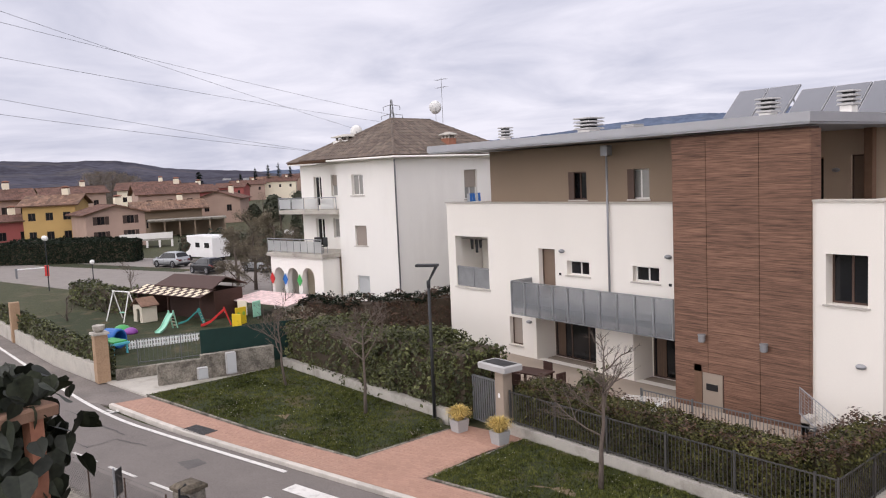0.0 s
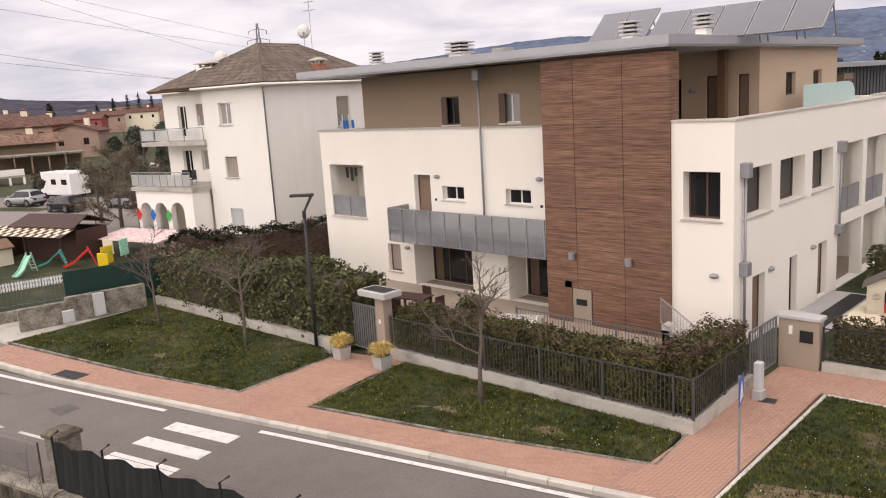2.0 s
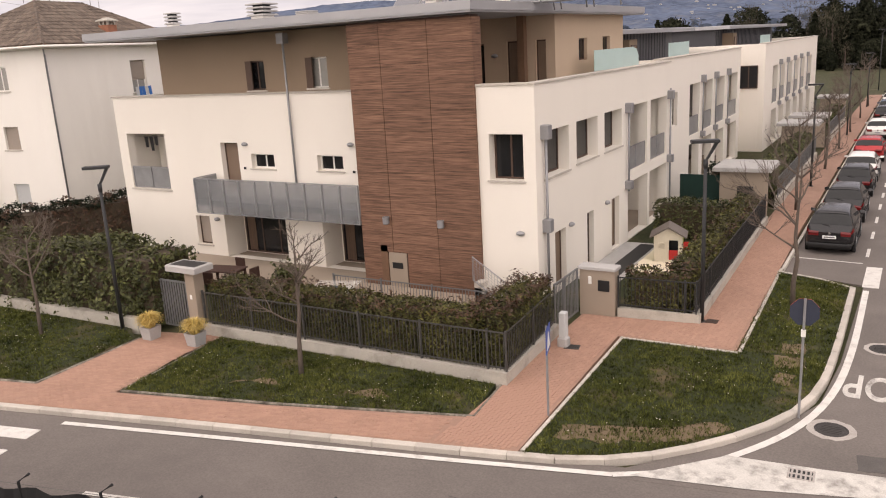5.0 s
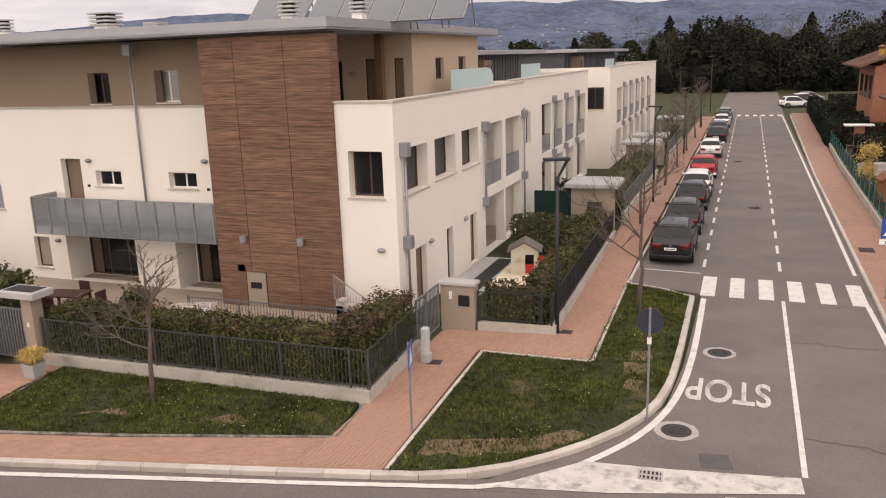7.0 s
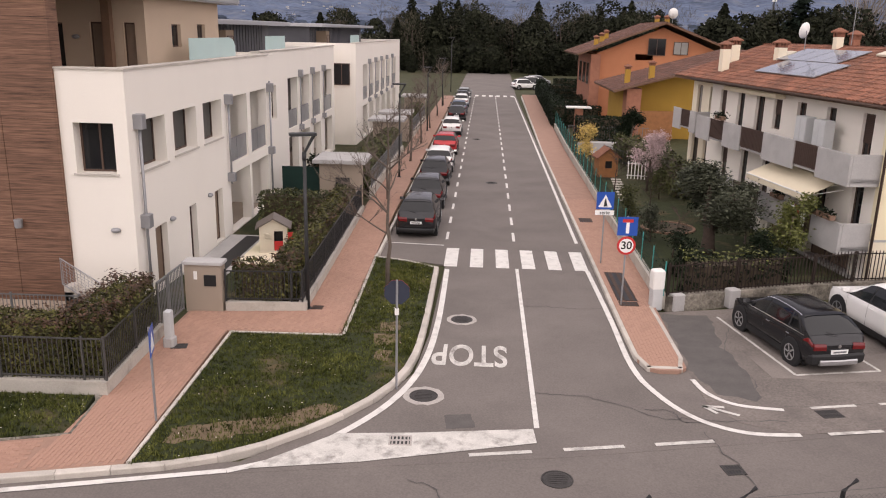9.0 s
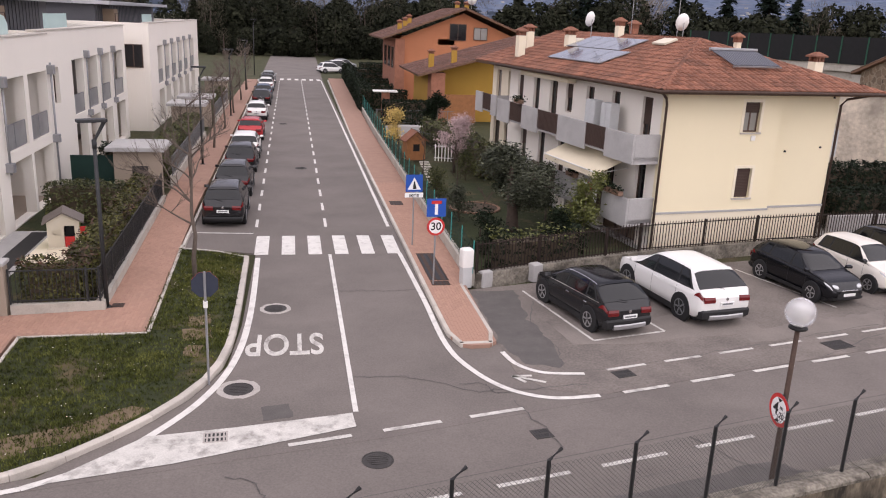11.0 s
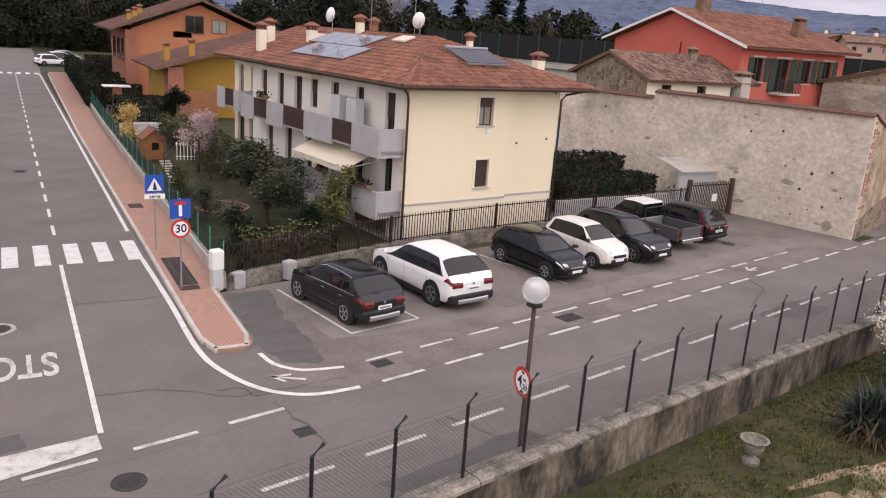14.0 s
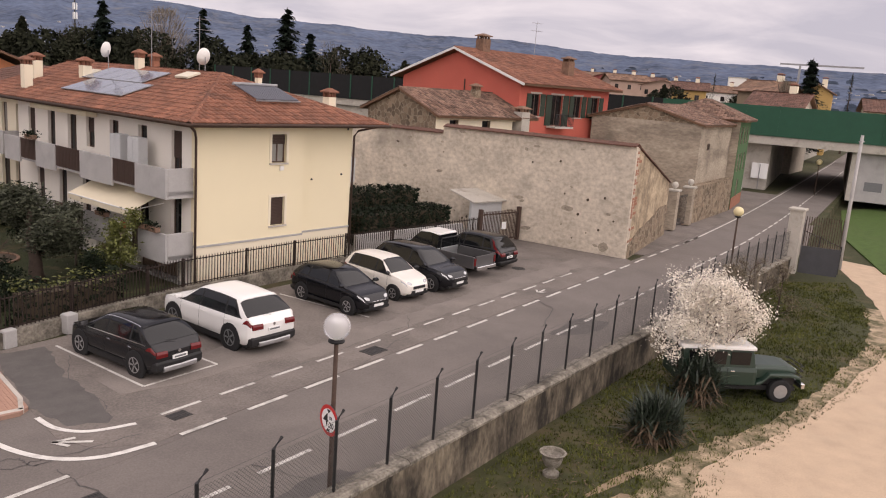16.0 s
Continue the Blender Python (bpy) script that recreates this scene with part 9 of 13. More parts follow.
def car(m, label, body_m, L=4.2, W=1.78, H=1.5, wheel=0.32, hood=0.92, belt=0.95, base=2.6, roof_m=None, back="hatch", trim=BLACK, roof_rails=False, group="parked cars", steep=0.4, clad=False, tall_lamps=False, rim_m=RIM):
    """A parked car, nose along +x: one rounded body shell with glass, lamps, bumpers, plates and wheels of their own."""
    C = thing("car", m, label, "car", group)
    S = Shell(L, W, H, hood, belt, steep)
    fx, rx, hw = L / 2, -L / 2, W / 2
    xs = sorted({round(rx + L * k / 30, 4) for k in range(31)} | {round(p[0], 4) for p in S.top + S.low + S.wide})
    part("body", Mesh().loft([S.ring(x) for x in xs]), body_m, C, smooth=True)
    part("windscreen", S.band(S.ws - 0.03, S.rf + 0.03, 8.3, 0.35, 0.1), CAR_GLASS, C, smooth=True)
    part("rear_window", S.band(S.rw + 0.06, S.rr - 0.02, 7.7, 0.3, 0.3), CAR_GLASS, C, smooth=True)
    part("spoiler", S.band(S.rr - 0.015, S.rr + 0.10, 8.2, 0.1, 0.1, 3, 0.018), roof_m or body_m, C, smooth=True)
    if roof_m:
        part("roof", S.band(S.rr + 0.06, S.rf - 0.04, 8.6, 0, 0, 10, 0.004), roof_m, C, smooth=True)
    xb, xc = 0.02 * L, -0.24 * L
    bright = CHROME if roof_rails else BLACK
    for s in (-1, 1):
        # one dark band of glass with black pillars between the panes
        part("window_surround", S.patch((S.rw + 0.24, S.ws + 0.10), (S.rr + 0.20, S.rf + 0.07), 5.1, 8.0, s, 16, 6, 0.004), BLACK, C, "black pillars round the side glass", smooth=True)
        part("side_window", S.patch((xb + 0.04, S.ws - 0.02), (xb + 0.02, S.rf + 0.05), 5.2, 7.85, s, 8, 5, 0.009), CAR_GLASS, C, smooth=True)
        part("side_window", S.patch((xc + 0.02, xb - 0.03), (xc + 0.08, xb - 0.04), 5.2, 7.85, s, 8, 5, 0.009), CAR_GLASS, C, smooth=True)
        part("side_window", S.patch((S.rw + 0.42, xc - 0.05), (S.rr + 0.28, xc + 0.01), 5.35, 7.7, s, 6, 5, 0.009), CAR_GLASS, C, smooth=True)
        part("window_trim", S.patch((S.rw + 0.24, S.ws + 0.10), (S.rw + 0.24, S.ws + 0.10), 5.0, 5.12, s, 12, 1, 0.010), bright, C)
        if roof_rails:
            part("roof_trim", S.patch((S.rr + 0.10, S.rf + 0.09), (S.rr + 0.10, S.rf + 0.07), 8.02, 8.22, s, 12, 1, 0.010), CHROME, C, "bright strip along the roof edge")
        part("headlamp", S.patch((fx - 0.34, fx - 0.08), (fx - 0.42, fx - 0.14), 3.7, 4.6, s, 8, 3, 0.010), LAMP_CLEAR, C, smooth=True)
        lamp = part("headlamp", Mesh().lathe([(0.135, 0.0), (0.13, 0.03), (0.09, 0.06), (0.02, 0.075)], 14), LAMP_CLEAR, C, smooth=True)
        lamp.matrix_local = pose(fx - 0.17, s * hw * 0.62, hood - 0.29, 0, 62, s * 24) @ Matrix.Diagonal((0.75, 1.25, 1, 1))
        part("tail_lamp", S.patch((rx + 0.015, rx + 0.36), (rx + 0.05, rx + 0.20), 3.3, 4.85, s, 6, 3, 0.010), LAMP_RED, C, smooth=True)
        y0_, y1_ = sorted((s * hw * 0.44, s * hw * 0.84))
        part("rear_lamp", Mesh().loft([[(rx - 0.022 + f, y0_, z_), (rx - 0.022 + f, y1_, z_ + 0.015), (rx + 0.09, y1_, z_ + 0.015), (rx + 0.09, y0_, z_)] for z_, f in ((belt - 0.30, 0.0), (belt - 0.20, 0.0), (belt - 0.13, 0.03))]), LAMP_RED, C)
        if tall_lamps:
            part("rear_lamp", S.patch((S.rw - 0.02, S.rw + 0.20), (S.rr - 0.02, S.rr + 0.13), 5.0, 7.9, s, 3, 6, 0.014), LAMP_RED, C, "tall red lamp up the rear pillar", smooth=True)
        part("mirror", Mesh().loft([[(S.ws - 0.14 + a + 0.02 * k, s * (hw * 0.94 + y), belt + z) for a, z in ((0, 0.0), (0.13, 0.01), (0.14, 0.09), (0.03, 0.13))] for k, y in enumerate((0.0, 0.12, 0.2))]), body_m if body_m is not CAR_CREAM else BLACK, C, bevel=0.015)
        part("sill_trim", Mesh().box(rx + 0.85, s * hw - 0.03, 0.19, fx - 0.9, s * hw + 0.006, 0.36 if clad else 0.30), trim, C)
        for k in (xb, xc - 0.03, S.ws - 0.12):
            part("door_seam", S.patch((k - 0.006, k + 0.006), (k - 0.006, k + 0.006), 1.2, 4.9, s, 1, 6, 0.003), BLACK, C)
        part("crease", S.patch((rx + 0.3, fx - 0.5), (rx + 0.32, fx - 0.52), 3.05, 3.22, s, 14, 1, 0.012), body_m, C)
        for k in (xb - 0.2, xc - 0.2 + 0.12):
            part("door_handle", Mesh().cbox(k - 0.08, s * hw * 0.985 - 0.012, belt - 0.17, k + 0.08, s * hw * 0.985 + 0.018, belt - 0.14, 0.005), CHROME if roof_rails else body_m, C)
    # bumpers: a deep dark lower part, a bright skid plate on the tall cars
    part("bumper", Mesh().loft([[(rx + a, -hw * w, z), (rx + a - 0.05, 0, z), (rx + a, hw * w, z), (rx + a + 0.2, hw * (w + 0.06), z), (rx + a + 0.2, -hw * (w + 0.06), z)] for a, w, z in ((0.04, 0.82, 0.24), (-0.02, 0.86, 0.32), (-0.025, 0.87, 0.50 if clad else 0.40), (0.01, 0.84, 0.56 if clad else 0.44))]), trim, C)
    if clad:
        part("skid_plate", Mesh().loft([[(rx - 0.075 + a, -hw * 0.62, z), (rx - 0.10 + a, 0, z), (rx - 0.075 + a, hw * 0.62, z), (rx + 0.02, hw * 0.62, z), (rx + 0.02, -hw * 0.62, z)] for a, z in ((0.03, 0.25), (0.0, 0.29), (0.0, 0.37), (0.03, 0.40))]), RIM, C, "silver skid plate")
    part("bumper", Mesh().loft([[(fx - a, hw * w, z), (fx - a + 0.05, 0, z), (fx - a, -hw * w, z), (fx - a - 0.15, -hw * w, z), (fx - a - 0.15, hw * w, z)] for a, w, z in ((0.08, 0.72, 0.22), (0.04, 0.74, 0.26), (0.04, 0.74, 0.33))]), trim, C)
    part("grille", Mesh().cbox(fx - 0.07, -hw * 0.44, hood - 0.47, fx + 0.014, hw * 0.44, hood - 0.36, 0.01), BLACK, C)
    part("grille_bar", Mesh().cbox(fx - 0.02, -hw * 0.40, hood - 0.365, fx + 0.02, hw * 0.40, hood - 0.34, 0.005), CHROME, C)
    part("air_intake", Mesh().cbox(fx - 0.06, -hw * 0.56, 0.30, fx + 0.012, hw * 0.56, 0.46, 0.01), BLACK, C)
    part("badge", Mesh().lathe([(0.01, 0), (0.05, 0.0), (0.05, 0.012), (0.01, 0.016)], 12), CHROME, C).matrix_local = pose(rx - 0.004, 0, belt - 0.20, 0, -90, 0)
    part("rear_wiper", Mesh().tube([(S.rw - 0.01, 0.0, belt + 0.055), (S.rw + 0.045, 0.30, belt + 0.13)], 0.009, 5), BLACK, C)
    part("number_plate", Mesh().box(fx + 0.013, -0.24, 0.37, fx + 0.025, 0.24, 0.47), SIGN_WHITE, C)
    plate = part("number_plate", Mesh().box(rx - 0.045, -0.24, belt - 0.40, rx - 0.012, 0.24, belt - 0.29), SIGN_WHITE, C)
    part("text_bar", Mesh().box(rx - 0.048, -0.19, belt - 0.37, rx - 0.0455, 0.19, belt - 0.32), GREY_STEEL, plate)
    part("underbody", Mesh().box(rx + 0.3, -hw * 0.85, 0.15, fx - 0.3, hw * 0.85, 0.27), BLACK, C)
    wx = ((fx + rx) / 2 + base / 2 - 0.02, (fx + rx) / 2 - base / 2 - 0.02)
    for x in wx:
        for s in (-1, 1):
            arch = part("wheel_arch", Mesh().lathe([(wheel + 0.075, -0.1), (wheel + 0.075, 0.0), (wheel + 0.04, 0.012)], 20), TYRE, C)
            arch.matrix_local = pose(x, s * (hw + 0.006), wheel, -90 * s, 0, 0)
            wv = part("wheel", Mesh().lathe([(wheel * 0.7, -0.2), (wheel * 0.97, -0.2), (wheel, -0.16), (wheel, -0.04), (wheel * 0.95, 0), (wheel * 0.68, 0.0), (wheel * 0.66, -0.03)], 20), TYRE, C)
            wv.matrix_local = pose(x, s * (hw + 0.02), wheel, -90 * s, 0, 0)
            rim = Mesh().lathe([(wheel * 0.68, -0.03), (wheel * 0.68, 0.005), (wheel * 0.6, 0.005), (wheel * 0.58, -0.025)], 20)
            for k in range(5):
                a = 2 * math.pi * k / 5
                rim.loft([[(math.cos(a + e) * r, math.sin(a + e) * r, z) for r, e, z in ((wheel * 0.1, -0.6, -0.02), (wheel * 0.1, 0.6, -0.02), (wheel * 0.62, 0.13, -0.005), (wheel * 0.62, -0.13, -0.005))], [(math.cos(a + e) * r, math.sin(a + e) * r, z) for r, e, z in ((wheel * 0.1, -0.6, 0.005), (wheel * 0.1, 0.6, 0.005), (wheel * 0.62, 0.13, 0.008), (wheel * 0.62, -0.13, 0.008))]])
            part("rim", rim, rim_m, wv)
    return C


def at_lot(x, y, turn):
    return pose(x, y, Z_ROAD + 0.012, 0, 0, turn)


lot_cars = [
    (9.05, 22.35, 103, "dark grey compact crossover with its nose to the fence", CAR_GREY, dict(L=4.2, W=1.76, H=1.48, wheel=0.34, belt=0.96, hood=0.95, roof_m=CAR_BLACK, roof_rails=True, steep=0.9, clad=True)),
    (12.45, 23.2, 99, "large white sport utility car with tinted windows", CAR_WHITE, dict(L=4.85, W=1.95, H=1.66, wheel=0.39, belt=1.08, hood=1.05, base=2.98, steep=0.75, clad=True, rim_m=GREY_STEEL)),
    (17.75, 24.15, -82, "black small hatchback with its nose to the road", CAR_BLACK, dict(L=4.05, W=1.69, H=1.47, wheel=0.31, base=2.51, steep=0.5)),
    (20.45, 24.75, -82, "ivory white small tall hatchback", CAR_CREAM, dict(L=3.65, W=1.62, H=1.54, wheel=0.29, base=2.3, hood=0.98, belt=1.0, steep=0.05)),
    (22.75, 25.3, -80, "black family van with chrome trim", CAR_BLACK, dict(L=4.4, W=1.84, H=1.63, wheel=0.33, base=2.74, hood=0.98, belt=1.02)),
    (28.0, 27.2, 100, "black hatchback with tall red tail lamps", CAR_BLACK, dict(L=4.2, W=1.75, H=1.55, wheel=0.31, tall_lamps=True)),
]
for x, y, a, label, m, kw in lot_cars:
    car(at_lot(x, y, a), label, m, group="cars on the parking lot", **kw)
# the pick-up
PU = thing("pickup_truck", at_lot(25.7, 27.1, 100), "silver pick-up truck with a slate-grey open load bed", "pickup truck", "cars on the parking lot")
part("body", Mesh().loft([[(x, -w, z0), (x, -w, z1), (x, w, z1), (x, w, z0)] for x, w, z0, z1 in ((-0.35, 0.84, 0.35, 1.0), (1.3, 0.84, 0.35, 1.0), (1.5, 0.84, 0.35, 0.98), (2.4, 0.8, 0.35, 0.88), (2.55, 0.7, 0.42, 0.66))]), CAR_SILVER, PU, bevel=0.03)
part("cab", Mesh().loft([[(x, -w, 1.0), (x, -w * 0.86, z), (x, w * 0.86, z), (x, w, 1.0)] for x, w, z in ((-0.32, 0.8, 1.62), (0.2, 0.8, 1.68), (0.75, 0.8, 1.64), (1.45, 0.78, 1.03))]), CAR_GLASS, PU)
part("roof", Mesh().cbox(-0.34, -0.68, 1.62, 0.8, 0.68, 1.70, 0.03), CAR_WHITE, PU)
for s in (-1, 1):
    part("bed_side", Mesh().cbox(-2.5, s * 0.84 - 0.04, 0.45, -0.36, s * 0.84 + 0.04, 1.0, 0.015), CAR_SLATE, PU)
    part("tail_lamp", Mesh().box(-2.53, s * 0.78 - 0.07, 0.6, -2.5, s * 0.78 + 0.07, 0.92), LAMP_RED, PU)
part("tailgate", Mesh().cbox(-2.52, -0.7, 0.48, -2.45, 0.7, 1.0, 0.01), CAR_SLATE, PU)
part("bed_floor", Mesh().box(-2.45, -0.8, 0.5, -0.36, 0.8, 0.58), BLACK, PU)
part("bumper", Mesh().cbox(-2.66, -0.75, 0.4, -2.53, 0.75, 0.54, 0.02), CHROME, PU)
part("roll_bar", Mesh().tube([(-0.5, -0.75, 0.98), (-0.5, -0.7, 1.5), (-0.5, 0.7, 1.5), (-0.5, 0.75, 0.98)], 0.035, 8), BLACK, PU)
for x in (-1.5, 1.6):
    for s in (-1, 1):
        wv = part("wheel", Mesh().lathe([(0.2, -0.2), (0.33, -0.2), (0.34, -0.03), (0.3, 0.0), (0.2, 0.0)], 18), TYRE, PU)
        wv.matrix_local = pose(x, s * 0.87, 0.34, -90 * s, 0, 0)
        part("rim", Mesh().lathe([(0.02, 0.0), (0.2, 0.0), (0.2, 0.012), (0.02, 0.02)], 14), RIM, wv)

# cars in the side street, tails to the crossing
row = [(33.0, CAR_GREY, "dark brown-grey crossover parked at the kerb", dict(L=4.3, W=1.74, H=1.62, wheel=0.35, belt=1.03, hood=1.0, base=2.6)),
       (38.6, CAR_GREY, "dark grey small estate parked at the kerb", dict(L=4.0, W=1.74, H=1.56)),
       (44.8, CAR_BLACK, "dark small car parked at the kerb", dict(L=4.0, W=1.72, H=1.5)),
       (49.2, CAR_WHITE, "white hatchback parked at the kerb", dict(L=4.2, W=1.76, H=1.48)),
       (56.6, CAR_RED, "red hatchback parked at the kerb", dict(L=4.2, W=1.76, H=1.48)),
       (67.6, CAR_WHITE, "white small hatchback parked at the kerb", dict(L=3.9, W=1.7, H=1.5)),
       (79.0, CAR_BLACK, "dark saloon parked at the kerb", dict(L=4.4, W=1.78, H=1.47)),
       (85.0, CAR_BLUE, "blue-grey car parked at the kerb", dict(L=4.2, W=1.76, H=1.5)),
       (94.0, CAR_WHITE, "white car parked at the kerb", dict(L=4.2, W=1.76, H=1.5)),
       (99.5, CAR_GREY, "grey car parked at the kerb", dict(L=4.2, W=1.76, H=1.5)),
       (105.0, CAR_SILVER, "silver car parked at the kerb", dict(L=4.2, W=1.76, H=1.5))]
for yy, m, label, kw in row:
    car(pose(-2.75, yy + kw["L"] / 2, Z_ROAD + 0.005, 0, 0, 90), label, m, group="cars parked in the street", **kw)
for k, (xx, yy, m) in enumerate(((6.2, 128, CAR_WHITE), (7.0, 132, CAR_GREY), (8.0, 136, CAR_WHITE), (9.0, 140, CAR_SILVER))):
    car(pose(xx, yy, Z_ROAD, 0, 0, 20), "pale car parked across the end of the street", m, group="cars at the street's end", H=1.6)
# the far car park
for x, y, t, m, label, kw in ((-86.5, 28.2, 200, CAR_SILVER, "silver estate car in the far car park", dict(H=1.6, L=4.5)), (-76.5, 28.4, 190, CAR_BLACK, "black hatchback in the far car park", {}), (-73.0, 32.5, 190, CAR_SILVER, "silver people carrier in the far car park", dict(H=1.7, L=4.6))):
    car(pose(x, y, -0.02, 0, 0, t), label, m, group="cars in the far car park", **kw)
CV = thing("camper_van", pose(-88.5, 33.0, -0.02, 0, 0, 190), "white camper van with an over-cab berth", "camper van")
part("body", Mesh().loft([[(x, y, z) for x, z in ((-3.0, 0.5), (1.4, 0.5), (1.4, 1.9), (2.3, 2.2), (2.4, 2.9), (-2.9, 2.95), (-3.05, 2.7))] for y in (-1.1, 1.1)]), CAR_WHITE, CV, bevel=0.05)
part("cab", Mesh().loft([[(x, y, z) for x, z in ((1.4, 0.45), (2.9, 0.45), (2.95, 1.0), (2.3, 1.2), (1.7, 1.9), (1.4, 1.9))] for y in (-0.98, 0.98)]), CAR_WHITE, CV, bevel=0.05)
for a, b in ((-2.4, -1.4), (-0.4, 0.5)):
    for s in (-1, 1):
        part("window", Mesh().cbox(a, s * 1.1 - 0.02, 1.6, b, s * 1.1 + 0.02, 2.15, 0.01), CAR_GLASS, CV)
part("stripe", Mesh().box(-2.9, -1.115, 1.15, 1.3, -1.101, 1.3), BLUE, CV)
part("windscreen", Mesh().loft([[(1.78, y, 1.86), (2.34, y, 1.24), (2.37, y, 1.26), (1.81, y, 1.9)] for y in (-0.85, 0.85)]), CAR_GLASS, CV)
for x in (-1.9, 2.1):
    for s in (-1, 1):
        part("wheel", Mesh().lathe([(0.02, -0.2), (0.33, -0.2), (0.34, -0.03), (0.3, 0.02), (0.02, 0.02)], 16), TYRE, CV).matrix_local = pose(x, s * 1.02, 0.34, -90 * s, 0, 0)
# the old four-wheel drive in the garden
JP = thing("jeep", pose(24.85, 11.6, Z_GARDEN, 0, 0, -38), "dark green old four-wheel drive with white hardtop", "jeep")
part("body", Mesh().loft([[(x, -w, 0.55), (x, -w, 1.0), (x, -w + 0.04, z), (x, w - 0.04, z), (x, w, 1.0), (x, w, 0.55)] for x, w, z in ((-2.2, 0.82, 1.16), (0.22, 0.82, 1.16), (0.34, 0.80, 1.16))]), CAR_GREEN, JP, bevel=0.03)
part("bonnet", Mesh().loft([[(x, -w, 0.75), (x, -w, z - 0.1), (x, -w + 0.1, z), (x, w - 0.1, z), (x, w, z - 0.1), (x, w, 0.75)] for x, w, z in ((0.345, 0.66, 1.19), (0.9, 0.63, 1.19), (1.5, 0.59, 1.16), (1.78, 0.57, 1.10))]), CAR_GREEN, JP, bevel=0.03)
for s in (-1, 1):
    part("mudguard", Mesh().loft([[(x, s * 0.5, z), (x, s * 0.84, z), (x, s * 0.84, z + 0.07), (x, s * 0.8, z + 0.1), (x, s * 0.5, z + 0.1)] for x, z in ((0.35, 0.56), (0.52, 0.62), (0.78, 0.88), (1.55, 0.88), (1.8, 0.80), (1.86, 0.66))]), CAR_GREEN, JP, bevel=0.015)
    part("inner_wing", Mesh().box(0.5, s * 0.56 - 0.03, 0.55, 1.75, s * 0.56 + 0.03, 0.95), BLACK, JP)
    part("headlamp", Mesh().lathe([(0.1, 0), (0.11, 0.03), (0.05, 0.05)], 14), LAMP_CLEAR, JP).matrix_local = pose(1.785, s * 0.40, 0.96, 0, 90, 0)
    part("side_window", Mesh().box(-2.0, s * 0.785 - 0.012, 1.24, -0.75, s * 0.785 + 0.012, 1.66), CAR_GLASS, JP)
    part("side_window", Mesh().box(-0.6, s * 0.785 - 0.012, 1.24, 0.06, s * 0.785 + 0.012, 1.66), CAR_GLASS, JP)
    part("door_seam", Mesh().box(-0.68, s * 0.822 - 0.004, 0.62, -0.665, s * 0.822 + 0.004, 1.14), BLACK, JP)
    part("door_handle", Mesh().cbox(-0.58, s * 0.83 - 0.02, 1.02, -0.44, s * 0.83 + 0.02, 1.05, 0.005), CHROME, JP)
part("cab", Mesh().loft([[(x, -0.79, 1.16), (x + d, -0.75, 1.74), (x + d, 0.75, 1.74), (x, 0.79, 1.16)] for x, d in ((-2.2, 0.03), (0.26, -0.12))]), CAR_GREEN, JP)
part("windscreen", Mesh().loft([[(0.262, y, 1.21), (0.16, y, 1.68), (0.175, y, 1.69), (0.28, y, 1.215)] for y in (-0.7, 0.7)]), CAR_GLASS, JP)
part("roof", Mesh().cbox(-2.28, -0.82, 1.74, 0.24, 0.82, 1.86, 0.06), CAR_WHITE, JP, "white hardtop")
part("bumper", Mesh().cbox(1.9, -0.78, 0.50, 2.04, 0.78, 0.66, 0.02), CHROME, JP)
for zz in (0.8, 1.0, 1.15):
    part("bull_bar", Mesh().tube([(1.95, -0.5, zz), (2.08, -0.45, zz), (2.08, 0.45, zz), (1.95, 0.5, zz)], 0.022, 6), BLACK, JP)
part("grille", Mesh().cbox(1.781, -0.54, 0.78, 1.80, 0.54, 1.05, 0.01), BLACK, JP)
part("grille_frame", Mesh().box(1.782, -0.52, 1.052, 1.81, 0.52, 1.075).box(1.782, -0.52, 0.76, 1.81, 0.52, 0.778), WHITE_PLASTIC, JP)
for x in (-1.25, 1.2):
    for s in (-1, 1):
        wv = part("wheel", Mesh().lathe([(0.2, -0.24), (0.36, -0.24), (0.39, -0.2), (0.39, -0.03), (0.35, 0.0), (0.22, 0.0), (0.2, -0.05)], 20), TYRE, JP)
        wv.matrix_local = pose(x, s * 0.84, 0.39, -90 * s, 0, 0)
        part("rim", Mesh().lathe([(0.02, 0.0), (0.06, 0.01), (0.12, -0.05), (0.2, -0.03), (0.22, 0.002), (0.23, 0.006)], 18), RIM, wv)
part("underbody", Mesh().box(-1.9, -0.6, 0.35, 1.8, 0.6, 0.5), BLACK, JP)
# ---------- east side: railings, gardens, old walls, red house, overpass ----------
IRON = [(6.05, 24.95), (8.5, 25.85), (12.9, 27.3), (18.4, 28.45), (24.5, 29.3), (31.2, 29.9)]
IRON_DARK = mat("dark_rusty_railing", (0.028, 0.018, 0.014), 0.8, 0.2, spread=0.3, scale=8, bump=0.1)
bar_fence("iron_railing", IRON, 0.42, 1.5, "rusty brown iron railing of pointed bars on a low wall", step=0.135, material=IRON_DARK, r=0.012, spear=0.05, wall_h=0.55, wall_w=0.3, wall_m=LICHEN, post_every=3.0)
gt = world_thing("sliding_gate", 32.2, 30.2, 0, "dark brown steel driveway gate with close bars", "gate")
gf = wpart("gate_frame", Mesh().box(31.3, 29.95, 0.1, 34.2, 30.0, 0.18).box(31.3, 29.95, 1.55, 34.2, 30.0, 1.62), RUST_STEEL, gt)
for k in range(24):
    wpart("bar", Mesh().box(31.35 + k * 0.12, 29.96, 0.1, 31.39 + k * 0.12, 29.99, 1.75), RUST_STEEL, gf)
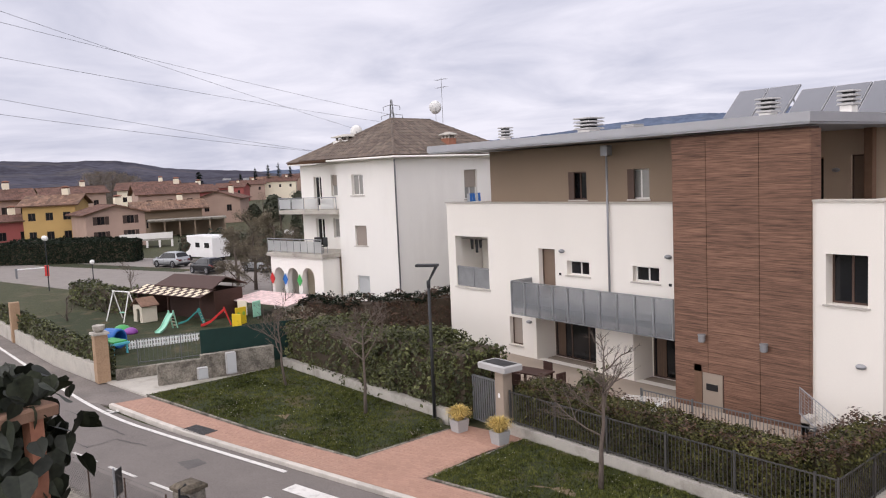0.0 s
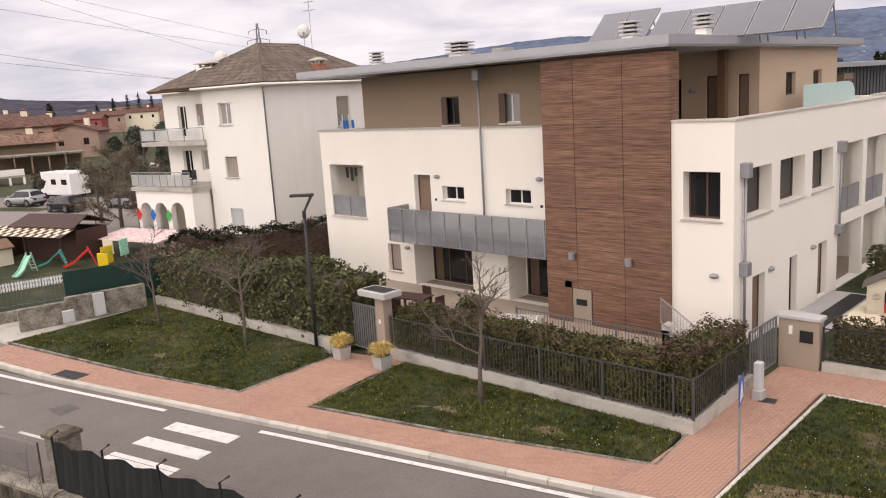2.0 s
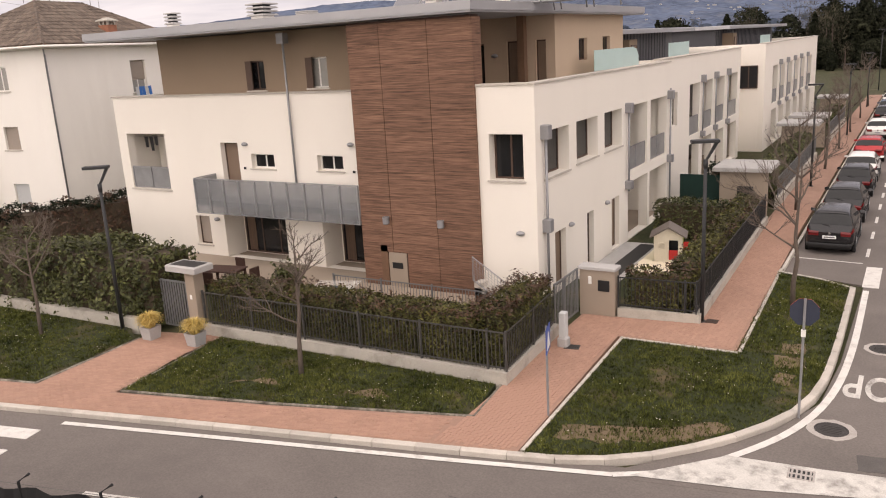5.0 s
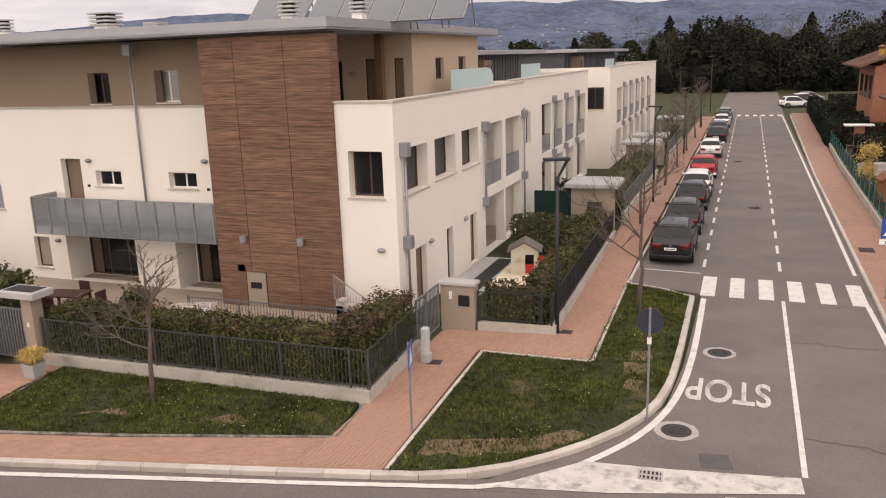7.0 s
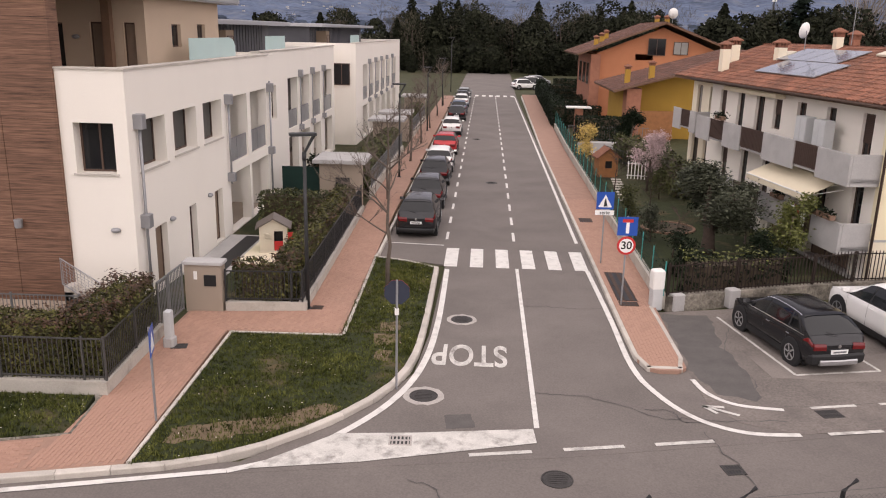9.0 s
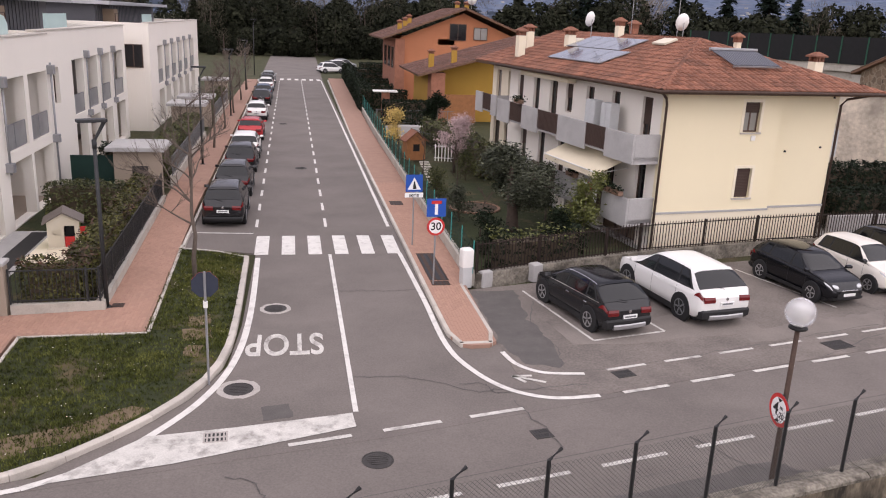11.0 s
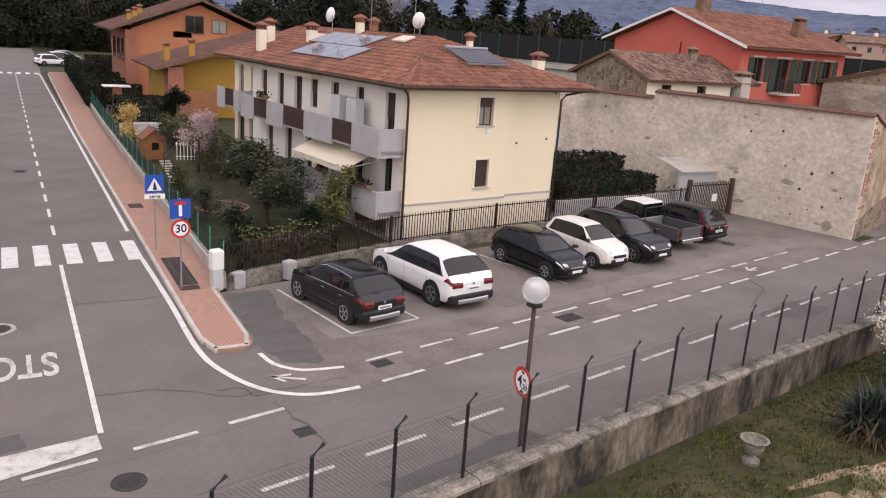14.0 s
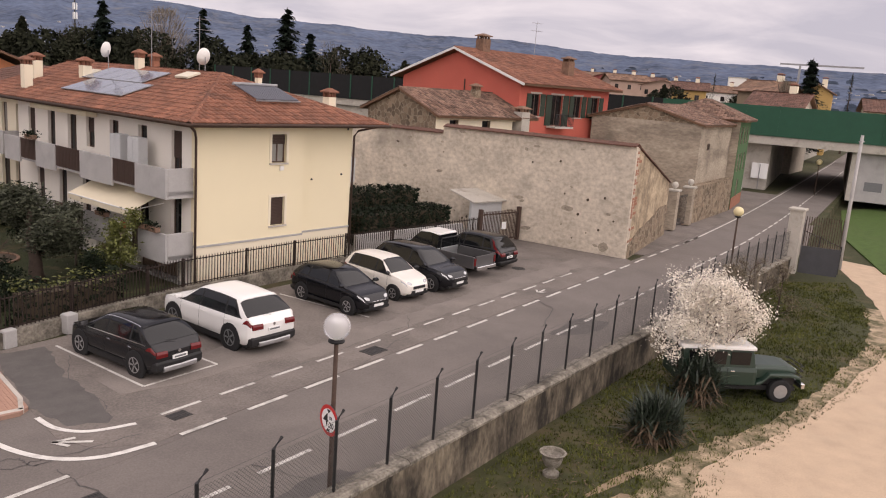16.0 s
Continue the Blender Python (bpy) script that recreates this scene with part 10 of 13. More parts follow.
for x in (31.2, 34.3):
    wpart("post", Mesh().box(x - 0.1, 29.88, 0, x + 0.1, 30.08, 1.9), RUST_STEEL, gt)
wpart("notice", Mesh().box(32.9, 29.92, 0.7, 33.25, 29.945, 1.1), SIGN_WHITE, gt)
shed = world_thing("lean_to", 34.0, 31.5, 0, "pale lean-to shed against the old wall", "shed")
wpart("wall", Mesh().box(31.8, 31.3, 0, 34.3, 31.5, 2.1), GREY_BOX, shed)
wpart("roof", Mesh().loft([[(31.6, 31.0, 2.05), (34.5, 31.0, 2.05), (34.5, 33.0, 2.5), (31.6, 33.0, 2.5)], [(31.6, 31.0, 2.12), (34.5, 31.0, 2.12), (34.5, 33.0, 2.57), (31.6, 33.0, 2.57)]]), CONCRETE, shed)
blk = thing("bollard_box", pose(35.6, 29.9, 0), "white concrete service post by the wall", "cabinet")
part("body", Mesh().cbox(-0.22, -0.2, -0.05, 0.22, 0.2, 1.05, 0.02), GREY_BOX, blk)
part("cap", Mesh().cbox(-0.25, -0.23, 1.05, 0.25, 0.23, 1.12, 0.02), GREY_BOX, blk)
hedge([(23.9, 31.9), (30.6, 32.6)], 1.5, 0.2, 1.8, "dense dark clipped hedge beyond the railing", LEAF_DARK, 71, 0.09, 150, 0.15)
hedge([(24.2, 34.6), (30.5, 35.2)], 1.4, 0.2, 2.45, "taller dark hedge by the old wall", LEAF_DARK, 72, 0.1, 110, 0.2)
solid("garden_retaining_wall", ribbon(Mesh(), [(23.2, 30.6), (31.0, 31.2)], 0.12, -0.12, 0.95, 1.0), CONCRETE_GREY, None, "grey retaining wall under a hedge", "wall", kind="structure")
slab("yard", [(13.9, 28.5), (31, 30.2), (34.2, 30.6), (33, 40), (12, 56), (10.5, 56), (12.2, 40)], CONCRETE_GREY, "concrete yard round the house", "yard", 0.02)

# the garden beside the side street
slab("garden_lawn", [(6.2, 25.6), (13.2, 28.2), (11.4, 42), (8.0, 42), (6.4, 60)], TURF, "shady garden lawn", "lawn", 0.03)
EW = [(5.95, 25.0), (6.05, 40), (6.3, 62), (6.6, 75)]
solid("garden_wall_east", ribbon(Mesh(), EW, 0.1, -0.1, 0.45, 0.5), CONCRETE, None, "low concrete wall under a green wire fence", "wall", kind="structure")


def wire_fence(pts, z0, z1, label, post_m, wire_m, step=2.0, mesh=0.1, wr=0.0035, arm=0.0, lean=0.0, name="wire_fence", tube_r=0.022):
    F = thing(name, Matrix.Translation((*pts[0], z0)), label, "fence")
    x0, y0 = pts[0]
    n = length(pts)
    ps = max(1, round(n / step))
    for k in range(ps + 1):
        px, py, a = along(pts, n * k / ps)
        nx, ny = -math.sin(a), math.cos(a)
        P = [(px - x0, py - y0, -0.05), (px - x0 + nx * lean, py - y0 + ny * lean, z1 - z0)]
        if arm:
            P.append((px - x0 + math.cos(a) * arm * 0.85 + nx * arm * 0.2, py - y0 + math.sin(a) * arm * 0.85 + ny * arm * 0.2, z1 - z0 + arm * 0.42))
        part("post", Mesh().tube(P, tube_r, 6), post_m, F)
    m = Mesh()
    h = z1 - z0
    count = int(n / mesh)
    rows = int(h / mesh)
    # diagonal wires, as thin flat strips
    for k in range(-rows, count):
        for sgn in (1, -1):
            pts3 = []
            for j in (0, rows):
                s = (k + j) * mesh if sgn > 0 else (k + rows - j) * mesh
                pts3.append((s, j * mesh))
            (sa, za), (sb, zb) = pts3
            lo, hi = min(sa, sb), max(sa, sb)
            if hi <= 0 or lo >= n:
                continue
            def cut(s):
                t = (s - sa) / (sb - sa) if sb != sa else 0
                return za + (zb - za) * t
            ends = []
            for s, z in ((sa, za), (sb, zb)):
                if s < 0:
                    s, z = 0, cut(0)
                if s > n:
                    s, z = n, cut(n)
                q = along(pts, s)
                ends.append(Vector((q[0] - x0, q[1] - y0, z)))
            d = ends[1] - ends[0]
            if d.length < 0.05:
                continue
            m.tube(ends, wr, 3, caps=False)
    part("wire_mesh", m, wire_m, F, "fine diamond wire mesh", kind="stuff")
    for zz in (0.04, h * 0.55, h):
        part("tension_wire", Mesh().tube([(x - x0, y - y0, zz) for x, y in pts], wr * 1.4, 4), wire_m, F)
    return F


wire_fence(EW, 0.45, 1.55, "green plastic-coated wire fence on a low wall", TEAL, MESH_GREEN, 2.0, 0.16, 0.004)
OLIVE = limb_tree(9.2, 31.7, 3.7, 81, "old olive tree with a dense grey-green crown", 0.2, 0.03, 0.8, 3, BARK_DARK, 0.24, "olive_tree", "garden trees", 17000, LEAF_OLIVE, 0.055, 8)
OLIVE.matrix_world = OLIVE.matrix_world @ Matrix.Diagonal((1.5, 1.5, 0.95, 1))
limb_tree(9.4, 45.5, 3.4, 82, "pale pink blossoming garden tree", 0.09, 0.03, 0.6, 3, BARK_DARK, 0.2, "blossom_tree", "garden trees", 6500, BLOSSOM_PINK, 0.042, 8)
limb_tree(7.0, 52.0, 3.0, 83, "bright yellow flowering garden shrub by the fence", 0.05, 0.03, 0.5, 3, BARK, 0.15, "shrub", "garden trees", 2200, STRAW_GRASS, 0.06)
limb_tree(11.7, 30.2, 2.6, 84, "fresh light green young shrub before the house", 0.05, 0.03, 0.5, 3, BARK, 0.15, "shrub", "garden trees", 3000, LEAF_LIGHT, 0.07)
limb_tree(11.2, 33.6, 2.6, 85, "fresh light green young shrub before the house", 0.05, 0.03, 0.5, 3, BARK, 0.15, "shrub", "garden trees", 3000, LEAF_OLIVE, 0.07)
limb_tree(11.0, 60.5, 3.0, 86, "round dark evergreen bush", 0.1, 0.03, 0.5, 3, BARK, 0.12, "shrub", "garden trees", 5000, LEAF_DARK, 0.1)
for k, (x, y, h, m) in enumerate(((7.3, 28.6, 1.6, LEAF_DARK), (7.2, 33.4, 1.5, LEAF_OLIVE), (10.6, 37.6, 2.0, LEAF_DARK), (10.9, 40.6, 2.2, LEAF_OLIVE), (7.1, 38.4, 1.4, LEAF_HEDGE), (10.2, 28.9, 1.7, LEAF_DARK), (9.6, 43.2, 1.6, LEAF_HEDGE))):
    limb_tree(x, y, h, 130 + k, "small dark garden shrub on the lawn", 0.04, 0.03, 0.7, 3, BARK_DARK, 0.08, "shrub", "garden trees", 1800, m, 0.055)
for k, (x, y, h) in enumerate(((7.6, 31.0, 2.3), (8.2, 38.8, 2.6), (9.9, 35.2, 2.4), (7.4, 44.6, 2.4))):
    limb_tree(x, y, h, 150 + k, "thin bare fruit tree in the garden", 0.04, 0.03, 0.6, 3, BARK_DARK, 0.3, "bare_tree", "garden trees")
hedge([(11.2, 43.5), (10.2, 58.5)], 1.6, 0.03, 1.5, "dark evergreen hedge along the house", LEAF_HEDGE, 73, 0.1, 90, 0.4)
hedge([(6.9, 26.4), (10.5, 27.4)], 0.9, 0.03, 1.2, "straggling green shrubs behind the railing", LEAF_DARK, 74, 0.08, 110, 0.5, LEAF_LIGHT, 0.15)
stones = thing("garden_path", None, "pale stepping stones across the garden lawn", "path", kind="structure")
for k in range(9):
    part("stepping_stone", Mesh().cbox(-0.3, -0.16, 0.0, 0.3, 0.16, 0.05, 0.02), CONCRETE, stones).matrix_local = pose(7.6 + 0.06 * k, 42.0 + 0.8 * k, 0.02, 0, 0, 6 * math.sin(k * 2.3))
trellis = thing("trellis", pose(10.3, 48.6, 0.03, 0, 0, -12) @ Matrix.Diagonal((1, 1, 0.7, 1)), "white wooden garden trellis beside a blossoming tree", "trellis")
for k in range(15):
    part("slat", Mesh().box(-1.5 + 0.2 * k, -0.02, 0, -1.44 + 0.2 * k, 0.02, 1.5), FRAME_WHITE, trellis)
for zz in (0.25, 1.3):
    part("rail", Mesh().box(-1.55, 0.021, zz, 1.5, 0.05, zz + 0.07), FRAME_WHITE, trellis)
solid("garden_wall_low", Mesh().box(10.4, 52.0, 0.0, 10.6, 60.0, 0.7).box(7.0, 60.0, 0.0, 10.6, 60.2, 0.7), CONCRETE_GREY, None, "low grey wall round a garden terrace", "wall", kind="structure")
bed = thing("flower_bed", pose(8.5, 36.0, 0.03), "round bed of bare soil with a brick edge", "flower bed")
part("soil", Mesh().lathe([(1.1, 0), (1.1, 0.04), (0.8, 0.07), (0.05, 0.1)], 20), SOIL_AND_SHADE, bed)
part("edging", Mesh().lathe([(1.22, 0), (1.22, 0.08), (1.1, 0.08), (1.1, 0.0)], 24), TILE_OLD, bed, "low brick edging")
solid("yard_slab", Mesh().box(8.0, 58, 0.02, 13.0, 66, 0.05), CONCRETE_GREY, None, "grey paved garden terrace", "patio", kind="structure")
hut = thing("garden_hut", pose(7.6, 49.6, 0.03, 0, 0, 8) @ Matrix.Diagonal((0.66, 0.66, 0.74, 1)), "small varnished wooden garden hut", "shed")
part("wall", wall_with_holes(Mesh(), -0.9, 0.9, 0, 1.7, [(-0.3, 0.35, 0.75, 1.35)], -0.8, -0.74), WOOD_WARM, hut)
part("wall", Mesh().box(-0.9, -0.74, 0, -0.84, 0.8, 1.7), WOOD_WARM, hut)
part("wall", Mesh().box(0.84, -0.74, 0, 0.9, 0.8, 1.7), WOOD_WARM, hut)
# added black sheet behind the window paints the hut's dark inside
part("interior", Mesh().box(-0.35, -0.5, 0.7, 0.4, -0.48, 1.4), BLACK, hut)
part("gable", Mesh().loft([[(-0.9, y, 1.7), (0.9, y, 1.7), (0, y, 2.35)] for y in (-0.8, -0.74)]), WOOD_WARM, hut)
for s in (-1, 1):
    part("roof", Mesh().loft([[(s * 1.15, y, 1.56), (0, y, 2.4), (0, y, 2.46), (s * 1.17, y, 1.62)] for y in (-1.05, 1.0)]), TILE, hut)
bar_fence("garden_railing", [(7.0, 67.0), (13.5, 66.5)], 0.05, 1.2, "grey garden railing of upright bars", step=0.2, material=GREY_STEEL)
bar_fence("garden_railing", [(8.6, 57.6), (10.6, 51.0)], 0.05, 0.9, "dark garden railing of upright bars", step=0.2)

# orange and ochre houses up the street
OH = thing("orange_house", pose(10.2, 86.0, 0), "orange house with wide gable roof and brick corner", "house")
walls(OH, 1.2, 0, 14.5, 12, -0.1, 6.6, ORANGE_PLASTER, {"s": [(5.2, 7.0, 6.0, 6.6)]})
gable_fill(OH, "x", 0.05, 1.2, 14.5, 6.6, 2.7, ORANGE_PLASTER)
part("brick_wing", Mesh().box(0.6, -0.5, -0.1, 1.6, 11, 6.5), BRICK_RED, OH, "red brick side wing")
for y0, y1 in ((0.6, 2.2), (3.5, 5.5), (7, 9)):
    face_window(OH, "w", 0.6, y0, y1, 3.4, 5.6, depth=-0.03, pane=PANE, bars=1)
face_window(OH, "s", 0.0, 6.4, 8.2, 6.5, 8.2, depth=-0.06, pane=PANE, bars=1)
face_window(OH, "s", 0.0, 9.0, 10.5, 6.6, 7.9, depth=-0.06, pane=PANE_PALE, bars=1)
hip_roof(OH, -0.9, -1.2, 16.6, 13, 6.5, 3.3, TILE_DARK, 0.0, 0.0, "y", 140, (0.3, 0.45))
for x, y, z in ((1.4, 2.5, 7.4), (2.2, 4.2, 7.7), (3.0, 6.5, 8.0), (8.0, 4.5, 9.6), (9.0, 4.2, 9.6)):
    chimney_stack(OH, x, y, z - 0.5, z + 0.6, 0.22, OCHRE_PLASTER)
dish(19.4, 88.5, 10.4, 0.5, -20, -80)
OC = thing("ochre_house", pose(10.6, 70.2, 0), "ochre house with a long sloping tiled roof", "house")
walls(OC, 1.4, 0, 12.0, 9.5, -0.1, 4.3, OCHRE_PLASTER, {"s": []})
part("brick_pier", Mesh().box(1.2, -1.8, -0.1, 2.4, 0.0, 4.2), BRICK_RED, OC, "red brick porch pier")
part("trellis", Mesh().box(2.4, -1.7, 0, 5.2, -1.64, 2.4), WOOD_WARM, OC, "brown lattice screen")
part("gable", Mesh().loft([[(1.4, y, 4.3), (12.0, y, 4.3), (12.0, y, 7.4)] for y in (0.02, 0.3)]), OCHRE_PLASTER, OC)
roof_plane(OC, [(0.0, 10.2, 4.0), (0.0, -2.2, 4.0), (12.2, -2.2, 7.4), (12.2, 10.2, 7.4)], TILE_DARK, seed=150, tile=(0.3, 0.45))
for x, y, z in ((1.6, 1.0, 4.9), (3.4, -0.2, 5.3)):
    chimney_stack(OC, x, y, z - 0.5, z + 0.75, 0.22, OCHRE_PLASTER)
for k, (pts, h) in enumerate((([(7.6, 67.5), (11.4, 67.3)], 1.9), ([(7.4, 77), (10.9, 76.8)], 1.9), ([(7.6, 84), (10.4, 83.7)], 1.9), ([(7.8, 91), (11, 90.8)], 1.9), ([(8.0, 98), (14, 97.8)], 2.0), ([(8.2, 106), (18, 105.6)], 2.1), ([(7.0, 76), (7.9, 118)], 2.0), ([(9.5, 114), (26, 113)], 2.4))):
    hedge(pts, 1.2, 0, h, "clipped dark hedge round a front garden", LEAF_DARK, 75 + k, 0.12, 70, 0.04)
par = thing("canopy", pose(7.9, 73.0, 0), "pale flat gate canopy on brick posts", "canopy")
part("roof", Mesh().cbox(-0.6, -0.6, 2.1, 1.6, 0.6, 2.22, 0.03), WHITE_PLASTIC, par)
part("pier", Mesh().box(0.2, -0.3, 0, 0.9, 0.3, 2.1), BRICK_RED, par)

# the long old wall with its stains and patches
WN = [(36.42, 23.94), (34.9, 29.8), (33.4, 35.6), (32.0, 41.0)]
bw = Mesh()
ribbon(bw, WN[:3], 0.25, -0.25, 5.95, 6.1)
solid("old_wall", bw, ROUGH_PLASTER, None, "tall old plastered wall, stained and patched", "wall", kind="structure")
bw2 = Mesh()
ribbon(bw2, WN[2:] + [(30.6, 46)], 0.25, -0.25, 5.55, 5.7)
solid("old_wall_far", bw2, ROUGH_PLASTER, None, "lower stretch of the old plastered wall", "wall", kind="structure")
cop = thing("wall_coping", None, "row of weathered tiles along the old wall", "coping", kind="structure")
rngw = random.Random(5)
for seg, z in ((WN[:3], 5.95), (WN[2:] + [(30.6, 46)], 5.55)):
    n = length(seg)
    for k in range(int(n / 0.3)):
        px, py, a = along(seg, k * 0.3 + 0.15)
        nx, ny = -math.sin(a), math.cos(a)
        m = Mesh().loft([[(px + math.cos(a) * s + nx * o, py + math.sin(a) * s + ny * o, z + h + rngw.uniform(0, 0.015)) for o, h in ((-0.42, -0.03), (-0.42, 0.03), (0.0, 0.17), (0.42, 0.03), (0.42, -0.03), (0.0, 0.1))] for s in (-0.14, 0.14)])
        part("tile", m, TILE_DARK, cop)
# return along the road: rubble, sloping down, brick quoins at the corner
rt = Mesh()
a0, a1 = Vector((36.42, 23.94)), Vector((45.5, 27.3))
d = (a1 - a0).normalized()
o = Vector((-d.y, d.x)) * 0.5
rt.loft([[(*(a0 + s), z) for s, z in ((o * 0, -0.1), (o, -0.1), (o, 5.9), (o * 0, 5.9))], [(*(a1 + s), z) for s, z in ((o * 0, -0.1), (o, -0.1), (o, 3.3), (o * 0, 3.3))]])
RETURN_PLASTER = mat("flaking_ochre_plaster", (0.36, 0.275, 0.18), 0.95, spread=0.3, scale=0.8, fine=7, bump=0.6, bump_scale=12, tint=(0.50, 0.40, 0.28), stain=0.8, cover=0.08, stain_scale=0.9, stain_color=(0.17, 0.13, 0.09))
solid("old_wall_return", rt, RETURN_PLASTER, None, "crumbling ochre plastered end wall sloping down along the road", "wall", kind="structure")
rbase = Mesh()
rbase.loft([[(*(p_ - o * 0.10), -0.1), (*(p_ + o * 0.05), -0.1), (*(p_ + o * 0.05), h_), (*(p_ - o * 0.04), h_)] for p_, h_ in ((a0 + d * 0.05, 0.7), (a0 + d * 2.4, 1.25), (a0 + d * 5.0, 1.5), (a0 + d * 7.4, 2.0), (a1, 1.9))])
solid("old_wall_plinth", rbase, RUBBLE, None, "bare rubble stone at the foot of the end wall", "wall", kind="structure")
rcop = thing("sloping_coping", None, "dark tiles along the sloping end wall", "coping", kind="structure")
rn = int((a1 - a0).length / 0.3)
for k in range(rn):
    f0, f1 = k / rn, (k + 0.94) / rn
    part("tile", Mesh().loft([[(*(a0 + (a1 - a0) * f - o * 0.22), 5.9 - 2.6 * f + 0.01), (*(a0 + (a1 - a0) * f + o * 1.2), 5.9 - 2.6 * f + 0.01), (*(a0 + (a1 - a0) * f + o * 1.2), 5.98 - 2.6 * f), (*(a0 + (a1 - a0) * f + o * 0.5), 6.06 - 2.6 * f), (*(a0 + (a1 - a0) * f - o * 0.22), 5.98 - 2.6 * f)] for f in (f0, f1)]), TILE_DARK, rcop)
quo = thing("wall_corner", None, "crumbling brick quoins at the wall's corner", "wall", kind="structure")
rq = random.Random(9)
for k in range(34):
    z = 0.3 + k * 0.165
    ln = rq.choice((0.3, 0.55, 0.85, 1.0))
    if rq.random() < (0.75 if z < 2.6 else 0.2):
        continue
    b0, b1 = a0 - d * 0.03, a0 + d * ln
    part("brick", Mesh().loft([[(*(b0 - o * 0.04), z), (*(b0 + o * 0.5), z), (*(b0 + o * 0.5), z + 0.14), (*(b0 - o * 0.04), z + 0.14)], [(*(b1 - o * 0.04), z), (*(b1 + o * 0.5), z), (*(b1 + o * 0.5), z + 0.14), (*(b1 - o * 0.04), z + 0.14)]]), BRICK_RED, quo)
# putlog holes and an old pipe on the wall face
holes = thing("hole_shade_discs", None, "dark discs painted as the shade in putlog holes of the old plaster", "wall", kind="structure")
# nothing is cut: dark discs on the face paint the holes' shade
for k in range(22):
    s, z = rq.uniform(0.6, 16), rq.choice((0.6, 1.1, 1.9, 3.0, 4.6)) + rq.gauss(0, 0.12)
    px, py, a = along(WN, s)
    nx, ny = math.sin(a), -math.cos(a)
    # the wall's face towards the car park
    fx, fy = px - nx * 0.252, py - ny * 0.252
    r = rq.uniform(0.04, 0.10)
    ring = [[(fx + math.cos(a) * math.cos(t) * r * (1 + 0.3 * math.sin(3 * t)) - nx * e, fy + math.sin(a) * math.cos(t) * r - ny * e, z + math.sin(t) * r) for t in [i * math.pi / 4 for i in range(8)]] for e in (-0.02, 0.006)]
    part("hole", Mesh().loft(ring), SOIL_AND_SHADE, holes)

# places where the plaster has fallen off, round scattered hollows
bare = thing("wall_patches", None, "bare grey patches where old plaster has fallen away", "wall", kind="structure")
BARE = mat("bare_wall_core", (0.31, 0.265, 0.21), 0.95, spread=0.4, scale=3, fine=14, bump=0.9, bump_scale=12)
for k in range(24):
    s, z = rq.uniform(0.4, 16.5), rq.choice((0.35, 0.8, 1.3, 2.2, 3.4, 4.9, 5.5)) + rq.gauss(0, 0.2)
    px, py, a = along(WN, s)
    nx, ny = math.sin(a), -math.cos(a)
    fx, fy = px - nx * 0.252, py - ny * 0.252
    r, fl = rq.uniform(0.08, 0.34), rq.uniform(0.3, 0.7)
    ring = [[(fx + math.cos(a) * math.cos(t) * r * w - nx * e, fy + math.sin(a) * math.cos(t) * r * w - ny * e, max(0.0, z + math.sin(t) * r * fl * w)) for t, w in [(i * math.pi / 6, 1 + 0.16 * math.sin(i * 1.05 + k) + 0.08 * math.sin(i * 2.1 + 3 * k)) for i in range(12)]] for e in (-0.02, 0.004)]
    part("patch", Mesh().loft(ring), BARE, bare)
# farm house behind the wall
TILE_MOSSY = mat("dark_mossy_old_tiles", (0.130, 0.066, 0.045), 0.9, spread=0.5, scale=0.9, fine=6, bump=0.4, tint=(0.20, 0.125, 0.092), stain=0.8, cover=0.02, stain_scale=0.9, stain_color=(0.060, 0.043, 0.034), per_island=0.5)
FH = thing("farm_house", pose(34.6, 37.9, 0), "old stone house with sagging tiled roof", "house")
walls(FH, 0, 0, 9.0, 7.0, -0.1, 6.5, RUBBLE, {"s": [(1.2, 2.0, 5.2, 6.2), (4.2, 5.0, 5.2, 6.2), (7.2, 8.0, 5.2, 6.2)]})
part("render", wall_with_holes(Mesh(), 0.02, 9.0, 0, 6.5, [(1.2, 2.0, 5.2, 6.2), (4.2, 5.0, 5.2, 6.2), (7.2, 8.0, 5.2, 6.2)], -0.03, -0.002), PLASTER_CREAM, FH, "flaking cream render")
for u in (1.2, 4.2, 7.2):
    face_window(FH, "s", 0, u, u + 0.8, 5.2, 6.2, depth=0.2, pane=PANE, bars=0)
gable_fill(FH, "y", 0, 0, 7.0, 6.5, 1.5, RUBBLE)
hip_roof(FH, -0.3, -0.6, 9.3, 7.6, 6.45, 1.55, TILE_MOSSY, 0.0, 0.0, "x", 160, (0.26, 0.42))
chimney_stack(FH, 6.0, 2.6, 7.0, 8.2, 0.25, RUBBLE, TILE_OLD)
chimney_stack(FH, 7.9, -0.2, 5.6, 6.9, 0.4, CONCRETE, TILE_OLD)

# the red house
RH = thing("red_house", pose(43.2, 38.7, 0), "brick-red house with green shutters and tiled gable roof", "house")
rw_up = [(1.3, 2.3, 6.6, 8.2), (3.6, 4.9, 5.95, 8.2), (6.2, 7.2, 6.6, 8.2), (8.4, 9.4, 6.6, 8.2)]
rw_lo = [(1.3, 2.3, 3.4, 4.9), (3.7, 4.7, 3.4, 4.9), (6.2, 7.2, 3.4, 4.9), (8.4, 9.4, 3.4, 4.9)]
walls(RH, 0, 0, 10.6, 12.9, -0.1, 8.9, RED_PLASTER, {"s": rw_up + rw_lo})
for k, h in enumerate(rw_up + rw_lo):
    face_window(RH, "s", 0, *h, depth=0.15, pane=PANE, bars=1, leaves=SHUTTER_GREEN, sill=KERB, surround=KERB)
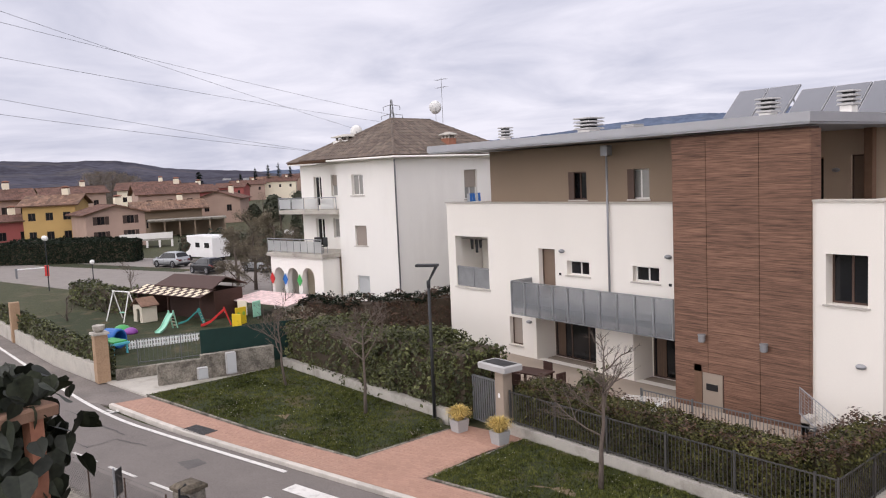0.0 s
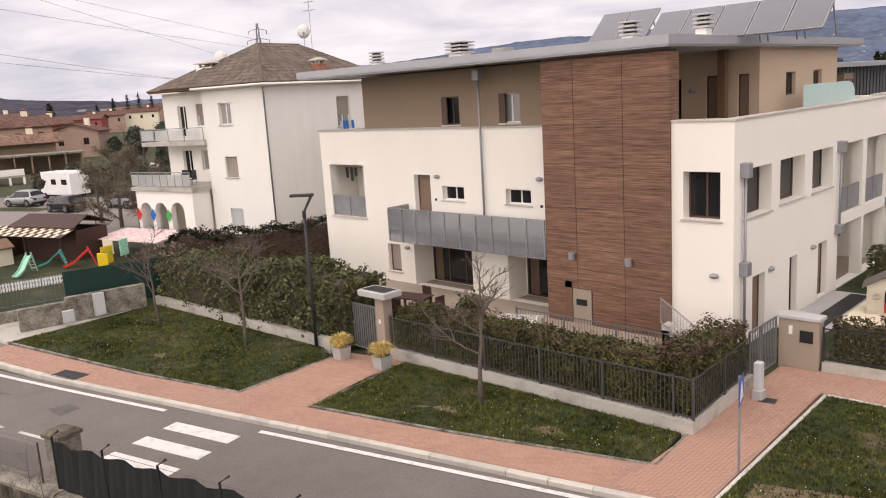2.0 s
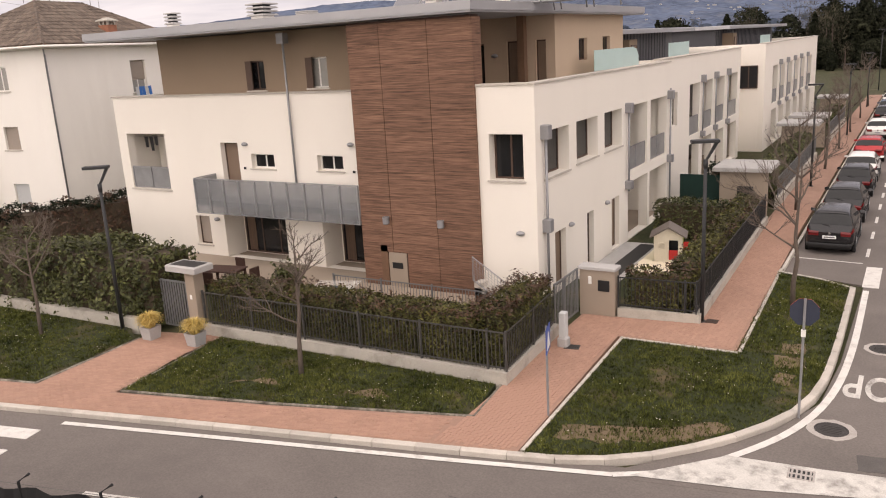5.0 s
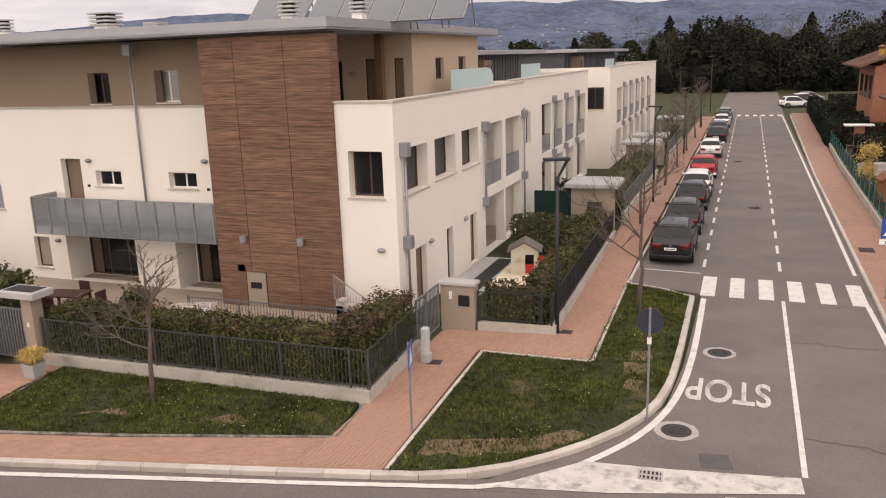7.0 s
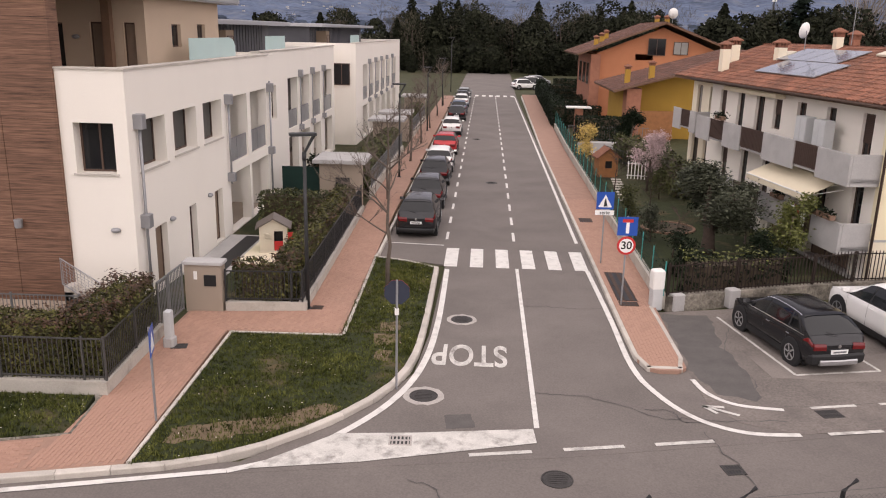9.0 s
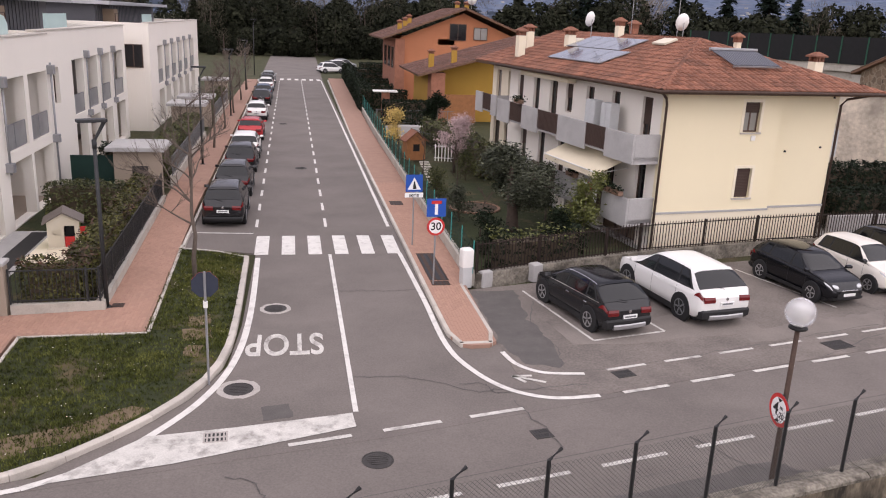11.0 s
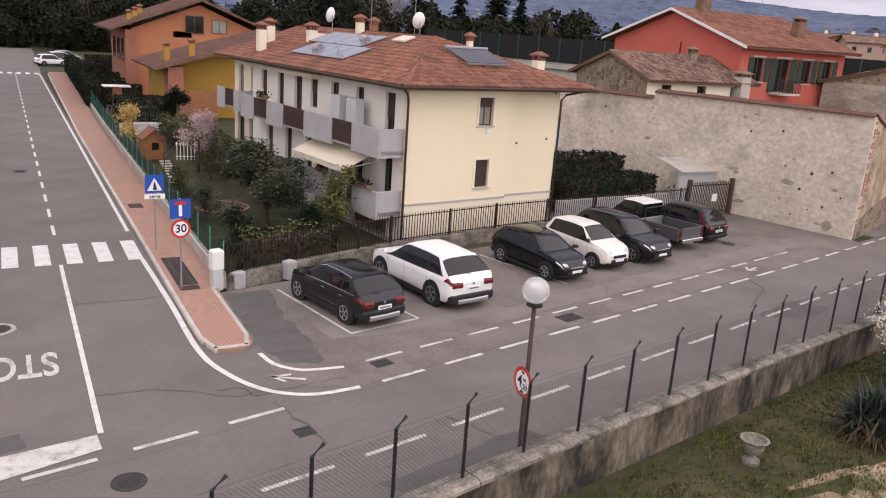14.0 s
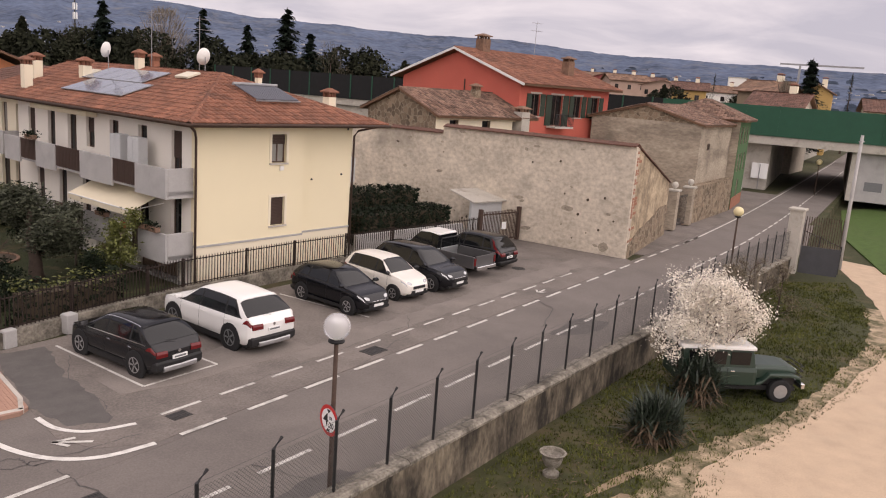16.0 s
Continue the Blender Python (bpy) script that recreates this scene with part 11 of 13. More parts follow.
gable_fill(RH, "y", 0.0, 0, 12.9, 8.9, 2.1, RED_PLASTER)
rb_ = part("balcony", Mesh().box(3.2, -0.9, 5.8, 5.3, 0, 5.93), KERB, RH, "small stone balcony with iron rail")
for k in range(15):
    part("baluster", Mesh().box(3.24 + k * 0.145, -0.88, 5.93, 3.27 + k * 0.145, -0.85, 6.8), DARK_STEEL, rb_)
part("handrail", Mesh().box(3.2, -0.9, 6.8, 5.3, -0.84, 6.85), DARK_STEEL, rb_)
hip_roof(RH, -0.6, -0.9, 11.2, 13.8, 8.85, 2.35, TILE, 0.0, 0.0, "x", 170, (0.28, 0.45))
part("bargeboard", Mesh().loft([[(-0.66, -0.9, 8.7), (-0.66, 6.45, 11.05), (-0.66, 6.45, 11.22), (-0.66, -0.9, 8.88)], [(-0.6, -0.9, 8.7), (-0.6, 6.45, 11.05), (-0.6, 6.45, 11.22), (-0.6, -0.9, 8.88)]]), WHITE_PLASTIC, RH, "pale bargeboard")
part("bargeboard", Mesh().loft([[(-0.66, 13.8, 8.7), (-0.66, 6.45, 11.05), (-0.66, 6.45, 11.22), (-0.66, 13.8, 8.88)], [(-0.6, 13.8, 8.7), (-0.6, 6.45, 11.05), (-0.6, 6.45, 11.22), (-0.6, 13.8, 8.88)]]), WHITE_PLASTIC, RH)
part("downpipe", Mesh().tube([(-0.06, 5.6, 8.9), (-0.06, 5.6, 3)], 0.05, 6), RUST_STEEL, RH)
chimney_stack(RH, 2.2, 6.2, 10.6, 12.0, 0.4, TILE_OLD, TILE_OLD)
chimney_stack(RH, 7.6, 2.0, 9.6, 10.8, 0.35, TILE_OLD, TILE_OLD)
antenna(51.0, 44.5, 10.9, 3.0)

# barn and green-fronted house at the roadside
BARN_PLASTER = mat("grey_brown_barn_plaster", (0.30, 0.245, 0.19), 0.95, spread=0.25, scale=0.5, fine=5, bump=0.5, bump_scale=7, tint=(0.40, 0.34, 0.265), stain=0.85, cover=0.05, stain_scale=0.4, stain_color=(0.15, 0.125, 0.10), stretch=(0.6, 0.6, 1.4))
BN = thing("stone_barn", pose(53.3, 29.95, 0, 0, 0, 14), "large plastered stone barn with an old tiled roof", "barn")
walls(BN, 0, 0, 8.8, 8.5, -0.1, 6.9, BARN_PLASTER)
part("rubble_base", Mesh().box(-0.05, -0.06, -0.1, 8.8, -0.002, 2.6), RUBBLE, BN, "bare rubble lower wall")
gable_fill(BN, "y", 0.0, 0, 8.5, 6.9, 1.1, RUBBLE)
hip_roof(BN, -0.2, -0.3, 9.0, 8.8, 6.85, 1.25, TILE_MOSSY, 0.0, 0.0, "x", 180, (0.3, 0.45))
face_window(BN, "s", 0, 2.0, 2.5, 5.0, 5.5, depth=-0.02, pane=PANE, bars=0)
GH = thing("green_house", pose(62.3, 31.6, 0, 0, 0, 20), "narrow house with a green front and white window surrounds", "house")
gw = [(0.8, 1.7, 5.3, 6.7), (2.6, 3.5, 5.3, 6.7), (4.4, 5.3, 5.3, 6.7), (0.8, 1.7, 3.0, 4.5), (2.6, 3.5, 3.0, 4.5), (4.4, 5.3, 3.0, 4.5), (2.2, 3.2, 0.1, 2.3)]
walls(GH, 0, 0.02, 6.5, 7.0, -0.1, 7.3, BARN_PLASTER, {"s": gw})
front_m = Mesh()
wall_with_holes(front_m, -0.01, 6.51, -0.1, 7.3, gw, -0.03, 0.015)
part("front_coat", front_m, GREEN_PLASTER, GH, "dark green painted front")
part("plinth", Mesh().box(-0.03, -0.06, -0.1, 6.5, -0.032, 0.9), BRICK_RED, GH, "red painted plinth")
for h in gw:
    face_window(GH, "s", 0, *h, depth=0.12, surround=KERB, bars=1)
hip_roof(GH, -0.4, -0.5, 6.9, 7.5, 7.25, 1.5, TILE_MOSSY, 3.2, 0.0, "x", 190, (0.3, 0.45))
LW = Mesh()
ribbon(LW, [(51.6, 29.1), (61.8, 31.6)], 0.2, -0.2, 2.6, 2.7)
solid("roadside_wall", LW, RUBBLE, None, "rubble boundary wall along the road", "wall", kind="structure")
for x, y in ((47.4, 28.0), (50.6, 28.7)):
    gp = thing("gate_pillar", pose(x, y, 0, 0, 0, 15), "old plastered gate pillar with a ball top", "pillar", "old gate pillars")
    part("shaft", Mesh().box(-0.3, -0.3, 0, 0.3, 0.3, 2.6), BARN_PLASTER, gp, bevel=0.02)
    part("cap", Mesh().cbox(-0.4, -0.4, 2.6, 0.4, 0.4, 2.72, 0.02), CONCRETE, gp)
    part("ball", Mesh().lathe([(0.08, 0), (0.1, 0.08), (0.2, 0.2), (0.22, 0.32), (0.15, 0.45), (0.03, 0.5)], 14, (0, 0, 2.72)), CONCRETE, gp, smooth=True)
bar_fence("old_gate", [(47.7, 28.1), (50.3, 28.65)], 0.1, 2.2, "dark wrought-iron gate between old pillars", step=0.16, spear=0.05, post_every=3)

# the overpass: piers, deck and green barrier
SCRAWL = mat("faded_teal_spray", (0.16, 0.30, 0.32), 0.9, spread=0.3, scale=2)
OP = world_thing("overpass", 90, 38, 0, "concrete road overpass with a dark green barrier", "bridge")
u = Vector((0.36, -0.933))   # along the deck
w_ = Vector((0.933, 0.36))
c0 = Vector((79.5, 40.5))
def opoly(a, b, p, q):
    return [tuple(c0 + u * a + w_ * p), tuple(c0 + u * b + w_ * p), tuple(c0 + u * b + w_ * q), tuple(c0 + u * a + w_ * q)]
wpart("deck", Mesh().prism(opoly(-70, 60, 0, 34), 4.75, 5.6), CONCRETE, OP, "pale concrete deck edge")
wpart("barrier", Mesh().prism(opoly(-8, 60, -0.15, 0.05), 5.6, 8.6), GREEN_PANEL, OP, "dark green noise barrier")
wpart("barrier", Mesh().prism(opoly(-70, -8, -0.15, 0.05), 5.6, 8.6), MESH_BLACK, OP, "dark netted barrier")
for k in range(40):
    a = -70 + k * 3.2
    wpart("barrier_post", Mesh().prism(opoly(a, a + 0.15, -0.22, -0.16), 5.6, 8.65), GREEN_PANEL, OP)
wpart("abutment", Mesh().prism(opoly(-5.0, 3.3, 1.8, 33.7), -0.1, 4.75), CONCRETE, OP, "stained concrete abutment")
wpart("abutment", Mesh().prism(opoly(10.9, 11.4, 0.8, 33.7), -0.1, 4.75), CONCRETE, OP)
wpart("abutment", Mesh().prism(opoly(11.45, 60, 1.0, 19.7), -0.1, 4.75), CONCRETE_GREY, OP, "pale wall with faded scrawls")
wpart("embankment", Mesh().prism(opoly(-70, -5.0, 0.5, 19.7), -0.1, 4.7), CONCRETE, OP)
for k, (a, z, m) in enumerate(((12.4, 1.0, GREY_STEEL), (14.4, 1.1, SCRAWL), (16.4, 1.0, GREY_STEEL), (18.4, 1.1, SCRAWL))):
    wpart("scrawl", Mesh().prism(opoly(a, a + 1.6, 0.96, 0.998), z, z + 0.9), m, OP, "faded paint patch")
wpart("pavement_strip", Mesh().prism(opoly(-6, 1.2, -1.0, 0.2), -0.1, 0.08), CONCRETE_GREY, OP)
sgn = thing("warning_board", pose(81.6, 38.6, 0, 0, 0, 111), "white and red notice board by the underpass", "sign")
part("panel", Mesh().box(-0.8, -0.05, 1.1, 0.8, 0, 2.7), SIGN_WHITE, sgn)
for k, (w, z0_, z1_) in enumerate(((0.55, 1.2, 1.35), (0.7, 1.5, 1.95), (0.5, 2.1, 2.5))):
    part("text_bar", Mesh().box(-w, -0.062, z0_, w, -0.051, z1_), RED if k else SIGN_BLACK, sgn)
part("post", Mesh().tube([(0, 0.05, 0), (0, 0.05, 2.6)], 0.05, 6), GALV, sgn)
uw = Mesh()
ribbon(uw, [(112.5, 50.6), (150, 62.0), (220, 84)], 0.3, -0.3, 4.2, 4.4)
solid("underpass_wall", uw, CONCRETE, None, "stained retaining wall beyond the underpass", "wall", kind="structure")
slab("meadow", [(52, 16.0), (64, 23.0), (81, 29.6), (92, 28.0), (75, 12.0), (58, 6.0)], MEADOW, "fresh green meadow beside the road", "meadow", -0.8, 0.3)
# ---------- the near garden wall, its fence, and the garden below ----------
wl = Mesh()
ribbon(wl, WALL_LINE, 0.18, -0.22, 0.28, 1.5)
solid("garden_wall_south", wl, OLD_WALL, None, "stained old garden wall below the road", "wall", kind="structure")
cp = thing("wall_coping", None, "rough concrete coping stones on the garden wall", "coping", kind="structure")
nW = length(WALL_LINE)
rc = random.Random(4)
k, s = 0, 0.0
while s < nW - 1.0:
    ln = rc.uniform(1.3, 2.0)
    a, b = along(WALL_LINE, s), along(WALL_LINE, min(s + ln - 0.02, nW))
    d = Vector((b[0] - a[0], b[1] - a[1])).normalized()
    o = Vector((-d.y, d.x))
    h = 0.4 + rc.uniform(-0.02, 0.02)
    p, q = Vector(a[:2]), Vector(b[:2])
    part("coping_stone", Mesh().loft([[(*(v + o * e), z) for e, z in ((-0.28, 0.28), (0.24, 0.28), (0.24, h - 0.03), (0.2, h), (-0.2, h + 0.01), (-0.28, h - 0.05))] for v in (p, q)]), LICHEN, cp)
    s += ln
s7 = length(WALL_LINE[:3]) + math.hypot(7.22, 11.55 - 9.95)
plain = [along(WALL_LINE, s7 - 9 * 1.665)[:2], *[p for p in WALL_LINE if 0 <= p[0] < 40], along(WALL_LINE, s7 + 25 * 1.665)[:2]]
wire_fence(plain, 0.4, 1.93, "diamond wire fence on dark angled posts", BLACK, WIRE, 1.665, 0.085, 0.0032, 0.3, name="wire_fence", tube_r=0.035)
scr_line = [(-18.0, 5.73), (-8.0, 8.1)]
F2 = thing("screened_fence", pose(-18.0, 5.73, 0.4), "wire fence covered with black screen net", "fence")
nS = length(scr_line)
for k in range(7):
    px, py, a = along(scr_line, nS * k / 6)
    part("post", Mesh().tube([(px + 18.0, py - 5.73, -0.05), (px + 18.0, py - 5.73, 1.25), (px + 18.25, py - 5.66, 1.42)], 0.028, 6), BLACK, F2)
net = Mesh()
for k in range(60):
    a, b = along(scr_line, nS * k / 60), along(scr_line, nS * (k + 1) / 60)
    za, zb = (1.12 + 0.05 * math.sin(k * 1.05), 1.12 + 0.05 * math.sin((k + 1) * 1.05))
    wa, wb = 0.02 * math.sin(k * 2.1), 0.02 * math.sin((k + 1) * 2.1)
    net.add([(a[0] + 18, a[1] - 5.73 + wa, 0), (b[0] + 18, b[1] - 5.73 + wb, 0), (b[0] + 18, b[1] - 5.73 - wb, zb), (a[0] + 18, a[1] - 5.73 - wa, za)], [(0, 1, 2, 3)])
part("net", net, MESH_BLACK, F2, "black privacy net")
part("tension_wire", Mesh().tube([(0, 0, 1.2), (10.0, 2.37, 1.2)], 0.006, 4), WIRE, F2)
PW = thing("wall_pillar", pose(-18.3, 6.05, 0, 0, 0, 14), "rough concrete pillar with a lichened top", "pillar")
part("shaft", Mesh().cbox(-0.28, -0.28, -0.6, 0.28, 0.28, 1.5, 0.04), LICHEN, PW)
part("top", Mesh().loft([[(sx * 0.31, sy * 0.31, 1.5) for sx, sy in ((-1, -1), (1, -1), (1, 1), (-1, 1))], [(sx * 0.31, sy * 0.31, 1.58) for sx, sy in ((-1, -1), (1, -1), (1, 1), (-1, 1))], [(sx * 0.2, sy * 0.2, 1.66) for sx, sy in ((-1, -1), (1, -1), (1, 1), (-1, 1))]]), OLD_WALL, PW)
NB = thing("notice_board", pose(-20.7, 5.0, 0, 0, 0, 50), "narrow dark notice panel on a grey post, seen edge on", "sign")
part("post", Mesh().tube([(0, 0, -0.6), (0, 0, 1.6)], 0.03, 8), GALV, NB)
part("panel", Mesh().cbox(-0.02, 0.04, 0.85, 0.02, 0.4, 1.5, 0.005), SIGN_BLACK, NB)
wire_fence([(-24.0, 4.3), (-18.6, 5.6)], 0.3, 1.4, "rusty wire fence behind bare shrubs", RUST_STEEL, WIRE, 2.0, 0.1, 0.0035)
for k, (x, y, h) in enumerate(((-18.9, 5.4, 1.5), (-20.0, 4.9, 1.9), (-17.6, 5.3, 1.4))):
    limb_tree(x, y, h, 200 + k, "thin bare garden shrub against the fence", 0.015, 0.0, 0.5, 2, BARK, 0.1, "bare_shrub", "fence shrubs")


def globe_lamp(x, y, z, h, r, m, label, sign=False):
    G = thing("globe_lamp", pose(x, y, z), label, "street lamp", "globe lamps")
    part("pole", Mesh().tube([(0, 0, -0.3), (0, 0, h * 0.5), (0, 0, h)], 0.055, 10, 0.045), RUST_STEEL, G, smooth=True)
    part("collar", Mesh().lathe([(0.05, 0), (0.16, 0.02), (0.17, 0.05), (0.12, 0.09)], 16, (0, 0, h)), BLACK, G)
    part("globe", Mesh().lathe([(r * math.sin(math.pi * i / 14) + 0.001, r - r * math.cos(math.pi * i / 14)) for i in range(15)], 22, (0, 0, h + 0.06)), m, G, smooth=True)
    if m is GLOBE_CLEAR:
        for k in range(6):
            part("louvre", Mesh().lathe([(0.03, 0), (0.1, 0.0), (0.1, 0.02), (0.03, 0.02)], 14, (0, 0, h + 0.14 + k * 0.05)), WHITE_PLASTIC, G)
        part("bulb_holder", Mesh().lathe([(0.06, 0), (0.06, 0.12)], 10, (0, 0, h + 0.05)), WHITE_PLASTIC, G)
    return G


GLOBE_CLEAR = glass_mat("clear_globe_plastic", (0.95, 0.94, 0.95), 0.22, 0.72)
GLOBE_OPAL = mat("opal_yellow_globe", (0.72, 0.62, 0.36), 0.3, spread=0.04, bump=0.0)
globe_lamp(8.95, 12.2, 0.0, 3.42, 0.27, GLOBE_CLEAR, "brown lamp post with a clear globe and inner louvre")
globe_lamp(39.6, 19.55, 0.0, 2.75, 0.26, GLOBE_OPAL, "brown lamp post with a yellowed opal globe")
globe_lamp(84.0, 33.6, 0.0, 3.0, 0.3, GLOBE_OPAL, "distant lamp post with a yellowed opal globe")


def disc(mb, r, y0, y1, n=28):
    return mb.loft([[(math.cos(2 * math.pi * i / n) * r, y, math.sin(2 * math.pi * i / n) * r) for i in range(n)] for y in (y0, y1)])


def round_sign(x, y, z, h, turn, words, size, label, post=True, r=0.3):
    S = thing("road_sign", pose(x, y, z, 0, 0, turn), label, "road sign")
    if post:
        part("post", Mesh().tube([(0, 0.03, -0.1), (0, 0.03, h + r)], 0.03, 8), GALV, S)
    plate = part("plate", disc(Mesh(), r, -0.012, 0.0), SIGN_BACK, S)
    plate.matrix_local = pose(0, 0, h)
    part("red_ring", disc(Mesh(), r, -0.018, -0.013), RED, plate)
    part("white_disc", disc(Mesh(), r * 0.76, -0.024, -0.019), SIGN_WHITE, plate)
    icon_text(words, size, SIGN_BLACK, plate, pose(0, -0.028, -0.0, 90, 0, 0))
    return S


rs = round_sign(8.88, 12.21, 0.0, 1.82, -92, "", 0.34, "round red and white height limit sign on a lamp post", post=False, r=0.32)
rs_plate = [c for c in rs.children if c.name.startswith("plate")][0]
icon_text("4", 0.34, SIGN_BLACK, rs_plate, pose(-0.09, -0.028, 0.0, 90, 0, 0))
icon_text("m", 0.13, SIGN_BLACK, rs_plate, pose(0.08, -0.028, 0.08, 90, 0, 0))
icon_text(",20", 0.16, SIGN_BLACK, rs_plate, pose(0.09, -0.028, -0.08, 90, 0, 0))
for s in (-1, 1):
    part("triangle", Mesh().loft([[(-0.07, y, s * 0.23), (0.07, y, s * 0.23), (0, y, s * 0.15)] for y in (-0.029, -0.025)]), SIGN_BLACK, rs_plate)
# side-street signs
S30 = round_sign(4.62, 24.93, Z_PAVE, 2.0, 5, "30", 0.36, "round red and white speed limit sign under a dead-end sign", r=0.3)
part("upper_post", Mesh().tube([(0, 0.03, 2.2), (0, 0.03, 2.95)], 0.03, 8), GALV, S30)
de = part("dead_end_plate", Mesh().cbox(-0.32, -0.012, 2.33, 0.32, 0.0, 2.93, 0.003), BLUE, S30, "blue dead-end plate")
part("white_stem", Mesh().box(-0.05, -0.018, 2.4, 0.05, -0.013, 2.75), SIGN_WHITE, de)
part("red_bar", Mesh().box(-0.17, -0.018, 2.755, 0.17, -0.013, 2.86), RED, de)
SX = thing("crossing_sign", pose(4.62, 29.75, Z_PAVE, 0, 0, 5), "blue pedestrian crossing sign over a white plate", "road sign")
part("post", Mesh().tube([(0, 0.03, -0.1), (0, 0.03, 2.72)], 0.03, 8), GALV, SX)
px_ = part("plate", Mesh().cbox(-0.33, -0.012, 2.12, 0.33, 0.0, 2.78, 0.003), BLUE, SX, "blue square plate")
part("triangle", Mesh().loft([[(-0.26, y, 2.2), (0.26, y, 2.2), (0, y, 2.68)] for y in (-0.018, -0.013)]), SIGN_WHITE, px_)
part("symbol", Mesh().loft([[(-0.06, y, 2.23), (0.09, y, 2.23), (0.02, y, 2.52), (-0.02, y, 2.52)] for y in (-0.024, -0.019)]), SIGN_BLACK, px_)
lp = part("lower_plate", Mesh().cbox(-0.36, -0.012, 1.9, 0.36, 0.0, 2.08, 0.003), SIGN_WHITE, SX, "white lettered plate")
icon_text("serie", 0.2, SIGN_BLACK, lp, pose(0, -0.016, 1.99, 90, 0, 0))
# stop sign seen from behind, and a crossing sign seen edge on
ST = thing("road_sign", pose(-1.95, 18.25, Z_PAVE, 0, 0, 185), "dark navy back of a road sign on a thin post", "road sign")
part("post", Mesh().tube([(0, 0.03, -0.1), (0, 0.03, 2.72)], 0.028, 8), GALV, ST)
plate = part("plate", Mesh().loft([[(math.cos(math.pi / 8 + math.pi * i / 4) * 0.325, y, 2.4 + math.sin(math.pi / 8 + math.pi * i / 4) * 0.325) for i in range(8)] for y in (-0.015, 0.0)]), RED, ST)
part("plate_back", Mesh().loft([[(math.cos(math.pi / 8 + math.pi * i / 4) * 0.324, y, 2.4 + math.sin(math.pi / 8 + math.pi * i / 4) * 0.324) for i in range(8)] for y in (0.001, 0.006)]), SIGN_BACK, plate)
part("bracket", Mesh().box(-0.05, 0.0, 1.85, 0.05, 0.07, 2.0), WHITE_PLASTIC, ST)
SB = thing("crossing_sign", pose(-7.0, 15.9, Z_PAVE, 0, 0, 105), "blue pedestrian crossing sign seen almost edge on", "road sign")
part("post", Mesh().tube([(0, 0.03, -0.1), (0, 0.03, 2.2)], 0.028, 8), GALV, SB)
pb = part("plate", Mesh().cbox(-0.3, -0.012, 1.6, 0.3, 0.0, 2.2, 0.003), BLUE, SB, "blue square plate")
part("triangle", Mesh().loft([[(-0.23, y, 1.68), (0.23, y, 1.68), (0, y, 2.1)] for y in (-0.018, -0.013)]), SIGN_WHITE, pb)
cab2 = thing("meter_cabinet", pose(5.72, 25.0, 0, 0, 0, 10), "white two-part service cabinet by the pavement", "cabinet")
part("body", Mesh().cbox(-0.17, -0.17, -0.05, 0.17, 0.17, 0.66, 0.02), GREY_BOX, cab2)
part("upper_box", Mesh().cbox(-0.2, -0.18, 0.66, 0.2, 0.18, 1.28, 0.04), WHITE_PLASTIC, cab2)
for x, y, h in ((6.4, 25.0, 0.55), (8.3, 25.5, 0.62)):
    cb = thing("wall_cabinet", pose(x, y, -0.05, 0, 0, 20), "low grey concrete box at the railing wall", "cabinet", "low concrete boxes")
    part("body", Mesh().cbox(-0.2, -0.18, 0, 0.2, 0.18, h, 0.03), CONCRETE_GREY, cb)

# garden: drive, jeep's corner, plants
drive = smooth_line([(14.0, 6.6), (17.0, 8.6), (19.4, 9.3), (22.0, 9.05), (25.2, 9.1), (28.6, 9.4), (35.4, 10.3), (41.0, 12.3), (46.0, 15.0), (51.0, 18.3), (54, 20)], 5)
dm = Mesh()
rngd = random.Random(3)
for i in range(len(drive) - 1):
    (xa, ya), (xb, yb) = drive[i], drive[i + 1]
    ja, jb = 0.25 * noise.noise(Vector((xa, ya, 3))), 0.25 * noise.noise(Vector((xb, yb, 3)))
    dm.quad((xa, ya - 14, Z_GARDEN + 0.015), (xb, yb - 14, Z_GARDEN + 0.015), (xb, yb + jb, Z_GARDEN + 0.015), (xa, ya + ja, Z_GARDEN + 0.015))
solid("gravel_drive", dm, GRAVEL, None, "pale sandy gravel drive through the garden", "drive", kind="structure")
SOIL_DRY = mat("dry_sandy_soil", (0.25, 0.185, 0.12), 0.95, spread=0.3, scale=3, fine=25, bump=0.4)
SAND_PATCH = Mesh()
for cx, cy, rx_, ry_ in ((16.4, 10.2, 1.3, 0.14), (15.0, 9.6, 1.0, 0.25), (18.2, 9.8, 0.9, 0.12), (15.6, 8.6, 1.2, 0.4)):
    n = 26
    SAND_PATCH.add([(cx + math.cos(2 * math.pi * i / n) * rx_ * (1 + 0.35 * noise.noise(Vector((cx, i * 0.9, 1)))), cy + math.sin(2 * math.pi * i / n) * ry_ * (1 + 0.35 * noise.noise(Vector((cy, i * 0.9, 2)))), Z_GARDEN + 0.008) for i in range(n)], [tuple(range(n))])
solid("bare_ground", SAND_PATCH, SOIL_DRY, None, "bare sandy patches worn in the grass", "ground", kind="structure")
EDGE_SOIL = mat("trodden_drive_edge", (0.27, 0.205, 0.135), 0.95, spread=0.4, scale=2.5, fine=18, bump=0.5, tint=(0.40, 0.31, 0.21), stain=0.95, cover=0.10, stain_scale=1.3, stain_color=(0.062, 0.062, 0.022))
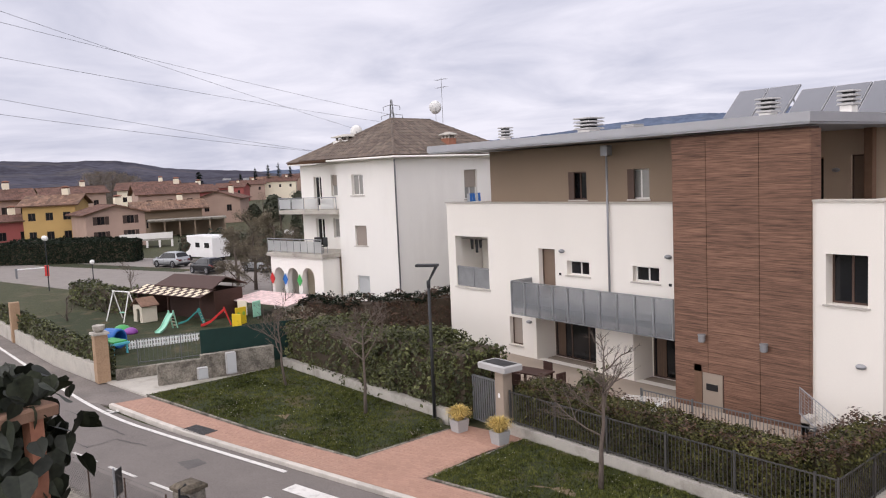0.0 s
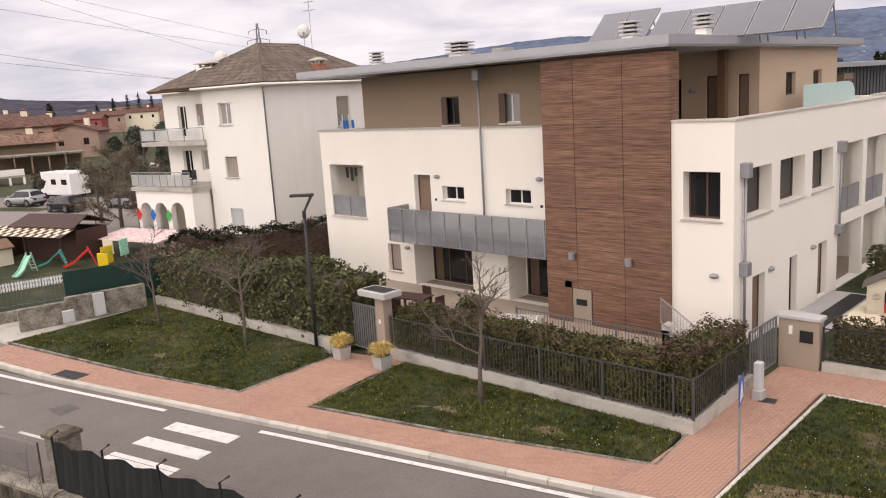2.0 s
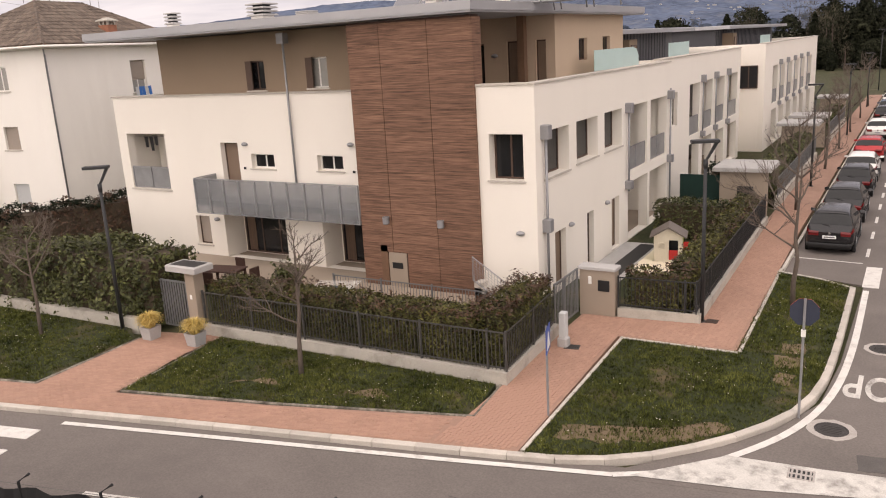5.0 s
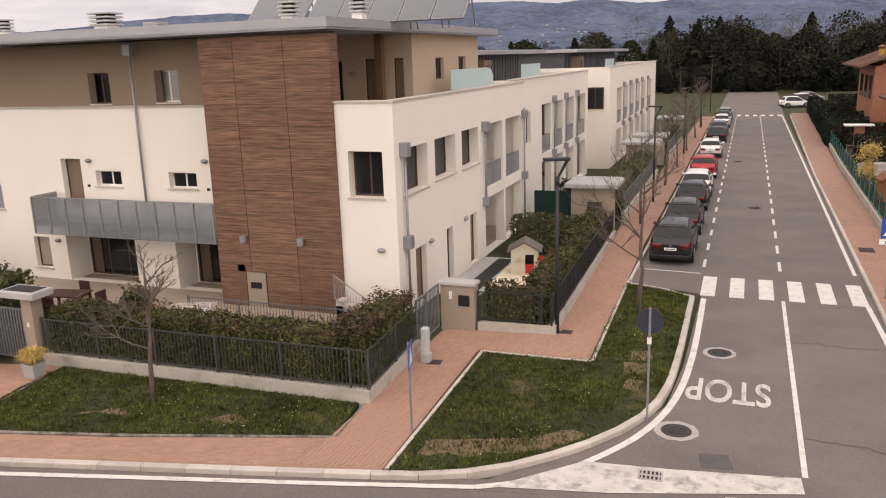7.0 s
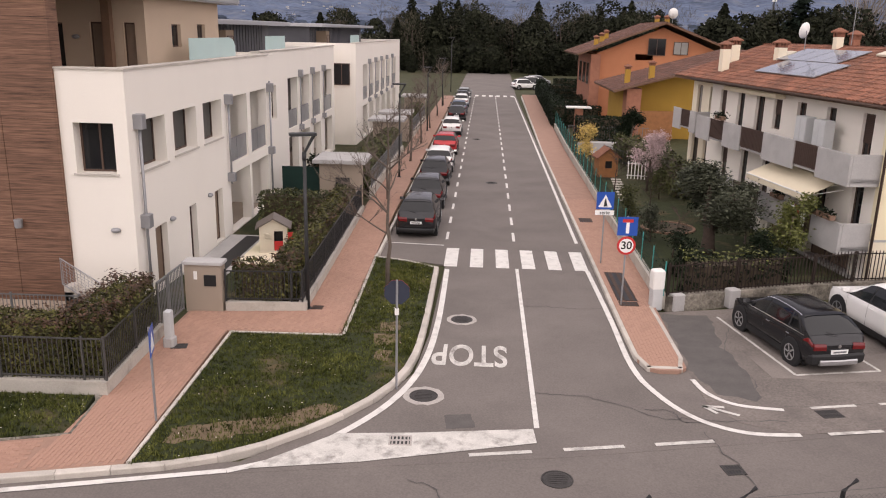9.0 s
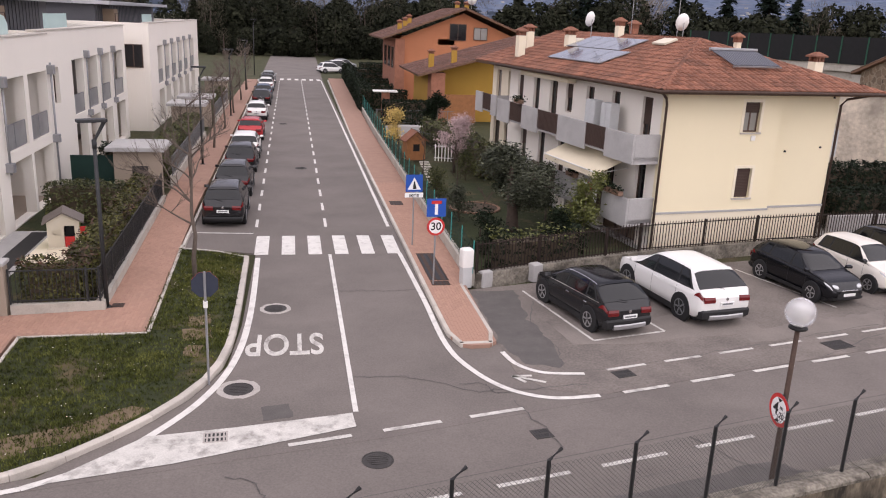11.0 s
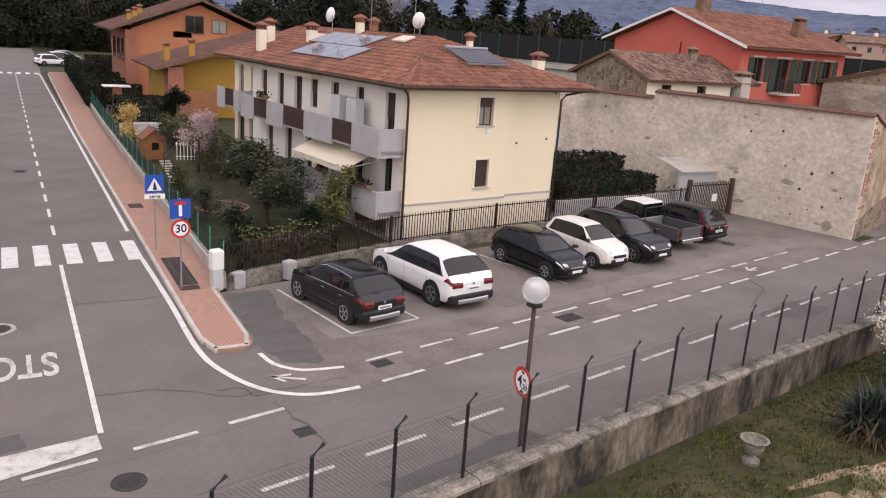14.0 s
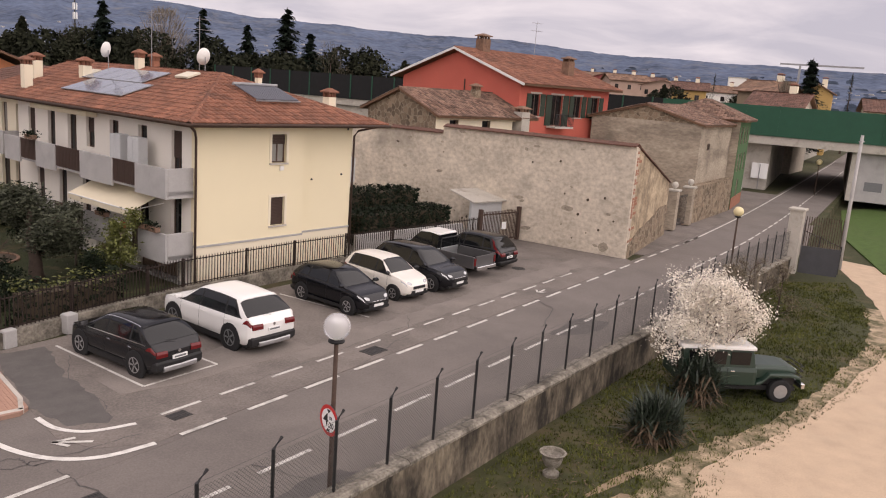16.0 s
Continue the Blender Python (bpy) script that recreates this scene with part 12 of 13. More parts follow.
blot("worn_drive_edge", [(13.2, 7.2), (15.5, 9.4), (18.2, 10.2), (20.0, 10.1), (22.4, 9.75), (25.2, 9.7), (28.6, 10.0), (33.0, 10.6), (37.5, 11.6), (42.0, 13.6), (42.5, 12.6), (35.4, 9.9), (28.6, 9.0), (22.0, 8.6), (17.0, 8.0), (14.2, 6.0)], EDGE_SOIL, "trodden sandy soil between the drive and the grass", Z_GARDEN + 0.009, 0.09, 5, 31)
urn = thing("garden_urn", pose(15.15, 11.4, Z_GARDEN) @ Matrix.Diagonal((0.95, 0.95, 0.78, 1)), "weathered stone garden urn on a foot", "urn")
part("foot", Mesh().lathe([(0.22, 0), (0.22, 0.1), (0.14, 0.16), (0.1, 0.22), (0.1, 0.3)], 18), LICHEN, urn, smooth=False)
part("bowl", Mesh().lathe([(0.1, 0.3), (0.2, 0.36), (0.26, 0.5), (0.28, 0.68), (0.34, 0.76), (0.36, 0.8), (0.3, 0.8), (0.26, 0.7), (0.02, 0.66)], 20), LICHEN, urn, smooth=False)


def yucca(x, y, z, h, seed, r=0.9, n=420):
    Yc = thing("yucca", pose(x, y, z), "spiky yucca clump with dry lower leaves", "plant", "yucca clumps")
    rng = random.Random(seed)
    green, dry = Mesh(), Mesh()
    for k in range(n):
        a = rng.uniform(0, 6.283)
        base = Vector((rng.gauss(0, r * 0.22), rng.gauss(0, r * 0.22), rng.uniform(0.1, h * 0.55)))
        low = rng.random() < 0.34
        el = rng.uniform(-1.25, -0.45) if low else rng.uniform(0.0, 1.35)
        ln = r * rng.uniform(0.55, 0.95)
        d = Vector((math.cos(a) * math.cos(el), math.sin(a) * math.cos(el), math.sin(el)))
        tip = base + d * ln
        tip.z = max(tip.z, 0.02)
        sd = d.cross(Vector((0, 0, 1))).normalized() * 0.03
        mid = base.lerp(tip, 0.55) + Vector((0, 0, 0.03))
        (dry if low else green).add([base - sd, base + sd, mid + sd * 0.8, mid - sd * 0.8, tip], [(0, 1, 2, 3), (3, 2, 4)])
    part("leaves", green, YUCCA, Yc, kind="stuff")
    part("dry_leaves", dry, YUCCA_DRY, Yc, "dry hanging leaves", kind="stuff")
    part("stem", Mesh().tube([(0, 0, -0.05), (0, 0, h * 0.5)], 0.12, 8), BARK, Yc)
    return Yc


yucca(19.2, 11.0, Z_GARDEN, 1.5, 1, 1.12, 1300)
yucca(22.9, 11.85, Z_GARDEN, 2.0, 2, 1.05, 1100)
limb_tree(24.0, 12.25, 3.25, 95, "white blossoming plum tree by the garden wall", 0.1, Z_GARDEN, 0.7, 3, BARK_DARK, 0.13, "blossom_tree", "garden trees", 30000, BLOSSOM, 0.040, 7, vase=13)
limb_tree(22.9, 12.5, 2.7, 96, "young white blossoming plum beside the larger one", 0.05, Z_GARDEN, 0.6, 3, BARK_DARK, 0.2, "blossom_tree", "garden trees", 2600, BLOSSOM, 0.038, 6)
for k, (x, y, h) in enumerate(((30.6, 15.1, 2.9), (31.6, 15.5, 3.2), (32.6, 15.2, 2.8), (33.8, 15.7, 3.0), (36.0, 15.2, 2.6))):
    limb_tree(x, y, h, 210 + k, "dense brown bare shrub of upright stems by the garden wall", 0.05, Z_GARDEN, 0.32, 3, BARK_DARK, 0.03, "bare_shrub", "garden shrubs", 1400, LEAF_TWIG, 0.035, 6)
EP = thing("wall_pillar", pose(45.0, 18.75, 0, 0, 0, 12), "plastered end pillar of the garden wall", "pillar")
part("shaft", Mesh().box(-0.35, -0.35, -0.6, 0.35, 0.35, 3.0), CONCRETE, EP, bevel=0.02)
part("cap", Mesh().cbox(-0.45, -0.45, 3.0, 0.45, 0.45, 3.12, 0.03), CONCRETE, EP)
SLATE_STEEL = mat("slate_painted_sheet_steel", (0.06, 0.062, 0.068), 0.6, 0.3, spread=0.2, scale=2, bump=0.04)
GG = world_thing("yard_gate", 45.5, 17.5, -0.6, "dull grey sheet-metal yard gate with bars above", "gate")
gl = wpart("gate_leaf", Mesh().prism([(45.35, 18.4), (46.25, 16.6), (46.3, 16.63), (45.4, 18.43)], -0.55, 1.0), SLATE_STEEL, GG)
for k in range(16):
    t = (k + 0.5) / 16
    wpart("bar", Mesh().tube([(45.37 + 0.9 * t, 18.41 - 1.8 * t, 1.0), (45.37 + 0.9 * t, 18.41 - 1.8 * t, 2.7)], 0.02, 5), RUST_STEEL, gl)
UP = thing("utility_pole", pose(49.25, 17.6, -0.6), "pale round utility pole by the meadow", "pole")
part("pole", Mesh().tube([(0, 0, 0), (0, 0, 7.9)], 0.13, 10, 0.09), CONCRETE_GREY, UP, smooth=True)
part("bracket", Mesh().box(-0.35, -0.04, 7.5, 0.35, 0.04, 7.58), GALV, UP)
bar_fence("yard_railing", [(46.3, 16.6), (52.0, 22.0), (60, 25.5)], -0.4, 1.2, "dark railing beside the meadow", step=0.25, post_every=3)

# ---------- the ivy-clad post close to the eye ----------
IV = thing("ivy_post", pose(-3.86, 0.73, 4.2, 0, 0, 20), "rusty red post overgrown with dark ivy", "post")
part("post", Mesh().box(-0.03, -0.03, -5.15, 0.03, 0.03, 3.368), BRICK_RED, IV)
part("cap", Mesh().cbox(-0.55, -0.2, 3.37, 0.04, 0.1, 3.42, 0.01), TILE_OLD, IV, "rusty red cap board")
ivm = mat("dark_ivy_leaves", (0.009, 0.013, 0.009), 0.5, spread=0.4, scale=6, fine=30, bump=0.0, tint=(0.03, 0.034, 0.022), per_island=0.5, spec=0.3)
ri = random.Random(12)
ivy = Mesh()
for k in range(1000):
    a = ri.uniform(0, 6.283)
    rr_ = abs(ri.gauss(0.10, 0.07))
    c = Vector((math.cos(a) * rr_ - 0.12, math.sin(a) * rr_, ri.uniform(1.6, 3.56)))
    s = ri.uniform(0.04, 0.085)
    n = Vector((ri.gauss(0.5, 0.6), ri.gauss(-0.3, 0.6), ri.gauss(0.1, 0.5))).normalized()
    up = Vector((ri.gauss(0, 0.4), ri.gauss(0, 0.4), -1)).normalized()
    sd = n.cross(up).normalized()
    up = sd.cross(n)
    rim = [c + up * (s * b) + sd * (s * a) + n * (s * e) for a, b, e in ((0, 0, 0), (0.5, -0.1, 0.12), (0.8, 0.25, 0.14), (0.72, 0.7, 0.04), (0.4, 1.1, -0.1), (0, 1.5, -0.3), (-0.4, 1.1, -0.1), (-0.72, 0.7, 0.04), (-0.8, 0.25, 0.14), (-0.5, -0.1, 0.12))]
    ivy.add(rim, [(0, 1, 2, 3), (0, 3, 4, 5), (0, 5, 6, 7), (0, 7, 8, 9)])
part("ivy_leaves", ivy, ivm, IV, "dark glossy ivy leaves", kind="stuff")

turf([(10.0, 11.6), (20.0, 13.9), (36.0, 17.3), (43.0, 18.5), (47.0, 16.3), (41.0, 12.9), (35.4, 11.0), (28.6, 10.0), (22.0, 9.6), (19.4, 9.8), (16.8, 9.2), (12.0, 6.0), (9.0, 8.0)], Z_GARDEN, 210, 7, "rough garden grass below the wall", 0.10, 0.0, 0.6)
turf([(14.0, 6.6), (17.0, 8.8), (19.4, 9.8), (22.0, 9.6), (28.6, 10.0), (35.4, 11.0), (35.4, 10.0), (28.6, 9.0), (22.0, 8.7), (19.4, 8.9), (17.2, 8.0), (14.4, 5.8)], Z_GARDEN + 0.012, 120, 8, "thin garden grass along the drive", 0.07, 0.0, 0.75)
litter = Mesh()
rl = random.Random(15)
for _ in range(1500):
    s = rl.random()
    x = 12 + 30 * s
    y = 10.2 + 0.19 * (x - 12) + rl.uniform(-0.5, 1) * rl.random() * 3.5
    c, a, ln = Vector((x, y, Z_GARDEN + 0.05 + rl.random() * 0.04)), rl.uniform(0, 6.283), rl.choice((0.015, 0.025, 0.03, 0.07))
    d = Vector((math.cos(a), math.sin(a), rl.gauss(0, 0.1))) * ln
    o = Vector((-math.sin(a), math.cos(a), 0.2)) * min(0.015, ln * 0.4)
    litter.add([c - d - o, c + d - o, c + d + o, c - d + o], [(0, 1, 2, 3)])
solid("leaf_litter", litter, YUCCA_DRY, None, "dry leaves and twigs on the garden grass", "litter", kind="stuff")
# ---------- the distance: hills, woods, a village, a pylon and wires ----------
TWIG_PALE = mat("pale_hazy_twigs", (0.20, 0.165, 0.125), 0.95, spread=0.3, scale=0.5, fine=4, bump=0.0, per_island=0.3)


def polar(az, r):
    return r * math.sin(radians(az)), r * math.cos(radians(az))


# distance haze is mixed into the hills' base colours
HILL_FAR = mat("haze_tinted_hills", (0.098, 0.122, 0.176), 1.0, spread=0.45, scale=0.006, fine=0.05, bump=0.0, stain=0.75, stain_scale=0.016, stain_color=(0.175, 0.18, 0.195), spec=0.0)
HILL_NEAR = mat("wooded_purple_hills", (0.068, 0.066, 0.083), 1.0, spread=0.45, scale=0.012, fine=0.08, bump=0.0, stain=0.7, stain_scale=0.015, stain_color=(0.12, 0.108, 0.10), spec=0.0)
WOOD_GREEN = mat("dark_wood_leaves", (0.011, 0.014, 0.009), 0.85, spread=0.4, scale=0.15, fine=1.5, bump=0.0, tint=(0.022, 0.024, 0.014), per_island=0.5, spec=0.1)
WOOD_BROWN = mat("bare_wood_twigs", (0.062, 0.05, 0.036), 0.95, spread=0.35, scale=0.12, fine=1.0, bump=0.0, tint=(0.085, 0.075, 0.05), per_island=0.4)


def hills(name, line, r, depth, material, label, seed, rough=0.012):
    """A long ridge: line gives (bearing, slope of the skyline) as seen from the terrace."""
    m = Mesh()
    cols = []
    a = line[0][0]
    while a <= line[-1][0]:
        for (a0, s0_), (a1, s1_) in zip(line, line[1:]):
            if a0 <= a <= a1:
                t = (a - a0) / (a1 - a0)
                t = t * t * (3 - 2 * t)
                sl = s0_ + (s1_ - s0_) * t
                break
        wob = noise.noise(Vector((a * 0.35, seed, 0))) * rough * 0.5 + noise.noise(Vector((a * 1.7, seed, 3))) * rough * 0.16
        top = 8.5 + (sl + wob * 0.5) * r
        col = []
        for k, (f, rr) in enumerate(((-0.02, 0.55), (0.1, 0.66), (0.32, 0.76), (0.55, 0.86), (0.82, 0.95), (1.0, 1.0))):
            b = noise.noise(Vector((a * 0.8, k * 0.9, seed))) * 0.03
            x, y = polar(a, r * (rr + (b if 0 < k < 5 else 0)))
            col.append((x, y, max(top, 5.0) * f if k < 5 else top))
        cols.append(col)
        a += 0.25
    n = len(cols[0])
    vs = [p for c in cols for p in c]
    fs = [(i * n + k, (i + 1) * n + k, (i + 1) * n + k + 1, i * n + k + 1) for i in range(len(cols) - 1) for k in range(n - 1)]
    m.add(vs, fs)
    return solid(name, m, material, None, label, "hills", kind="structure", smooth=True)


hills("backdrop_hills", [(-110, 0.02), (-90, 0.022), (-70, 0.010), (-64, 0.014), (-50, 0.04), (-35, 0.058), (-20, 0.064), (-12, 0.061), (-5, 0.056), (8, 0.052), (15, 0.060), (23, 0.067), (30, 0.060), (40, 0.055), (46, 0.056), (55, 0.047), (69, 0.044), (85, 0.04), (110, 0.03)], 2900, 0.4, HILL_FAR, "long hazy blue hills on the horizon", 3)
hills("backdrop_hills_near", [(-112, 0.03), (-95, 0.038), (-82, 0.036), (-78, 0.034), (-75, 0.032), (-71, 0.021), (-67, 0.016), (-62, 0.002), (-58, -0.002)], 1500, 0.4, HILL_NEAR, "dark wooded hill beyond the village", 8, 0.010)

# specks of far villages on the hills
specks = Mesh()
rg = random.Random(77)
for az0, az1, s0_, s1_, r, n in ((14, 36, 0.012, 0.036, 2300, 34), (-22, -8, 0.015, 0.04, 2300, 24), (44, 72, 0.008, 0.03, 2300, 60), (-68, -61, -0.001, 0.008, 1200, 40)):
    for _ in range(n):
        a = rg.uniform(az0, az1)
        x, y = polar(a, r * rg.uniform(0.8, 0.86))
        z = 8.5 + rg.uniform(s0_, s1_) * r * 0.8
        w, h = rg.uniform(3, 7), rg.uniform(2, 3.2)
        specks.box(x - w / 2, y - 4, z - h, x + w / 2, y + 4, z)
solid("village", specks, CONCRETE_GREY, None, "tiny pale houses scattered on the far hills", "village", kind="stuff")


# dark copses and hedgerows on the far slopes
copse = Mesh()
for _ in range(900):
    a, f = rg.uniform(-25, 78), rg.random()
    r = 2900 * (0.60 + 0.33 * f)
    x, y = polar(a, r)
    z = 8.5 + r * (0.002 + 0.036 * f) * rg.uniform(0.75, 1.05)
    w, h = rg.uniform(12, 46), rg.uniform(5, 11)
    dx, dy = math.cos(radians(a)) * w / 2, -math.sin(radians(a)) * w / 2
    copse.add([(x - dx, y - dy, z - h), (x + dx, y + dy, z - h), (x + dx * 0.7, y + dy * 0.7, z + h * 0.3), (x + dx * 0.2, y + dy * 0.2, z + h * 0.55), (x - dx * 0.6, y - dy * 0.6, z + h * 0.35), (x, y + 12, z)],
              [(0, 1, 2, 3, 4), (1, 5, 2), (2, 5, 3), (3, 5, 4), (4, 5, 0)])
# blue distance haze painted into the copses' base colour
COPSE = mat("haze_tinted_copse", (0.072, 0.090, 0.122), 1.0, spread=0.3, scale=0.02, fine=0.2, bump=0.0, per_island=0.35, spec=0.0)
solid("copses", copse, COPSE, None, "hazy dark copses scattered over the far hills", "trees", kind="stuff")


def tree_crown(mb, rg, x, y, z, h, r, count, size, shape="round"):
    for _ in range(count):
        a = rg.uniform(0, 6.283)
        t = rg.random()
        if shape == "cone":
            tier = (t * 9) % 1.0
            rr = r * (1 - t) ** 0.8 * (1.05 - 0.5 * tier) * rg.uniform(0.25, 1.0) + 0.1
            zz = z + h * (0.1 + 0.9 * t)
            out = Vector((math.cos(a), math.sin(a), -0.25))
        else:
            ph = math.acos(1 - 2 * t)
            rr = r * math.sin(ph) * rg.uniform(0.7, 1.05) * (1 + 0.35 * noise.noise(Vector((a * 1.3, ph * 1.7, x + y))))
            zz = z + h * 0.55 - math.cos(ph) * h * 0.45 * rg.uniform(0.8, 1.02)
            out = Vector((math.cos(a), math.sin(a), 0.5))
        c = Vector((x + math.cos(a) * rr, y + math.sin(a) * rr, zz))
        u = Vector((rg.gauss(0, 1), rg.gauss(0, 1), rg.gauss(0, 0.6))).normalized()
        v = u.cross(out + Vector((rg.gauss(0, 0.4), rg.gauss(0, 0.4), rg.gauss(0, 0.4)))).normalized()
        s = size * rg.uniform(0.5, 1.3)
        mb.add([c - u * s * 0.7, c + v * s * 0.5, c + u * s * 0.7, c - v * s * 0.5], [(0, 1, 2, 3)])


def bare_crown(mb, rg, x, y, z, h, r, count):
    """A haze of fine upright twigs on forking limbs."""
    for k in range(count):
        a, t = rg.uniform(0, 6.283), rg.random()
        rr = r * math.sqrt(rg.random()) * math.sin(math.pi * (0.15 + 0.8 * t)) ** 0.7
        c = Vector((x + math.cos(a) * rr, y + math.sin(a) * rr, z + h * (0.2 + 0.75 * t)))
        d = Vector((math.cos(a) * 0.5 + rg.gauss(0, 0.3), math.sin(a) * 0.5 + rg.gauss(0, 0.3), 1)).normalized() * h * rg.uniform(0.04, 0.11)
        s = Vector((rg.gauss(0, 1), rg.gauss(0, 1), 0)).normalized() * h * 0.0022
        mb.add([c - s, c + s, c + d], [(0, 1, 2)])


def wood(name, boxes, seed, label, h0, h1, material=WOOD_GREEN, bare=0.4):
    rg = random.Random(seed)
    g, b, t = Mesh(), Mesh(), Mesh()
    for x0, y0, x1, y1, n in boxes:
        for _ in range(n):
            x, y, h = rg.uniform(x0, x1), rg.uniform(y0, y1), rg.uniform(h0, h1)
            t.tube([(x, y, -0.3), (x + rg.gauss(0, 0.3), y, h * 0.75)], 0.16, 5, 0.05)
            if rg.random() < bare:
                bare_crown(b, rg, x, y, 0, h, h * 0.26, 420)
            else:
                tree_crown(g, rg, x, y, -0.6, h, h * rg.uniform(0.26, 0.4), 1700, 0.5, "cone" if rg.random() < 0.3 else "round")
    W = thing(name, None, label, "trees", kind="stuff")
    part("crown", g, material, W, kind="stuff")
    part("bare_crown", b, WOOD_BROWN, W, kind="stuff")
    part("trunk", t, BARK_DARK, W, kind="stuff")


wood("wood", ((-16, 184, 46, 200, 62), (-60, 178, -10, 196, 26), (8, 168, 46, 184, 14)), 5, "dark wood of evergreens and bare trees across the street's end", 9.5, 14.5)
wood("wood", ((36, 122, 60, 150, 34), (60, 104, 96, 128, 34), (84, 92, 112, 112, 12)), 6, "dark trees behind the yellow house", 9.5, 14.5, bare=0.12)
wood("thicket", ((-132, 58, -100, 80, 20), (-180, 75, -130, 100, 16)), 16, "hazy bushes and bare trees beyond the car park", 4.0, 7.0, LEAF_OLIVE, bare=0.6)
wood("thicket", ((-14, 172, 46, 181, 60), (-70, 172, -14, 190, 40)), 15, "dense dark undergrowth at the foot of the wood", 3.5, 7.5, bare=0.25)
wood("wood", ((-30, 205, 60, 240, 40),), 9, "tall trees behind the wood", 13, 19, bare=0.5)


def conifer(az, r, top, width, seed, label, base=0.0, count=3600, mat_=LEAF_CONIFER):
    x, y = polar(az, r)
    h = 8.5 + top * r
    Tt = thing("conifer", pose(x, y, base), label, "tree", "distant conifers")
    rg = random.Random(seed)
    m = Mesh()
    part("trunk", Mesh().tube([(0, 0, -0.3), (0, 0, h * 0.5), (0, 0, h)], 0.25, 7, 0.03), BARK_DARK, Tt)
    tiers = 17
    for k in range(tiers):
        ln = width * (1 - k / tiers) ** 0.75 + 0.25
        for j in range(9):
            a = j * 0.698 + k * 0.43 + rg.gauss(0, 0.15)
            z = h * min(0.985, 0.12 + 0.86 * (k + rg.uniform(-0.9, 0.9)) / tiers)
            L = ln * rg.uniform(0.5, 1.15)
            d = Vector((math.cos(a), math.sin(a), 0))
            for i in range(max(5, int(count / tiers / 9))):
                t = rg.uniform(0.12, 1.0)
                c = d * L * t + Vector((rg.gauss(0, 0.12) * L, rg.gauss(0, 0.12) * L, z + L * (0.22 * t - 0.42 * t * t) + rg.gauss(0, 0.12)))
                s = (0.22 + 0.3 * (1 - t)) * width / 3.2
                u = (d + Vector((rg.gauss(0, 0.5), rg.gauss(0, 0.5), -0.35))).normalized() * s
                v = Vector((-d.y, d.x, rg.gauss(0, 0.4))).normalized() * s * 0.4
                m.add([c - u, c + v, c + u, c - v], [(0, 1, 2, 3)])
    part("crown", m, mat_, Tt, kind="stuff")
    return Tt


conifer(20.2, 142, 0.062, 4.6, 1, "tall dark spruce with layered branches")
conifer(26.3, 138, 0.064, 3.8, 2, "tall thin dark spruce with a bare top")
conifer(31.8, 135, 0.0735, 4.8, 3, "tall dark cedar with spreading tiers")
conifer(29.2, 140, 0.050, 4.2, 4, "dark cedar among evergreens", count=3000)
conifer(33.4, 132, 0.045, 4.0, 5, "dark cedar at the wood's end", count=3000)
conifer(66.9, 150, 0.0575, 4.4, 6, "large dark cedar beyond the overpass", count=4200)
conifer(69.3, 190, 0.044, 1.6, 7, "slim dark cypress beyond the overpass", count=900)
conifer(61.1, 250, 0.034, 1.8, 8, "slim dark cypress among far roofs", count=700)
conifer(-69.75, 240, 0.0165, 4.5, 9, "broad dark evergreen among village roofs", count=900)
conifer(-80.0, 200, 0.005, 2.2, 10, "small dark conifer among village roofs", count=700)
for k, (a, s) in enumerate(((-66.0, 0.019), (-65.1, 0.023), (-64.4, 0.024), (-63.6, 0.021), (-67.0, 0.012), (-62.7, 0.02))):
    conifer(a, 430, s, 4.0, 20 + k, "far dark evergreen above village roofs", count=500)


def tall_bare(az, r, top, width, seed, label):
    x, y = polar(az, r)
    h = 8.5 + top * r
    rg = random.Random(seed)
    Tt = thing("bare_tree", pose(x, y, 0), label, "tree", "distant bare trees")
    part("trunk", Mesh().tube([(0, 0, -0.3), (0.1, 0, h * 0.4), (0, 0.1, h * 0.9)], 0.22, 7, 0.04), BARK, Tt)
    lm = Mesh()
    for k in range(26):
        a, z = rg.uniform(0, 6.283), h * rg.uniform(0.2, 0.75)
        d = Vector((math.cos(a), math.sin(a), 0)) * width
        lm.tube([(0, 0, z), tuple(d * 0.5 + Vector((0, 0, z + h * 0.12))), tuple(d * 0.85 + Vector((0, 0, min(h, z + h * 0.3))))], 0.08, 4, 0.015, caps=False)
    part("limb", lm, BARK, Tt, kind="stuff")
    b = Mesh()
    bare_crown(b, rg, 0, 0, 0, h, width, 2600)
    part("twig", b, TWIG_PALE, Tt, kind="stuff")
    return Tt


tall_bare(23.9, 136, 0.0625, 4.4, 1, "tall hazy bare willow behind the roofs")
tall_bare(65.6, 135, 0.032, 2.0, 2, "bare grey tree beyond the overpass")
for k, (a, s) in enumerate(((-76.6, 0.021), (-76.0, 0.0225), (-75.3, 0.022), (-74.6, 0.019), (-74.0, 0.016))):
    tall_bare(a, 260, s, 4.2, 10 + k, "hazy bare poplar beyond the village")
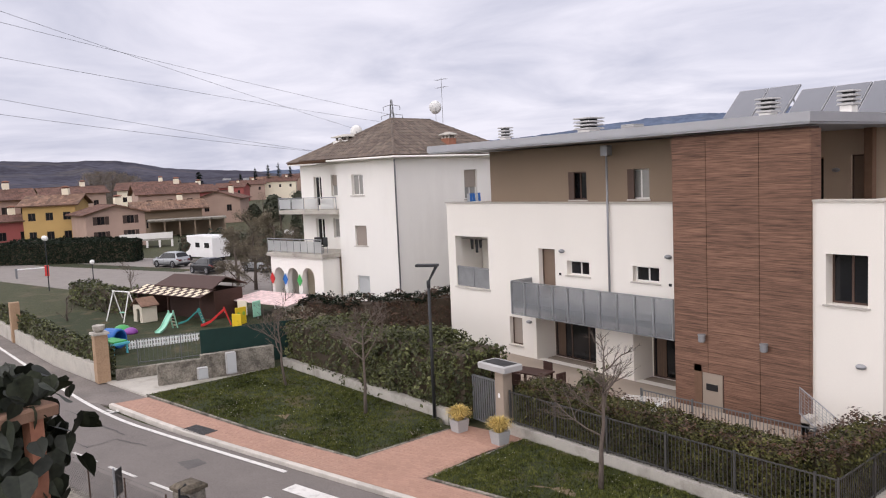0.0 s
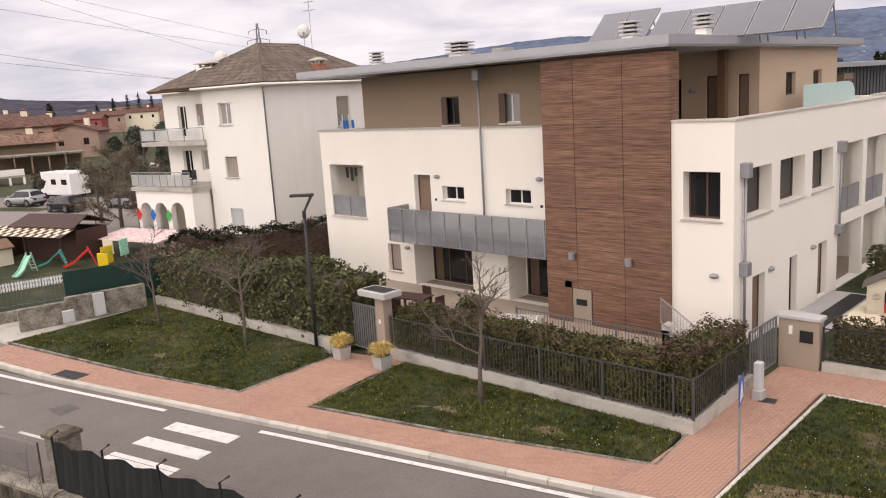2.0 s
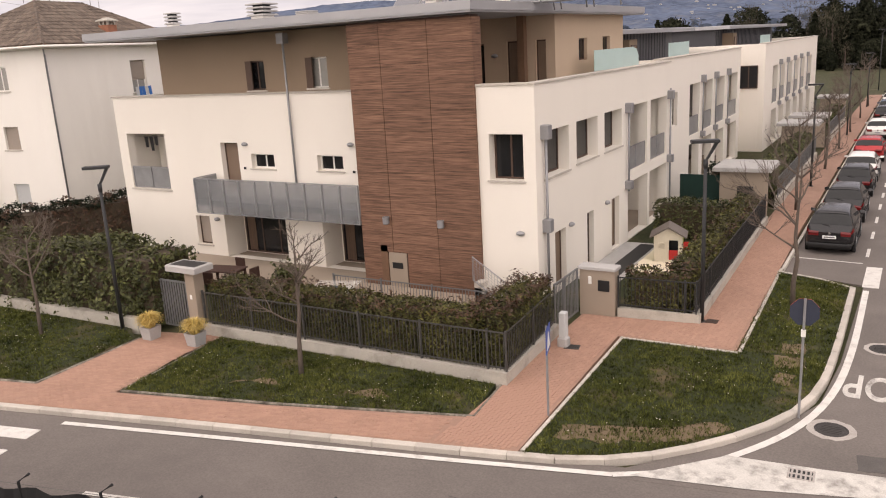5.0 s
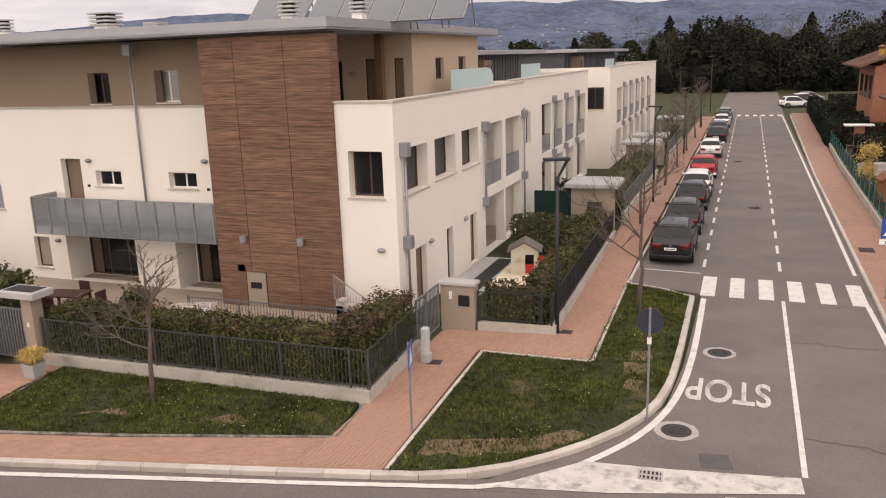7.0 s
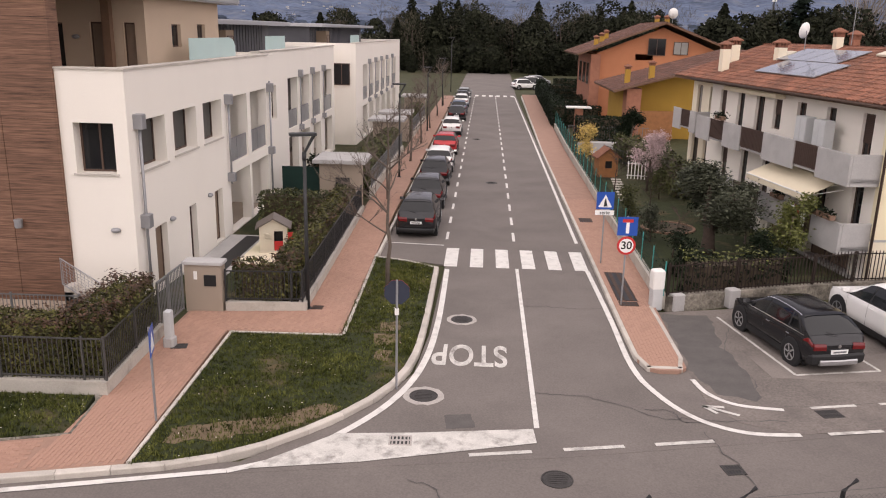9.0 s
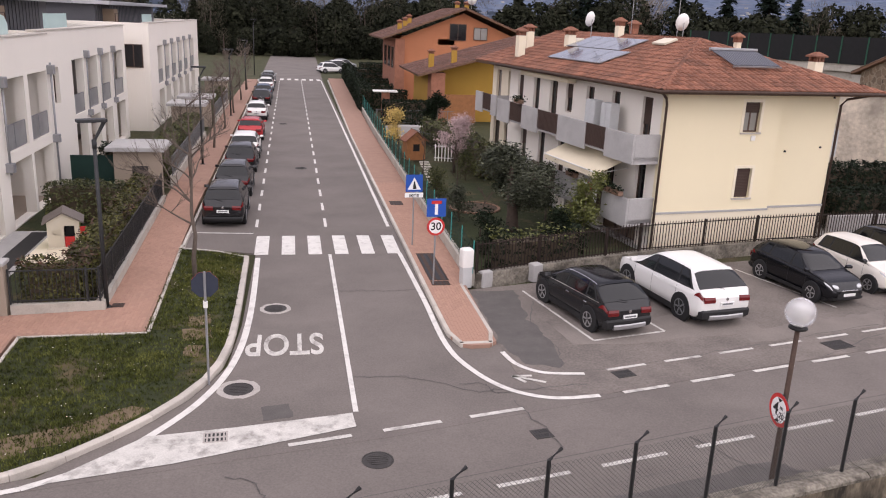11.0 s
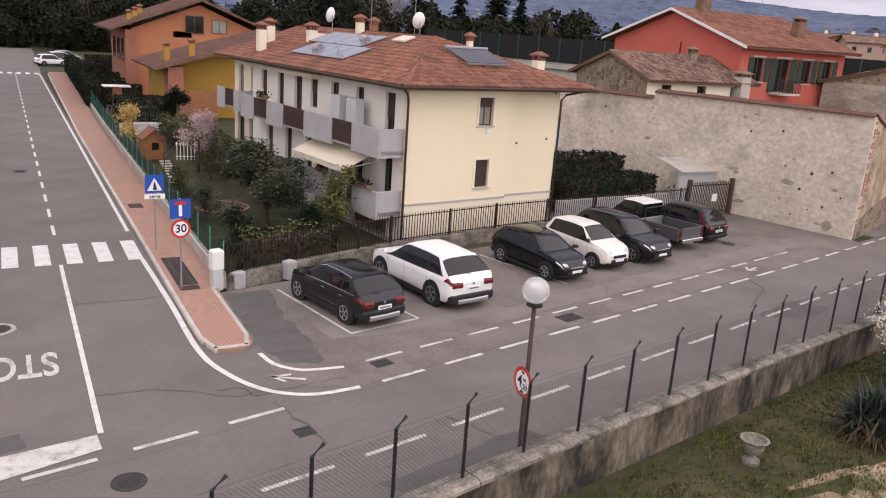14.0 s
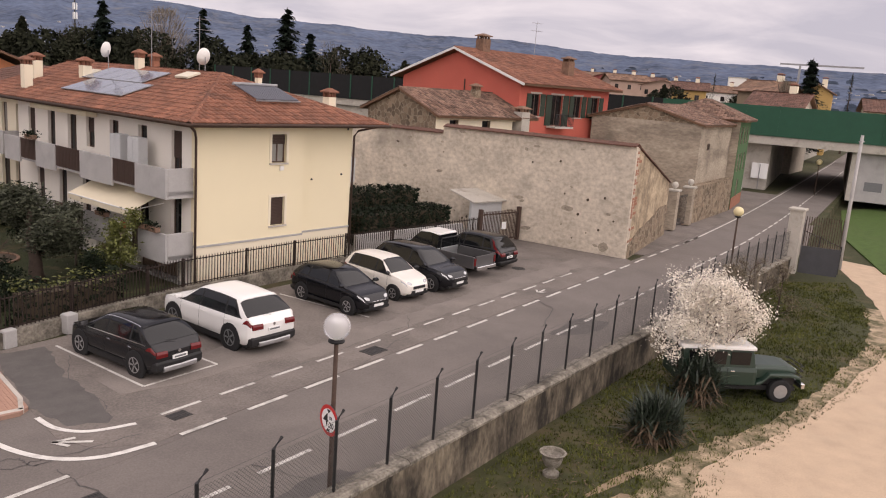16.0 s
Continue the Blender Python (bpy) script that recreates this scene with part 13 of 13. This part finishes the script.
# the twiggy thicket beside the white house
for k, (a, r, s, w) in enumerate(((-66.4, 66, -0.030, 3.4), (-67.6, 70, -0.048, 2.6), (-65.2, 62, -0.03, 2.6))):
    limb_tree(*polar(a, r), 8.5 + s * r, 330 + k, "large hazy bare bush beside the car park", 0.16, 0.0, 0.75, 4, BARK, 0.08, "bare_tree", "distant bare trees", 9000, LEAF_TWIG, 0.05, 6)
for k, (a, r, s, w) in enumerate(((-74.6, 62, -0.078, 1.6), (-76.2, 60, -0.105, 1.4), (-78.6, 58, -0.115, 1.8))):
    limb_tree(*polar(a, r), max(1.8, 8.5 + s * r), 340 + k, "small bare bush by the playground", 0.07, 0.0, 0.7, 3, BARK, 0.1, "bare_shrub", "playground shrubs")


def far_house(az, r, turn, w, d, eave, rise, wall_m, roof_m, label, axis="x", rows=((0.9, 2.3),), cols=3, base=0.0, over=0.7, seed=0, shutters=None):
    x, y = polar(az, r)
    Hh = thing("house", pose(x, y, base, 0, 0, -az + turn), label, "house", "village houses")
    ws = []
    for z0, z1 in rows:
        for k in range(cols):
            u = -w / 2 + w * (k + 0.5) / cols
            ws.append((u - 0.55, u + 0.55, z0, z1))
    walls(Hh, -w / 2, -d / 2, w / 2, d / 2, -0.2, eave, wall_m, {"s": ws})
    for q in ws:
        face_window(Hh, "s", -d / 2, *q, depth=0.1, bars=1, leaves=shutters)
    hip_roof(Hh, -w / 2 - over, -d / 2 - over, w / 2 + over, d / 2 + over, eave - 0.1, rise, roof_m, 0.0, 0.0, axis, seed, (0.5, 0.7))
    if axis == "y":
        gable_fill(Hh, "x", -d / 2, -w / 2, w / 2, eave, rise * 0.88, wall_m)
    else:
        gable_fill(Hh, "y", -w / 2, -d / 2, d / 2, eave, rise * 0.88, wall_m)
        gable_fill(Hh, "y", w / 2 - 0.3, -d / 2, d / 2, eave, rise * 0.88, wall_m)
    chimney_stack(Hh, w * 0.2, 0.3, eave + rise * 0.5, eave + rise + 0.9, 0.5)
    return Hh


YEL = FAR_YELLOW
far_house(-75.7, 132, 14, 8.4, 9.0, 5.0, 1.35, FAR_PINK, TILE_FAR, "pale pink village house with a gabled tile roof", "y", ((1.2, 2.4), (3.4, 4.6)), 2, seed=1, shutters=SHUTTER_BROWN)
tr = thing("house_terrace", pose(*polar(-73.4, 124), 0, 0, 0, 73.4), "white balustraded terrace beside the pink house", "terrace", "village houses")
part("floor", Mesh().box(-3.6, -1.5, 0.9, 3.6, 1.5, 1.15), CONCRETE, tr)
part("parapet", Mesh().box(-3.6, -1.6, 1.15, 3.6, -1.45, 2.0), PLASTER_WHITE, tr)
for k in range(5):
    part("pillar", Mesh().box(-3.5 + k * 1.7, -1.5, -0.2, -3.2 + k * 1.7, -1.2, 0.9), PLASTER_WHITE, tr)
far_house(-78.7, 141, -16, 7.6, 8.0, 6.6, 1.5, YEL, TILE_OLD, "ochre yellow village house with a brown tile roof", "x", ((1.2, 2.5), (4.2, 5.4)), 3, seed=2)
far_house(-82.3, 150, 6, 11.0, 8.0, 7.6, 1.8, FAR_PINK, TILE_FAR, "pale red-roofed village house", "x", ((1.2, 2.5), (5.2, 6.4)), 4, seed=3)
far_house(-82.0, 141, 6, 9.0, 5.0, 4.4, 1.0, FAR_RED, TILE_FAR, "low red village house with a lean roof", "x", ((1.4, 2.7),), 3, seed=4)
far_house(-72.0, 176, 10, 12.0, 9.0, 7.2, 2.0, FAR_PINK, TILE_FAR, "large village house under a broad tile roof", "x", ((4.6, 6.0),), 3, seed=5)
far_house(-71.9, 162, 6, 11.5, 7.0, 4.4, 1.6, TAUPE, TILE_OLD, "low brown village house with deep eaves", "x", ((1.0, 2.6),), 3, seed=6, over=1.3)
far_house(-68.3, 190, -14, 10.0, 9.0, 5.4, 1.8, FAR_PINK, TILE_FAR, "village house with a reddish gable roof", "y", ((2.6, 4.0),), 2, seed=7)
far_house(-70.3, 215, 20, 10.0, 9.0, 7.0, 1.8, FAR_RED, TILE_FAR, "reddish village house behind other roofs", "x", ((4.0, 5.4),), 2, seed=8)
far_house(-77.8, 200, 10, 13.0, 9.0, 8.0, 1.6, FAR_PINK, TILE_FAR, "village house behind the ochre one", "x", ((5, 6.3),), 3, seed=9)
far_house(-73.0, 230, -8, 15.0, 9.0, 8.2, 2.0, PLASTER_CREAM, TILE_FAR, "long far village house", "x", ((5, 6.3),), 4, seed=10)
far_house(-85.5, 150, 5, 11.0, 8.0, 7.4, 1.7, PLASTER_CREAM, TILE_FAR, "cream village house at the hedge", "x", ((1.2, 2.5), (5, 6.3)), 3, seed=11)
low = thing("carport", pose(*polar(-70.7, 148), 0, 0, 0, 70.7), "long low carport with a pale flat roof", "carport", "village houses")
part("roof", Mesh().cbox(-6.6, -3, 2.6, 6.6, 3, 2.9, 0.04), LICHEN, low)
for k in range(6):
    part("post", Mesh().box(-6.4 + k * 2.5, -2.8, -0.2, -6.15 + k * 2.5, -2.55, 2.6), TAUPE, low)
part("back_wall", Mesh().box(-6.4, 2.6, -0.2, 6.4, 2.8, 2.6), TAUPE, low)
for k, (a, r, w, e, m_, rm) in enumerate(((-66.6, 420, 16, 8.0, FAR_PINK, TILE_FAR), (-65.4, 440, 14, 9.6, PLASTER_WHITE, TILE_OLD), (-64.3, 430, 16, 8.8, PLASTER_CREAM, TILE_FAR), (-63.2, 450, 14, 10.5, FAR_PINK, TILE_FAR), (-67.6, 400, 14, 7.0, FAR_RED, TILE_FAR))):
    far_house(a, r, 10 - 7 * k, w, 10, e, 2.2, m_, rm, "distant village house on the rise", "x", ((e - 3, e - 1.5),), 3, seed=20 + k)
# the town beyond the overpass and the red house
town = ((48.5, 290, 16, 13.8, FAR_PINK), (50.5, 300, 14, 14.2, PLASTER_CREAM), (52.4, 290, 15, 14.0, FAR_PINK), (54.0, 280, 13, 13.8, FAR_RED), (55.3, 260, 12, 13.2, FAR_PINK), (56.5, 275, 14, 13.2, PLASTER_CREAM), (58.0, 260, 14, 12.2, FAR_PINK), (59.6, 215, 8, 11.2, YEL), (61.6, 255, 14, 11.6, PLASTER_WHITE), (63.2, 270, 14, 11.4, FAR_PINK), (64.6, 150, 7.0, 10.9, TAUPE), (65.4, 122, 6.5, 8.6, ROUGH_PLASTER), (67.4, 180, 6.0, 11.8, YEL), (71.6, 150, 7, 9.0, PLASTER_CREAM), (75.0, 200, 14, 11.0, FAR_PINK))
for k, (a, r, w, e, m_) in enumerate(town):
    far_house(a, r, -20 + 9 * (k % 5), w, 10, e, 2.0, m_, TILE_FAR if k % 2 else TILE_OLD, "far town house with a low tile roof", "x" if k % 3 else "y", ((e - 2.6, e - 1.2),), max(1, int(w / 4)), seed=40 + k)
tw = thing("white_tower_block", pose(*polar(62.55, 340), 0, 0, 0, -62.55), "plain white tower among far roofs", "building")
part("wall", Mesh().box(-3.5, -3.5, -0.2, 3.5, 3.5, 18.5), PLASTER_WHITE, tw)
part("parapet", Mesh().box(-3.7, -3.7, 18.5, 3.7, 3.7, 18.8), CONCRETE, tw)
cr = thing("tower_crane", pose(*polar(66.2, 420), 0, 0, 0, -66.2), "thin tower crane far beyond the town", "crane")
part("mast", Mesh().box(-0.5, -0.5, -0.2, 0.5, 0.5, 28.5), GALV, cr)
part("jib", Mesh().box(-9, -0.3, 28.5, 27, 0.3, 29.3), GALV, cr)
wood("wood", ((190, 190, 300, 250, 26), (200, 110, 320, 185, 34), (150, 75, 200, 110, 12)), 12, "belt of far trees between town roofs", 9, 13, bare=0.4)

# car park and long clipped hedge in the west
gz = -0.09
slab("car_park", [(-128, 3), (-62, 19), (-52, 27), (-70, 40), (-94, 33), (-128, 16)], PATCH_PALE, "pale dusty car park surface", "car park", gz, 0.1)
slab("grass_verge", [(-120, 13.5), (-99, 20), (-80, 27), (-80.6, 29), (-100, 22.5), (-121, 16)], TURF, "strip of grass along the car park", "verge", gz + 0.02, 0.1)
slab("meadow_far", [(-180, 70), (-130, 60), (-120, 75), (-190, 100)], FIELD, "green meadow beyond the car park", "meadow", gz + 0.02, 0.1)
hedge([(-118, 9.0), (-107, 18.5), (-97.5, 28.0)], 2.2, -0.1, 2.5, "long tall clipped dark green hedge", LEAF_DARK, 91, 0.15, 75, 0.12)
hedge([(-128, 20.0), (-112, 30.0)], 2.2, -0.1, 1.9, "clipped hedge before the village houses", LEAF_DARK, 92, 0.25, 26, 0.3)
hedge([(-97, 33.5), (-82, 45.0)], 2.5, -0.1, 2.4, "loose green hedge behind the parked cars", LEAF_OLIVE, 93, 0.22, 26, 0.8)
bx_, by_ = polar(-80.3, 92)
bar_t = thing("barrier_gate", pose(bx_, by_, gz, 0, 0, 80), "red and white car park barrier lowered", "barrier")
part("post", Mesh().cbox(1.0, -0.2, 0, 1.4, 0.2, 1.1, 0.03), RED, bar_t)
part("post", Mesh().cbox(-1.7, -0.12, 0, -1.5, 0.12, 1.0, 0.02), GREY_STEEL, bar_t)
part("boom", Mesh().box(-1.5, -0.04, 0.85, 1.0, 0.04, 0.95), SIGN_WHITE, bar_t)
for az0, r, h in ((-79.5, 78, 4.4), (-76.85, 84, 1.5), (-63.9, 64, 4.4)):
    x, y = polar(az0, r)
    lp2 = thing("globe_lamp", pose(x, y, gz), "post with white globe heads in the car park", "street lamp", "globe lamps")
    part("pole", Mesh().tube([(0, 0, -0.1), (0, 0, h)], 0.05, 8), DARK_STEEL, lp2)
    for s in ((-0.35, 0.35) if h > 2 else (0,)):
        part("globe", Mesh().lathe([(0.22 * math.sin(math.pi * i / 8) + 0.001, 0.22 - 0.22 * math.cos(math.pi * i / 8)) for i in range(9)], 12, (s, 0, h)), WHITE_PLASTIC, lp2, smooth=True)
        if s:
            part("arm", Mesh().tube([(0, 0, h - 0.15), (s, 0, h)], 0.025, 6), DARK_STEEL, lp2)

# lattice pylon and overhead wires
x, y = polar(-56.25, 300)
PY = thing("pylon", pose(x, y, 0, 0, 0, 40), "grey steel lattice pylon with three arms", "pylon")
ph = 37.0
for sx in (-1, 1):
    for sy in (-1, 1):
        part("leg", Mesh().tube([(sx * 3, sy * 3, -0.2), (sx * 0.7, sy * 0.7, ph * 0.72), (sx * 0.25, sy * 0.25, ph)], 0.14, 5), GALV, PY)
br = Mesh()
for k in range(12):
    za, zb = ph * k / 12, ph * (k + 1) / 12
    wa, wb = 3 - 2.7 * k / 12, 3 - 2.7 * (k + 1) / 12
    for s in (-1, 1):
        br.tube([(-wa, s * wa, za), (wb, s * wb, zb)], 0.07, 4).tube([(wa, s * wa, za), (-wb, s * wb, zb)], 0.07, 4)
        br.tube([(s * wa, -wa, za), (s * wb, wb, zb)], 0.07, 4).tube([(s * wa, wa, za), (s * wb, -wb, zb)], 0.07, 4)
part("bracing", br, GALV, PY, kind="stuff")
for z, w in ((0.74, 4.6), (0.84, 4.0), (0.93, 3.2)):
    part("arm", Mesh().tube([(-w, 0, ph * z), (0, 0, ph * z + 0.8), (w, 0, ph * z)], 0.13, 5), GALV, PY)
    for s in (-1, 1):
        part("insulator", Mesh().tube([(s * w, 0, ph * z), (s * w, 0, ph * z - 1.4)], 0.1, 5), DARK_STEEL, PY)


def wire(a, b, sag, r, label="thin dark overhead wire across the sky"):
    p, q = (Vector((*polar(az0, rr), 8.5 + sl * rr)) for az0, sl, rr in (a, b))
    pts = [p.lerp(q, k / 16) - Vector((0, 0, sag * 4 * (k / 16) * (1 - k / 16))) for k in range(17)]
    solid("overhead_wire", Mesh().tube(pts, r, 4), CABLE, None, label, "wire", "overhead wires")


for a, b, sag in (((-100, 0.30, 150), (-56.3, 0.045, 300), 1.0), ((-100, 0.20, 150), (-56.3, 0.066, 300), 1.0), ((-100, 0.165, 150), (-56.6, 0.020, 300), 1.5), ((-100, 0.135, 150), (-56.6, 0.024, 300), 1.5), ((-100, 0.255, 150), (-56.0, 0.075, 300), 1.0)):
    wire(a, b, sag, 0.035)
MT = thing("phone_mast", pose(*polar(18.55, 180), 0), "slim dark phone mast behind the roofs", "mast")
part("pole", Mesh().tube([(0, 0, -0.2), (0, 0, 20.5)], 0.22, 8, 0.12), DARK_STEEL, MT)
for z in (15.5, 17.3):
    for a in (0, 2.1, 4.2):
        part("antenna_panel", Mesh().box(0.35 * math.cos(a) - 0.12, 0.35 * math.sin(a) - 0.12, z, 0.35 * math.cos(a) + 0.12, 0.35 * math.sin(a) + 0.12, z + 1.3), SIGN_WHITE, MT)
# ---------- paving blocks: the stretch by the corner path as single pieces, the rest joined ----------
PV = bpy.data.objects["pavement"]
PVE = bpy.data.objects["pavement_east"]


def paver_mesh(w, h):
    c = 0.006
    q = [(-w / 2, -h / 2), (w / 2, -h / 2), (w / 2, h / 2), (-w / 2, h / 2)]
    return Mesh().loft([[(a, b, -0.01) for a, b in q], [(a, b, 0.006) for a, b in q], [(a - c * (1 if a > 0 else -1), b - c * (1 if b > 0 else -1), 0.009) for a, b in q]])


def pave(poly, turn, pick, parent, seed, w=0.2, h=0.1):
    rg = random.Random(seed)
    ca, sa = math.cos(radians(turn)), math.sin(radians(turn))
    loc = [(x * ca + y * sa, -x * sa + y * ca) for x, y in poly]
    u0, u1 = min(p[0] for p in loc), max(p[0] for p in loc)
    v0, v1 = min(p[1] for p in loc), max(p[1] for p in loc)
    shared = paver_mesh(w - 0.006, h - 0.006).data("paver", PAVER)
    rest = Mesh()
    base = paver_mesh(w - 0.006, h - 0.006)
    j, made = 0, 0
    v = v0 + h / 2
    while v < v1:
        u = u0 + (w / 2 if j % 2 else 0)
        while u < u1:
            if all(in_poly(loc, u + a * w * 0.48, v + b * h * 0.48) for a in (-1, 1) for b in (-1, 1)):
                x, y = u * ca - v * sa, u * sa + v * ca
                dz = rg.uniform(-0.002, 0.002)
                if pick(x, y) and made < 290:
                    ob = new("paver", shared)
                    ob.matrix_world = pose(x, y, Z_PAVE + dz, 0, 0, turn + rg.gauss(0, 0.4))
                    ob.parent = parent
                    made += 1
                else:
                    rest.add([(x + a * ca - b * sa, y + a * sa + b * ca, Z_PAVE + c + dz) for a, b, c in base.v], base.f)
            u += w
        v += h
        j += 1
    part("block_paving", rest, PAVER, parent, kind="stuff")


front = [p for p in pave_poly if p[0] <= -8.5 and p[1] < 17.05]
front = [(-33.0, 8.17), *[(x, y + 0.18) for x, y in KERB_LINE[1:] if x < -8.9], (-8.9, 13.6), (-8.9, 14.95), (-13.5, 13.6), (-18.1, 12.47), (-18.57, 16.8), (-20.95, 16.3), (-20.7, 11.93), (-25.2, 10.81), (-32.9, 9.43)]
pave(front, 13.8, lambda x, y: False, PV, 1)
pave([(-8.88, 13.6), (-6.98, 14.06), (-7.22, 21.4), (-3.95, 21.52), (-4.16, 42), (-5.74, 42), (-5.74, 23.25), (-8.83, 22.88), (-8.83, 15.1)], 90, lambda x, y: y < 17.4, PV, 2)
pave([(4.37, 42), (4.37, 20.6), (4.52, 20.0), (4.8, 19.85), (5.28, 19.87), (5.52, 20.08), (5.7, 25.2), (5.92, 27), (5.92, 42)], 90, lambda x, y: y < 22.6, PVE, 3)
